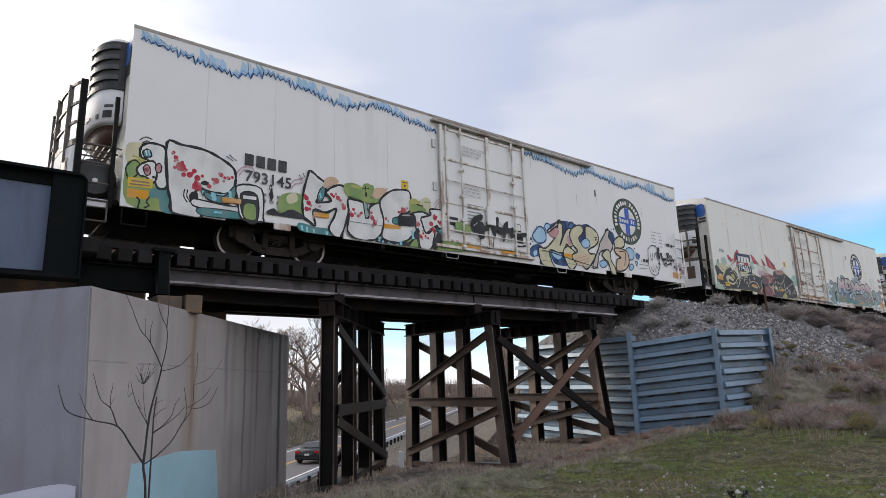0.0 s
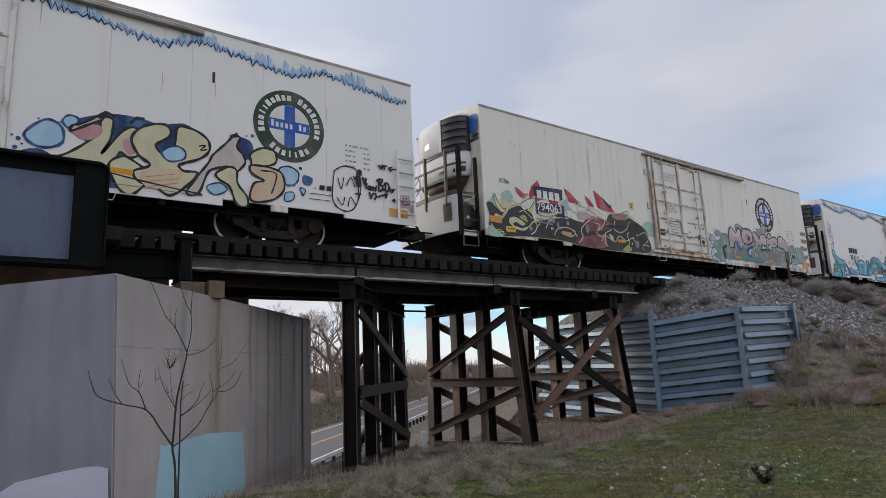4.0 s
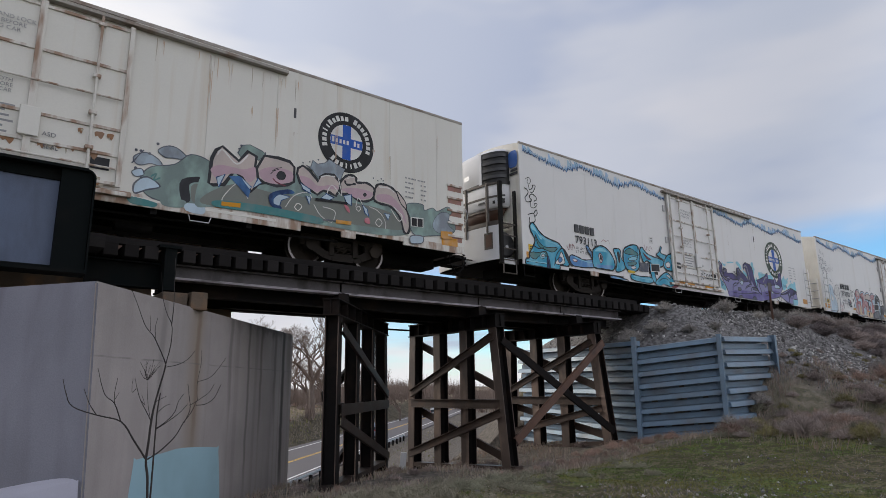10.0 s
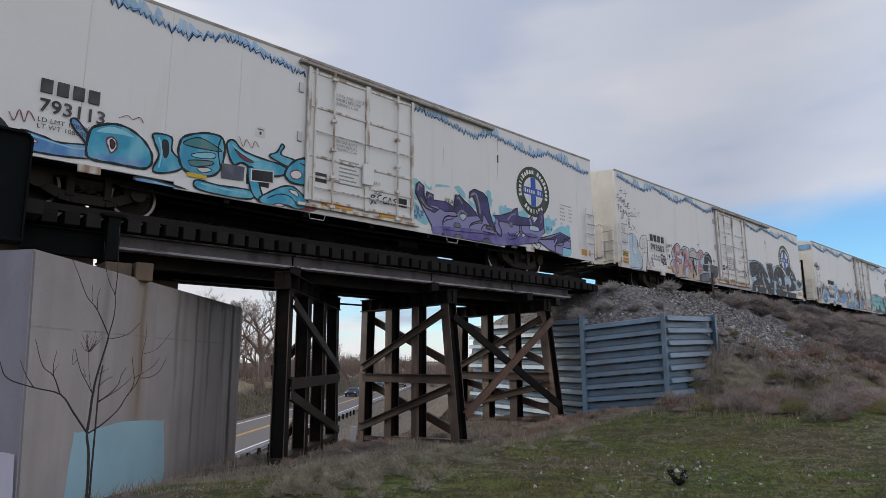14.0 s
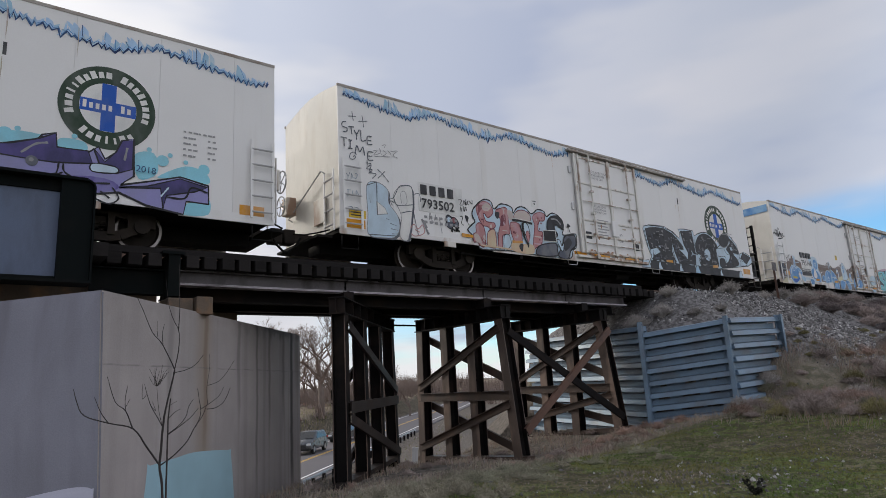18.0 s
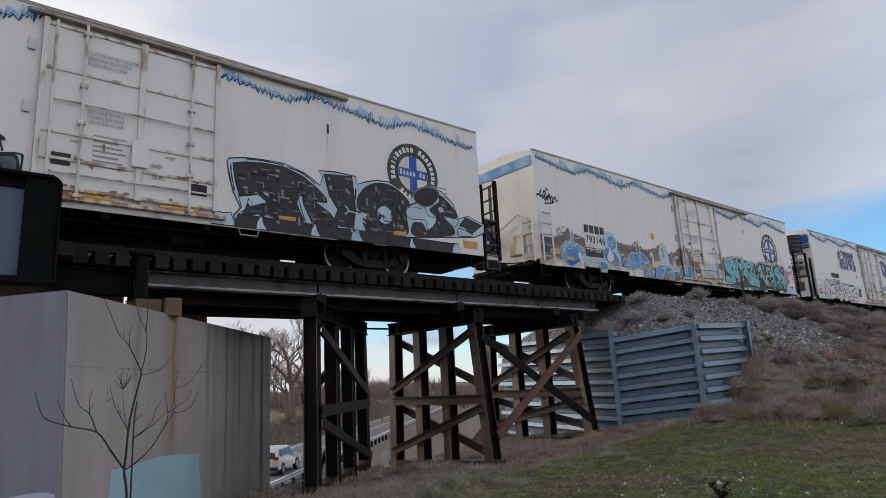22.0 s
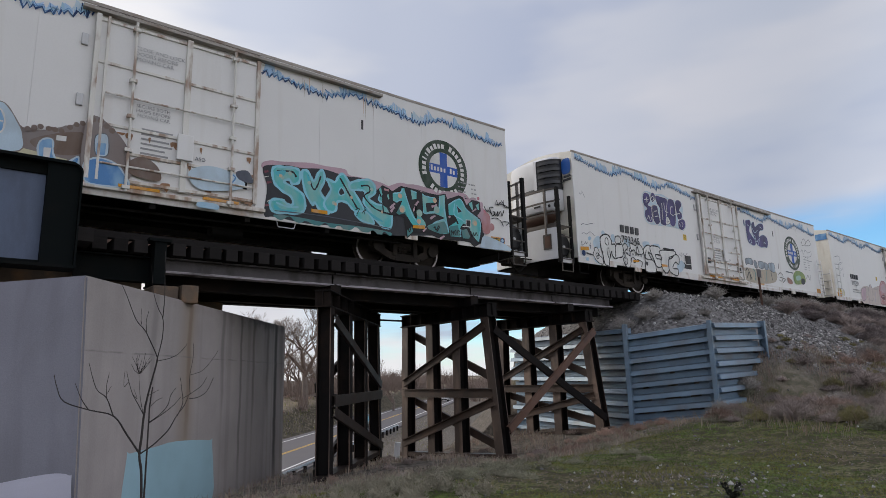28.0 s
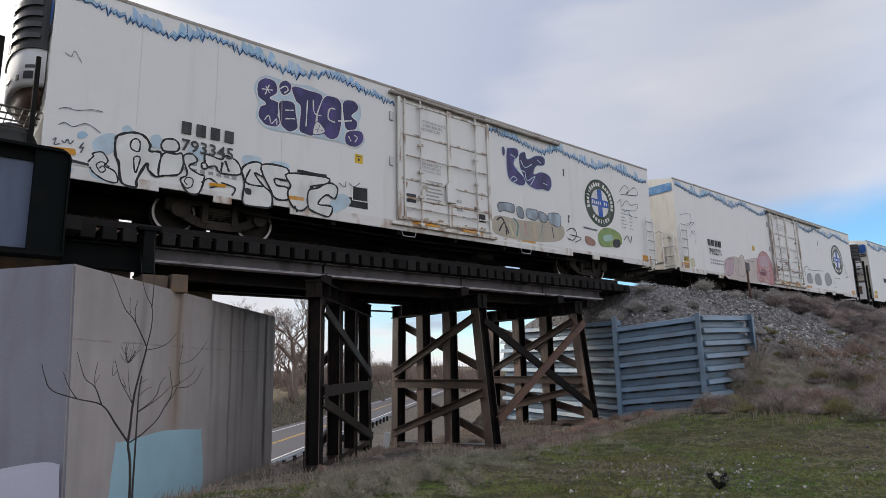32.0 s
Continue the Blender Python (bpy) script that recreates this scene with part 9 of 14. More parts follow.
tag_c2.dot("haze", 11.32, 1.07, 0.12)
tag_c2.dot("haze", 14.33, 2.20, 0.12)
tag_c2.dot("haze", 14.92, 1.81, 0.12)
tag_c2.dot("haze", 17.56, 1.75, 0.12)
tag_c2.dot("haze", 18.38, 1.69, 0.12)
tag_c2.dot("haze", 11.28, 0.98, 0.05)
tag_c2.dot("haze", 14.47, 2.01, 0.05)
tag_c2.dot("haze", 15.10, 1.93, 0.05)
tag_c2.dot("haze", 17.70, 1.89, 0.05)
tag_c2.dot("haze", 17.30, 1.94, 0.05)
tag_c2.dot("haze", 15.99, 1.96, 0.05)
tag_c2.dot("haze", 11.95, 1.94, 0.05)
tag_c2.dot("haze", 18.01, 1.79, 0.05)
tag_c2.shape("lilac", [(11.38, 1.69), (11.40, 1.93), (11.51, 2.04), (11.69, 1.94), (11.69, 1.66), (11.81, 1.40), (11.75, 1.63), (11.79, 1.80), (12.04, 1.75), (12.04, 1.60), (12.19, 1.61), (12.52, 1.61), (12.83, 1.51), (12.90, 1.90), (13.08, 1.93), (13.26, 1.79), (13.51, 1.68), (13.77, 1.50), (13.86, 1.52), (13.75, 1.87), (13.62, 2.03), (13.48, 1.88), (13.50, 2.09), (13.69, 2.22), (14.07, 2.19), (14.27, 2.06), (14.38, 1.58), (14.59, 1.14), (14.62, 1.52), (15.03, 1.65), (15.42, 1.79), (15.48, 1.89), (15.69, 1.97), (15.72, 1.69), (16.23, 1.68), (16.40, 1.83), (16.52, 1.60), (16.71, 1.76), (16.80, 2.03), (17.01, 2.11), (17.04, 1.33), (16.81, 1.12), (17.38, 1.29), (17.91, 1.46), (18.48, 1.35), (18.49, 0.95), (18.04, 0.96), (17.99, 0.67), (17.29, 0.77), (16.79, 0.97), (16.31, 0.87), (14.84, 0.62), (13.79, 0.64), (12.84, 0.59), (12.35, 0.58), (12.03, 0.62), (11.97, 0.85), (11.67, 1.25)], 0.04, "black", True)
tag_c2.shape("violet", [(12.02, 0.82), (12.83, 0.93), (13.78, 0.99), (14.56, 0.98), (16.31, 1.22), (16.79, 1.07), (16.31, 0.89), (14.84, 0.64), (13.79, 0.65), (12.84, 0.61), (12.35, 0.59), (12.04, 0.63)], 0, "black")
tag_c2.shape("indigo", [(11.38, 1.73), (11.41, 1.95), (11.51, 2.04), (11.69, 1.94), (11.67, 1.64), (11.84, 1.40), (12.21, 1.35), (12.37, 1.45), (12.07, 1.23), (11.75, 1.32), (11.51, 1.50)], 0.03, "black", True)
tag_c2.shape("indigo", [(11.79, 1.41), (11.79, 1.80), (12.04, 1.75), (12.04, 1.60), (12.52, 1.63), (12.83, 1.53), (12.87, 1.39), (12.47, 1.34), (12.14, 1.46)], 0.03, "black", True)
tag_c2.shape("indigo", [(12.84, 1.41), (12.91, 1.91), (13.08, 1.93), (13.24, 1.79), (13.52, 1.67), (13.85, 1.41), (13.40, 1.34), (13.19, 1.45), (12.99, 1.31)], 0.03, "black", True)
tag_c2.shape("indigo", [(13.47, 1.92), (13.52, 2.11), (13.74, 2.23), (14.13, 2.17), (14.28, 2.00), (14.39, 1.55), (14.63, 1.03), (14.39, 1.17), (14.10, 1.52), (14.05, 1.25), (13.85, 1.41), (13.77, 1.79), (13.64, 1.99)], 0.035, "black", True)
tag_c2.shape("indigo", [(14.52, 1.53), (15.03, 1.64), (15.44, 1.81), (15.69, 1.96), (15.72, 1.69), (16.23, 1.71), (16.32, 1.47), (15.69, 1.39), (15.25, 1.39), (14.77, 1.41)], 0.03, "black", True)
tag_c2.shape("indigo", [(16.32, 1.78), (16.52, 1.54), (16.71, 1.78), (16.80, 2.03), (17.01, 2.07), (17.01, 1.47), (16.73, 1.34), (16.47, 1.37)], 0.03, "black", True)
tag_c2.shape("indigo", [(16.79, 1.07), (17.29, 1.17), (17.91, 1.42), (18.46, 1.31), (18.20, 1.18), (17.66, 1.03), (17.60, 0.73), (17.54, 1.16)], 0.03, "black", True)
tag_c2.shape("icy", [(13.07, 1.30), (13.21, 1.39), (13.35, 1.33), (13.21, 1.18)], 0.025, "black")
tag_c2.shape("icy", [(16.32, 1.48), (16.71, 1.47), (16.73, 1.35), (16.32, 1.32)], 0.025, "black")
tag_c2.shape("icy", [(15.58, 1.11), (15.77, 1.19), (15.71, 1.02)], 0.02, "black")
tag_c2.shape("icy", [(15.88, 1.15), (16.07, 1.14), (15.92, 1.02)], 0.02, "black")
tag_c2.line("ash", [(11.46, 1.77), (11.51, 1.96), (11.60, 1.89)], 0.05)
tag_c2.line("ash", [(11.56, 1.59), (11.75, 1.38), (11.99, 1.32)], 0.045)
tag_c2.line("ash", [(11.84, 1.62), (11.90, 1.73), (11.98, 1.68)], 0.05)
tag_c2.line("ash", [(12.98, 1.81), (13.05, 1.84), (13.18, 1.68)], 0.05)
tag_c2.line("ash", [(13.55, 2.01), (13.75, 2.09), (13.88, 1.82), (13.94, 1.50)], 0.06)
tag_c2.line("ash", [(15.18, 1.49), (15.39, 1.69), (15.58, 1.75)], 0.04)
tag_c2.line("ash", [(12.96, 1.29), (13.16, 1.47), (13.37, 1.37)], 0.05)
tag_c2.line("ash", [(16.86, 1.63), (16.90, 1.90)], 0.04)
tag_c2.line("black", [(12.39, 0.91), (12.43, 1.10), (12.59, 1.22), (12.87, 1.24), (12.99, 1.29)], 0.045)
tag_c2.line("black", [(12.46, 1.02), (12.54, 1.09), (12.82, 1.17)], 0.03)
tag_c2.shape("slate", [(12.82, 0.96), (12.88, 1.06), (13.05, 1.06), (13.11, 0.97), (12.94, 0.93)], 0.02, "black")
tag_c2.line("black", [(13.47, 1.00), (13.56, 1.14), (13.90, 1.27), (14.06, 1.28)], 0.035)
tag_c2.line("black", [(13.53, 1.08), (13.78, 1.18), (14.03, 1.22)], 0.03)
tag_c2.line("black", [(13.96, 0.99), (14.10, 1.17), (14.42, 1.16), (14.60, 1.02)], 0.04)
tag_c2.line("black", [(14.04, 0.96), (14.30, 0.97), (14.60, 0.94)], 0.03)
tag_c2.shape("slate", [(14.16, 1.08), (14.29, 1.17), (14.49, 1.14), (14.43, 1.06)], 0.02, "black")
tag_c2.line("black", [(14.59, 1.35), (14.61, 1.09), (14.84, 0.92), (14.90, 1.07), (14.76, 1.32), (14.83, 1.39)], 0.04)
tag_c2.line("black", [(15.18, 1.11), (15.33, 1.00), (15.70, 1.12), (15.77, 1.42)], 0.03)
tag_c2.dot("slate", 15.35, 1.36, 0.10)
tag_c2.dot("ash", 15.34, 1.38, 0.04)
tag_c2.line("black", [(15.84, 1.39), (15.88, 1.22), (16.19, 1.09), (16.63, 1.12)], 0.035)
tag_c2.line("black", [(15.26, 0.88), (15.55, 0.95), (15.70, 1.12), (15.84, 1.22)], 0.03)
tag_c2.shape("slate", [(12.84, 0.62), (12.92, 0.73), (13.10, 0.72), (13.19, 0.60), (12.96, 0.58)], 0.025, "black")
tag_c2.shape("slate", [(13.98, 0.60), (14.11, 0.75), (14.30, 0.76), (14.42, 0.61), (14.18, 0.56)], 0.025, "black")
tag_c2.shape("slate", [(15.30, 0.62), (15.48, 0.73), (15.62, 0.66), (15.44, 0.57)], 0.025, "black")
tag_c2.line("black", [(16.31, 0.93), (16.39, 0.80), (16.63, 0.72), (16.79, 0.85), (16.67, 1.05)], 0.03)
tag_c2.line("black", [(16.47, 0.95), (16.63, 0.83)], 0.03)
tag_c2.shape("black", [(12.32, 0.57), (12.38, 0.70), (12.45, 0.62), (12.40, 0.57)], 0, "black")
tag_c2.line("black", [(12.39, 0.81), (12.84, 0.81), (13.79, 0.88), (14.56, 0.92)], 0.02)
tag_c2.line("black", [(17.64, 1.00), (18.00, 1.01), (18.14, 1.26), (18.46, 1.19)], 0.035)
tag_c2.line("icy", [(17.69, 1.20), (17.55, 0.99)], 0.03)
tag_c2.line("navy", [(11.28, 1.18), (11.36, 1.17), (11.30, 1.07), (11.42, 1.03)], 0.03)
tag_c2.line("navy", [(11.38, 1.34), (11.55, 1.00)], 0.03)
tag_c2.line("navy", [(11.50, 1.34), (11.42, 1.06), (11.40, 0.96)], 0.03)
tag_c2.line("navy", [(11.55, 1.20), (11.65, 1.18), (11.57, 1.09), (11.65, 1.08)], 0.03)
tag_c3 = Spray(CARS[2], "small black tag on the door", 0.13)
tag_c3.line("black", [(9.80, 1.34), (9.84, 1.16), (9.78, 1.07)], 0.03)
tag_c3.line("black", [(9.80, 1.32), (9.93, 1.33), (9.87, 1.23), (9.97, 1.11)], 0.03)
tag_c3.line("black", [(10.14, 1.38), (10.02, 1.32), (10.05, 1.22), (10.15, 1.21)], 0.03)
tag_c3.line("black", [(10.32, 1.35), (10.20, 1.30), (10.21, 1.18), (10.31, 1.19), (10.32, 1.26)], 0.03)
tag_c3.line("black", [(10.35, 1.15), (10.41, 1.35), (10.48, 1.17)], 0.03)
tag_c3.line("black", [(10.63, 1.35), (10.54, 1.31), (10.61, 1.26), (10.53, 1.17)], 0.03)

tag_d0 = Spray(CARS[3], "faded pale blue and flesh graffiti outlines")
tag_d0.blob("icy", [(0.77, 1.96), (1.06, 2.09), (1.39, 1.93), (1.41, 1.58), (1.66, 1.28), (1.71, 0.95), (1.56, 0.71), (1.30, 0.66), (0.78, 0.70), (0.78, 1.23)], 0.014, "ash")
tag_d0.blob("white", [(1.04, 1.59), (1.29, 1.43), (1.36, 1.29), (1.05, 1.23)], 0.014, "ash", True)
tag_d0.blob("chalk", [(1.56, 1.75), (1.73, 2.04), (2.12, 2.11), (2.16, 1.70), (2.12, 1.41), (1.97, 0.69), (1.71, 0.74), (1.77, 1.30)], 0.014, "ash")
tag_d0.blob("white", [(1.78, 1.89), (1.92, 1.95), (1.97, 1.67), (1.82, 1.58)], 0.012, "ash")
tag_d0.line("slate", [(1.42, 1.69), (1.56, 1.75), (1.71, 2.02), (1.83, 2.11), (2.13, 2.11), (2.16, 1.70)], 0.02)
tag_d0.line("slate", [(1.56, 1.61), (1.46, 1.65), (1.51, 1.53)], 0.02)
tag_d0.line("slate", [(1.56, 1.75), (1.66, 1.56), (2.15, 1.63)], 0.02)
tag_d0.line("slate", [(2.19, 1.92), (2.37, 1.96), (2.41, 1.74)], 0.02)
tag_d0.line("slate", [(2.19, 1.92), (2.17, 1.42), (2.29, 0.81)], 0.02)
tag_d0.line("slate", [(1.77, 1.36), (2.15, 1.40), (1.97, 0.70)], 0.02)
tag_d0.line("slate", [(1.06, 2.08), (1.05, 1.23)], 0.02)
tag_d0.line("slate", [(0.77, 1.96), (1.06, 2.09)], 0.02)
tag_d0.line("slate", [(0.78, 0.70), (1.70, 0.74)], 0.02)
tag_d0.line("steel", [(1.42, 1.05), (1.63, 1.00)], 0.02)
tag_d0.line("steel", [(1.43, 0.91), (1.66, 0.89)], 0.02)
tag_d0.line("steel", [(1.46, 0.78), (1.63, 0.79)], 0.02)
tag_d0.line("steel", [(0.84, 1.64), (0.87, 1.51)], 0.02)
tag_d0.line("steel", [(1.30, 1.16), (1.40, 1.14)], 0.02)
tag_d0.line("rose", [(2.04, 0.99), (2.15, 1.10), (2.29, 1.00), (2.44, 1.12), (2.47, 0.90), (2.18, 0.79), (2.06, 0.85)], 0.025)
tag_d0.line("rose", [(2.18, 0.97), (2.33, 0.91)], 0.025)
tag_d0.line("ash", [(2.42, 1.28), (2.62, 0.88)], 0.06)
tag_d0.line("ash", [(2.49, 1.25), (2.58, 1.05)], 0.04)
tag_d0.line("grey", [(2.66, 1.27), (2.70, 1.49), (2.78, 1.22), (2.89, 1.45)], 0.02)
tag_d0.line("grey", [(3.00, 1.39), (3.07, 0.96)], 0.02)
tag_d0.line("slate", [(0.29, 3.70), (0.51, 3.74)], 0.018)
tag_d0.line("slate", [(0.40, 3.85), (0.43, 3.61)], 0.018)
tag_d0.line("slate", [(0.57, 3.62), (0.84, 3.68)], 0.018)
tag_d0.line("slate", [(0.69, 3.80), (0.73, 3.49)], 0.018)
tag_d0.line("slate", [(0.22, 3.54), (0.12, 3.50), (0.11, 3.40), (0.24, 3.37), (0.23, 3.27), (0.13, 3.26)], 0.028)
tag_d0.line("slate", [(0.29, 3.42), (0.44, 3.44)], 0.028)
tag_d0.line("slate", [(0.36, 3.42), (0.38, 3.23)], 0.028)
tag_d0.line("slate", [(0.44, 3.36), (0.52, 3.28), (0.60, 3.40)], 0.028)
tag_d0.line("slate", [(0.52, 3.28), (0.51, 3.11)], 0.028)
tag_d0.line("slate", [(0.64, 3.40), (0.65, 3.12), (0.78, 3.15)], 0.028)
tag_d0.line("slate", [(0.96, 3.28), (0.83, 3.26), (0.83, 3.06), (0.97, 3.08)], 0.028)
tag_d0.line("slate", [(0.83, 3.16), (0.94, 3.18)], 0.028)
tag_d0.line("slate", [(0.06, 3.10), (0.23, 3.10)], 0.028)
tag_d0.line("slate", [(0.15, 3.10), (0.16, 2.88)], 0.028)
tag_d0.line("slate", [(0.28, 3.07), (0.38, 3.07)], 0.028)
tag_d0.line("slate", [(0.33, 3.07), (0.32, 2.85)], 0.028)
tag_d0.line("slate", [(0.26, 2.84), (0.39, 2.85)], 0.028)
tag_d0.line("slate", [(0.46, 2.73), (0.51, 2.96), (0.59, 2.81), (0.69, 2.95), (0.73, 2.73)], 0.028)
tag_d0.line("slate", [(0.99, 2.86), (0.84, 2.85), (0.83, 2.64), (0.98, 2.65)], 0.028)
tag_d0.line("slate", [(0.84, 2.74), (0.95, 2.75)], 0.028)
tag_d0.line("slate", [(0.39, 2.63), (0.44, 2.68), (0.47, 2.64), (0.39, 2.57), (0.30, 2.60), (0.33, 2.72), (0.44, 2.77), (0.49, 2.71)], 0.02)
tag_d0.line("slate", [(0.76, 2.54), (0.92, 2.54), (0.77, 2.40), (0.94, 2.39), (0.83, 2.28)], 0.02)
tag_d0.line("slate", [(0.92, 2.50), (0.86, 2.32), (1.05, 2.29), (0.93, 2.16)], 0.02)
tag_d0.line("slate", [(1.09, 2.43), (1.25, 2.32), (1.42, 2.14)], 0.02)
tag_d0.line("slate", [(1.32, 2.41), (1.10, 2.19)], 0.02)
tag_d0.line("slate", [(0.79, 2.61), (0.82, 2.48)], 0.02)
tag_d0.line("ash", [(0.95, 2.89), (1.11, 2.94), (1.00, 2.80), (1.18, 2.87)], 0.014)
tag_d0.line("ash", [(1.18, 3.01), (1.23, 2.84)], 0.014)
tag_d0.line("ash", [(1.25, 3.10), (1.36, 3.14), (1.33, 3.06)], 0.014)
tag_d0.line("ash", [(1.28, 2.98), (1.38, 2.91), (1.28, 2.82)], 0.014)
tag_d0.line("ash", [(1.42, 3.01), (1.52, 2.91)], 0.014)
tag_d0.line("ash", [(1.52, 2.98), (1.73, 3.04), (1.59, 2.90), (1.74, 2.84)], 0.014)
tag_d0.line("ash", [(1.02, 2.76), (1.28, 2.81), (1.49, 2.83)], 0.014)
tag_d0.line("steel", [(0.19, 2.19), (0.24, 2.12), (0.29, 2.21)], 0.018)
tag_d0.line("steel", [(0.24, 2.12), (0.23, 2.04)], 0.018)
tag_d0.line("steel", [(0.32, 2.05), (0.34, 2.19), (0.38, 2.07)], 0.018)
tag_d0.line("steel", [(0.43, 2.20), (0.50, 2.20), (0.46, 2.08), (0.40, 2.10)], 0.018)
tag_d0.line("steel", [(0.20, 1.76), (0.31, 1.76)], 0.018)
tag_d0.line("steel", [(0.23, 1.76), (0.22, 1.59)], 0.018)
tag_d0.line("steel", [(0.36, 1.76), (0.35, 1.64), (0.42, 1.64)], 0.018)
tag_d0.line("steel", [(0.45, 1.64), (0.46, 1.77), (0.52, 1.67)], 0.018)
tag_d0.line("steel", [(0.23, 1.34), (0.35, 1.33), (0.24, 1.23), (0.36, 1.20)], 0.018)
tag_d0.line("steel", [(0.39, 1.34), (0.50, 1.32), (0.42, 1.23)], 0.018)

tag_d = Spray(CARS[3], "pink block-letter graffiti with dark outlines and a black letter", 0.03)
tag_d.line("black", [(3.71, 1.98), (3.83, 1.98), (3.75, 1.84), (3.84, 1.85)], 0.02)
tag_d.line("black", [(3.86, 1.84), (3.91, 1.99), (3.95, 1.87)], 0.02)
tag_d.line("black", [(3.98, 2.03), (3.97, 1.86), (4.07, 2.00), (4.01, 1.94), (4.08, 1.87)], 0.02)
tag_d.line("black", [(4.10, 2.00), (4.20, 1.92), (4.21, 2.05)], 0.02)
tag_d.line("black", [(3.77, 1.79), (3.78, 1.64), (3.82, 1.77)], 0.02)
tag_d.line("black", [(3.88, 1.81), (3.89, 1.66), (3.96, 1.80), (3.98, 1.69)], 0.02)
tag_d.line("black", [(3.74, 1.51), (3.83, 1.50), (3.77, 1.32), (3.86, 1.26)], 0.02)
tag_d.shape("char", [(3.91, 1.56), (4.04, 1.51), (3.99, 1.35), (4.08, 1.28), (3.95, 1.39)], 0, "black")
tag_d.shape("slate", [(3.24, 1.45), (3.34, 1.49), (3.45, 1.43), (3.57, 1.43), (3.66, 1.30), (3.61, 1.19), (3.46, 1.19), (3.40, 1.11), (3.27, 1.16), (3.23, 1.28)], 0.03, "black")
tag_d.shape("icy", [(3.30, 1.43), (3.41, 1.40), (3.35, 1.30), (3.26, 1.33)], 0, "black")
tag_d.shape("maroon", [(3.43, 1.41), (3.53, 1.45), (3.58, 1.33), (3.48, 1.27)], 0.02, "black")
tag_d.line("black", [(3.40, 1.11), (3.42, 1.03), (3.44, 1.13), (3.52, 1.06)], 0.04)
tag_d.line("black", [(3.56, 1.18), (3.57, 1.06), (3.67, 1.18), (3.59, 1.12), (3.70, 1.07)], 0.04)
tag_d.shape("icy", [(3.98, 1.15), (4.13, 1.30), (4.26, 1.42), (4.18, 1.58), (4.20, 1.73), (4.33, 1.89), (4.54, 2.06), (4.73, 2.13), (4.93, 2.08), (5.03, 1.88), (5.28, 2.06), (5.54, 2.07), (5.75, 2.01), (5.79, 1.85), (5.94, 2.01), (6.13, 2.09), (6.35, 2.06), (6.52, 1.93), (6.66, 1.96), (6.84, 2.09), (7.13, 2.07), (7.22, 1.91), (7.47, 2.05), (7.72, 2.02), (7.95, 1.85), (7.96, 1.58), (7.91, 1.39), (8.45, 1.48), (8.55, 1.42), (8.50, 1.05), (8.34, 0.94), (8.07, 0.62), (6.63, 0.64), (5.56, 0.68), (4.45, 0.64), (4.37, 0.81), (4.17, 0.86), (4.12, 1.02)], 0.04, "black")
tag_d.shape("rose", [(4.34, 1.79), (4.40, 1.91), (4.64, 2.06), (4.88, 2.00), (4.98, 1.80), (4.89, 1.66), (4.75, 1.59), (4.65, 1.69), (4.60, 1.66), (4.70, 1.47), (4.99, 1.46), (5.02, 1.34), (4.85, 1.26), (4.73, 1.32), (4.56, 1.34), (4.42, 1.52)], 0.03, "maroon")
tag_d.shape("maroon", [(4.41, 1.88), (4.54, 1.95), (4.64, 1.90), (4.50, 1.77), (4.39, 1.62)], 0, "black")
tag_d.shape("flesh", [(4.55, 1.88), (4.73, 2.02), (4.91, 1.92), (4.79, 1.80), (4.64, 1.77)], 0, "black")
tag_d.shape("rose", [(4.29, 1.30), (4.42, 1.40), (4.56, 1.32), (4.62, 1.10), (4.58, 0.74), (4.42, 0.72), (4.30, 0.85), (4.19, 0.81), (4.17, 1.03), (4.29, 1.12)], 0.03, "maroon")
tag_d.shape("flesh", [(4.20, 1.04), (4.34, 1.06), (4.44, 0.92), (4.49, 0.75), (4.39, 0.81), (4.26, 0.84)], 0, "black")
tag_d.shape("peach", [(4.73, 1.16), (4.95, 1.27), (5.02, 1.15), (5.01, 0.74), (4.77, 0.73), (4.67, 0.80)], 0.03, "maroon")
tag_d.shape("rose", [(5.08, 1.82), (5.28, 1.93), (5.54, 1.96), (5.57, 1.55), (5.60, 1.24), (5.50, 1.17), (5.30, 1.11), (5.25, 0.77), (5.08, 0.75), (5.12, 1.06), (5.17, 1.28), (5.26, 1.56)], 0.03, "maroon")
tag_d.shape("char", [(5.07, 1.79), (5.23, 1.79), (5.16, 1.60), (5.06, 1.66)], 0, "black")
tag_d.shape("maroon", [(5.29, 1.70), (5.46, 1.75), (5.44, 1.48), (5.24, 1.40)], 0, "black")
tag_d.shape("flesh", [(5.54, 1.90), (5.75, 1.88), (5.78, 1.70), (5.62, 1.62)], 0, "black")
tag_d.shape("icy", [(5.35, 1.10), (5.55, 1.15), (5.62, 0.92), (5.56, 0.81), (5.33, 0.67)], 0.02, "black")
tag_d.shape("rose", [(5.65, 1.54), (6.02, 1.52), (6.08, 1.14), (6.03, 0.97), (5.76, 0.99), (5.65, 1.24)], 0.03, "maroon")
tag_d.shape("flesh", [(5.83, 1.82), (6.02, 1.96), (6.29, 1.98), (6.49, 1.87), (6.46, 1.67), (6.07, 1.66), (5.83, 1.68)], 0.03, "maroon")
tag_d.shape("rose", [(6.60, 1.83), (6.84, 1.99), (7.13, 1.98), (7.10, 1.77), (6.86, 1.70), (6.80, 1.41), (6.98, 1.38), (6.89, 0.97), (6.69, 0.89), (6.52, 0.82), (6.60, 1.27), (6.66, 1.56)], 0.03, "maroon")
tag_d.dot("maroon", 6.83, 1.81, 0.03)
tag_d.dot("maroon", 6.89, 1.74, 0.03)
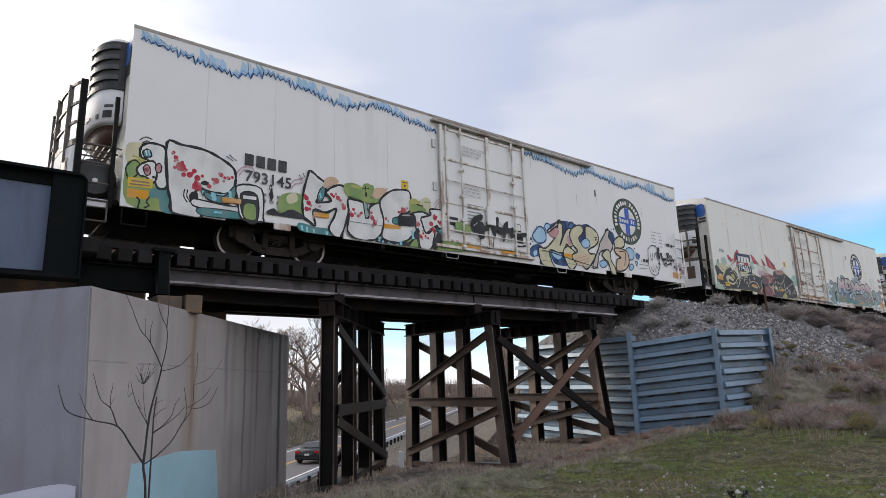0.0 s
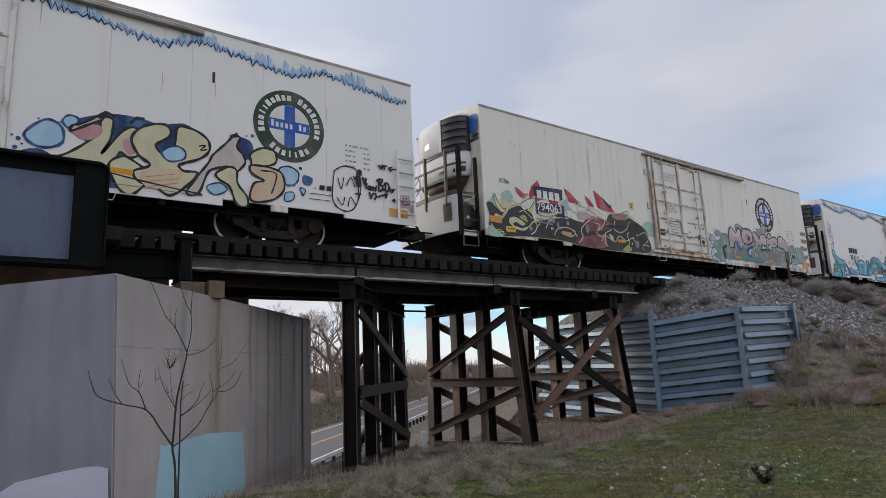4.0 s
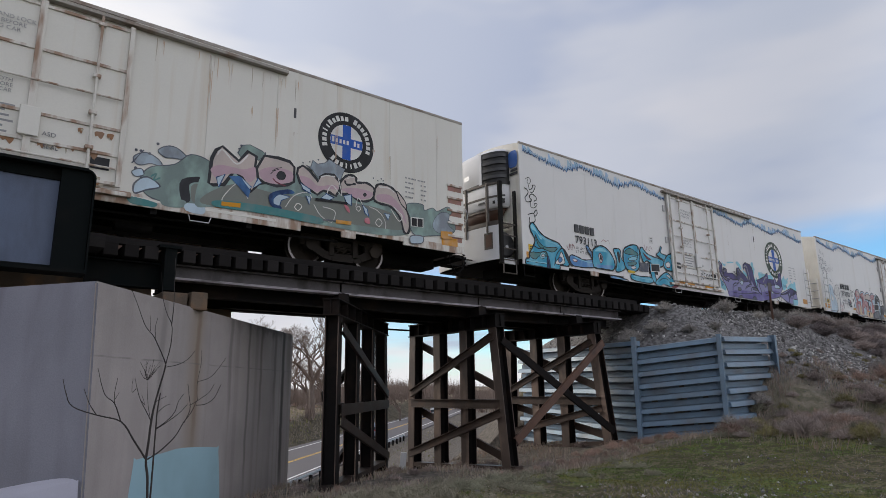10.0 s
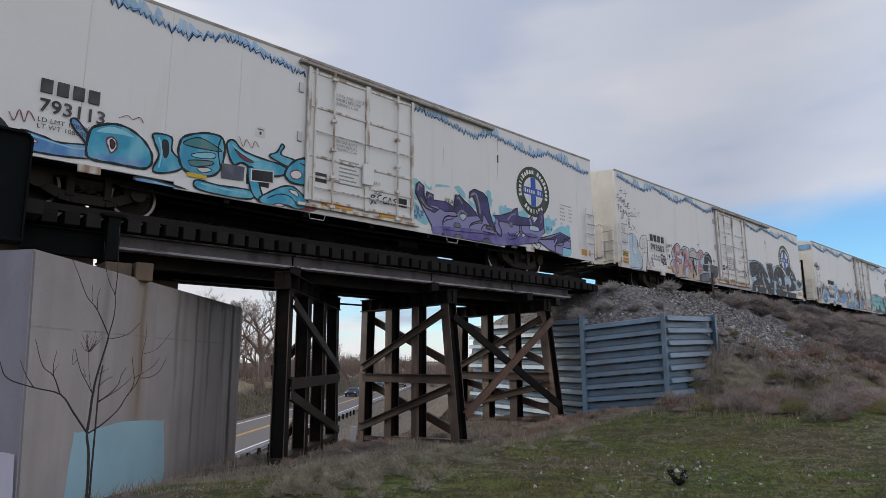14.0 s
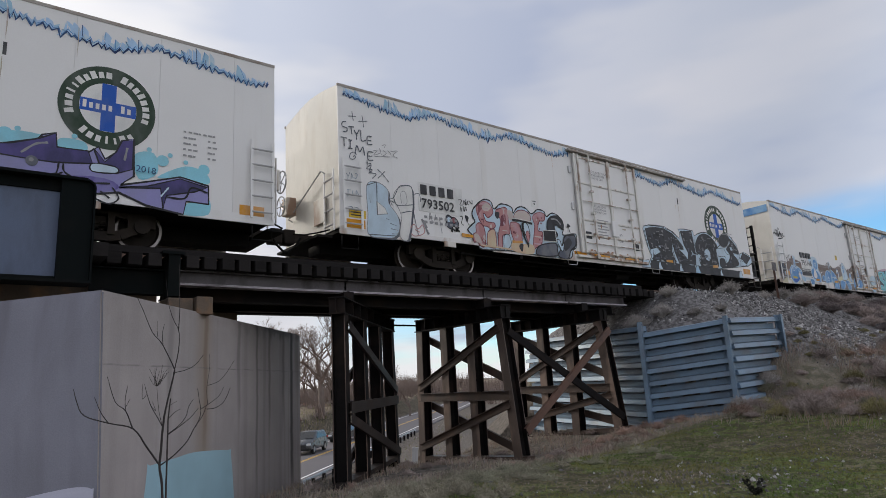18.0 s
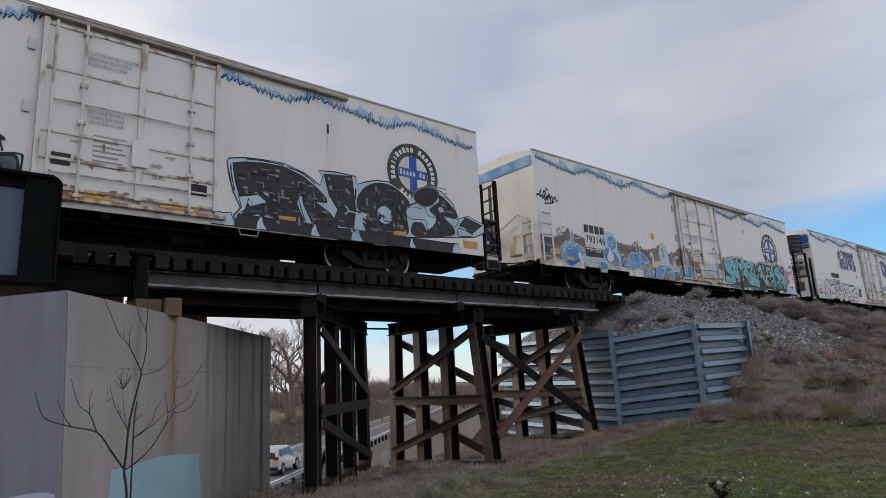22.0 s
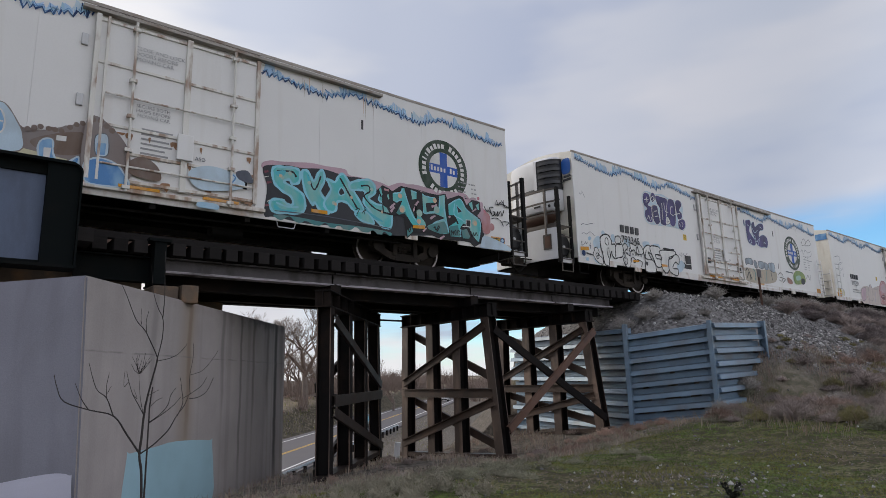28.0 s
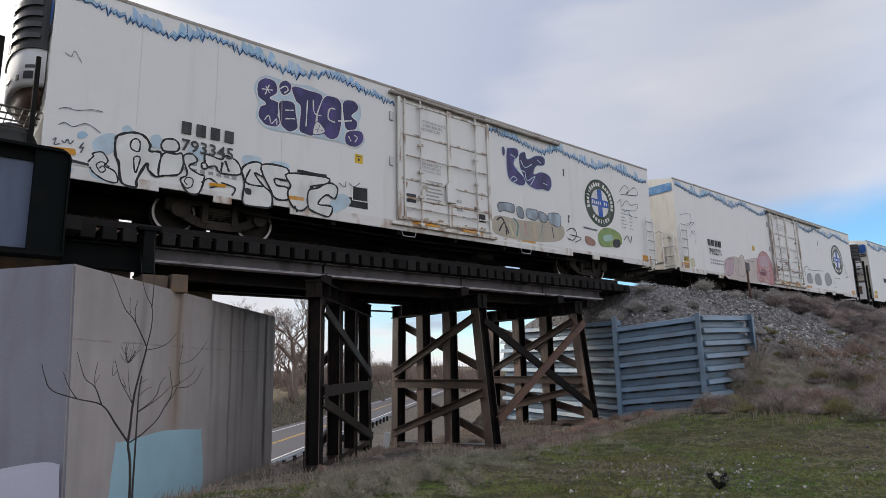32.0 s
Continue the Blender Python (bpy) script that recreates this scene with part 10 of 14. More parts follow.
tag_d.dot("maroon", 6.80, 1.61, 0.03)
tag_d.dot("maroon", 6.95, 1.66, 0.03)
tag_d.dot("maroon", 6.86, 1.48, 0.03)
tag_d.dot("maroon", 6.92, 1.26, 0.03)
tag_d.dot("maroon", 6.83, 1.13, 0.03)
tag_d.dot("maroon", 6.89, 1.03, 0.03)
streaks(tag_d, 7, "rose", ("flesh", "pinkish", "maroon", "flesh"), 40)
streaks(tag_d, 8, "peach", ("flesh", "rose", "flesh"), 30)
tag_d.dot("maroon", 6.98, 1.84, 0.03)
tag_d.shape("peach", [(5.66, 0.95), (6.08, 0.93), (6.52, 0.93), (6.46, 0.65), (5.66, 0.69)], 0, "black")
tag_d.shape("peach", [(4.49, 0.72), (5.06, 0.72), (5.56, 0.70), (5.51, 0.75), (4.49, 0.77)], 0, "black")
tag_d.line("black", [(5.70, 1.63), (6.07, 1.64), (6.55, 1.60)], 0.06)
tag_d.line("chalk", [(5.73, 1.68), (6.07, 1.68), (6.52, 1.65)], 0.02)
tag_d.line("black", [(6.02, 1.51), (6.08, 1.31)], 0.05)
tag_d.line("black", [(6.21, 1.41), (6.35, 1.18), (6.30, 0.84)], 0.05)
tag_d.line("black", [(6.12, 1.59), (6.14, 1.21), (6.32, 0.90)], 0.06)
tag_d.shape("icy", [(6.17, 1.58), (6.35, 1.54), (6.41, 1.24), (6.35, 1.12), (6.19, 1.27)], 0.03, "black")
tag_d.shape("rose", [(6.24, 1.27), (6.35, 1.35), (6.38, 1.13), (6.30, 1.01)], 0.02, "maroon")
tag_d.shape("char", [(5.92, 0.85), (6.08, 0.93), (6.03, 0.70)], 0.02, "black")
tag_d.shape("char", [(7.22, 1.64), (7.29, 1.83), (7.53, 1.96), (7.78, 1.94), (7.95, 1.76), (7.90, 1.57), (7.77, 1.64), (7.59, 1.69), (7.52, 1.57), (7.64, 1.36), (7.52, 1.28), (7.22, 1.41)], 0.05, "black")
tag_d.line("ash", [(7.40, 1.85), (7.65, 1.86), (7.84, 1.71)], 0.05)
tag_d.shape("slate", [(6.66, 0.83), (6.92, 0.99), (7.52, 1.08), (7.57, 0.88), (7.51, 0.68), (6.69, 0.64)], 0.04, "black")
tag_d.shape("slate", [(7.60, 0.69), (7.82, 1.03), (7.96, 1.34), (8.22, 1.40), (8.45, 1.41), (8.47, 1.11), (8.20, 0.90), (8.01, 0.61)], 0.05, "black")
tag_d.shape("char", [(7.89, 1.10), (8.15, 1.31), (8.28, 1.14), (7.95, 0.87)], 0, "black")
tag_d.shape("icy", [(7.58, 1.20), (7.73, 1.19), (7.79, 1.02), (7.92, 1.16), (7.82, 0.85), (7.67, 1.01)], 0.03, "black")
tag_d.shape("chalk", [(6.99, 1.46), (7.57, 1.50), (7.57, 1.12), (6.99, 1.10)], 0, "black", True)
tag_d.shape("black", [(7.01, 1.44), (7.55, 1.47), (7.54, 1.14), (7.01, 1.12)], 0, "black", True)
tag_d.line("black", [(8.25, 1.47), (8.17, 1.76)], 0.03)
tag_d.shape("black", [(8.13, 1.66), (8.17, 1.79), (8.28, 1.70)], 0, "black")
tag_d.line("black", [(8.43, 0.92), (8.56, 0.73)], 0.03)
tag_d.shape("orange", [(3.74, 1.03), (4.15, 1.01), (4.15, 0.93), (3.74, 0.93)], 0, "black", True)
tag_d.shape("orange", [(5.65, 1.00), (6.08, 1.02), (6.08, 0.95), (5.65, 0.92)], 0, "black", True)
tag_d.line("maroon", [(5.05, 1.21), (5.10, 1.01), (5.08, 0.80)], 0.02)
tag_d.line("maroon", [(4.44, 0.97), (4.53, 0.83), (4.67, 0.80)], 0.02)

tag_d2 = Spray(CARS[3], "huge charcoal graffiti letters streaked with grey, outlined in pale blue", 0.03)
tag_d2.shape("icy", [(12.27, 2.07), (12.31, 2.16), (12.64, 2.24), (13.09, 2.28), (13.62, 2.29), (14.17, 2.14), (14.56, 1.91), (14.64, 2.16), (14.53, 2.28), (14.96, 2.33), (15.58, 2.32), (15.63, 2.12), (15.86, 2.22), (16.23, 2.33), (16.61, 2.35), (17.07, 2.16), (17.31, 2.00), (17.57, 2.31), (17.91, 2.46), (18.42, 2.38), (18.85, 2.06), (19.00, 1.66), (19.38, 1.78), (20.01, 1.61), (19.99, 1.35), (19.61, 1.18), (17.91, 0.99), (15.89, 0.77), (15.07, 0.87), (14.29, 0.83), (12.99, 0.67), (12.49, 0.69), (12.44, 0.87), (12.59, 1.07), (12.41, 1.44), (12.32, 1.81)], 0.03, "char", True)
tag_d2.shape("char", [(12.40, 2.07), (12.70, 2.15), (13.09, 2.20), (13.59, 2.21), (14.11, 2.06), (14.49, 1.82), (14.73, 1.62), (14.75, 1.50), (14.55, 1.49), (14.42, 1.48), (14.81, 1.27), (15.04, 1.01), (15.03, 0.89), (14.42, 0.86), (14.32, 0.86), (14.20, 1.08), (14.08, 1.41), (13.98, 1.55), (13.95, 1.34), (14.11, 1.01), (14.12, 0.83), (13.51, 0.78), (13.19, 0.89), (12.99, 0.98), (12.61, 0.87), (12.66, 1.01), (12.77, 1.19), (12.82, 1.12), (13.19, 1.25), (13.04, 1.43), (12.55, 1.35), (12.46, 1.66)], 0.02, "black", True)
tag_d2.shape("icy", [(12.54, 1.32), (12.99, 1.43), (13.20, 1.28), (12.88, 1.14), (12.78, 1.32), (12.70, 1.04), (12.49, 0.88), (12.61, 1.09)], 0.025, "black", True)
tag_d2.shape("icy", [(13.10, 1.49), (13.22, 1.52), (13.25, 1.41)], 0.02, "black")
tag_d2.shape("icy", [(13.98, 1.61), (14.08, 1.59), (14.12, 1.36), (14.26, 1.09), (14.35, 0.87), (14.22, 0.82), (14.12, 1.07), (14.01, 1.41)], 0.025, "black")
tag_d2.shape("icy", [(13.02, 0.90), (13.36, 0.97), (13.46, 0.60), (13.05, 0.63), (12.99, 0.81)], 0.025, "black")
tag_d2.shape("sky", [(12.49, 0.77), (12.99, 0.80), (12.99, 0.62), (12.53, 0.63)], 0, "black")
tag_d2.line("char", [(12.35, 2.03), (12.38, 1.76), (12.45, 1.44)], 0.03)
tag_d2.line("char", [(12.70, 2.22), (13.09, 2.25), (13.62, 2.25)], 0.03)
tag_d2.line("char", [(13.68, 2.22), (14.11, 2.12), (14.43, 1.92)], 0.03)
tag_d2.shape("char", [(14.66, 2.22), (15.47, 2.30), (15.51, 1.94), (15.56, 1.45), (15.49, 0.95), (15.07, 0.95), (14.94, 1.12), (15.04, 1.38), (14.81, 1.68)], 0.02, "black", True)
tag_d2.shape("char", [(15.71, 1.91), (15.93, 2.13), (16.31, 2.27), (16.73, 2.24), (17.07, 2.06), (17.26, 1.86), (17.13, 1.67), (17.16, 1.38), (17.10, 0.95), (16.04, 0.80), (15.83, 0.99), (15.76, 1.23), (15.90, 1.37), (15.63, 1.46), (15.61, 1.71)], 0.02, "black")
tag_d2.dot("icy", 16.44, 1.42, 0.24)
tag_d2.shape("icy", [(17.43, 2.02), (17.68, 2.08), (17.79, 1.77), (17.94, 1.58), (18.20, 1.58), (18.05, 1.29), (17.84, 1.23), (17.77, 1.46), (17.28, 1.43), (17.13, 1.61), (17.29, 1.76), (17.70, 1.79)], 0.02, "black")
tag_d2.shape("black", [(17.41, 2.08), (17.57, 2.29), (17.91, 2.42), (18.25, 2.39), (18.31, 2.22), (18.09, 1.95), (17.79, 1.84), (17.53, 1.90)], 0.03, "ash")
tag_d2.shape("char", [(18.31, 2.26), (18.58, 2.13), (18.84, 1.92), (18.96, 1.68), (18.46, 1.65), (18.80, 1.35), (18.69, 1.13), (17.41, 0.97), (17.35, 1.31), (17.68, 1.35), (17.83, 1.17), (18.14, 1.41), (18.16, 1.61), (17.96, 1.79), (18.31, 2.05)], 0.02, "black")
tag_d2.shape("icy", [(18.26, 1.90), (18.44, 1.91), (18.49, 1.76), (18.31, 1.74)], 0.02, "black")
tag_d2.shape("icy", [(18.50, 1.62), (19.00, 1.62), (18.84, 1.39), (18.67, 1.47)], 0.02, "black")
tag_d2.shape("char", [(19.00, 1.44), (19.28, 1.73), (19.93, 1.57), (19.47, 1.25), (19.21, 1.43)], 0.025, "black", True)
tag_d2.shape("icy", [(19.00, 1.37), (19.34, 1.31), (19.52, 1.21), (18.98, 1.15)], 0.025, "black")
tag_d2.line("icy", [(15.25, 1.50), (15.35, 1.39), (15.24, 1.28)], 0.03)
tag_d2.line("icy", [(15.31, 1.38), (15.62, 1.34), (15.87, 1.24)], 0.03)
tag_d2.line("icy", [(15.91, 1.37), (15.75, 1.23), (15.84, 1.12)], 0.03)
tag_d2.line("black", [(15.35, 1.45), (15.70, 1.38)], 0.05)
tag_d2.line("black", [(17.13, 1.74), (17.55, 1.94)], 0.04)
tag_d2.line("black", [(15.57, 1.98), (15.56, 1.70)], 0.04)
tag_d2.line("slate", [(13.05, 0.87), (14.29, 0.89), (15.75, 0.92)], 0.02)
tag_d2.shape("orange", [(13.49, 1.01), (13.91, 1.02), (13.91, 0.92), (13.49, 0.90)], 0, "black", True)
tag_d2.shape("orange", [(16.70, 1.03), (17.12, 1.05), (17.11, 0.94), (16.69, 0.91)], 0, "black", True)
for a, b, tone in ((11.95, 12.5, "icy"), (12.45, 15.5, "char"), (15.4, 19.0, "char"), (12.95, 13.2, "icy"), (14.3, 14.55, "icy"), (15.4, 15.75, "sky"), (17.2, 17.42, "icy"), (18.7, 19.05, "icy")):
    tag_d2.shape(tone, [(a, 0.63), (b, 0.63), (b - 0.08, 0.78), (b - 0.12, 0.93), (b - 0.3, 0.9), (a + 0.1, 0.92), (a + 0.02, 0.78)], 0.02, "black", True)
streaks(tag_d2, 41)

tag_e = Spray(CARS[4], "blue and brown machine-like mural graffiti", 0.03)
tag_e.line("black", [(0.05, 2.90), (0.11, 2.98), (0.19, 2.94), (0.14, 2.99), (0.09, 2.94)], 0.04)
tag_e.line("black", [(0.31, 3.15), (0.23, 3.01), (0.28, 2.91), (0.39, 3.00)], 0.06)
tag_e.line("black", [(0.39, 3.03), (0.45, 3.13), (0.53, 3.07), (0.44, 2.96), (0.51, 2.92)], 0.05)
tag_e.line("black", [(0.33, 2.84), (0.42, 2.92), (0.47, 2.80), (0.61, 3.00), (0.57, 2.82), (0.70, 3.08), (0.68, 2.88)], 0.05)
tag_e.line("black", [(0.52, 3.23), (0.62, 3.21), (0.60, 3.16), (0.54, 3.18)], 0.04)
tag_e.line("black", [(0.74, 2.81), (0.78, 2.99), (0.88, 2.93), (0.83, 2.81), (0.93, 2.80)], 0.05)
tag_e.line("black", [(0.93, 2.89), (1.00, 3.02), (1.04, 2.86), (1.13, 2.91)], 0.035)
tag_e.line("black", [(0.42, 2.70), (0.55, 2.72), (0.72, 2.74), (0.88, 2.79)], 0.05)
tag_e.line("black", [(0.88, 1.94), (0.99, 1.83), (1.05, 1.99), (1.11, 1.82), (1.25, 2.01), (1.38, 1.99)], 0.015)
tag_e.line("black", [(0.87, 1.69), (0.93, 1.87), (1.02, 1.72), (1.11, 1.80), (1.26, 1.77), (1.41, 1.83)], 0.015)
tag_e.shape("taupe", [(0.09, 1.61), (0.32, 1.55), (0.60, 1.53), (0.88, 1.62), (1.26, 1.77), (1.50, 1.99), (1.54, 1.86), (2.32, 1.75), (2.66, 1.48), (4.13, 1.55), (4.33, 1.77), (4.80, 1.73), (5.45, 1.77), (5.60, 2.00), (5.74, 1.68), (6.28, 1.66), (6.93, 1.80), (7.34, 1.72), (7.95, 1.66), (8.59, 1.91), (8.56, 1.33), (6.27, 1.03), (4.80, 0.88), (3.50, 1.02), (2.34, 1.14), (1.50, 1.06), (0.69, 0.77), (0.14, 0.84)], 0, "black")
tag_e.shape("brown", [(0.15, 1.34), (0.60, 1.50), (1.07, 1.65), (1.42, 1.66), (1.18, 1.39), (0.61, 1.23), (0.17, 1.10)], 0, "black")
tag_e.shape("brown", [(1.80, 1.74), (2.15, 1.72), (2.32, 1.66), (2.33, 1.43), (2.05, 1.49), (1.83, 1.63)], 0, "black")
tag_e.shape("brown", [(4.33, 1.65), (5.01, 1.63), (5.41, 1.66), (5.37, 1.49), (4.46, 1.48)], 0, "black")
tag_e.shape("brown", [(6.60, 1.60), (6.92, 1.73), (6.91, 1.30), (6.58, 1.18)], 0, "black")
tag_e.dot("brown", 0.12, 1.57, 0.05)
tag_e.dot("brown", 0.23, 1.55, 0.05)
tag_e.dot("brown", 0.37, 1.52, 0.05)
tag_e.dot("brown", 0.60, 1.53, 0.05)
tag_e.dot("brown", 0.73, 1.58, 0.05)
tag_e.dot("brown", 0.85, 1.59, 0.05)
tag_e.dot("brown", 0.99, 1.66, 0.05)
tag_e.dot("brown", 1.09, 1.66, 0.05)
tag_e.dot("brown", 1.26, 1.79, 0.05)
tag_e.dot("brown", 1.39, 1.78, 0.05)
tag_e.dot("brown", 1.48, 1.93, 0.05)
tag_e.dot("brown", 1.51, 1.85, 0.05)
tag_e.dot("brown", 1.84, 1.77, 0.05)
tag_e.dot("brown", 1.91, 1.71, 0.05)
tag_e.dot("brown", 2.02, 1.69, 0.05)
tag_e.dot("brown", 2.11, 1.67, 0.05)
tag_e.dot("brown", 2.21, 1.70, 0.05)
tag_e.dot("brown", 2.29, 1.63, 0.05)
tag_e.dot("brown", 4.33, 1.79, 0.05)
tag_e.dot("brown", 4.43, 1.73, 0.05)
tag_e.dot("brown", 4.56, 1.76, 0.05)
tag_e.dot("brown", 4.70, 1.72, 0.05)
tag_e.dot("brown", 4.84, 1.72, 0.05)
tag_e.dot("brown", 4.98, 1.72, 0.05)
tag_e.dot("brown", 5.12, 1.71, 0.05)
tag_e.dot("brown", 5.26, 1.77, 0.05)
tag_e.dot("brown", 5.41, 1.88, 0.05)
tag_e.dot("brown", 5.78, 1.75, 0.05)
tag_e.dot("brown", 5.89, 1.70, 0.05)
tag_e.dot("brown", 6.08, 1.67, 0.05)
tag_e.dot("brown", 6.32, 1.69, 0.05)
tag_e.dot("brown", 6.52, 1.68, 0.05)
tag_e.dot("brown", 6.72, 1.75, 0.05)
tag_e.dot("brown", 6.84, 1.71, 0.05)
tag_e.dot("brown", 7.86, 1.65, 0.05)
tag_e.dot("brown", 8.14, 1.72, 0.05)
tag_e.dot("brown", 8.37, 1.80, 0.05)
tag_e.dot("brown", 8.53, 1.90, 0.05)
tag_e.shape("slate", [(0.15, 1.47), (0.50, 1.55), (0.58, 1.42), (0.74, 1.45), (0.71, 1.14), (0.53, 1.09), (0.17, 1.05)], 0, "black")
tag_e.shape("cream", [(0.20, 0.69), (0.68, 0.92), (0.96, 0.86), (1.51, 0.73), (2.18, 1.05), (2.25, 0.66), (2.08, 0.64), (1.57, 0.65), (0.74, 0.62), (0.20, 0.59)], 0, "black")
tag_e.shape("chalk", [(0.71, 0.77), (1.04, 0.78), (1.05, 0.63), (0.72, 0.62)], 0, "black", True)
tag_e.shape("icy", [(0.48, 1.13), (0.62, 1.21), (0.67, 1.03), (0.54, 0.98)], 0.02, "slate")
tag_e.shape("blue", [(1.02, 1.12), (1.08, 1.29), (1.28, 1.47), (1.58, 1.53), (1.64, 1.47), (2.00, 1.46), (2.28, 1.33), (2.32, 1.19), (2.07, 0.98), (1.92, 0.84), (1.61, 0.68), (1.36, 0.68), (1.16, 0.81), (1.06, 0.96)], 0.04, "icy")
tag_e.shape("cobalt", [(1.31, 0.86), (1.71, 0.87), (2.02, 0.97), (1.82, 0.80), (1.51, 0.70)], 0, "black")
tag_e.shape("icy", [(1.14, 1.22), (1.33, 1.42), (1.53, 1.48), (1.28, 1.27), (1.17, 1.06)], 0, "black")
tag_e.line("icy", [(1.41, 1.35), (1.50, 1.48), (1.63, 1.43), (1.59, 1.29), (1.44, 1.27), (1.41, 1.35)], 0.035)
tag_e.shape("chalk", [(1.46, 1.38), (1.51, 1.42), (1.56, 1.39), (1.51, 1.33)], 0.02, "blue")
tag_e.line("icy", [(1.71, 1.40), (1.90, 1.35), (2.01, 1.26), (2.28, 1.27)], 0.03)
tag_e.shape("blue", [(1.64, 1.47), (1.64, 1.90), (1.69, 1.92), (1.72, 1.63), (1.76, 1.50), (1.95, 1.47), (1.79, 1.42)], 0.04, "icy")
tag_e.line("icy", [(1.56, 2.06), (1.58, 1.58), (1.27, 1.51)], 0.04)
tag_e.line("icy", [(1.77, 1.96), (1.79, 1.68), (2.15, 1.72)], 0.035)
tag_e.shape("olive", [(1.30, 1.00), (1.72, 0.99), (1.73, 0.89), (1.30, 0.89)], 0, "black", True)
tag_e.shape("yellow", [(1.33, 0.97), (1.69, 0.97), (1.70, 0.92), (1.33, 0.92)], 0, "black", True)
tag_e.shape("chalk", [(1.91, 1.12), (2.01, 1.23), (2.13, 1.16), (2.18, 1.00), (2.19, 0.66), (1.92, 0.68), (1.97, 0.91)], 0.02, "slate")
tag_e.line("slate", [(1.97, 0.94), (2.07, 0.92), (2.00, 0.85), (2.09, 0.81), (2.02, 0.74)], 0.02)
tag_e.shape("sky", [(2.17, 1.11), (2.34, 1.11), (2.40, 0.89), (2.24, 0.89)], 0.02, "icy")
tag_e.line("chalk", [(2.20, 1.09), (2.26, 1.04), (2.31, 1.12)], 0.03)
tag_e.shape("chalk", [(2.37, 1.82), (3.43, 1.77), (3.44, 1.07), (2.40, 1.03)], 0, "black", True)
tag_e.shape("char", [(2.37, 1.43), (3.36, 1.43), (3.37, 1.11), (2.38, 1.09)], 0, "black", True)
tag_e.shape("chalk", [(2.41, 1.39), (3.32, 1.40), (3.33, 1.37), (2.41, 1.36)], 0, "black", True)
tag_e.shape("icy", [(3.24, 1.89), (3.61, 2.09), (4.06, 2.08), (4.24, 1.89), (4.23, 1.50), (4.40, 1.27), (4.36, 0.89), (4.01, 0.84), (3.51, 0.89), (3.38, 1.24), (3.43, 1.62)], 0, "black")
tag_e.dot("blue", 3.93, 1.72, 0.26)
tag_e.line("icy", [(3.80, 1.78), (4.03, 1.77), (3.90, 1.61), (3.80, 1.75)], 0.03)
tag_e.line("icy", [(3.74, 1.83), (3.71, 1.67), (3.62, 1.59)], 0.03)
tag_e.shape("blue", [(3.37, 1.36), (3.62, 1.53), (3.87, 1.44), (4.13, 1.36), (4.36, 1.14), (4.36, 0.92), (4.07, 0.85), (3.75, 0.93), (3.50, 1.02)], 0.04, "icy")
tag_e.shape("chalk", [(3.76, 1.58), (3.90, 1.39), (4.00, 1.21), (3.91, 1.04), (3.72, 1.00), (3.58, 1.06), (3.57, 1.21), (3.68, 1.38)], 0.04, "blue")
tag_e.line("icy", [(4.07, 1.38), (4.30, 1.13), (4.23, 0.90)], 0.03)
tag_e.shape("blue", [(3.14, 0.96), (3.50, 0.93), (3.54, 0.75), (3.21, 0.69)], 0.03, "icy")
tag_e.shape("sky", [(2.40, 1.03), (2.59, 1.00), (2.60, 0.83), (2.35, 0.82)], 0.02, "icy")
tag_e.shape("icy", [(2.65, 1.01), (3.14, 1.02), (3.14, 0.90), (2.65, 0.89)], 0, "black", True)
tag_e.shape("blue", [(4.87, 1.15), (4.98, 1.36), (5.23, 1.50), (5.52, 1.44), (5.66, 1.23), (5.62, 0.95), (4.91, 0.86)], 0.04, "icy")
tag_e.line("icy", [(5.23, 1.43), (5.28, 1.08)], 0.03)
tag_e.line("icy", [(5.15, 1.06), (5.26, 1.15), (5.38, 1.09), (5.33, 0.98), (5.17, 0.98), (5.15, 1.06)], 0.035)
tag_e.shape("blue", [(4.53, 1.13), (4.67, 1.22), (4.84, 1.18), (4.84, 0.98), (4.60, 0.95)], 0.03, "icy")
tag_e.line("icy", [(5.52, 1.44), (5.52, 1.88), (5.63, 1.97), (5.68, 1.87), (5.66, 1.46)], 0.04)
tag_e.shape("blue", [(5.68, 1.53), (5.89, 1.46), (6.11, 1.19), (6.27, 1.03), (5.66, 0.95)], 0.035, "icy")
tag_e.line("slate", [(5.74, 1.65), (6.52, 1.63)], 0.05)
tag_e.shape("icy", [(6.32, 1.53), (6.59, 1.53), (6.58, 1.07), (6.31, 1.08)], 0, "black", True)
tag_e.shape("chalk", [(4.43, 1.37), (4.60, 1.38), (4.58, 1.30), (4.45, 1.31)], 0.02, "slate")
tag_e.shape("orange", [(0.61, 1.22), (1.02, 1.22), (1.03, 1.02), (0.62, 1.02)], 0, "black", True)
tag_e.shape("orange", [(3.75, 1.00), (4.15, 1.01), (4.15, 0.92), (3.75, 0.90)], 0, "black", True)
tag_e.shape("taupe", [(6.61, 1.79), (6.87, 1.78), (7.59, 1.48), (8.62, 1.95), (8.67, 1.65), (8.61, 0.74), (7.23, 0.62), (6.66, 0.88), (5.77, 1.45)], 0, "black")
tag_e.shape("brown", [(5.79, 1.63), (6.36, 1.64), (6.64, 1.60), (6.59, 1.31), (6.10, 1.34)], 0, "black")
tag_e.shape("brown", [(7.84, 1.46), (8.62, 1.77), (8.62, 1.34), (8.09, 1.26)], 0, "black")
tag_e.dot("brown", 7.65, 1.63, 0.05)
tag_e.dot("brown", 7.77, 1.64, 0.05)
tag_e.dot("brown", 7.87, 1.69, 0.05)
tag_e.dot("brown", 7.96, 1.73, 0.05)
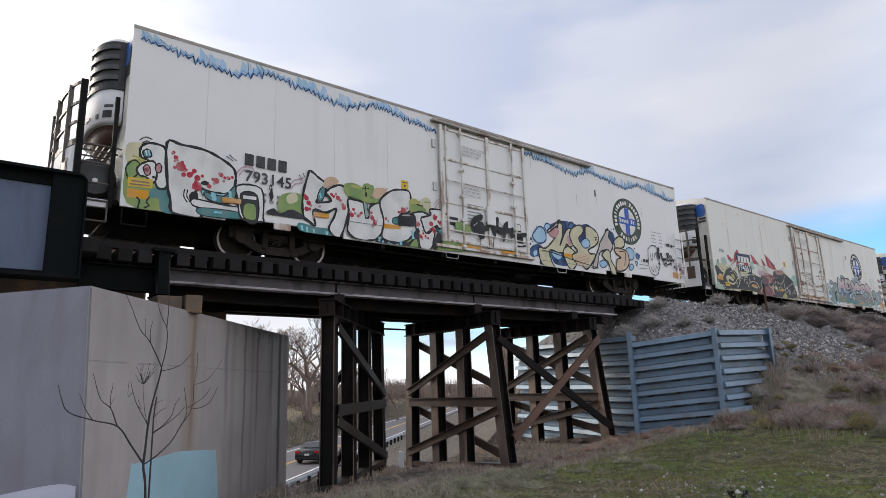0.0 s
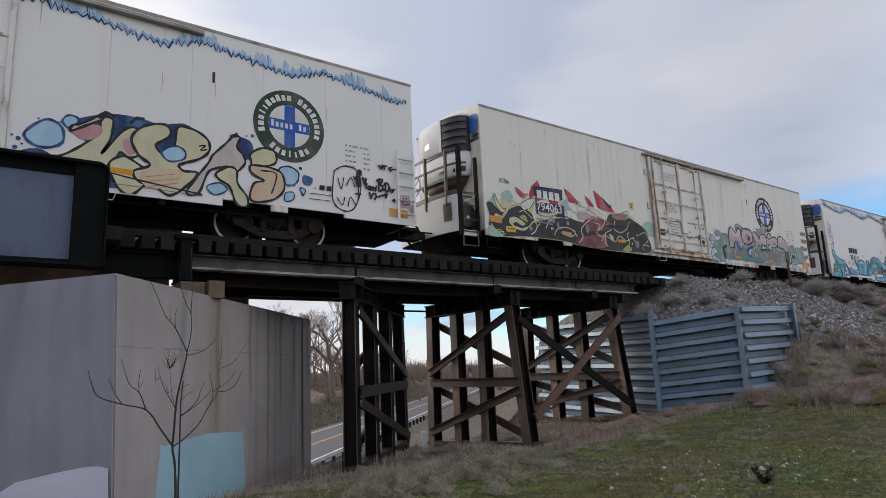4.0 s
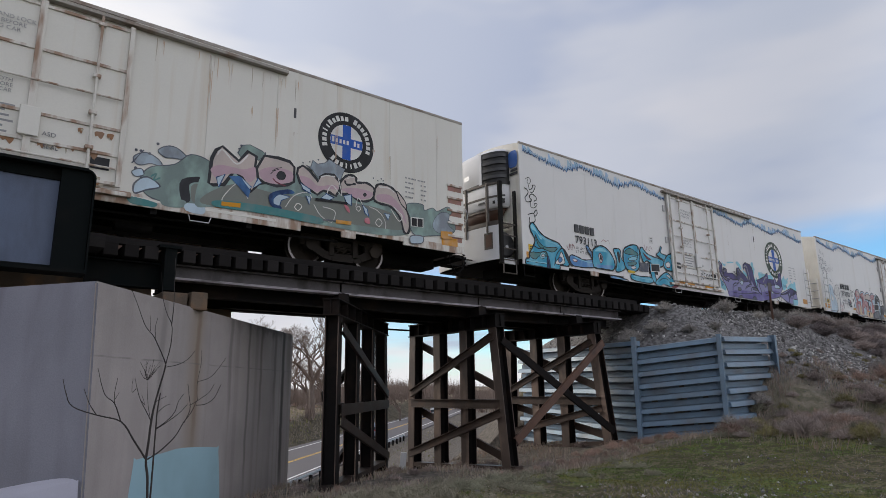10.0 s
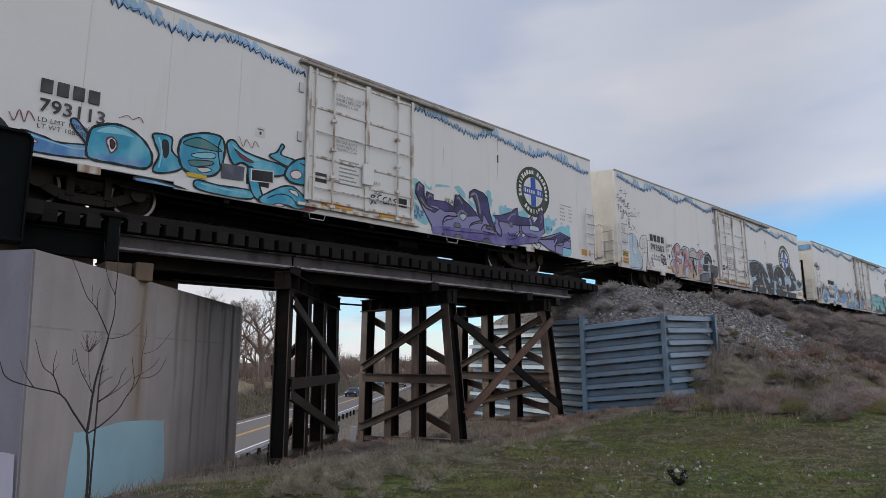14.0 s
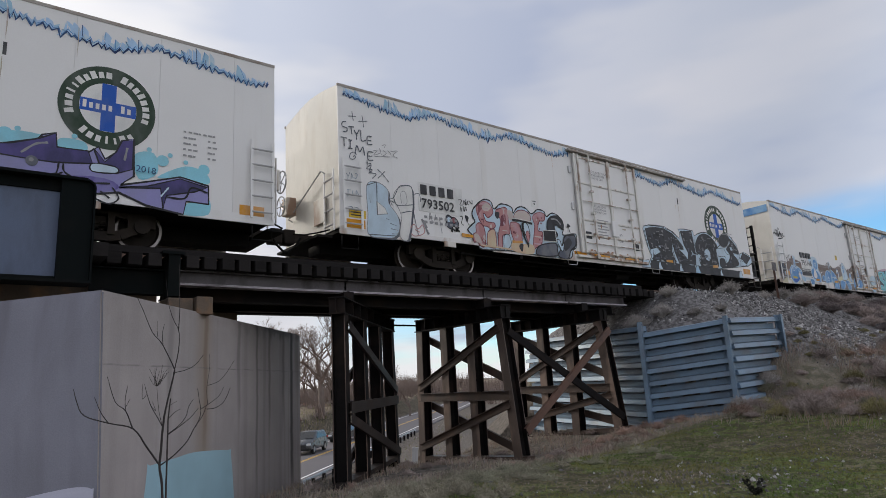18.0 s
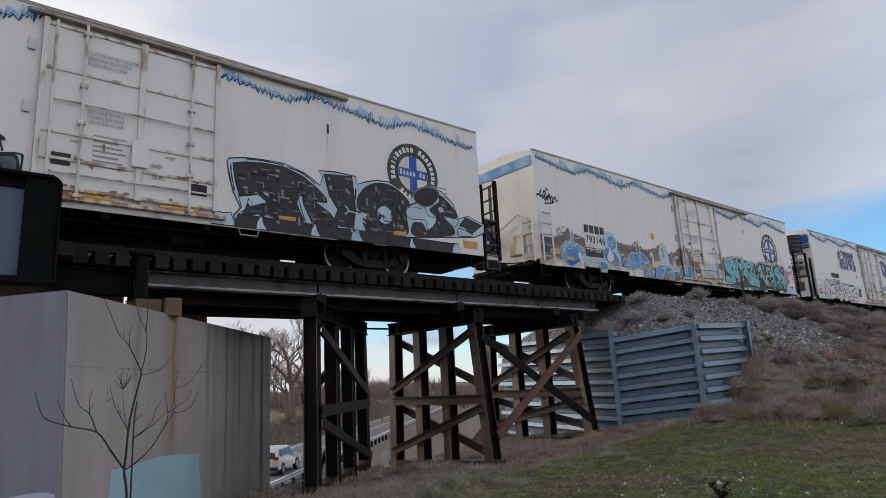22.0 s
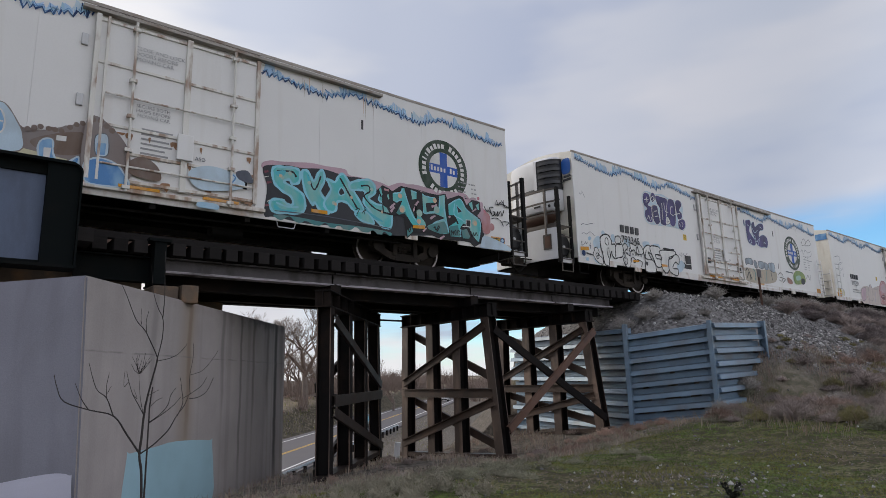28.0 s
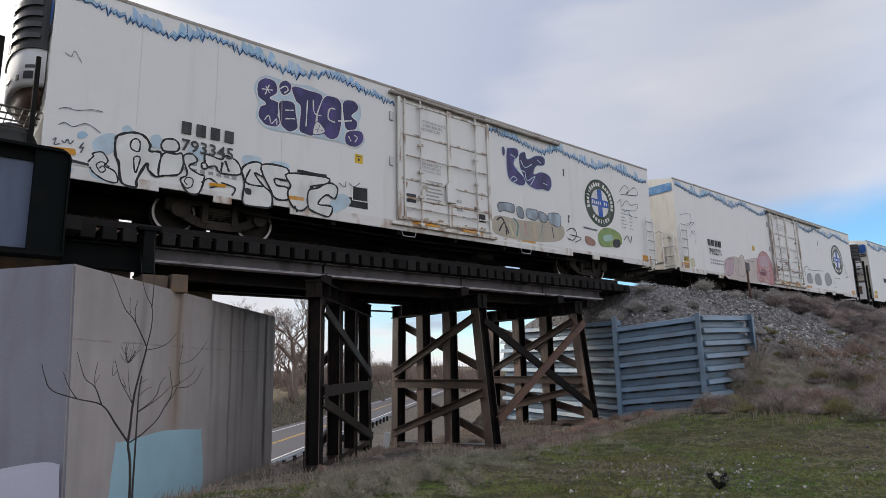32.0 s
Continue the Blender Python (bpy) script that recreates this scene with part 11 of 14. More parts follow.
tag_e.dot("brown", 8.09, 1.72, 0.05)
tag_e.dot("brown", 8.19, 1.72, 0.05)
tag_e.dot("brown", 8.29, 1.72, 0.05)
tag_e.dot("brown", 8.42, 1.82, 0.05)
tag_e.dot("brown", 8.52, 1.90, 0.05)
tag_e.dot("brown", 8.62, 1.95, 0.05)
tag_e.dot("brown", 6.56, 1.64, 0.05)
tag_e.dot("brown", 6.64, 1.63, 0.05)
tag_e.dot("brown", 6.76, 1.62, 0.05)
tag_e.dot("brown", 6.87, 1.67, 0.05)
tag_e.dot("brown", 6.98, 1.86, 0.05)
tag_e.dot("brown", 7.04, 1.91, 0.05)
tag_e.shape("cream", [(6.43, 1.23), (7.11, 1.33), (8.42, 1.19), (8.41, 1.01), (7.84, 0.96), (6.94, 1.09), (6.43, 1.01)], 0, "black", True)
tag_e.shape("icy", [(7.00, 1.66), (7.04, 1.87), (7.22, 2.02), (7.40, 2.03), (7.59, 1.77), (7.71, 1.50), (7.68, 1.20), (7.11, 1.11), (7.05, 1.44)], 0.02, "taupe")
tag_e.shape("blue", [(7.17, 1.72), (7.22, 1.88), (7.34, 1.91), (7.42, 1.74), (7.41, 1.53), (7.32, 1.46), (7.21, 1.50)], 0.03, "chalk")
tag_e.line("chalk", [(7.19, 1.67), (7.27, 1.67)], 0.03)
tag_e.line("chalk", [(7.33, 1.69), (7.40, 1.69)], 0.03)
tag_e.line("blue", [(7.32, 1.46), (7.33, 0.98)], 0.025)
tag_e.shape("blue", [(5.64, 1.45), (5.77, 1.53), (6.09, 1.37), (6.21, 1.20), (5.89, 1.20), (5.65, 1.19)], 0.035, "icy")
tag_e.shape("blue", [(5.88, 0.98), (5.94, 1.13), (6.21, 1.14), (6.40, 0.95), (6.43, 0.66), (6.36, 0.57), (5.90, 0.63)], 0.035, "icy")
tag_e.shape("blue", [(6.63, 0.88), (6.71, 1.03), (6.94, 1.09), (7.11, 1.06), (7.29, 0.97), (7.06, 0.66), (6.77, 0.62), (6.63, 0.71)], 0.035, "icy")
tag_e.shape("blue", [(7.35, 1.04), (7.59, 1.13), (7.84, 1.05), (7.98, 0.83), (7.93, 0.66), (7.65, 0.62), (7.50, 0.83)], 0.035, "icy")
tag_e.line("icy", [(7.59, 0.93), (8.41, 1.00)], 0.04)
tag_e.shape("blue", [(8.00, 1.48), (8.16, 1.52), (8.19, 1.28), (8.25, 1.08), (8.03, 1.08), (7.95, 1.30)], 0.03, "icy")
tag_e.shape("chalk", [(8.04, 1.34), (8.16, 1.36), (8.14, 1.12), (8.05, 1.11)], 0, "black", True)
tag_e.shape("chalk", [(6.34, 1.55), (6.42, 1.62), (6.56, 1.59), (6.60, 1.26), (6.48, 1.21), (6.49, 1.49), (6.37, 1.39)], 0.02, "blue")
tag_e.shape("brown", [(8.03, 0.78), (8.35, 0.80), (8.35, 0.64), (8.03, 0.64)], 0, "black", True)
tag_e.shape("brown", [(6.48, 0.77), (6.57, 0.77), (6.57, 0.61), (6.48, 0.62)], 0, "black", True)
tag_e.shape("chalk", [(8.22, 1.62), (8.38, 1.63), (8.38, 1.53), (8.22, 1.52)], 0, "black", True)
tag_e.shape("blue", [(8.38, 0.83), (8.41, 1.07), (8.58, 1.27), (8.61, 1.16), (8.61, 0.65), (8.48, 0.69)], 0.035, "icy")
tag_e.shape("char", [(6.94, 1.12), (7.53, 1.13), (7.53, 1.11), (6.94, 1.09)], 0, "black", True)
tag_e.shape("orange", [(5.91, 1.01), (6.34, 1.03), (6.34, 0.92), (5.92, 0.90)], 0, "black", True)
tag_e3 = Spray(CARS[4], "brown and blue graffiti on the door", 0.13)
tag_e3.shape("taupe", [(8.67, 1.99), (8.84, 2.12), (9.05, 2.00), (9.32, 1.74), (9.46, 1.44), (9.45, 0.95), (8.69, 0.97)], 0, "black")
tag_e3.dot("brown", 8.77, 2.04, 0.06)
tag_e3.dot("brown", 8.91, 2.04, 0.06)
tag_e3.dot("brown", 9.01, 1.96, 0.06)
tag_e3.dot("brown", 9.11, 1.89, 0.06)
tag_e3.shape("blue", [(8.69, 1.15), (8.90, 1.30), (9.21, 1.25), (9.38, 1.06), (9.45, 0.82), (8.82, 0.78), (8.70, 0.91)], 0.03, "icy")
tag_e3.shape("icy", [(8.84, 1.72), (9.04, 1.78), (9.07, 1.39), (8.87, 1.36)], 0.02, "slate")
tag_e3.shape("blue", [(8.87, 1.59), (9.03, 1.61), (9.02, 1.38), (8.87, 1.36)], 0, "black", True)
tag_e3.shape("brown", [(9.42, 1.31), (9.68, 1.48), (9.97, 1.33), (10.04, 1.05), (9.67, 1.04), (9.38, 1.15)], 0, "black")
tag_e3.shape("icy", [(10.66, 1.43), (11.07, 1.55), (11.64, 1.43), (11.71, 1.17), (10.88, 1.00), (10.58, 1.22)], 0, "black")
tag_e3.shape("slate", [(11.56, 1.52), (11.82, 1.59), (11.94, 1.34), (11.64, 1.36)], 0, "black")
tag_e3.line("blue", [(11.43, 1.47), (11.55, 1.39), (11.46, 1.24)], 0.03)
tag_e3.shape("sky", [(10.79, 0.73), (11.19, 0.74), (11.19, 0.61), (10.83, 0.61)], 0, "black")

tag_e2 = Spray(CARS[4], "turquoise graffiti letters on a black and pink cloud", 0.03)
tag_e2.shape("pinkish", [(12.17, 1.87), (12.37, 1.98), (12.67, 2.01), (12.99, 2.06), (13.37, 2.12), (13.77, 2.12), (14.30, 2.14), (14.43, 2.01), (14.93, 2.02), (15.39, 1.98), (15.66, 1.94), (16.37, 2.12), (17.12, 2.09), (18.09, 2.17), (18.34, 2.06), (18.51, 1.91), (18.86, 2.01), (18.77, 1.73), (18.17, 1.70), (16.90, 1.62), (15.47, 1.63), (14.20, 1.71), (13.06, 1.77), (12.28, 1.72)], 0, "black")
tag_e2.shape("char", [(12.21, 1.65), (12.23, 1.82), (12.52, 1.90), (12.83, 1.95), (13.16, 1.95), (13.71, 2.03), (14.31, 1.97), (14.80, 1.99), (15.20, 1.78), (15.74, 1.87), (16.37, 2.00), (17.12, 1.96), (18.09, 2.04), (18.51, 1.97), (18.79, 1.73), (18.87, 1.07), (18.67, 0.75), (17.36, 0.82), (16.32, 0.71), (15.63, 0.64), (14.85, 0.72), (13.84, 0.66), (13.23, 0.63), (12.51, 0.68), (12.26, 0.69), (12.31, 1.32)], 0, "black")
tag_e2.line("maroon", [(12.24, 1.68), (12.33, 1.72)], 0.05)
tag_e2.line("chalk", [(12.23, 1.56), (12.34, 1.60)], 0.02)
tag_e2.line("maroon", [(12.30, 1.44), (12.41, 1.48)], 0.05)
tag_e2.line("maroon", [(12.28, 0.91), (12.39, 0.94)], 0.04)
tag_e2.line("chalk", [(12.33, 1.01), (12.39, 1.05)], 0.02)
tag_e2.shape("teal", [(12.49, 0.73), (13.12, 0.75), (13.84, 0.72), (14.85, 0.75), (15.63, 0.71), (15.60, 0.61), (15.43, 0.71), (15.31, 0.53), (15.11, 0.70), (14.86, 0.57), (14.61, 0.72), (14.37, 0.56), (14.13, 0.70), (13.96, 0.56), (13.78, 0.71), (13.56, 0.59), (13.28, 0.69), (13.08, 0.60), (12.86, 0.74), (12.66, 0.62)], 0, "black")
tag_e2.shape("aqua", [(12.42, 1.74), (12.50, 1.86), (12.73, 1.89), (13.00, 1.91), (13.10, 1.83), (13.08, 1.59), (12.91, 1.52), (12.84, 1.61), (12.71, 1.53), (13.03, 1.41), (13.21, 1.27), (13.24, 0.98), (13.11, 0.85), (12.80, 0.81), (12.49, 0.79), (12.39, 0.94), (12.44, 1.07), (12.68, 1.10), (12.81, 1.02), (12.94, 1.04), (12.89, 1.21), (12.67, 1.31), (12.48, 1.47)], 0.06, "haze")
tag_e2.line("black", [(12.53, 1.76), (12.90, 1.81), (13.01, 1.70)], 0.045)
tag_e2.line("haze", [(12.53, 1.02), (12.79, 0.96), (13.08, 0.99)], 0.04)
tag_e2.shape("aqua", [(13.15, 1.85), (13.30, 1.90), (13.46, 1.68), (13.58, 1.92), (13.70, 1.99), (13.74, 1.74), (13.63, 1.47), (13.82, 1.20), (13.88, 0.97), (13.65, 0.98), (13.49, 1.17), (13.44, 1.10), (13.24, 1.39)], 0.06, "haze")
tag_e2.line("black", [(13.30, 1.80), (13.45, 1.49), (13.55, 1.58), (13.64, 1.84)], 0.04)
tag_e2.shape("aqua", [(13.81, 1.81), (14.02, 1.76), (14.13, 1.94), (14.28, 1.99), (14.57, 1.59), (14.84, 1.19), (14.65, 1.10), (14.50, 1.17), (14.34, 1.30), (14.10, 1.28), (14.05, 1.06), (13.88, 1.00), (13.73, 1.18), (13.91, 1.53), (13.85, 1.70)], 0.06, "haze")
tag_e2.shape("char", [(14.12, 1.53), (14.20, 1.65), (14.30, 1.53), (14.18, 1.45)], 0.03, "haze")
tag_e2.line("black", [(14.16, 1.89), (14.39, 1.56), (14.65, 1.19)], 0.045)
tag_e2.shape("aqua", [(14.43, 1.79), (14.68, 1.92), (15.00, 1.99), (15.17, 1.84), (15.15, 1.65), (14.98, 1.51), (15.21, 1.39), (15.61, 1.36), (15.66, 0.88), (15.43, 0.81), (15.23, 0.94), (15.03, 1.16), (14.83, 1.38), (14.88, 1.65), (14.69, 1.68), (14.47, 1.64)], 0.06, "haze")
tag_e2.line("black", [(14.75, 1.79), (14.97, 1.83), (15.01, 1.69), (14.85, 1.53), (15.15, 1.28), (15.48, 1.21)], 0.04)
tag_e2.shape("aqua", [(14.59, 1.09), (14.90, 1.14), (15.10, 0.98), (15.10, 0.86), (14.72, 0.92)], 0.05, "haze")
tag_e2.shape("aqua", [(15.27, 1.53), (15.43, 1.83), (15.47, 1.69), (15.41, 1.49)], 0.05, "haze")
tag_e2.shape("lagoon", [(12.48, 1.73), (12.74, 1.81), (12.69, 1.66), (12.57, 1.64)], 0, "black")
tag_e2.shape("lagoon", [(12.49, 0.96), (12.69, 0.88), (13.06, 0.91), (12.85, 0.85), (12.54, 0.85)], 0, "black")
tag_e2.shape("lagoon", [(14.83, 1.26), (15.09, 1.11), (15.42, 0.97), (15.16, 0.99)], 0, "black")
tag_e2.shape("lagoon", [(13.27, 1.82), (13.36, 1.72), (13.36, 1.54)], 0, "black")
tag_e2.dot("mint", 12.67, 1.63, 0.05)
tag_e2.dot("mint", 12.85, 1.76, 0.05)
tag_e2.dot("mint", 13.99, 1.23, 0.05)
tag_e2.dot("mint", 15.42, 1.25, 0.05)
tag_e2.dot("mint", 15.07, 1.75, 0.05)
tag_e2.dot("mint", 13.34, 1.62, 0.05)
tag_e2.dot("peach", 12.62, 1.66, 0.04)
tag_e2.dot("peach", 14.04, 1.21, 0.04)
tag_e2.dot("peach", 15.38, 1.21, 0.04)
tag_e2.dot("peach", 14.48, 1.45, 0.04)
tag_e2.line("black", [(14.59, 1.15), (14.71, 1.20), (14.65, 1.07), (14.63, 1.00)], 0.02)
tag_e2.line("black", [(14.78, 1.09), (14.87, 1.20), (14.84, 1.07)], 0.02)
tag_e2.line("slate", [(12.50, 0.82), (13.83, 0.87), (15.63, 0.81)], 0.02)
tag_e2.line("chalk", [(15.39, 2.15), (15.54, 1.95)], 0.03)
tag_e2.shape("orange", [(13.40, 1.00), (13.82, 1.01), (13.83, 0.92), (13.41, 0.92)], 0, "black", True)
tag_e2.shape("pinkish", [(15.34, 1.97), (15.55, 1.92), (15.92, 2.08), (16.28, 2.07), (16.56, 1.98), (16.83, 1.96), (17.19, 2.00), (17.51, 2.11), (17.77, 2.13), (18.08, 2.13), (18.22, 2.00), (18.49, 2.09), (18.68, 2.01), (18.83, 1.87), (19.03, 1.69), (19.14, 1.48), (19.08, 1.17), (18.92, 1.06), (18.73, 1.15), (18.27, 1.16), (16.99, 1.32), (15.87, 1.45)], 0, "black")
tag_e2.shape("black", [(15.35, 1.88), (15.40, 1.91), (15.59, 1.86), (15.70, 1.80), (15.96, 1.99), (16.25, 1.99), (16.52, 1.98), (16.62, 1.94), (16.95, 1.95), (17.19, 1.95), (17.47, 2.03), (17.53, 1.88), (17.95, 2.06), (18.10, 2.04), (18.24, 1.82), (18.45, 2.01), (18.74, 2.00), (18.77, 1.74), (18.62, 1.57), (18.79, 1.36), (18.81, 1.09), (18.64, 0.74), (18.48, 0.65), (18.29, 0.79), (17.60, 0.74), (17.19, 0.76), (16.76, 0.84), (16.28, 0.77), (16.14, 0.59), (16.05, 1.15), (15.89, 1.20), (15.61, 1.17), (15.41, 1.20)], 0.02, "black", True)
tag_e2.line("pinkish", [(15.62, 1.35), (15.82, 1.55)], 0.06)
tag_e2.line("pinkish", [(15.64, 1.25), (15.75, 1.40)], 0.06)
tag_e2.line("pinkish", [(16.34, 1.35), (16.49, 1.63)], 0.05)
tag_e2.line("pinkish", [(16.40, 1.52), (16.54, 1.68)], 0.05)
tag_e2.line("pinkish", [(16.92, 1.25), (17.15, 1.40)], 0.06)
tag_e2.line("pinkish", [(16.97, 1.59), (17.17, 1.67)], 0.06)
tag_e2.line("pinkish", [(17.58, 1.37), (17.65, 1.55)], 0.06)
tag_e2.line("pinkish", [(17.77, 1.46), (17.79, 1.68)], 0.05)
tag_e2.line("pinkish", [(17.23, 0.72), (17.39, 0.84)], 0.06)
tag_e2.line("pinkish", [(16.66, 0.86), (16.78, 0.98)], 0.05)
tag_e2.line("pinkish", [(18.44, 1.68), (18.60, 1.77)], 0.05)
tag_e2.line("pinkish", [(16.14, 1.59), (16.06, 1.81)], 0.04)
tag_e2.line("rose", [(15.44, 1.82), (15.58, 1.81)], 0.05)
tag_e2.shape("aqua", [(15.68, 1.79), (15.94, 1.86), (15.98, 1.96), (16.09, 1.97), (16.17, 1.70), (16.30, 1.43), (16.41, 1.24), (16.44, 1.19), (16.49, 1.51), (16.40, 1.54), (16.54, 1.39), (16.64, 1.26), (16.77, 1.13), (16.78, 1.01), (16.63, 0.93), (16.30, 0.98), (16.20, 1.10), (16.10, 1.25), (16.06, 1.28), (15.89, 1.21), (15.81, 1.25), (15.92, 1.47), (15.98, 1.60), (15.89, 1.54), (15.81, 1.50), (15.69, 1.56)], 0.05, "black", True)
tag_e2.shape("teal", [(15.81, 1.25), (15.92, 1.44), (16.04, 1.43), (16.17, 1.18), (16.06, 1.27), (15.89, 1.21)], 0, "black", True)
tag_e2.shape("aqua", [(16.26, 1.96), (16.49, 1.94), (16.49, 1.71), (16.30, 1.67)], 0.05, "black", True)
tag_e2.shape("aqua", [(16.64, 1.92), (16.78, 1.88), (17.13, 1.89), (17.13, 1.71), (16.79, 1.65), (16.80, 1.44), (17.18, 1.56), (17.22, 1.95), (17.46, 2.01), (17.47, 1.61), (17.51, 1.36), (17.58, 0.92), (17.33, 0.85), (17.26, 0.92), (17.02, 0.91), (16.84, 0.95), (16.79, 1.05), (16.97, 1.14), (17.18, 1.25), (17.40, 1.33), (17.07, 1.39), (16.76, 1.32), (16.66, 1.41)], 0.05, "black", True)
tag_e2.shape("teal", [(16.80, 1.03), (16.99, 1.10), (17.40, 1.24), (17.49, 1.10), (17.54, 0.93), (17.26, 0.87), (17.02, 0.91), (16.84, 0.96)], 0, "black", True)
tag_e2.shape("teal", [(16.12, 0.84), (16.26, 0.94), (16.30, 0.98), (16.35, 0.82), (16.15, 0.64)], 0.04, "black", True)
tag_e2.shape("aqua", [(17.53, 1.75), (17.78, 1.92), (18.03, 2.00), (18.23, 1.73), (18.47, 1.58), (18.73, 1.49), (18.78, 1.21), (18.68, 0.79), (18.57, 0.81), (18.38, 0.98), (18.26, 1.23), (18.09, 1.24), (17.98, 1.11), (17.97, 0.86), (17.80, 0.83), (17.59, 0.83), (17.55, 1.13), (17.82, 1.31), (17.89, 1.24), (17.77, 1.44), (17.55, 1.44)], 0.05, "black", True)
tag_e2.shape("char", [(17.85, 1.77), (18.06, 1.62), (17.91, 1.54)], 0.035, "haze", True)
tag_e2.shape("teal", [(17.58, 1.12), (17.89, 1.20), (17.94, 0.88), (17.61, 0.85)], 0, "black", True)
tag_e2.shape("teal", [(18.00, 1.08), (18.22, 1.15), (18.35, 0.93), (18.28, 0.84), (18.04, 0.83)], 0.04, "black", True)
tag_e2.shape("aqua", [(18.29, 1.88), (18.45, 1.98), (18.50, 1.74), (18.42, 1.70)], 0.04, "black", True)
tag_e2.shape("aqua", [(18.56, 1.88), (18.71, 1.97), (18.72, 1.74), (18.64, 1.74)], 0.04, "black", True)
tag_e2.shape("aqua", [(15.50, 1.68), (15.58, 1.73), (15.62, 1.58), (15.55, 1.55)], 0.04, "black", True)
tag_e2.shape("aqua", [(15.26, 1.79), (15.35, 1.87), (15.41, 1.66), (15.34, 1.61)], 0.04, "black", True)
tag_e2.shape("aqua", [(15.39, 1.40), (15.53, 1.35), (15.61, 1.20), (15.41, 1.20)], 0.05, "black", True)
tag_e2.line("haze", [(15.72, 1.76), (15.95, 1.82), (16.01, 1.93)], 0.035)
tag_e2.line("haze", [(16.08, 1.86), (16.18, 1.59), (16.35, 1.22), (16.63, 0.97)], 0.035)
tag_e2.line("haze", [(15.82, 1.54), (15.94, 1.62)], 0.03)
tag_e2.line("haze", [(16.66, 1.89), (16.80, 1.85), (17.09, 1.85)], 0.035)
tag_e2.line("haze", [(16.69, 1.45), (16.75, 1.37), (17.20, 1.54), (17.25, 1.92)], 0.035)
tag_e2.line("haze", [(17.40, 1.94), (17.41, 1.55), (17.54, 0.97)], 0.035)
tag_e2.line("haze", [(16.99, 1.12), (17.24, 1.24), (17.42, 1.25), (17.55, 0.95)], 0.035)
tag_e2.line("haze", [(17.56, 1.73), (17.80, 1.89), (18.02, 1.95), (18.23, 1.69), (18.69, 1.45), (18.72, 1.20), (18.64, 0.84)], 0.035)
tag_e2.line("haze", [(17.79, 1.81), (17.76, 1.48), (17.99, 1.39), (18.26, 1.26)], 0.035)
tag_e2.line("haze", [(16.30, 1.92), (16.47, 1.90)], 0.03)
tag_e2.line("haze", [(17.98, 1.10), (17.97, 0.87)], 0.03)
tag_e2.dot("mint", 16.00, 1.38, 0.10)
tag_e2.dot("mint", 16.55, 1.35, 0.10)
tag_e2.dot("mint", 17.14, 1.53, 0.10)
tag_e2.dot("mint", 18.51, 1.35, 0.10)
tag_e2.dot("peach", 15.98, 1.35, 0.07)
tag_e2.dot("peach", 18.53, 1.33, 0.07)
tag_e2.dot("peach", 17.08, 1.78, 0.07)
tag_e2.dot("peach", 16.53, 1.12, 0.07)
tag_e2.dot("peach", 15.93, 1.72, 0.07)
tag_e2.shape("orange", [(16.33, 0.99), (16.72, 1.04), (16.73, 0.94), (16.32, 0.91)], 0, "black", True)
tag_e2.line("black", [(17.02, 1.00), (17.07, 1.04), (17.10, 0.95), (17.19, 1.08), (17.21, 1.04), (17.12, 0.91)], 0.03)
tag_e2.line("black", [(17.63, 0.87), (17.63, 1.01), (17.71, 0.91), (17.70, 1.02)], 0.025)
tag_e2.line("black", [(17.75, 1.01), (17.80, 1.03), (17.80, 0.94), (17.76, 0.93), (17.75, 1.01)], 0.025)
tag_e2.line("black", [(17.84, 0.91), (17.86, 1.03), (17.94, 1.02), (17.94, 0.91)], 0.025)
tag_e2.line("black", [(18.36, 1.08), (18.41, 0.92), (18.44, 1.06), (18.48, 0.96)], 0.025)
tag_e2.line("black", [(18.50, 0.96), (18.55, 1.07), (18.60, 0.98)], 0.025)
tag_e2.line("black", [(16.11, 0.97), (16.26, 1.01), (16.22, 0.80), (16.15, 0.91)], 0.03)
tag_e2.shape("black", [(18.19, 1.39), (18.36, 1.40), (18.35, 1.20), (18.18, 1.20)], 0.03, "white", True)
tag_e2.line("white", [(18.03, 1.18), (18.35, 1.20)], 0.02)
tag_e2.shape("rose", [(18.84, 1.62), (18.98, 1.73), (19.11, 1.63), (19.12, 1.33), (19.08, 1.12), (18.94, 1.08), (18.82, 1.17), (18.79, 1.36)], 0, "black")
tag_e2.dot("rose", 19.17, 1.31, 0.11)
tag_e2.dot("pink", 18.91, 1.74, 0.05)
tag_e2.dot("pink", 18.68, 2.09, 0.05)
tag_e2.line("black", [(18.90, 1.89), (18.98, 1.78), (19.10, 1.78), (19.18, 1.72), (19.12, 1.89), (19.27, 1.91)], 0.03)
tag_e2.line("black", [(19.18, 1.72), (19.23, 1.65), (19.33, 1.75), (19.27, 1.79), (19.36, 1.68), (19.45, 1.83), (19.43, 1.67), (19.55, 1.83), (19.61, 1.71), (19.70, 1.89)], 0.03)
tag_e2.line("black", [(19.37, 2.02), (19.41, 2.16), (19.47, 2.01), (19.57, 2.12), (19.73, 2.02), (19.61, 2.18)], 0.025)
tag_e2.line("black", [(19.69, 2.20), (19.73, 2.02), (19.94, 1.99), (19.67, 2.06), (19.36, 2.03)], 0.025)
tag_e2.line("black", [(19.16, 1.55), (19.38, 1.61), (19.57, 1.52), (19.65, 1.39), (19.59, 1.50), (19.74, 1.55), (19.88, 1.53), (19.75, 1.43)], 0.022)
tag_e2.shape("yellow", [(19.07, 0.98), (19.50, 0.99), (19.49, 0.86), (19.06, 0.85)], 0.025, "black", True)
tag_e2.line("black", [(19.12, 0.94), (19.45, 0.95)], 0.03)
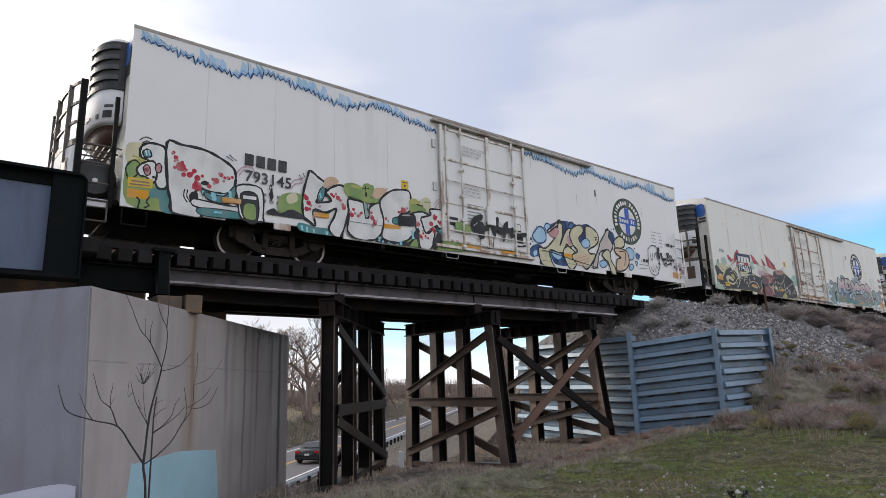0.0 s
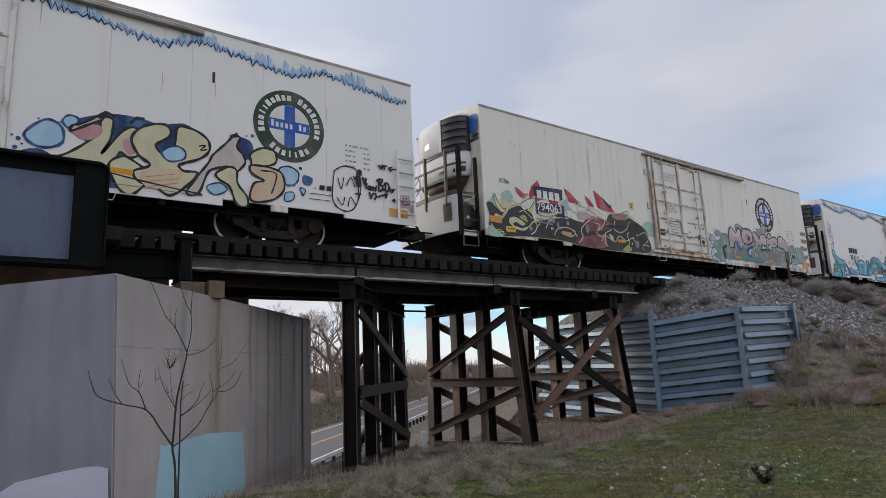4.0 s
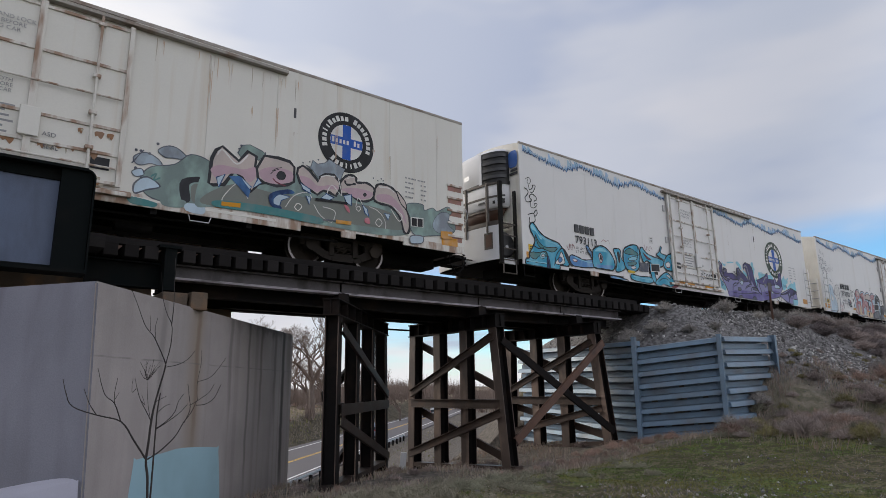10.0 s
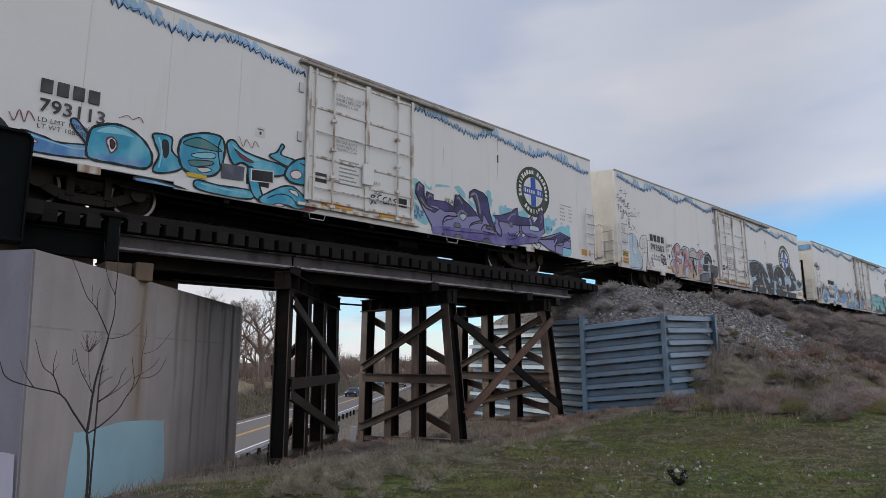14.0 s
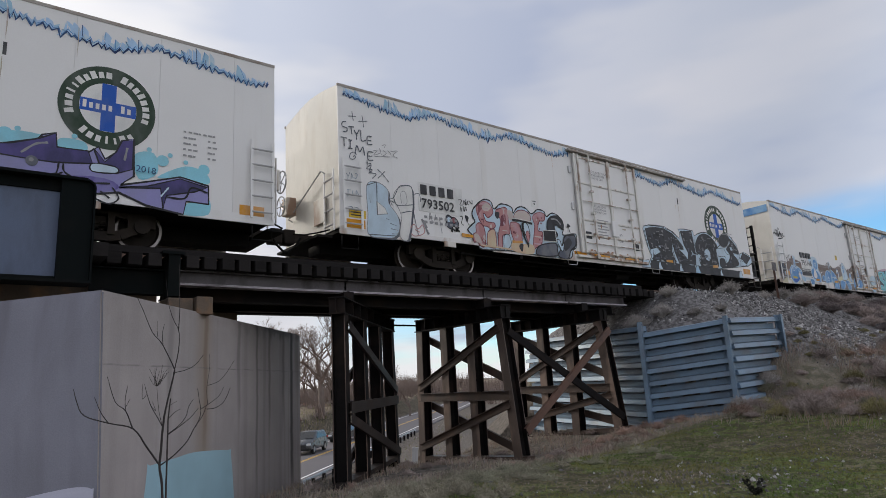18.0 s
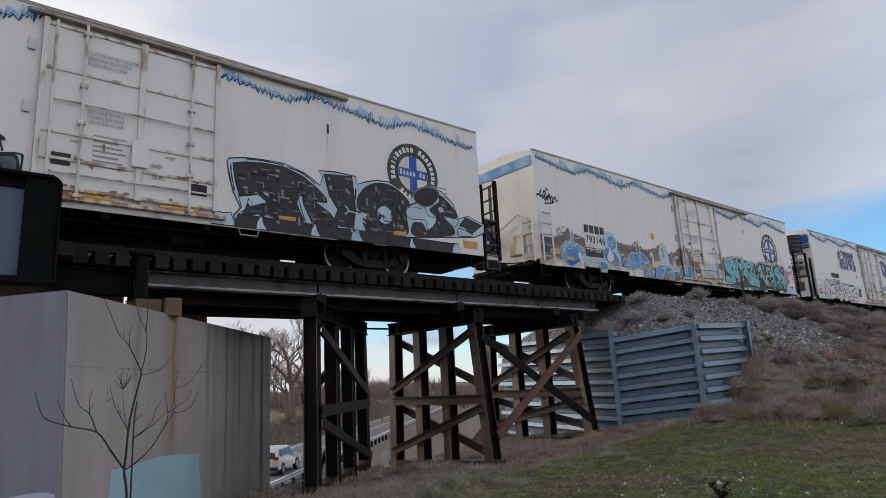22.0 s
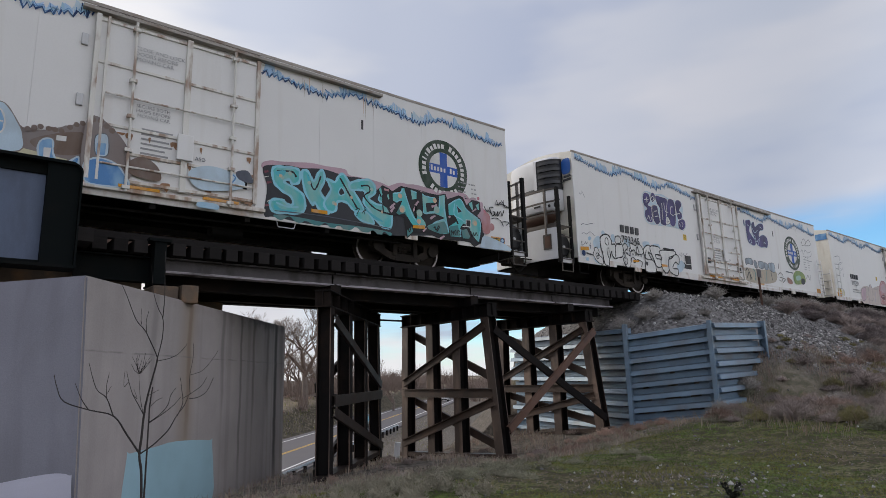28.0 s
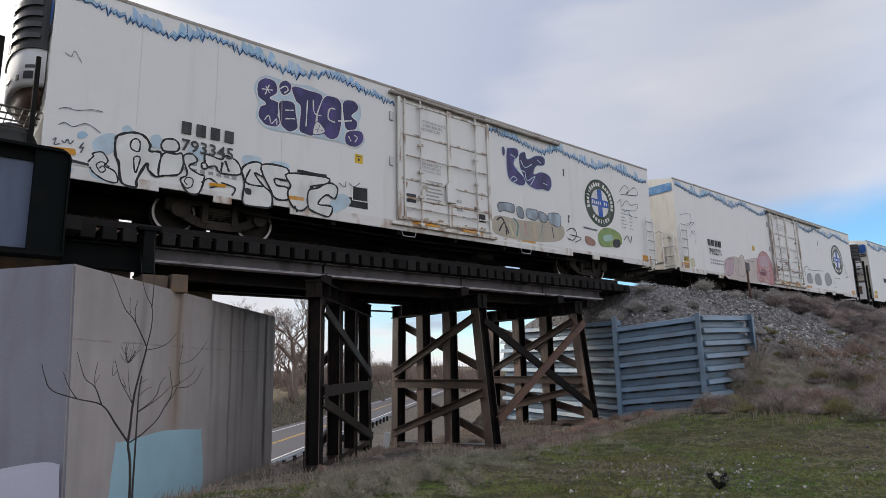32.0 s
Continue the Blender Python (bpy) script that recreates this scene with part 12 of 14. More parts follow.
tag_e2.line("black", [(19.12, 0.89), (19.46, 0.90)], 0.03)
tag_e2.dot("navy", 19.58, 0.95, 0.09)
tag_e2.dot("sky", 19.58, 0.95, 0.05)
tag_e2.shape("icy", [(18.72, 0.76), (18.87, 1.01), (19.52, 0.90), (19.88, 0.77), (19.88, 0.68), (19.23, 0.65), (18.70, 0.65)], 0, "black")

tag_f = Spray(CARS[5], "dark purple bubble graffiti with white inner lines", 0.03)
tag_f.shape("icy", [(3.99, 3.59), (4.22, 3.79), (4.56, 3.79), (4.91, 3.78), (5.35, 3.84), (5.80, 3.75), (6.23, 3.73), (6.68, 3.77), (6.80, 3.51), (6.72, 3.13), (6.92, 2.82), (6.68, 2.54), (6.32, 2.58), (6.04, 2.59), (5.51, 2.57), (5.08, 2.54), (4.65, 2.52), (4.25, 2.52), (4.01, 2.75), (4.07, 3.09), (3.96, 3.32)], 0, "black")
tag_f.shape("indigo", [(4.03, 3.57), (4.22, 3.73), (4.46, 3.69), (4.50, 3.43), (4.33, 3.26), (4.57, 3.19), (4.54, 2.88), (4.61, 2.77), (4.52, 2.61), (4.25, 2.58), (4.06, 2.76), (4.10, 3.00), (4.23, 3.10), (4.03, 3.24)], 0.025, "chalk")
tag_f.shape("indigo", [(4.53, 3.61), (4.66, 3.80), (4.84, 3.76), (4.84, 3.56), (4.65, 3.41)], 0.025, "chalk")
tag_f.shape("indigo", [(4.57, 3.25), (4.92, 3.31), (5.00, 2.99), (5.04, 2.70), (4.83, 2.55), (4.62, 2.67), (4.56, 2.95)], 0.025, "chalk")
tag_f.shape("indigo", [(4.88, 3.71), (5.35, 3.73), (5.65, 3.71), (5.69, 3.51), (5.54, 3.20), (5.47, 2.63), (5.22, 2.59), (5.07, 2.68), (5.10, 3.22), (4.95, 3.39)], 0.025, "chalk")
tag_f.shape("indigo", [(5.65, 3.50), (5.80, 3.72), (6.12, 3.73), (6.23, 3.51), (6.20, 2.94), (6.08, 2.67), (5.85, 2.62), (5.66, 2.81), (5.54, 3.06)], 0.025, "chalk")
tag_f.shape("indigo", [(6.27, 3.70), (6.60, 3.79), (6.72, 3.60), (6.52, 3.37), (6.68, 3.26), (6.64, 3.04), (6.36, 2.97), (6.27, 3.31)], 0.025, "chalk")
tag_f.shape("indigo", [(6.36, 2.90), (6.76, 3.03), (6.88, 2.84), (6.68, 2.58), (6.36, 2.59)], 0.025, "chalk")
tag_f.line("chalk", [(4.12, 3.43), (4.39, 3.47)], 0.025)
tag_f.line("chalk", [(4.22, 3.52), (4.31, 3.38)], 0.025)
tag_f.line("chalk", [(4.30, 3.58), (4.21, 3.32)], 0.025)
tag_f.line("chalk", [(4.21, 2.70), (4.31, 2.83), (4.38, 2.65), (4.50, 2.79), (4.51, 2.65)], 0.025)
tag_f.line("chalk", [(4.56, 3.55), (4.70, 3.66), (4.77, 3.58), (4.67, 3.48)], 0.03)
tag_f.line("chalk", [(4.71, 3.06), (4.92, 3.11)], 0.03)
tag_f.line("chalk", [(4.72, 2.85), (4.96, 2.91)], 0.03)
tag_f.line("chalk", [(5.28, 3.47), (5.25, 2.79)], 0.03)
tag_f.line("chalk", [(5.43, 3.51), (5.47, 3.18), (5.66, 3.16)], 0.03)
tag_f.shape("chalk", [(5.54, 2.99), (5.77, 2.77), (5.44, 2.64)], 0.02, "indigo")
tag_f.line("indigo", [(5.62, 2.91), (5.55, 2.71)], 0.012)
tag_f.line("indigo", [(5.49, 2.77), (5.70, 2.79)], 0.012)
tag_f.line("chalk", [(6.04, 3.43), (5.88, 3.39), (5.85, 3.13), (6.04, 3.08)], 0.035)
tag_f.line("chalk", [(6.12, 3.14), (6.31, 3.18)], 0.03)
tag_f.line("chalk", [(6.31, 3.18), (6.52, 3.24)], 0.03)
tag_f.line("chalk", [(6.42, 2.81), (6.50, 2.69)], 0.025)
tag_f.line("chalk", [(6.58, 2.87), (6.68, 2.83), (6.61, 2.69)], 0.025)

tag_f2 = Spray(CARS[5], "white graffiti letters outlined black over pale blue haze", 0.03)
tag_f2.shape("icy", [(1.30, 1.81), (1.42, 1.89), (1.53, 1.75), (1.38, 1.66)], 0, "black")
tag_f2.shape("icy", [(0.81, 1.42), (1.04, 1.64), (1.21, 1.62), (1.18, 1.29), (0.92, 1.18)], 0, "black")
tag_f2.shape("icy", [(1.84, 1.76), (2.00, 1.82), (2.07, 1.58), (1.88, 1.54)], 0, "black")
tag_f2.shape("icy", [(0.80, 0.94), (1.09, 0.78), (1.29, 0.71), (1.20, 0.67), (0.86, 0.74)], 0, "black")
tag_f2.shape("icy", [(3.75, 1.75), (4.13, 1.79), (4.14, 1.58), (3.79, 1.57)], 0, "black")
tag_f2.shape("icy", [(4.40, 1.75), (4.81, 1.77), (4.81, 1.57), (4.47, 1.57)], 0, "black")
tag_f2.shape("icy", [(5.97, 1.11), (6.28, 1.30), (6.51, 1.13), (6.28, 0.89), (5.90, 0.77)], 0, "black")
tag_f2.shape("sky", [(0.55, 1.50), (0.63, 1.59), (0.73, 1.54), (0.62, 1.44)], 0, "black")
tag_f2.shape("sky", [(0.52, 0.84), (0.49, 0.73), (0.37, 0.75), (0.41, 0.84)], 0, "black")
tag_f2.shape("icy", [(2.56, 1.63), (2.78, 1.76), (3.02, 1.60), (2.80, 1.44)], 0, "black")
tag_f2.line("slate", [(0.17, 1.31), (0.22, 1.37), (0.20, 1.24), (0.29, 1.27)], 0.02)
tag_f2.line("slate", [(0.31, 1.34), (0.36, 1.30), (0.40, 1.38), (0.45, 1.30), (0.50, 1.38)], 0.02)
tag_f2.line("slate", [(0.67, 1.37), (0.61, 1.26), (0.67, 1.28), (0.63, 1.16)], 0.025)
tag_f2.shape("white", [(0.77, 1.01), (0.85, 1.14), (0.83, 1.19), (0.99, 1.25), (1.10, 1.10), (1.05, 0.99), (1.23, 0.91), (1.29, 0.71), (1.10, 0.70), (0.90, 0.80), (0.82, 0.89)], 0.03, "black")
tag_f2.line("black", [(0.96, 0.92), (1.02, 0.98), (1.07, 0.91), (1.00, 0.85), (0.94, 0.91), (0.91, 0.99), (1.00, 1.06), (1.13, 0.98)], 0.025)
tag_f2.shape("white", [(1.20, 1.54), (1.26, 1.66), (1.48, 1.76), (1.69, 1.75), (1.83, 1.59), (1.83, 1.45), (2.02, 1.47), (2.07, 1.35), (2.13, 1.28), (2.02, 0.95), (1.83, 1.05), (1.79, 1.19), (1.63, 0.82), (1.62, 0.66), (1.36, 0.72), (1.29, 1.09), (1.22, 1.24)], 0.05, "black")
tag_f2.shape("white", [(1.48, 1.57), (1.56, 1.65), (1.64, 1.60), (1.63, 1.40), (1.49, 1.43)], 0.03, "black")
tag_f2.shape("white", [(1.55, 1.25), (1.66, 1.28), (1.64, 1.10), (1.59, 0.95)], 0.03, "black")
tag_f2.shape("white", [(2.04, 1.63), (2.11, 1.76), (2.30, 1.79), (2.39, 1.68), (2.34, 1.55), (2.12, 1.51), (2.06, 1.55)], 0.04, "black")
tag_f2.shape("white", [(2.08, 1.44), (2.34, 1.49), (2.45, 1.52), (2.49, 1.32), (2.42, 1.08), (2.15, 1.00), (2.02, 1.00)], 0.04, "black")
tag_f2.shape("white", [(2.48, 1.46), (2.65, 1.56), (2.77, 1.43), (2.60, 1.28), (2.81, 1.15), (2.93, 1.11), (2.83, 0.74), (2.60, 0.73), (2.45, 0.97), (2.58, 1.11)], 0.04, "black")
tag_f2.line("black", [(2.59, 0.88), (2.53, 0.95), (2.59, 1.04), (2.70, 1.01), (2.68, 0.86), (2.57, 0.81), (2.48, 0.91)], 0.025)
tag_f2.shape("white", [(2.93, 1.61), (3.26, 1.56), (3.38, 1.67), (3.63, 1.57), (3.70, 1.31), (3.27, 1.26), (3.15, 1.39), (2.97, 1.35)], 0.04, "black")
tag_f2.shape("white", [(2.86, 1.39), (2.94, 1.42), (2.98, 1.32), (2.89, 1.29)], 0.04, "black")
tag_f2.line("black", [(3.35, 1.55), (3.45, 1.32)], 0.05)
tag_f2.line("black", [(3.30, 1.51), (3.27, 1.29)], 0.05)
tag_f2.line("black", [(3.28, 1.05), (3.59, 0.98), (3.53, 0.80)], 0.035)
tag_f2.line("black", [(2.87, 0.98), (3.04, 1.10), (3.23, 0.98), (3.05, 0.90)], 0.03)
tag_f2.shape("white", [(3.73, 1.44), (3.94, 1.63), (4.17, 1.64), (4.28, 1.35), (4.02, 1.40), (4.22, 1.15), (4.42, 1.00), (4.43, 0.69), (4.10, 0.64), (3.78, 0.68), (3.80, 1.14)], 0.045, "black")
tag_f2.shape("char", [(3.82, 1.02), (3.95, 1.01), (3.95, 0.89), (3.83, 0.90)], 0, "black")
tag_f2.line("black", [(3.92, 1.47), (3.83, 1.15), (4.22, 1.12)], 0.04)
tag_f2.shape("white", [(4.17, 1.61), (4.78, 1.66), (4.82, 1.38), (4.51, 1.36), (4.55, 1.21), (4.82, 1.19), (4.86, 0.94), (4.55, 0.89), (4.38, 1.12)], 0.045, "black")
tag_f2.shape("white", [(4.81, 1.54), (5.82, 1.62), (5.82, 1.46), (5.38, 1.32), (5.53, 1.24), (5.25, 0.74), (4.96, 0.77), (4.82, 1.06), (4.89, 1.27)], 0.045, "black")
tag_f2.line("black", [(5.05, 1.65), (5.82, 1.66)], 0.06)
tag_f2.shape("white", [(5.35, 1.21), (5.56, 1.31), (5.90, 1.50), (6.12, 1.41), (6.05, 1.13), (5.82, 1.19), (5.60, 0.93), (5.97, 0.92), (5.90, 0.67), (5.61, 0.70), (5.35, 0.82)], 0.045, "black")
tag_f2.line("black", [(5.00, 0.80), (5.07, 0.66)], 0.04)
tag_f2.shape("orange", [(0.11, 1.18), (0.54, 1.22), (0.56, 1.10), (0.12, 1.06)], 0, "black", True)
tag_f2.shape("chalk", [(0.37, 1.04), (0.80, 1.00), (0.81, 0.92), (0.38, 0.92)], 0, "black", True)
tag_f2.shape("char", [(0.39, 1.02), (0.78, 0.98), (0.79, 0.93), (0.40, 0.95)], 0, "black", True)
tag_f2.shape("orange", [(3.04, 1.01), (3.39, 1.02), (3.39, 0.96), (3.04, 0.94)], 0, "black", True)
tag_f2.shape("orange", [(4.86, 1.02), (5.24, 1.03), (5.24, 0.95), (4.86, 0.93)], 0, "black", True)
tag_f2.dot("navy", 0.26, 0.98, 0.10)
tag_f2.shape("chalk", [(6.53, 1.54), (7.01, 1.57), (7.01, 1.17), (6.53, 1.17)], 0, "black", True)
tag_f2.shape("black", [(6.56, 1.52), (6.98, 1.54), (6.98, 1.20), (6.56, 1.19)], 0, "black", True)
tag_f2.line("slate", [(6.16, 1.55), (6.32, 1.47), (6.36, 1.62)], 0.02)
tag_f2.line("slate", [(6.44, 1.60), (6.59, 1.52), (6.76, 1.65)], 0.02)
tag_f2.line("slate", [(0.22, 1.93), (0.35, 1.99), (0.49, 1.97), (0.77, 2.05), (0.94, 2.05)], 0.015)
tag_f2.line("slate", [(0.24, 1.62), (0.33, 1.69), (0.47, 1.64), (0.69, 1.75), (0.94, 1.62)], 0.015)
tag_f2.line("slate", [(0.23, 3.07), (0.33, 3.01), (0.39, 3.14), (0.52, 2.93)], 0.012)

tag_f3 = Spray(CARS[5], "small purple bubble graffiti", 0.03)
tag_f3.shape("indigo", [(11.89, 3.68), (11.97, 3.74), (12.02, 3.60), (11.97, 3.43), (11.90, 3.47)], 0.02, "icy")
tag_f3.shape("indigo", [(12.08, 3.62), (12.26, 3.76), (12.57, 3.79), (12.61, 3.58), (12.38, 3.28), (12.57, 3.07), (12.87, 2.87), (12.80, 2.64), (12.44, 2.62), (12.10, 2.81)], 0.025, "icy")
tag_f3.shape("indigo", [(12.66, 3.63), (12.93, 3.76), (13.02, 3.55), (13.46, 3.75), (13.84, 3.76), (13.82, 3.49), (13.43, 3.38), (13.30, 3.10), (13.69, 3.24), (14.07, 3.16), (14.14, 2.87), (13.97, 2.64), (13.70, 2.65), (13.37, 2.60), (12.96, 2.71), (12.77, 3.00), (12.64, 3.26)], 0.025, "icy")
tag_f3.line("icy", [(12.25, 3.54), (12.45, 3.48), (12.39, 3.32)], 0.03)
tag_f3.line("icy", [(12.20, 2.72), (12.35, 2.85), (12.50, 2.77), (12.34, 2.67)], 0.03)
tag_f3.line("icy", [(12.70, 3.45), (12.89, 3.24), (13.22, 3.41)], 0.03)
tag_f3.line("icy", [(12.88, 3.09), (12.97, 2.82), (13.35, 3.03), (13.11, 2.70)], 0.03)
tag_f3.line("icy", [(13.50, 3.61), (13.66, 3.53)], 0.03)
tag_f3.line("icy", [(13.72, 2.87), (13.93, 2.84)], 0.03)
tag_f3.line("icy", [(12.48, 3.16), (12.88, 3.09)], 0.03)

tag_f4 = Spray(CARS[5], "small mixed-colour graffiti along the sill", 0.03)
tag_f4.shape("sand", [(11.49, 1.47), (12.66, 1.49), (14.49, 1.59), (14.45, 1.07), (13.03, 0.87), (11.46, 0.93)], 0, "black")
tag_f4.shape("steel", [(11.66, 1.90), (12.29, 1.94), (12.28, 1.68), (11.89, 1.70), (11.67, 1.63)], 0.02, "char")
tag_f4.shape("steel", [(12.44, 1.88), (12.69, 1.86), (12.72, 1.57), (12.47, 1.60)], 0.02, "char")
tag_f4.shape("steel", [(12.90, 1.89), (13.42, 1.88), (13.29, 1.58), (12.88, 1.63)], 0.02, "char")
tag_f4.shape("steel", [(13.47, 1.89), (13.84, 1.79), (13.77, 1.57), (13.45, 1.60)], 0.02, "char")
tag_f4.shape("steel", [(13.91, 1.88), (14.47, 1.92), (14.43, 1.51), (13.94, 1.59)], 0.02, "char")
tag_f4.line("char", [(11.53, 1.34), (11.77, 1.44), (12.04, 1.00)], 0.05)
tag_f4.line("char", [(11.61, 1.01), (11.86, 1.32), (11.94, 0.95)], 0.05)
tag_f4.line("teal", [(12.26, 1.51), (12.45, 1.32), (12.38, 0.97)], 0.05)
tag_f4.line("rose", [(12.76, 1.43), (12.83, 1.02)], 0.05)
tag_f4.line("peach", [(13.17, 1.42), (13.25, 1.00)], 0.06)
tag_f4.line("sage", [(13.60, 1.51), (13.46, 1.03)], 0.05)
tag_f4.line("slate", [(14.04, 1.46), (14.11, 1.10)], 0.05)
tag_f4.line("cream", [(12.06, 1.34), (12.23, 0.95)], 0.06)
tag_f4.line("black", [(14.94, 1.98), (14.91, 1.72)], 0.05)
tag_f4.line("char", [(14.76, 1.40), (15.07, 1.55), (15.29, 1.39), (15.09, 1.14), (14.80, 1.18)], 0.03)
tag_f4.line("char", [(14.93, 1.31), (15.52, 1.26), (15.20, 1.08)], 0.03)
tag_f4.line("slate", [(15.68, 1.66), (16.45, 1.64)], 0.05)
tag_f4.shape("green", [(16.47, 1.49), (16.82, 1.77), (17.36, 1.80), (17.81, 1.65), (17.83, 1.29), (17.27, 1.15), (16.62, 1.12)], 0, "black")
tag_f4.shape("mint", [(16.79, 1.49), (17.26, 1.58), (17.30, 1.39), (16.83, 1.30)], 0, "black")
tag_f4.shape("char", [(17.37, 1.41), (17.74, 1.44), (17.71, 1.19), (17.34, 1.16)], 0, "black")
tag_f4.shape("terra", [(15.77, 1.37), (16.25, 1.27), (16.23, 1.08), (15.80, 1.11)], 0, "black")
tag_f4.line("char", [(17.95, 3.27), (18.28, 3.58), (18.55, 3.46), (18.38, 3.26), (18.93, 3.61), (19.08, 3.33), (18.01, 3.20)], 0.02)
tag_f4.line("slate", [(17.76, 2.83), (17.99, 2.99), (18.02, 2.74), (18.34, 3.00), (18.61, 2.87), (19.06, 2.98), (18.88, 2.70), (18.01, 2.62)], 0.02)
tag_f4.line("slate", [(18.14, 2.55), (18.43, 2.64), (18.55, 2.44), (18.99, 2.46)], 0.02)
tag_f4.line("char", [(18.00, 1.47), (18.23, 1.66), (18.41, 1.43), (18.52, 1.69)], 0.03)

tag_g = Spray(CARS[6], "faded pink and lilac graffiti letters with thin grey outlines", 0.03)
tag_g.shape("flesh", [(3.75, 1.45), (4.75, 1.70), (5.60, 1.63), (7.03, 1.87), (7.99, 1.85), (8.79, 1.14), (8.93, 0.71), (6.72, 0.66), (4.48, 0.56), (3.70, 0.75)], 0, "black")
tag_g.shape("pinkish", [(3.83, 1.36), (4.29, 1.56), (4.60, 1.53), (4.35, 0.90), (3.82, 0.81)], 0.025, "slate")
tag_g.shape("flesh", [(4.99, 1.36), (5.18, 1.69), (5.54, 1.83), (5.66, 1.42), (5.53, 0.89), (4.99, 0.90)], 0.025, "slate")
tag_g.line("slate", [(5.93, 1.60), (6.62, 1.64)], 0.03)
tag_g.line("lilac", [(6.12, 1.46), (5.85, 0.81)], 0.04)
tag_g.line("rose", [(4.61, 1.13), (4.84, 0.74)], 0.04)
tag_g.shape("rose", [(6.84, 1.31), (7.00, 1.76), (7.38, 2.12), (7.84, 2.22), (8.29, 2.04), (8.58, 1.46), (8.54, 0.68), (7.69, 0.73), (6.87, 0.78)], 0.03, "maroon")
tag_g.shape("pinkish", [(7.25, 1.78), (7.80, 2.05), (8.12, 1.86), (8.15, 1.53), (7.40, 1.47)], 0, "black")
tag_g.shape("maroon", [(7.17, 1.29), (7.84, 1.31), (7.78, 1.06), (7.11, 1.07)], 0, "black")
tag_g.line("flesh", [(7.41, 1.03), (7.94, 0.75)], 0.04)
tag_g.line("rose", [(8.63, 1.46), (8.96, 0.82)], 0.03)
tag_g.line("slate", [(12.58, 1.43), (12.48, 1.79), (12.89, 1.94), (13.20, 1.78)], 0.03)
tag_g.line("slate", [(12.98, 1.77), (15.04, 1.87)], 0.03)
tag_g.shape("grey", [(12.73, 1.44), (13.23, 1.60), (13.37, 1.13), (12.76, 1.08)], 0.02, "slate")
tag_g.shape("grey", [(13.81, 1.53), (14.48, 1.64), (14.60, 1.09), (13.82, 1.10)], 0.02, "slate")
tag_g.shape("grey", [(15.28, 1.64), (15.84, 1.81), (16.16, 1.32), (15.41, 1.08)], 0.02, "slate")
tag_g.line("slate", [(16.61, 1.61), (17.47, 1.61)], 0.03)
tag_g.line("slate", [(16.36, 1.40), (16.76, 1.10), (16.39, 1.02)], 0.02)
tag_g.line("slate", [(18.42, 2.22), (18.85, 1.91), (18.42, 1.75), (19.40, 1.89)], 0.02)
tag_g.line("slate", [(0.29, 3.00), (1.11, 3.12), (1.03, 2.67), (0.28, 2.62)], 0.02)
tag_g.line("slate", [(0.85, 2.70), (1.42, 2.82), (1.00, 2.53), (1.32, 2.28)], 0.015)
tag_g.line("slate", [(0.93, 2.14), (1.35, 2.48), (1.34, 1.90)], 0.015)
tag_g.shape("cream", [(0.75, 1.18), (1.09, 1.25), (1.15, 0.93), (0.79, 0.90)], 0, "black")
streaks(tag_g, 9, "rose", ("flesh", "pinkish"), 20)

lettering("tag", "2018", 0.19, 17.06, 1.44, "navy", CARS[2], "small dark blue tag", slant=-2, off=0.07)
lettering("tag", "PEACE", 0.20, 12.46, 1.60, "black", CARS[2], "small black tag", slant=-2, off=0.07)
for sp in Spray.made:
    sp.done()

# ---------------------------------------------------------------- plants and stones
M["blade_green"] = material("short_green_grass", (0.105, 0.155, 0.034), 0.8, vary=0.3, bump=0, spec=0.2)
M["blade_moss"] = material("yellowing_grass", (0.21, 0.21, 0.065), 0.8, vary=0.3, bump=0, spec=0.2)
M["pale_straw"] = material("bleached_grey_straw", (0.33, 0.30, 0.23), 0.85, vary=0.3, bump=0, spec=0.2)
M["straw"] = material("dry_straw", (0.33, 0.285, 0.22), 0.85, vary=0.3, bump=0, spec=0.2)
M["weed"] = material("grey_brown_dead_weed", (0.37, 0.305, 0.28), 0.9, vary=0.3, bump=0, spec=0.2, tint=0.25)
M["sage"] = material("pale_grey_sagebrush", (0.40, 0.37, 0.345), 0.9, vary=0.3, bump=0, spec=0.2, tint=0.2)
M["rusty_weed"] = material("reddish_dead_weed", (0.36, 0.255, 0.21), 0.9, vary=0.3, bump=0, spec=0.2, tint=0.2)
M["brush"] = material("purplish_grey_brush", (0.215, 0.18, 0.175), 0.9, vary=0.3, bump=0, spec=0.2, tint=0.2)
M["mist"] = material("grey_green_weed", (0.27, 0.26, 0.19), 0.9, vary=0.3, bump=0, spec=0.2, tint=0.3)
M["olive_weed"] = material("yellow_green_weed", (0.23, 0.205, 0.10), 0.9, vary=0.3, bump=0, spec=0.2, tint=0.3)
M["bark"] = material("grey_brown_bark", (0.17, 0.135, 0.115), 0.9, vary=0.25, fine=80, bump=0.3)
M["sapling"] = material("thin_sapling_bark", (0.035, 0.028, 0.027), 0.8, vary=0.3, fine=120, bump=0.2)
M["far_twig"] = material("hazy_bare_twigs", (0.21, 0.16, 0.135), 0.9, vary=0.2, bump=0)


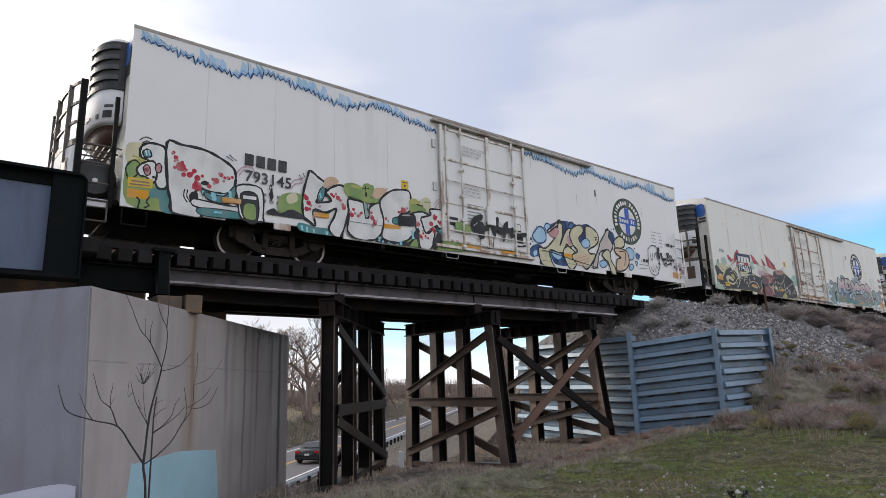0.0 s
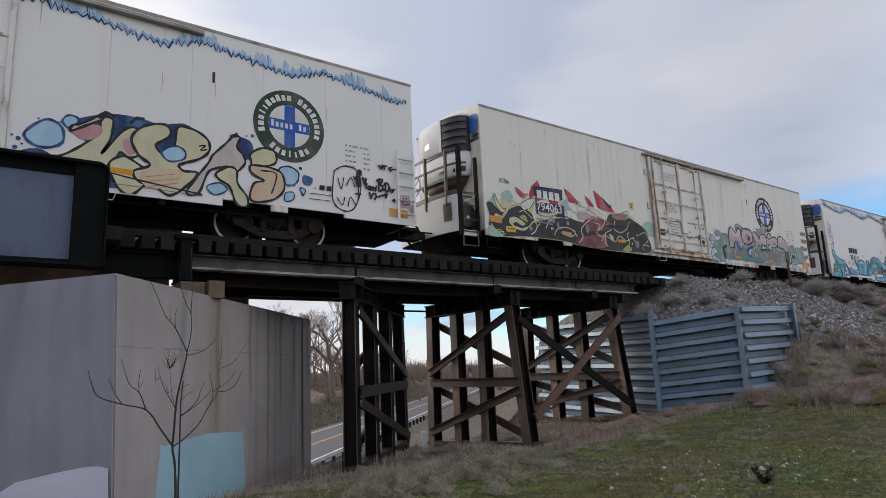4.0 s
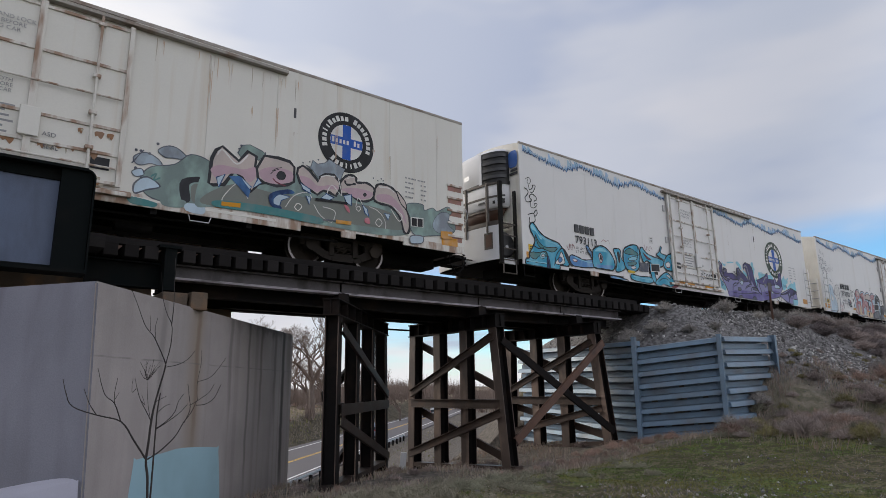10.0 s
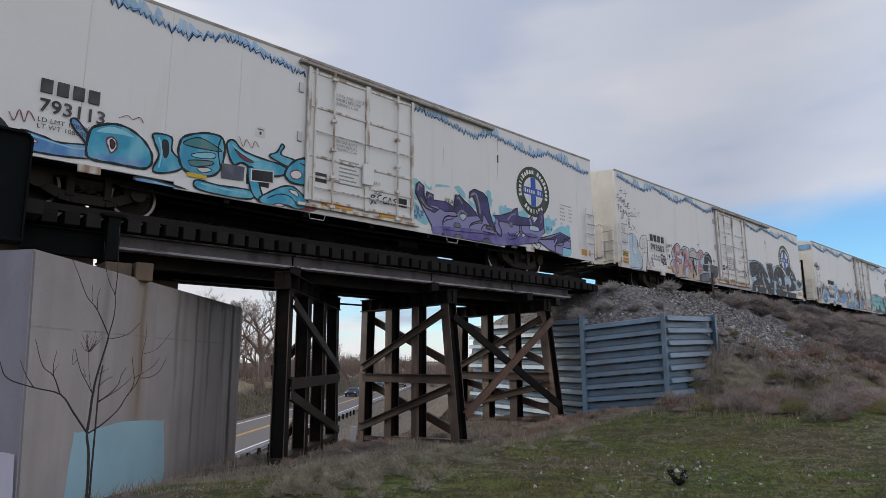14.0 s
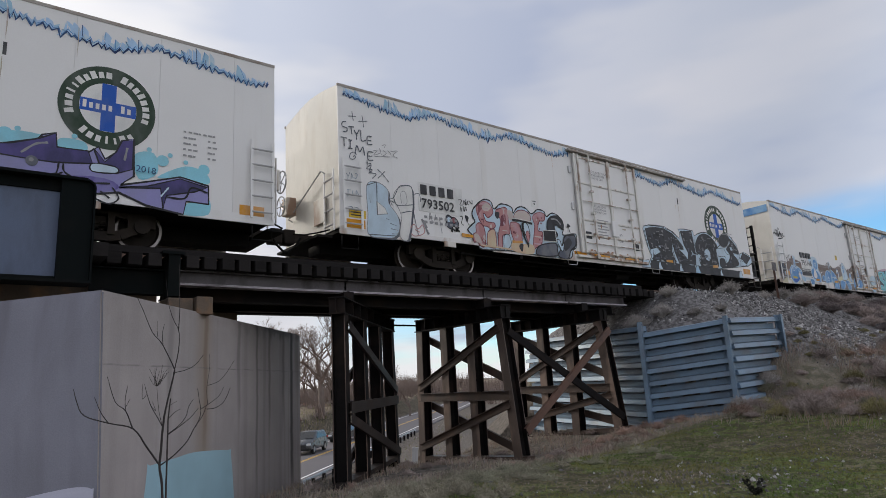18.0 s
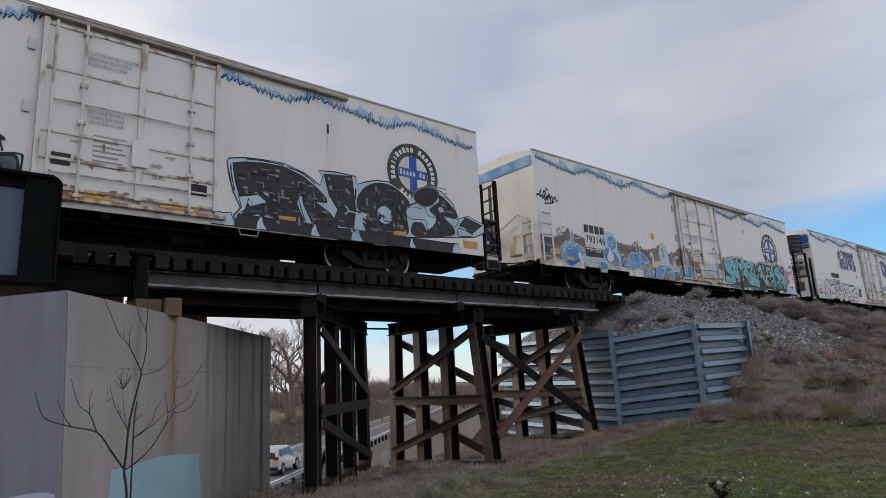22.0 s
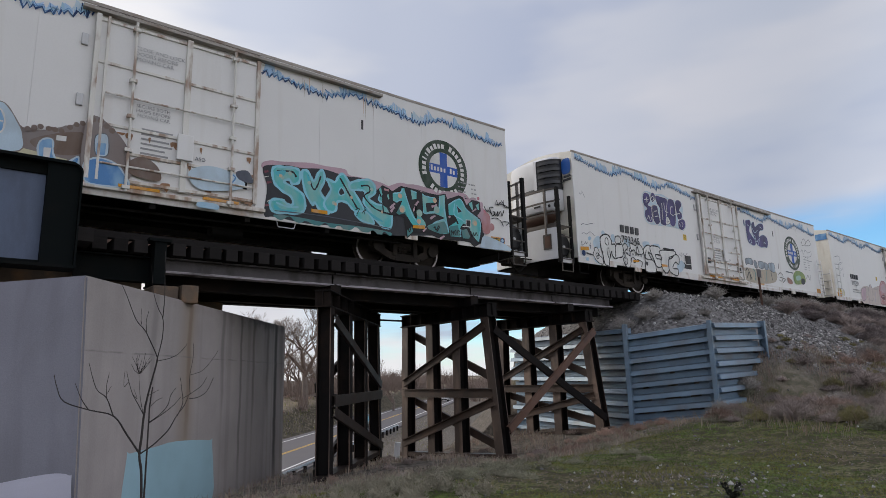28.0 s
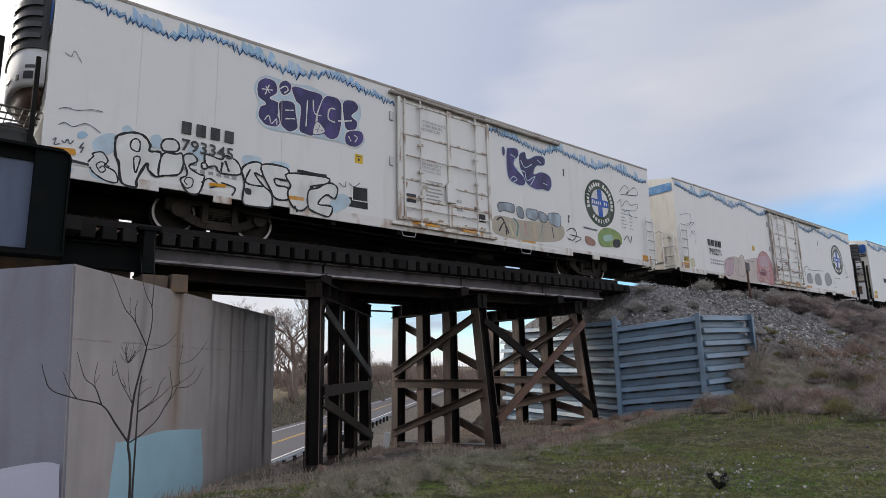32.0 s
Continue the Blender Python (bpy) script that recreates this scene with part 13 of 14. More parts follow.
def stone_material():
    m = material("mixed_gravel_stone", (0.30, 0.285, 0.27), 0.9, vary=0.15, fine=40, bump=0.2)
    tree = m.node_tree
    geo = tree.nodes.new("ShaderNodeNewGeometry")
    ramp = tree.nodes.new("ShaderNodeValToRGB")
    ramp.color_ramp.elements[0].color = (0.085, 0.08, 0.08, 1)
    ramp.color_ramp.elements[1].color = (0.60, 0.58, 0.565, 1)
    e = ramp.color_ramp.elements.new(0.7)
    e.color = (0.22, 0.21, 0.205, 1)
    tree.links.new(geo.outputs["Random Per Island"], ramp.inputs[0])
    tree.links.new(ramp.outputs[0], tree.nodes["Principled BSDF"].inputs["Base Color"])
    return m


M["stone"] = stone_material()


def free_ground(x, y):
    """True where plants may grow: off the abutment, the walls and the road."""
    if 2.2 < road_u(x, y) < 11.6:
        return False
    p = Vector((x, y)) - PA
    along, across = p.dot(PD), p.dot(Vector((PD.y, -PD.x)))
    if -1.0 < along < 10.2 and -4.5 < across < 0.12:
        return False
    if 17.0 < x < 21.1 and -4.9 < y < 4.4:
        return ground_z(x, y) > 3.0
    return True


def blades(name, label, spots, mats, seed, category="grass"):
    """spots: x, y, height, width, material index, lean."""
    rng = random.Random(seed)
    verts, faces, idx = [], [], []
    for x, y, h, w, mi, lean in spots:
        z = ground_z(x, y) - 0.01
        a, b = rng.uniform(0, 6.28), rng.uniform(0, 6.28)
        dx, dy = math.cos(a) * w / 2, math.sin(a) * w / 2
        lx, ly = math.cos(b) * lean * h, math.sin(b) * lean * h
        n = len(verts)
        verts += [(x - dx, y - dy, z), (x + dx, y + dy, z), (x + dx * 0.7 + lx * 0.4, y + dy * 0.7 + ly * 0.4, z + h * 0.6), (x - dx * 0.7 + lx * 0.4, y - dy * 0.7 + ly * 0.4, z + h * 0.6), (x + lx, y + ly, z + h)]
        faces += [(n, n + 1, n + 2, n + 3), (n + 3, n + 2, n + 4)]
        idx += [mi, mi]
    me = bpy.data.meshes.new(name)
    me.from_pydata(verts, [], faces)
    for m in mats:
        me.materials.append(m)
    me.polygons.foreach_set("material_index", idx)
    return tagged(new(name, me), label, category, kind="stuff")


def scatter_turf():
    rng = random.Random(11)
    spots = []
    while len(spots) < 90000:
        x, y = rng.uniform(3.0, 24.0), rng.uniform(-13.2, -2.0)
        d = math.hypot(x, y + 14.5)
        if rng.random() > 11.0 / max(d, 7.0) or not free_ground(x, y) or ground_z(x, y) > 1.3:
            continue
        n = noise.noise((x * 0.5, y * 0.5, 2.0)) + 0.4 * noise.noise((x * 1.7, y * 1.7, 5.0))
        dry = n + (y + 5.2) * 0.30
        bare = noise.noise((x * 0.33, y * 0.42, 14.0)) + 0.35 * noise.noise((x * 1.4, y * 1.4, 8.0))
        mi = 2 if dry > 0.45 + rng.uniform(-0.3, 0.3) else (1 if n > -0.02 + rng.uniform(-0.2, 0.2) else 0)
        if bare > 0.12 and mi < 2:
            if rng.random() < min(0.85, 0.3 + 2.0 * (bare - 0.12)):
                continue
            mi = rng.choice((1, 3))
        h = rng.uniform(0.012, 0.045) * (1 + max(0, n)) * (1.9 if mi == 2 else 1)
        spots.append((x, y, h, rng.uniform(0.008, 0.018), mi, rng.uniform(0.3, 1.6)))
    blades("turf", "short mossy green grass with dry blades", spots, [M["blade_green"], M["blade_moss"], M["straw"], M["weed"]], 1)
    spots = []
    while len(spots) < 26000:
        x, y = rng.uniform(2.5, 34.0), rng.uniform(-9.5, 3.5)
        g = ground_z(x, y)
        if not free_ground(x, y) or g > 3.3:
            continue
        n = noise.noise((x * 0.8, y * 0.8, 9.0))
        near_foot = y > -5.2 and x < 17
        band = x >= 14 and 0.35 + 0.5 * n + rng.uniform(-0.15, 0.35) < g < 2.2
        if not (near_foot or band) or n < -0.05 + rng.uniform(-0.25, 0.1):
            continue
        low = near_foot and not band
        if g > 1.0 and abs(x - 23.6 - 0.9 * (4.3 - g)) / (2.6 + 0.5 * (4.3 - g)) < 0.85 and rng.random() < 0.8:
            continue
        if low and (rng.random() < 0.55 or (x < 10.5 and rng.random() < 0.5)):
            continue
        spots.append((x, y, rng.uniform(0.05, 0.20 if low else 0.38) * (1 + 0.5 * n), rng.uniform(0.008, 0.016), rng.choice((0, 0, 1, 2)), rng.uniform(0.1, 0.7)))
    blades("dry_grass", "tangled dead straw and weeds", spots, [M["straw"], M["weed"], M["rusty_weed"]], 2, "dry grass")
    spots = []
    while len(spots) < 15000:
        v, u = rng.uniform(8, 95), rng.choice((rng.uniform(-4.0, 1.4), rng.uniform(11.8, 24.0), rng.uniform(11.8, 24.0)))
        x, y = (v - u) * R2, (v + u) * R2
        if not free_ground(x, y) or y < 3.0 or (u < 2 and rng.random() < 0.6):
            continue
        spots.append((x, y, rng.uniform(0.1, 0.22 if u < 2 else 0.5), rng.uniform(0.02, 0.05), rng.choice((0, 0, 1, 2)), rng.uniform(0.1, 0.6)))
    blades("verge_grass", "straw-coloured verge grass beside the road", spots, [M["straw"], M["weed"], M["blade_moss"]], 3, "dry grass")


scatter_turf()


def scatter_stones():
    rng = random.Random(5)
    base = [(1, 0, 0), (-1, 0, 0), (0, 1, 0), (0, -1, 0), (0, 0, 1), (0, 0, -1)]
    tri = [(0, 2, 4), (2, 1, 4), (1, 3, 4), (3, 0, 4), (2, 0, 5), (1, 2, 5), (3, 1, 5), (0, 3, 5)]
    verts, faces = [], []

    def add(x, y, r):
        z = ground_z(x, y)
        q = Euler((rng.uniform(0, 3), rng.uniform(0, 3), rng.uniform(0, 3)))
        m = q.to_matrix()
        n = len(verts)
        sx, sy, sz = (r * rng.uniform(0.7, 1.3) for _ in range(3))
        for b in base:
            k = rng.uniform(0.8, 1.2)
            p = m @ Vector((b[0] * sx * k, b[1] * sy * k, b[2] * sz * 0.7 * k))
            verts.append((x + p.x, y + p.y, z + p.z + r * 0.2))
        faces.extend((n + a, n + b, n + c) for a, b, c in tri)

    count = 0
    while count < 11500:
        x, y = rng.uniform(19.5, 46.0), rng.uniform(-7.2, -2.2)
        g = ground_z(x, y)
        if not free_ground(x, y) or g < 0.9:
            continue
        fan = abs(x - 23.6 - 0.9 * (4.3 - g)) / (2.6 + 0.5 * (4.3 - g))     # where stones have rolled down the slope
        if rng.random() > max(0.10 if g > 2.0 else 0.03, 1.25 - fan):
            continue
        add(x, y, rng.uniform(0.018, 0.05) * (2.2 if rng.random() < 0.05 else 1))
        count += 1
    for _ in range(700):                   # pebbles in the worn turf
        x, y = rng.gauss(8.9, 1.5), rng.gauss(-9.5, 0.8)
        add(x, y, 0.007 + 0.028 * rng.random() ** 3)
    for _ in range(900):
        x, y = rng.uniform(6, 20), rng.uniform(-11.8, -5.5)
        if free_ground(x, y) and noise.noise((x * 0.33, y * 0.42, 14.0)) > -0.1 + rng.uniform(-0.2, 0.2):
            add(x, y, 0.007 + 0.035 * rng.random() ** 3)
    for _ in range(300):
        x, y = rng.uniform(17.8, 20.5), rng.uniform(-4.3, 3.5)
        if free_ground(x, y):
            add(x, y, rng.uniform(0.03, 0.06))
    me = bpy.data.meshes.new("gravel")
    me.from_pydata(verts, [], faces)
    me.materials.append(M["stone"])
    tagged(new("gravel", me), "loose grey and pale gravel on the bank and in the grass", "gravel", kind="stuff")


scatter_stones()


def bush_mesh(name, seed, twigs, height, spread, mat, fine=0.006, droop=0.25):
    rng = random.Random(seed)
    verts, faces = [], []

    def ribbon(a, b, w0, w1):
        d = (b - a)
        s = d.cross(Vector((rng.uniform(-1, 1), rng.uniform(-1, 1), rng.uniform(-0.4, 0.4))))
        if s.length < 1e-6:
            return
        s.normalize()
        n = len(verts)
        verts.extend([tuple(a - s * w0), tuple(a + s * w0), tuple(b + s * w1), tuple(b - s * w1)])
        faces.append((n, n + 1, n + 2, n + 3))

    for _ in range(twigs):
        a = rng.uniform(0, 6.283)
        t = rng.uniform(0.05, 1.0) ** 0.6
        h = height * rng.uniform(0.55, 1.0) * (1.1 - 0.45 * t)
        out = spread * t
        p0 = Vector((rng.uniform(-0.15, 0.15) * spread, rng.uniform(-0.15, 0.15) * spread, 0))
        p1 = Vector((math.cos(a) * out * 0.45, math.sin(a) * out * 0.45, h * 0.55))
        p2 = Vector((math.cos(a) * out, math.sin(a) * out, h * (1 - droop * t)))
        ribbon(p0, p1, fine * 1.3, fine)
        ribbon(p1, p2, fine, fine * 0.6)
        for _ in range(4):
            q = p1.lerp(p2, rng.uniform(0.1, 1.0))
            e = q + Vector((rng.uniform(-1, 1), rng.uniform(-1, 1), rng.uniform(-0.1, 1))) * height * 0.22
            ribbon(q, e, fine * 0.8, fine * 0.4)
    me = bpy.data.meshes.new(name)
    me.from_pydata(verts, [], faces)
    me.materials.append(mat)
    return me


BUSHES = {
    "sage": [bush_mesh("sagebrush", 20 + k, 300, 0.62, 0.48, M["sage"], 0.006) for k in range(3)],
    "weed": [bush_mesh("dead_weed", 30 + k, 300, 0.52, 0.50, M["weed"], 0.0048) for k in range(3)],
    "brush": [bush_mesh("dark_brush", 80 + k, 300, 0.55, 0.55, M["brush"], 0.005) for k in range(2)],
    "red": [bush_mesh("reddish_weed", 40 + k, 260, 0.50, 0.42, M["rusty_weed"], 0.0045) for k in range(2)],
    "mist": [bush_mesh("grey_weed", 60 + k, 110, 0.42, 0.40, M["mist"], 0.005, 0.4) for k in range(3)],
    "olive": [bush_mesh("olive_weed", 66 + k, 260, 0.46, 0.45, M["olive_weed"], 0.005, 0.35) for k in range(2)],
    "tuft": [bush_mesh("grass_tuft", 50 + k, 60, 0.42, 0.26, M["pale_straw"], 0.006, 0.6) for k in range(3)],
}
WORDS = {"brush": ("dark_brush", "dark purplish-grey leafless brush on the bank", "shrub", "brush on the bank"),
         "sage": ("sagebrush", "pale grey leafless sagebrush clump on the bank", "shrub", "sagebrush on the bank"),
         "weed": ("dead_weed", "grey-brown dead weed clump on rough ground", "weed", "dead weeds"),
         "red": ("reddish_weed", "reddish dry weed clump on rough ground", "weed", "reddish weeds"),
         "mist": ("grey_weed", "fine grey-green weed clump in the grass", "weed", "grey-green weeds"),
         "olive": ("olive_weed", "yellow-green weed clump on the bank", "weed", "yellow-green weeds"),
         "tuft": ("grass_tuft", "pale dry grass tuft in the turf", "grass tuft", "dry grass tufts")}


def plant(kind, x, y, scale, rng, tall=1.0):
    name, label, category, group = WORDS[kind]
    ob = new(name, rng.choice(BUSHES[kind]))
    ob.location = (x, y, ground_z(x, y) - 0.03 - 0.05 * scale)
    ob.rotation_euler = (rng.uniform(-0.1, 0.1), rng.uniform(-0.1, 0.1), rng.uniform(0, 6.28))
    ob.scale = (scale, scale, scale * tall)
    return tagged(ob, label, category, group)


def plant_all():
    rng = random.Random(77)
    # pale clumps along the shoulder and behind the wall
    for x, y, s in ((17.9, -1.9, 1.1), (18.3, -2.6, 0.9), (19.3, -2.3, 0.8), (22.9, -2.6, 1.0), (26.9, -2.7, 0.95), (28.8, -2.7, 0.9), (24.6, -3.0, 0.7), (33.0, -2.8, 0.9), (36.5, -2.8, 1.0), (40.0, -2.9, 1.0), (18.6, -3.6, 0.6), (19.6, -3.9, 0.6)):
        plant("sage", x, y, s, rng)
    done = 0
    while done < 150:                       # brush on the upper bank, further along
        x, y = rng.uniform(27, 62), rng.uniform(-6.6, -2.7)
        if (x - 30) * 0.12 < rng.uniform(0, 1) and y < -3.4:
            continue
        plant(rng.choice(("weed", "weed", "sage")), x, y, rng.uniform(0.8, 1.35), rng)
        done += 1
    done = 0
    while done < 130:                       # thick brush beside the gravel
        x, y = rng.uniform(26.5, 40.0), rng.uniform(-7.4, -3.0)
        g = ground_z(x, y)
        if not 1.3 < g < 4.1 or x < 27.5 + 1.1 * (4.3 - g):
            continue
        plant(rng.choice(("brush", "brush", "weed")), x, y, rng.uniform(0.8, 1.3), rng)
        done += 1
    done = 0
    while done < 260:                       # band at the foot of the bank
        x, y = rng.uniform(14.0, 30.0), rng.uniform(-11.0, -4.4)
        g = ground_z(x, y)
        if not free_ground(x, y) or not 0.32 < g < 1.9:
            continue
        plant(rng.choice(("weed", "red", "olive", "weed", "weed", "sage", "mist")), x, y, 0.4 + 0.75 * rng.random() ** 1.6, rng, rng.uniform(0.8, 1.3))
        done += 1
    done = 0
    while done < 70:                       # yellow-green weeds on the middle slope
        x, y = rng.uniform(20.5, 32.0), rng.uniform(-9.0, -4.0)
        if not 1.0 < ground_z(x, y) < 2.7:
            continue
        plant(rng.choice(("olive", "olive", "weed")), x, y, rng.uniform(0.25, 0.5), rng)
        done += 1
    done = 0
    while done < 42:                       # round the feet of the bents and by the abutment
        x, y = rng.uniform(4.5, 16.8), rng.uniform(-4.8, 2.5)
        if not free_ground(x, y) or (x < 9 and y > -1.2):
            continue
        plant(rng.choice(("weed", "red", "tuft", "tuft")), x, y, rng.uniform(0.3, 0.6), rng)
        done += 1
    done = 0
    while done < 90:                      # grey-green weeds before the abutment and the first bent
        x, y = rng.gauss(6.8, 1.9), rng.gauss(-5.7, 1.0)
        if not free_ground(x, y) or y < -7.4 or x < 4.6 - 0.6 * (y + 6.5):
            continue
        plant(rng.choice(("tuft", "mist", "mist")), x, y, rng.uniform(0.35, 0.65), rng, rng.uniform(0.75, 1.1))
        done += 1
    for _ in range(34):                    # tall pale grass in the near corner
        plant("tuft", rng.gauss(5.2, 0.55), rng.gauss(-7.2, 0.45), rng.uniform(0.5, 0.8), rng, 1.25)
    for x, y in ((7.1, -9.7), (7.07, -6.8), (7.5, -6.6), (9.6, -6.9)):
        plant("tuft", x, y, 0.42, rng, 1.2)
    for _ in range(16):                    # reddish weeds at the feet of the bents
        plant("red", rng.uniform(11.8, 17.2), rng.uniform(-4.0, -2.7), rng.uniform(0.35, 0.65), rng)
    for x, y, s in ((7.1, -5.7, 0.9), (7.9, -5.0, 0.8), (8.7, -4.9, 0.9), (6.3, -5.2, 0.8), (9.6, -4.2, 1.0), (10.4, -4.4, 0.8), (5.9, -4.4, 0.9), (8.9, -6.3, 0.6), (10.2, -6.0, 0.5)):
        plant("tuft", x, y, s, rng)
    done = 0
    while done < 46:                       # both verges of the road
        v, u = rng.uniform(18, 90), rng.uniform(13.0, 22.0)
        x, y = (v - u) * R2, (v + u) * R2
        if not free_ground(x, y) or y < 3.5:
            continue
        plant(rng.choice(("weed", "red", "tuft")), x, y, rng.uniform(0.8, 1.8), rng)
        done += 1


plant_all()


def dark_plant(x, y):
    bm = bmesh.new()
    rng = random.Random(3)
    for k in range(11):
        a = rng.uniform(0, 6.28)
        top = Vector((math.cos(a) * 0.11, math.sin(a) * 0.11, rng.uniform(0.08, 0.23)))
        tube(bm, [(0, 0, 0), top * 0.5, top], [0.006, 0.005, 0.003], 5)
        for q in range(14):
            p = top * rng.uniform(0.25, 1.05) + Vector((rng.uniform(-1, 1), rng.uniform(-1, 1), rng.uniform(-1, 1))) * 0.02
            r = rng.uniform(0.014, 0.026)
            d = Vector((rng.uniform(-1, 1), rng.uniform(-1, 1), rng.uniform(-0.5, 1))).normalized() * r
            e = d.cross(Vector((0.3, 0.5, 1))).normalized() * r
            bm.faces.new([bm.verts.new(p + v) for v in (-d, e, d, -e)])
    ob = part("dark_weed", bm, M["dark_leaf"])
    ob.location = (x, y, ground_z(x, y))
    return tagged(ob, "small blackish leafy weed in the grass", "weed")


M["dark_leaf"] = material("blackish_leaf", (0.02, 0.02, 0.016), 0.7, vary=0.3, bump=0)
dark_plant(8.05, -10.25)

# ---------------------------------------------------------------- trees


def sapling():
    """A bare forked sapling in front of the abutment."""
    root = thing("sapling", "bare young tree with thin upswept branches", "tree", at=(2.0, -6.5, ground_z(2.0, -6.5)))
    g = -ground_z(2.0, -6.5)
    rng = random.Random(8)

    def limb(name, pts, r0, r1, depth):
        out = []
        n = len(pts)
        for i, (x, z) in enumerate(smooth_loop([Vector(p) for p in pts], False, 4)):
            out.append((x - 2.0 + 0.0, depth * i / (n * 4) * 0.15 + rng.uniform(-0.004, 0.004), z + g))
        bm = bmesh.new()
        m = len(out)
        tube(bm, out, [0.82 * (r0 + (r1 - r0) * i / (m - 1)) for i in range(m)], 6)
        return part(name, bm, M["sapling"], root)

    limb("trunk", [(2.04, -g - 0.05), (2.03, 0.36), (2.01, 0.66), (1.98, 0.83), (1.99, 1.03), (2.00, 1.25), (2.02, 1.44), (2.06, 1.65), (2.10, 1.84), (2.11, 1.93)], 0.020, 0.011, 0.0)
    limb("trunk", [(2.07, -g - 0.05), (2.06, 0.36), (2.06, 0.66), (2.06, 0.96), (2.06, 1.18), (2.06, 1.37), (2.08, 1.59)], 0.015, 0.008, 0.1)
    limb("branch", [(1.98, 0.85), (1.83, 1.07), (1.68, 1.28), (1.43, 1.36), (1.18, 1.46), (1.10, 1.61), (1.06, 1.75)], 0.013, 0.004, -0.5)
    limb("branch", [(1.43, 1.36), (1.35, 1.48), (1.28, 1.65)], 0.007, 0.003, 0.2)
    limb("branch", [(1.68, 1.28), (1.60, 1.48), (1.49, 1.59), (1.40, 1.87)], 0.009, 0.003, 0.3)
    limb("branch", [(1.60, 1.48), (1.59, 1.60), (1.61, 1.76)], 0.005, 0.003, 0.2)
    limb("branch", [(1.60, 1.53), (1.64, 1.61)], 0.004, 0.002, 0.2)
    limb("branch", [(1.99, 0.85), (2.12, 0.93), (2.28, 1.08), (2.37, 1.24), (2.46, 1.36), (2.51, 1.49)], 0.012, 0.003, 0.4)
    limb("branch", [(2.37, 1.24), (2.43, 1.39), (2.41, 1.56), (2.39, 1.69)], 0.006, 0.003, 0.2)
    limb("branch", [(2.50, 1.44), (2.60, 1.45), (2.70, 1.52), (2.77, 1.68)], 0.006, 0.003, -0.3)
    limb("branch", [(2.42, 1.44), (2.54, 1.51), (2.65, 1.59), (2.71, 1.69)], 0.005, 0.003, 0.3)
    limb("branch", [(2.06, 1.18), (2.20, 1.27), (2.32, 1.36), (2.41, 1.46)], 0.008, 0.003, 0.3)
    limb("branch", [(2.05, 1.18), (2.17, 1.27), (2.25, 1.37), (2.28, 1.49), (2.33, 1.57)], 0.007, 0.003, -0.3)
    limb("branch", [(2.01, 1.31), (2.03, 1.47), (2.09, 1.52), (2.15, 1.55)], 0.005, 0.003, 0.2)
    limb("branch", [(2.05, 1.35), (2.13, 1.43), (2.20, 1.46)], 0.005, 0.003, 0.2)
    limb("branch", [(2.00, 1.27), (1.94, 1.38), (1.86, 1.52), (1.81, 1.66), (1.78, 1.77)], 0.006, 0.003, -0.2)
    limb("branch", [(1.81, 1.65), (1.77, 1.60), (1.76, 1.66), (1.76, 1.77)], 0.004, 0.002, -0.2)
    limb("branch", [(1.88, 1.50), (1.92, 1.46), (1.88, 1.57)], 0.004, 0.002, 0.2)
    limb("branch", [(2.11, 1.93), (2.04, 2.08), (1.95, 2.25), (1.85, 2.37), (1.74, 2.63), (1.67, 2.78)], 0.009, 0.003, 0.2)
    limb("branch", [(1.91, 2.31), (1.90, 2.39), (1.90, 2.50)], 0.004, 0.002, 0.1)
    limb("branch", [(1.97, 2.22), (1.96, 2.35), (1.98, 2.47)], 0.005, 0.003, 0.1)
    limb("branch", [(2.11, 1.93), (2.14, 2.09), (2.15, 2.22), (2.14, 2.39), (2.07, 2.53), (2.01, 2.72), (1.97, 3.02)], 0.008, 0.003, -0.2)
    limb("branch", [(2.14, 2.39), (2.15, 2.63), (2.14, 2.94), (2.13, 3.22)], 0.007, 0.003, 0.2)
    limb("branch", [(2.12, 1.89), (2.25, 1.92), (2.36, 1.98), (2.45, 2.09)], 0.006, 0.003, 0.3)
    limb("branch", [(2.51, 1.49), (2.50, 1.59), (2.50, 1.72), (2.53, 1.93), (2.53, 2.10)], 0.004, 0.002, 0.3)
    limb("branch", [(2.50, 1.72), (2.64, 1.77), (2.74, 1.89), (2.81, 2.01)], 0.004, 0.002, -0.3)
    limb("branch", [(2.00, 1.25), (1.95, 1.48), (1.92, 1.74)], 0.004, 0.002, 0.1)
    for k in range(16):
        a = Vector((1.93 + rng.uniform(-0.10, 0.10), 1.85 + rng.uniform(-0.06, 0.1)))
        limb("twig", [(1.92, 1.74), tuple((Vector((1.92, 1.74)) + a) / 2), tuple(a + Vector((rng.uniform(-0.05, 0.05), 0.05)))], 0.003, 0.002, rng.uniform(-0.5, 0.5))
    return root


sapling()


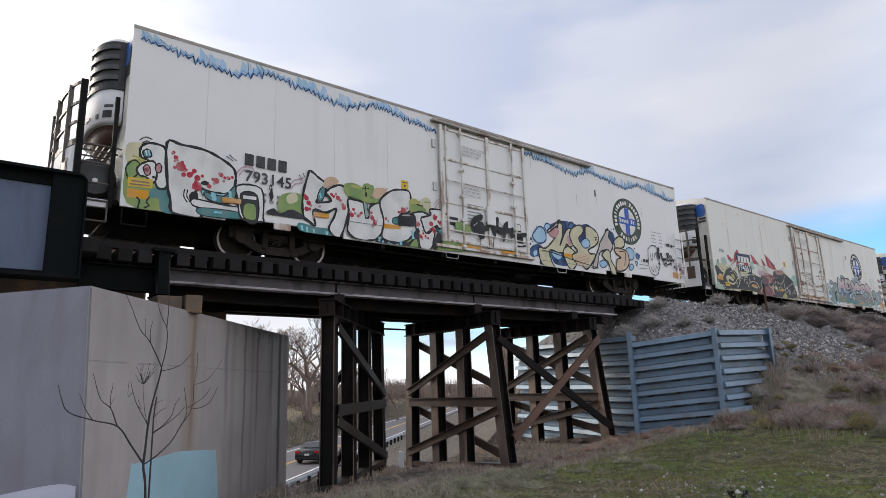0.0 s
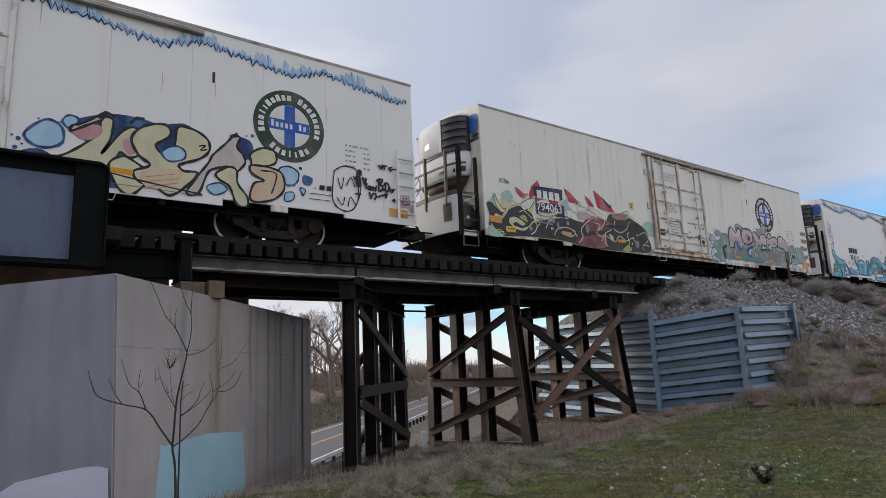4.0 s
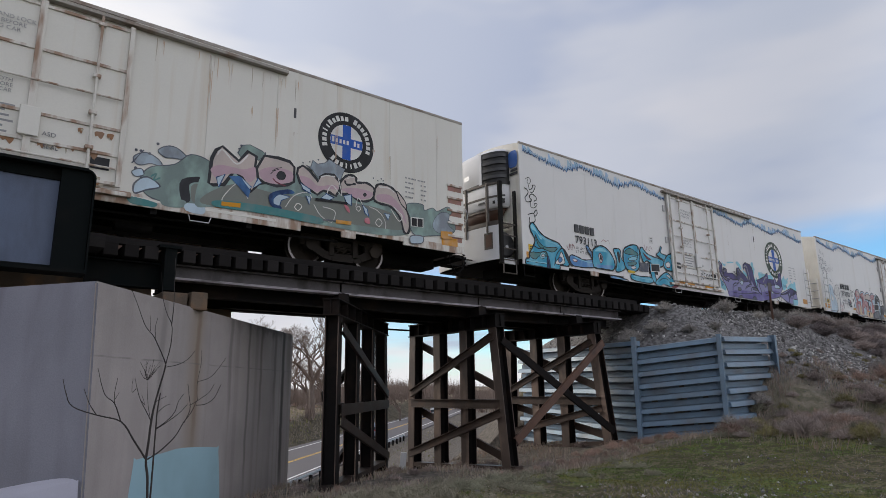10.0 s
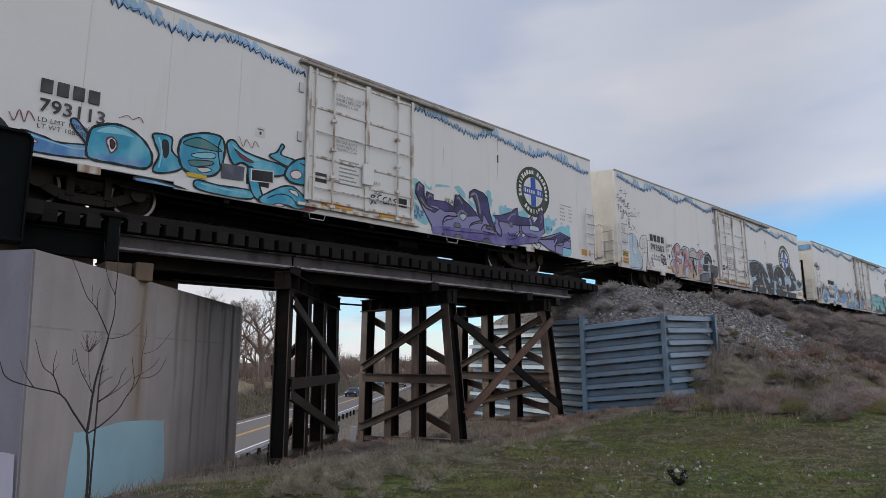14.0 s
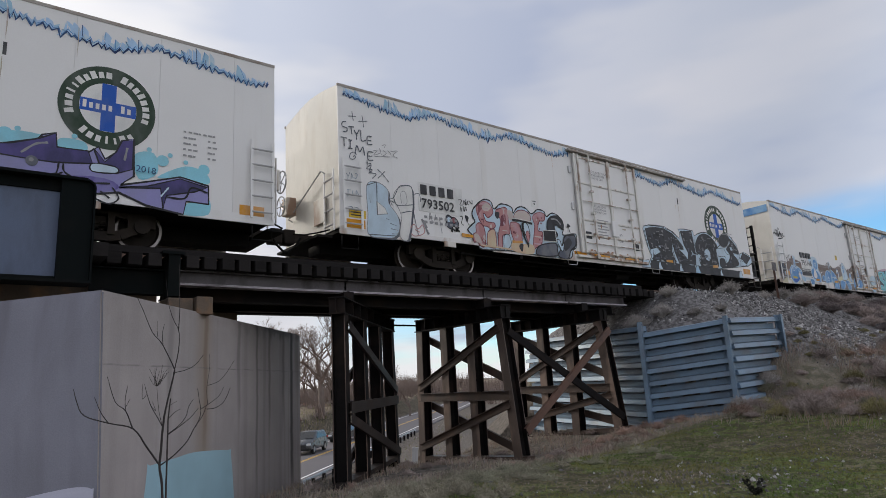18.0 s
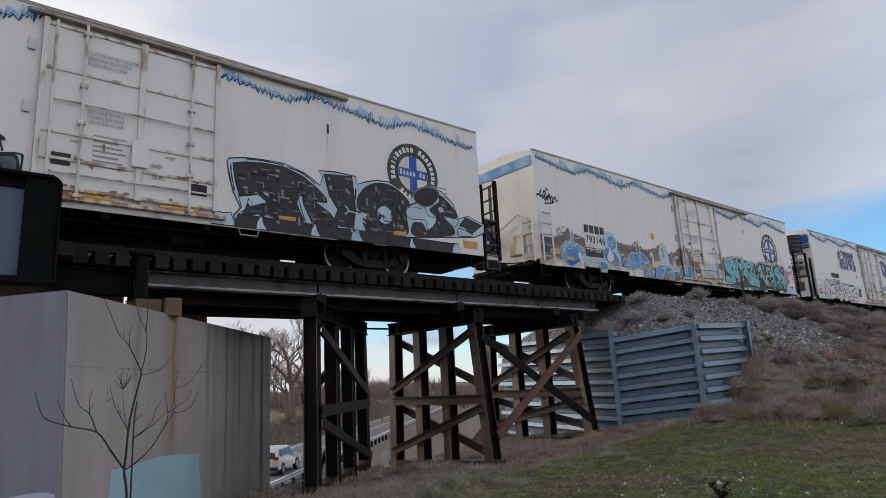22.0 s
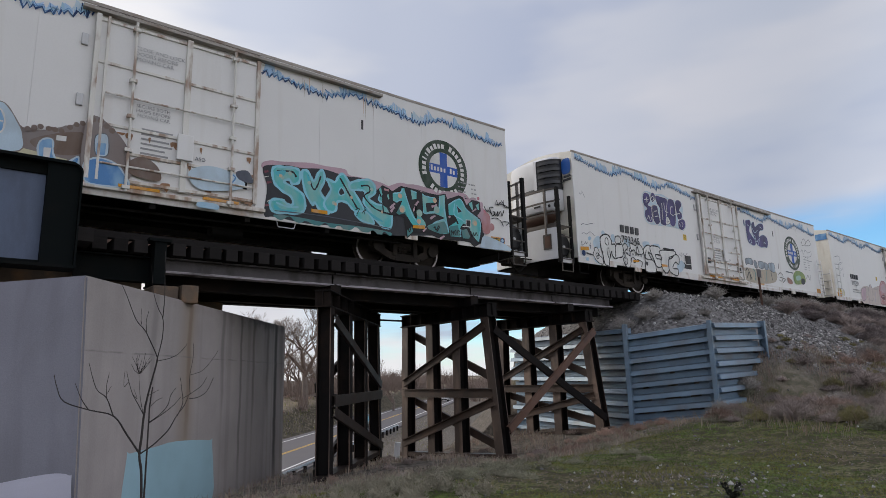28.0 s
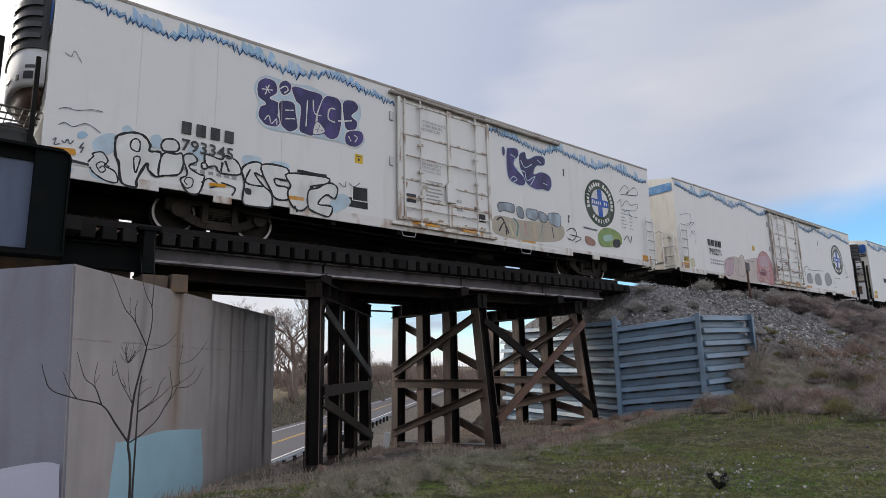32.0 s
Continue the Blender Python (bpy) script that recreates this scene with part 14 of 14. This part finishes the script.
def bare_tree(x, y, height, seed, mat, label, levels=5, spread=0.55):
    rng = random.Random(seed)
    z = ground_z(x, y)
    root = thing("bare_tree", label, "tree", "bare trees beyond the road", at=(x, y, z))
    trunk_bm, crown_bm = bmesh.new(), bmesh.new()

    def grow(bm, p, d, length, r, level):
        pts = [p]
        rr = [r]
        q, e = p, d.copy()
        for k in range(3):
            e = (e + Vector((rng.uniform(-1, 1), rng.uniform(-1, 1), rng.uniform(-0.3, 0.6))) * 0.16).normalized()
            q = q + e * length / 3
            pts.append(q)
            rr.append(r * (1 - 0.13 * (k + 1)))
        tube(bm, pts, rr, 6 if level < 2 else 3)
        if level >= levels:
            return
        for k in range(rng.choice((2, 3, 3)) if level else 4):
            t = rng.uniform(0.45, 1.0)
            at = pts[1].lerp(pts[3], t)
            side = Vector((rng.uniform(-1, 1), rng.uniform(-1, 1), rng.uniform(-0.15, 0.5)))
            nd = (e + side * (spread + 0.35)).normalized()
            grow(crown_bm, at, nd, length * rng.uniform(0.58, 0.82), max(0.017, rr[2] * 0.75), level + 1)

    grow(trunk_bm, Vector((0, 0, -0.2)), Vector((rng.uniform(-0.1, 0.1), rng.uniform(-0.1, 0.1), 1)), height * 0.30, height * 0.028, 0)
    part("trunk", trunk_bm, M["bark"], root)
    part("crown", crown_bm, mat, root)
    return root


def place_trees():
    bare_tree(37.5, 60.0, 16.0, 1, M["far_twig"], "large bare spreading tree beyond the road", 7, 0.75)
    bare_tree(33.5, 62.0, 14.5, 2, M["far_twig"], "tall bare tree beyond the road", 7)
    for k, (x, y, h) in enumerate(((43.5, 74.0, 10.0), (45.0, 70.5, 8.0), (38.5, 70.0, 11.0), (47.0, 80.0, 9.0), (62.0, 76.0, 7.5), (70.0, 84.0, 8.0), (57.0, 92.0, 10.0), (52.0, 84.0, 9.0), (60.0, 84.0, 8.5), (66.0, 92.0, 9.0), (41.0, 88.0, 11.0), (56.0, 104.0, 11.0))):
        bare_tree(x, y, h, 70 + k, M["far_twig"], "bare grey-brown tree beyond the road", 6)
    rng = random.Random(4)
    for k in range(12):
        v, u = rng.uniform(85, 170), rng.uniform(17, 34)
        bare_tree((v - u) * R2, (v + u) * R2, rng.uniform(5, 9), 10 + k, M["far_twig"], "bare grey-brown tree beyond the road", 5)
    for k in range(9):
        v, u = rng.uniform(110, 190), rng.uniform(-26, -4)
        bare_tree((v - u) * R2, (v + u) * R2, rng.uniform(5, 9), 40 + k, M["far_twig"], "bare reddish-brown tree in the distance", 5)


place_trees()


def thicket(name, label, count, area, size, mat, seed):
    """Dense brush far off."""
    rng = random.Random(seed)
    verts, faces = [], []
    for _ in range(count):
        v, u = rng.uniform(*area[0]), rng.uniform(*area[1])
        x, y = (v - u) * R2, (v + u) * R2
        z = ground_z(x, y)
        h = rng.uniform(*size)
        for _ in range(26):
            a = rng.uniform(0, 6.28)
            top = Vector((math.cos(a), math.sin(a), 0)) * rng.uniform(0, 0.5) * h + Vector((0, 0, h * rng.uniform(0.4, 1)))
            p = Vector((x + rng.uniform(-0.3, 0.3) * h, y + rng.uniform(-0.3, 0.3) * h, z))
            w = 0.05 + 0.0003 * v
            n = len(verts)
            s = Vector((math.cos(a + 1.5), math.sin(a + 1.5), 0)) * w
            verts.extend([tuple(p - s), tuple(p + s), tuple(p + top)])
            faces.append((n, n + 1, n + 2))
    me = bpy.data.meshes.new(name)
    me.from_pydata(verts, [], faces)
    me.materials.append(mat)
    return tagged(new(name, me), label, "brush", kind="stuff")


thicket("thicket", "reddish-brown winter brush beyond the road", 620, ((60, 210), (15, 46)), (1.2, 3.8), M["far_twig"], 1)
thicket("thicket", "dark winter brush in the distance", 420, ((120, 330), (-60, -1)), (1.5, 4.5), M["far_twig"], 2)
thicket("thicket", "dark hedge of winter brush closing the view down the road", 520, ((150, 330), (-14, 60)), (3.0, 8.0), M["far_twig"], 6)

# ---------------------------------------------------------------- small roadside things


def sign_post():
    x, y = 26.4, -2.75
    g = ground_z(x, y)
    root = thing("track_sign", "small grey plate on a rusty steel post", "sign", at=(x, y, g))
    bm = bmesh.new()
    sweep(bm, channel(0.07, 0.05, 0.01), (0, 0, -0.3), (0, 0, 1.45), (1, 0, 0))
    part("post", bm, M["steel_rust"], root)
    part("plate", boxed((-0.17, -0.04, 1.15), (0.17, -0.02, 1.5), 0.01), M["steel_grey"], root)


def marker_post():
    x, y = 11.25, 1.8
    g = ground_z(x, y)
    root = thing("marker_post", "short white plastic marker post leaning slightly", "post", at=(x, y, g))
    part("post", boxed((-0.09, -0.04, -0.2), (0.09, 0.04, 0.52), 0.015), M["unit"], root).rotation_euler = (0, 0.1, -0.7)


def guard_rail():
    root = thing("guard_rail", "low weathered roadside guard rail on timber posts", "guard rail")
    for k in range(24):
        v = 14.0 + 1.9 * k
        u = 2.05
        x, y = (v - u) * R2, (v + u) * R2
        bm = bmesh.new()
        sweep(bm, flat(0.16, 0.16), (x, y, ROAD_Z - 0.4), (x, y, ROAD_Z + 0.36), (1, 1, 0))
        part("post", bm, M["tie"], root)
    bm = bmesh.new()
    a, b = 13.5, 59.0
    u = 2.18
    prof = [(-0.05, -0.10), (0.05, -0.08), (0.02, -0.02), (0.05, 0.06), (-0.03, 0.10), (-0.06, 0.08), (0.02, 0.04), (-0.01, -0.02), (0.02, -0.06), (-0.06, -0.08)]
    sweep(bm, prof, ((a - u) * R2, (a + u) * R2, ROAD_Z + 0.38), ((b - u) * R2, (b + u) * R2, ROAD_Z + 0.38))
    part("rail", bm, M["pale_rail"], root, "pale galvanised rail")


sign_post()
marker_post()
guard_rail()


def cottage(x, y, w, d, h, turn):
    z = ground_z(x, y)
    root = thing("house", "small pale house among the trees", "house", at=(x, y, z))
    root.rotation_euler.z = turn
    part("wall", boxed((-w / 2, -d / 2, -0.5), (w / 2, d / 2, h)), M["chalk_wall"], root)
    bm = bmesh.new()
    sweep(bm, [(-d / 2 - 0.4, 0), (d / 2 + 0.4, 0), (0, d * 0.32)], (-w / 2 - 0.3, 0, h), (w / 2 + 0.3, 0, h))
    part("roof", bm, M["steel_dark"], root)
    for k in range(3):
        part("window", boxed((-w * 0.3 + k * w * 0.3 - 0.45, -d / 2 - 0.03, 1.0), (-w * 0.3 + k * w * 0.3 + 0.45, -d / 2 + 0.02, 2.1)), M["slot"], root)


M["chalk_wall"] = material("pale_house_wall", (0.55, 0.54, 0.52), 0.8, vary=0.06)
cottage(40.0, 86.0, 9.0, 6.0, 2.8, 0.5)

# ---------------------------------------------------------------- road traffic
M["glass"] = material("dark_car_glass", (0.02, 0.025, 0.03), 0.08, vary=0.05, bump=0)
M["tyre"] = material("black_tyre", (0.02, 0.02, 0.02), 0.9)
M["alloy"] = material("alloy_wheel", (0.45, 0.45, 0.46), 0.35, 0.7)
M["tail"] = material("red_tail_lamp", (0.45, 0.01, 0.015), 0.2, bump=0)
M["lamp_clear"] = material("clear_head_lamp", (0.75, 0.76, 0.78), 0.1, bump=0)
SHAPES = {
    "sedan": ([(-2.35, 0.45), (-2.38, 0.85), (-2.2, 1.0), (-1.55, 1.05), (-0.85, 1.42), (0.25, 1.45), (1.05, 1.02), (2.1, 0.86), (2.36, 0.62), (2.36, 0.35), (-2.3, 0.3)], 1.82, (-1.45, 1.07, -0.8, 1.36, 0.25, 1.39, 0.95, 1.04)),
    "suv": ([(-2.25, 0.5), (-2.3, 1.0), (-2.15, 1.45), (-1.85, 1.7), (0.2, 1.74), (1.0, 1.15), (2.05, 1.02), (2.32, 0.75), (2.32, 0.4), (-2.2, 0.36)], 1.88, (-2.0, 1.18, -1.75, 1.62, 0.2, 1.66, 0.88, 1.17)),
    "pickup": ([(-2.85, 0.6), (-2.88, 1.15), (-0.75, 1.18), (-0.55, 1.85), (0.75, 1.88), (1.35, 1.3), (2.65, 1.18), (2.9, 0.9), (2.9, 0.5), (-2.8, 0.5)], 2.0, (-0.55, 1.3, -0.4, 1.76, 0.75, 1.78, 1.22, 1.32)),
}


PANES = {"sedan": (((-1.47, 1.13), (-0.93, 1.42)), ((0.98, 1.10), (0.34, 1.44))), "suv": (((-2.31, 1.06), (-2.18, 1.47)), ((0.98, 1.21), (0.30, 1.71))),
         "pickup": (((-0.76, 1.3), (-0.61, 1.78)), ((1.34, 1.36), (0.84, 1.85)))}


def vehicle(shape, color, name, label):
    prof, width, win = SHAPES[shape]
    root = thing(name, label, "car" if shape != "pickup" else "pickup truck", "traffic on the road")
    mat = material("car_paint_" + name, color, 0.25, 0.2, vary=0.03, bump=0)
    bm = bmesh.new()
    hw = width / 2
    rows = []
    for s in (-1, 1):
        rows.append([bm.verts.new((x, s * hw * (0.80 if z > 1.3 else (0.97 if z > 0.9 else 1.0)), z)) for x, z in prof])
    n = len(prof)
    for i in range(n):
        bm.faces.new((rows[0][i], rows[0][(i + 1) % n], rows[1][(i + 1) % n], rows[1][i]))
    bm.faces.new(rows[0][::-1])
    bm.faces.new(rows[1])
    bmesh.ops.recalc_face_normals(bm, faces=bm.faces[:])
    bmesh.ops.bevel(bm, geom=bm.edges[:], offset=0.05, segments=2, affect="EDGES")
    part("body", bm, mat, root, smooth=True)
    x0, z0, x1, z1, x2, z2, x3, z3 = win
    for s in (-1, 1):
        bm = bmesh.new()
        vs = [bm.verts.new((x, s * (hw * (0.985 if z < 1.25 else 0.83) + 0.012), z)) for x, z in ((x0 + 0.1, z0 + 0.02), (x1 + 0.1, z1 - 0.03), (x2 - 0.1, z2 - 0.03), (x3 - 0.1, z3 + 0.02))]
        bm.faces.new(vs if s > 0 else vs[::-1])
        part("side_window", bm, M["glass"], root)
    rear, front = PANES[shape]
    for ((xa, za), (xb, zb)), nm in ((rear, "rear_window"), (front, "windscreen")):
        bm = bmesh.new()
        ha, hb = hw * 0.80, hw * 0.70
        bm.faces.new([bm.verts.new(p) for p in ((xa, -ha, za + 0.02), (xa, ha, za + 0.02), (xb, hb, zb - 0.02), (xb, -hb, zb - 0.02))])
        part(nm, bm, M["glass"], root)
    r = 0.34 if shape == "sedan" else 0.38
    base = prof[0][0]
    for x in (base * 0.62, prof[-2][0] * 0.62):
        for s in (-1, 1):
            bm = bmesh.new()
            tube(bm, [(x, s * (hw - 0.2), r), (x, s * (hw + 0.015), r)], r, 18)
            w = part("wheel", bm, M["tyre"], root)
            bm = bmesh.new()
            tube(bm, [(x, s * (hw + 0.0), r), (x, s * (hw + 0.025), r)], r * 0.62, 12)
            part("rim", bm, M["alloy"], w)
    tz = 0.78 if shape == "sedan" else 1.02
    for s in (-1, 1):
        part("tail_lamp", boxed((base - 0.06, min(s * hw * 0.6, s * hw * 0.95), tz), (base + 0.12, max(s * hw * 0.6, s * hw * 0.95), tz + 0.18), 0.02), M["tail"], root)
        fx, fz = prof[-3][0], prof[-3][1]
        part("head_lamp", boxed((fx - 0.15, min(s * hw * 0.6, s * hw * 0.95), fz), (fx + 0.05, max(s * hw * 0.6, s * hw * 0.95), fz + 0.16), 0.02), M["lamp_clear"], root)
    part("plate", boxed((base - 0.07, -0.17, 0.62), (base - 0.03, 0.17, 0.76)), M["chalk_wall"], root)
    part("bumper", boxed((base - 0.08, -hw * 0.9, 0.36), (base + 0.05, hw * 0.9, 0.56), 0.03), M["tyre"], root)
    part("bumper", boxed((prof[-3][0] - 0.05, -hw * 0.9, 0.34), (prof[-3][0] + 0.09, hw * 0.9, 0.52), 0.03), M["tyre"], root)
    part("grille", boxed((prof[-3][0] - 0.02, -hw * 0.5, prof[-3][1] - 0.3), (prof[-3][0] + 0.06, hw * 0.6, prof[-3][1] + 0.06), 0.02), M["slot"], root)
    return root


MOVERS = []
for shape, color, name, label, away, t0, v0, speed in (
        ("sedan", (0.015, 0.017, 0.022), "sedan", "black sedan driving on the road", True, 0.0, 38.5, 19.0),
        ("suv", (0.42, 0.42, 0.43), "sport_utility_car", "silver sport utility car driving on the road", True, 5.6, 37.5, 16.0),
        ("suv", (0.20, 0.23, 0.28), "sport_utility_car", "slate grey sport utility car driving on the road", True, 9.0, 38.3, 19.0),
        ("pickup", (0.68, 0.68, 0.69), "pickup_truck", "white pickup truck driving on the road", False, 13.0, 48.7, 20.0),
        ("sedan", (0.03, 0.03, 0.035), "sedan", "dark sedan driving on the road", False, 16.0, 88.0, 17.0),
        ("sedan", (0.02, 0.035, 0.09), "sedan", "dark blue sedan driving on the road", False, 16.6, 46.3, 18.0),
        ("suv", (0.10, 0.105, 0.11), "sport_utility_car", "charcoal sport utility car driving on the road", False, 18.0, 43.6, 17.0),
        ("suv", (0.70, 0.70, 0.70), "sport_utility_car", "white sport utility car driving on the road", True, 22.2, 36.6, 17.0),
        ("suv", (0.03, 0.03, 0.035), "sport_utility_car", "black sport utility car driving on the road", True, 29.0, 69.7, 14.5)):
    ob = vehicle(shape, color, name, label)
    u = 5.15 if away else 8.65
    sign = 1 if away else -1
    rows = []
    for k in range(33):
        v = v0 + sign * speed * (k - t0)
        rows.append((float(k), pose((v - u) * R2, (v + u) * R2, ROAD_Z, 0, 0, 45 if away else 225)))
    MOVERS.append((ob, rows))


def motions():
    for car in CARS:
        c = car.location.x
        walk(car, [(t, pose(c - s, 0, RAIL)) for t, s in RUN])
    # wheels roll on the rails
    times = [k * 0.16 for k in range(201)]
    for wheels in WHEELS[:6]:
        for w in wheels:
            p = w.location.copy()
            walk(w, [(t, pose(p.x, p.y, p.z, 0, -math.degrees(float(np.interp(t, [r[0] for r in RUN], [r[1] for r in RUN])) / 0.455), 0)) for t in times])
    for ob, rows in MOVERS:
        walk(ob, rows)


motions()
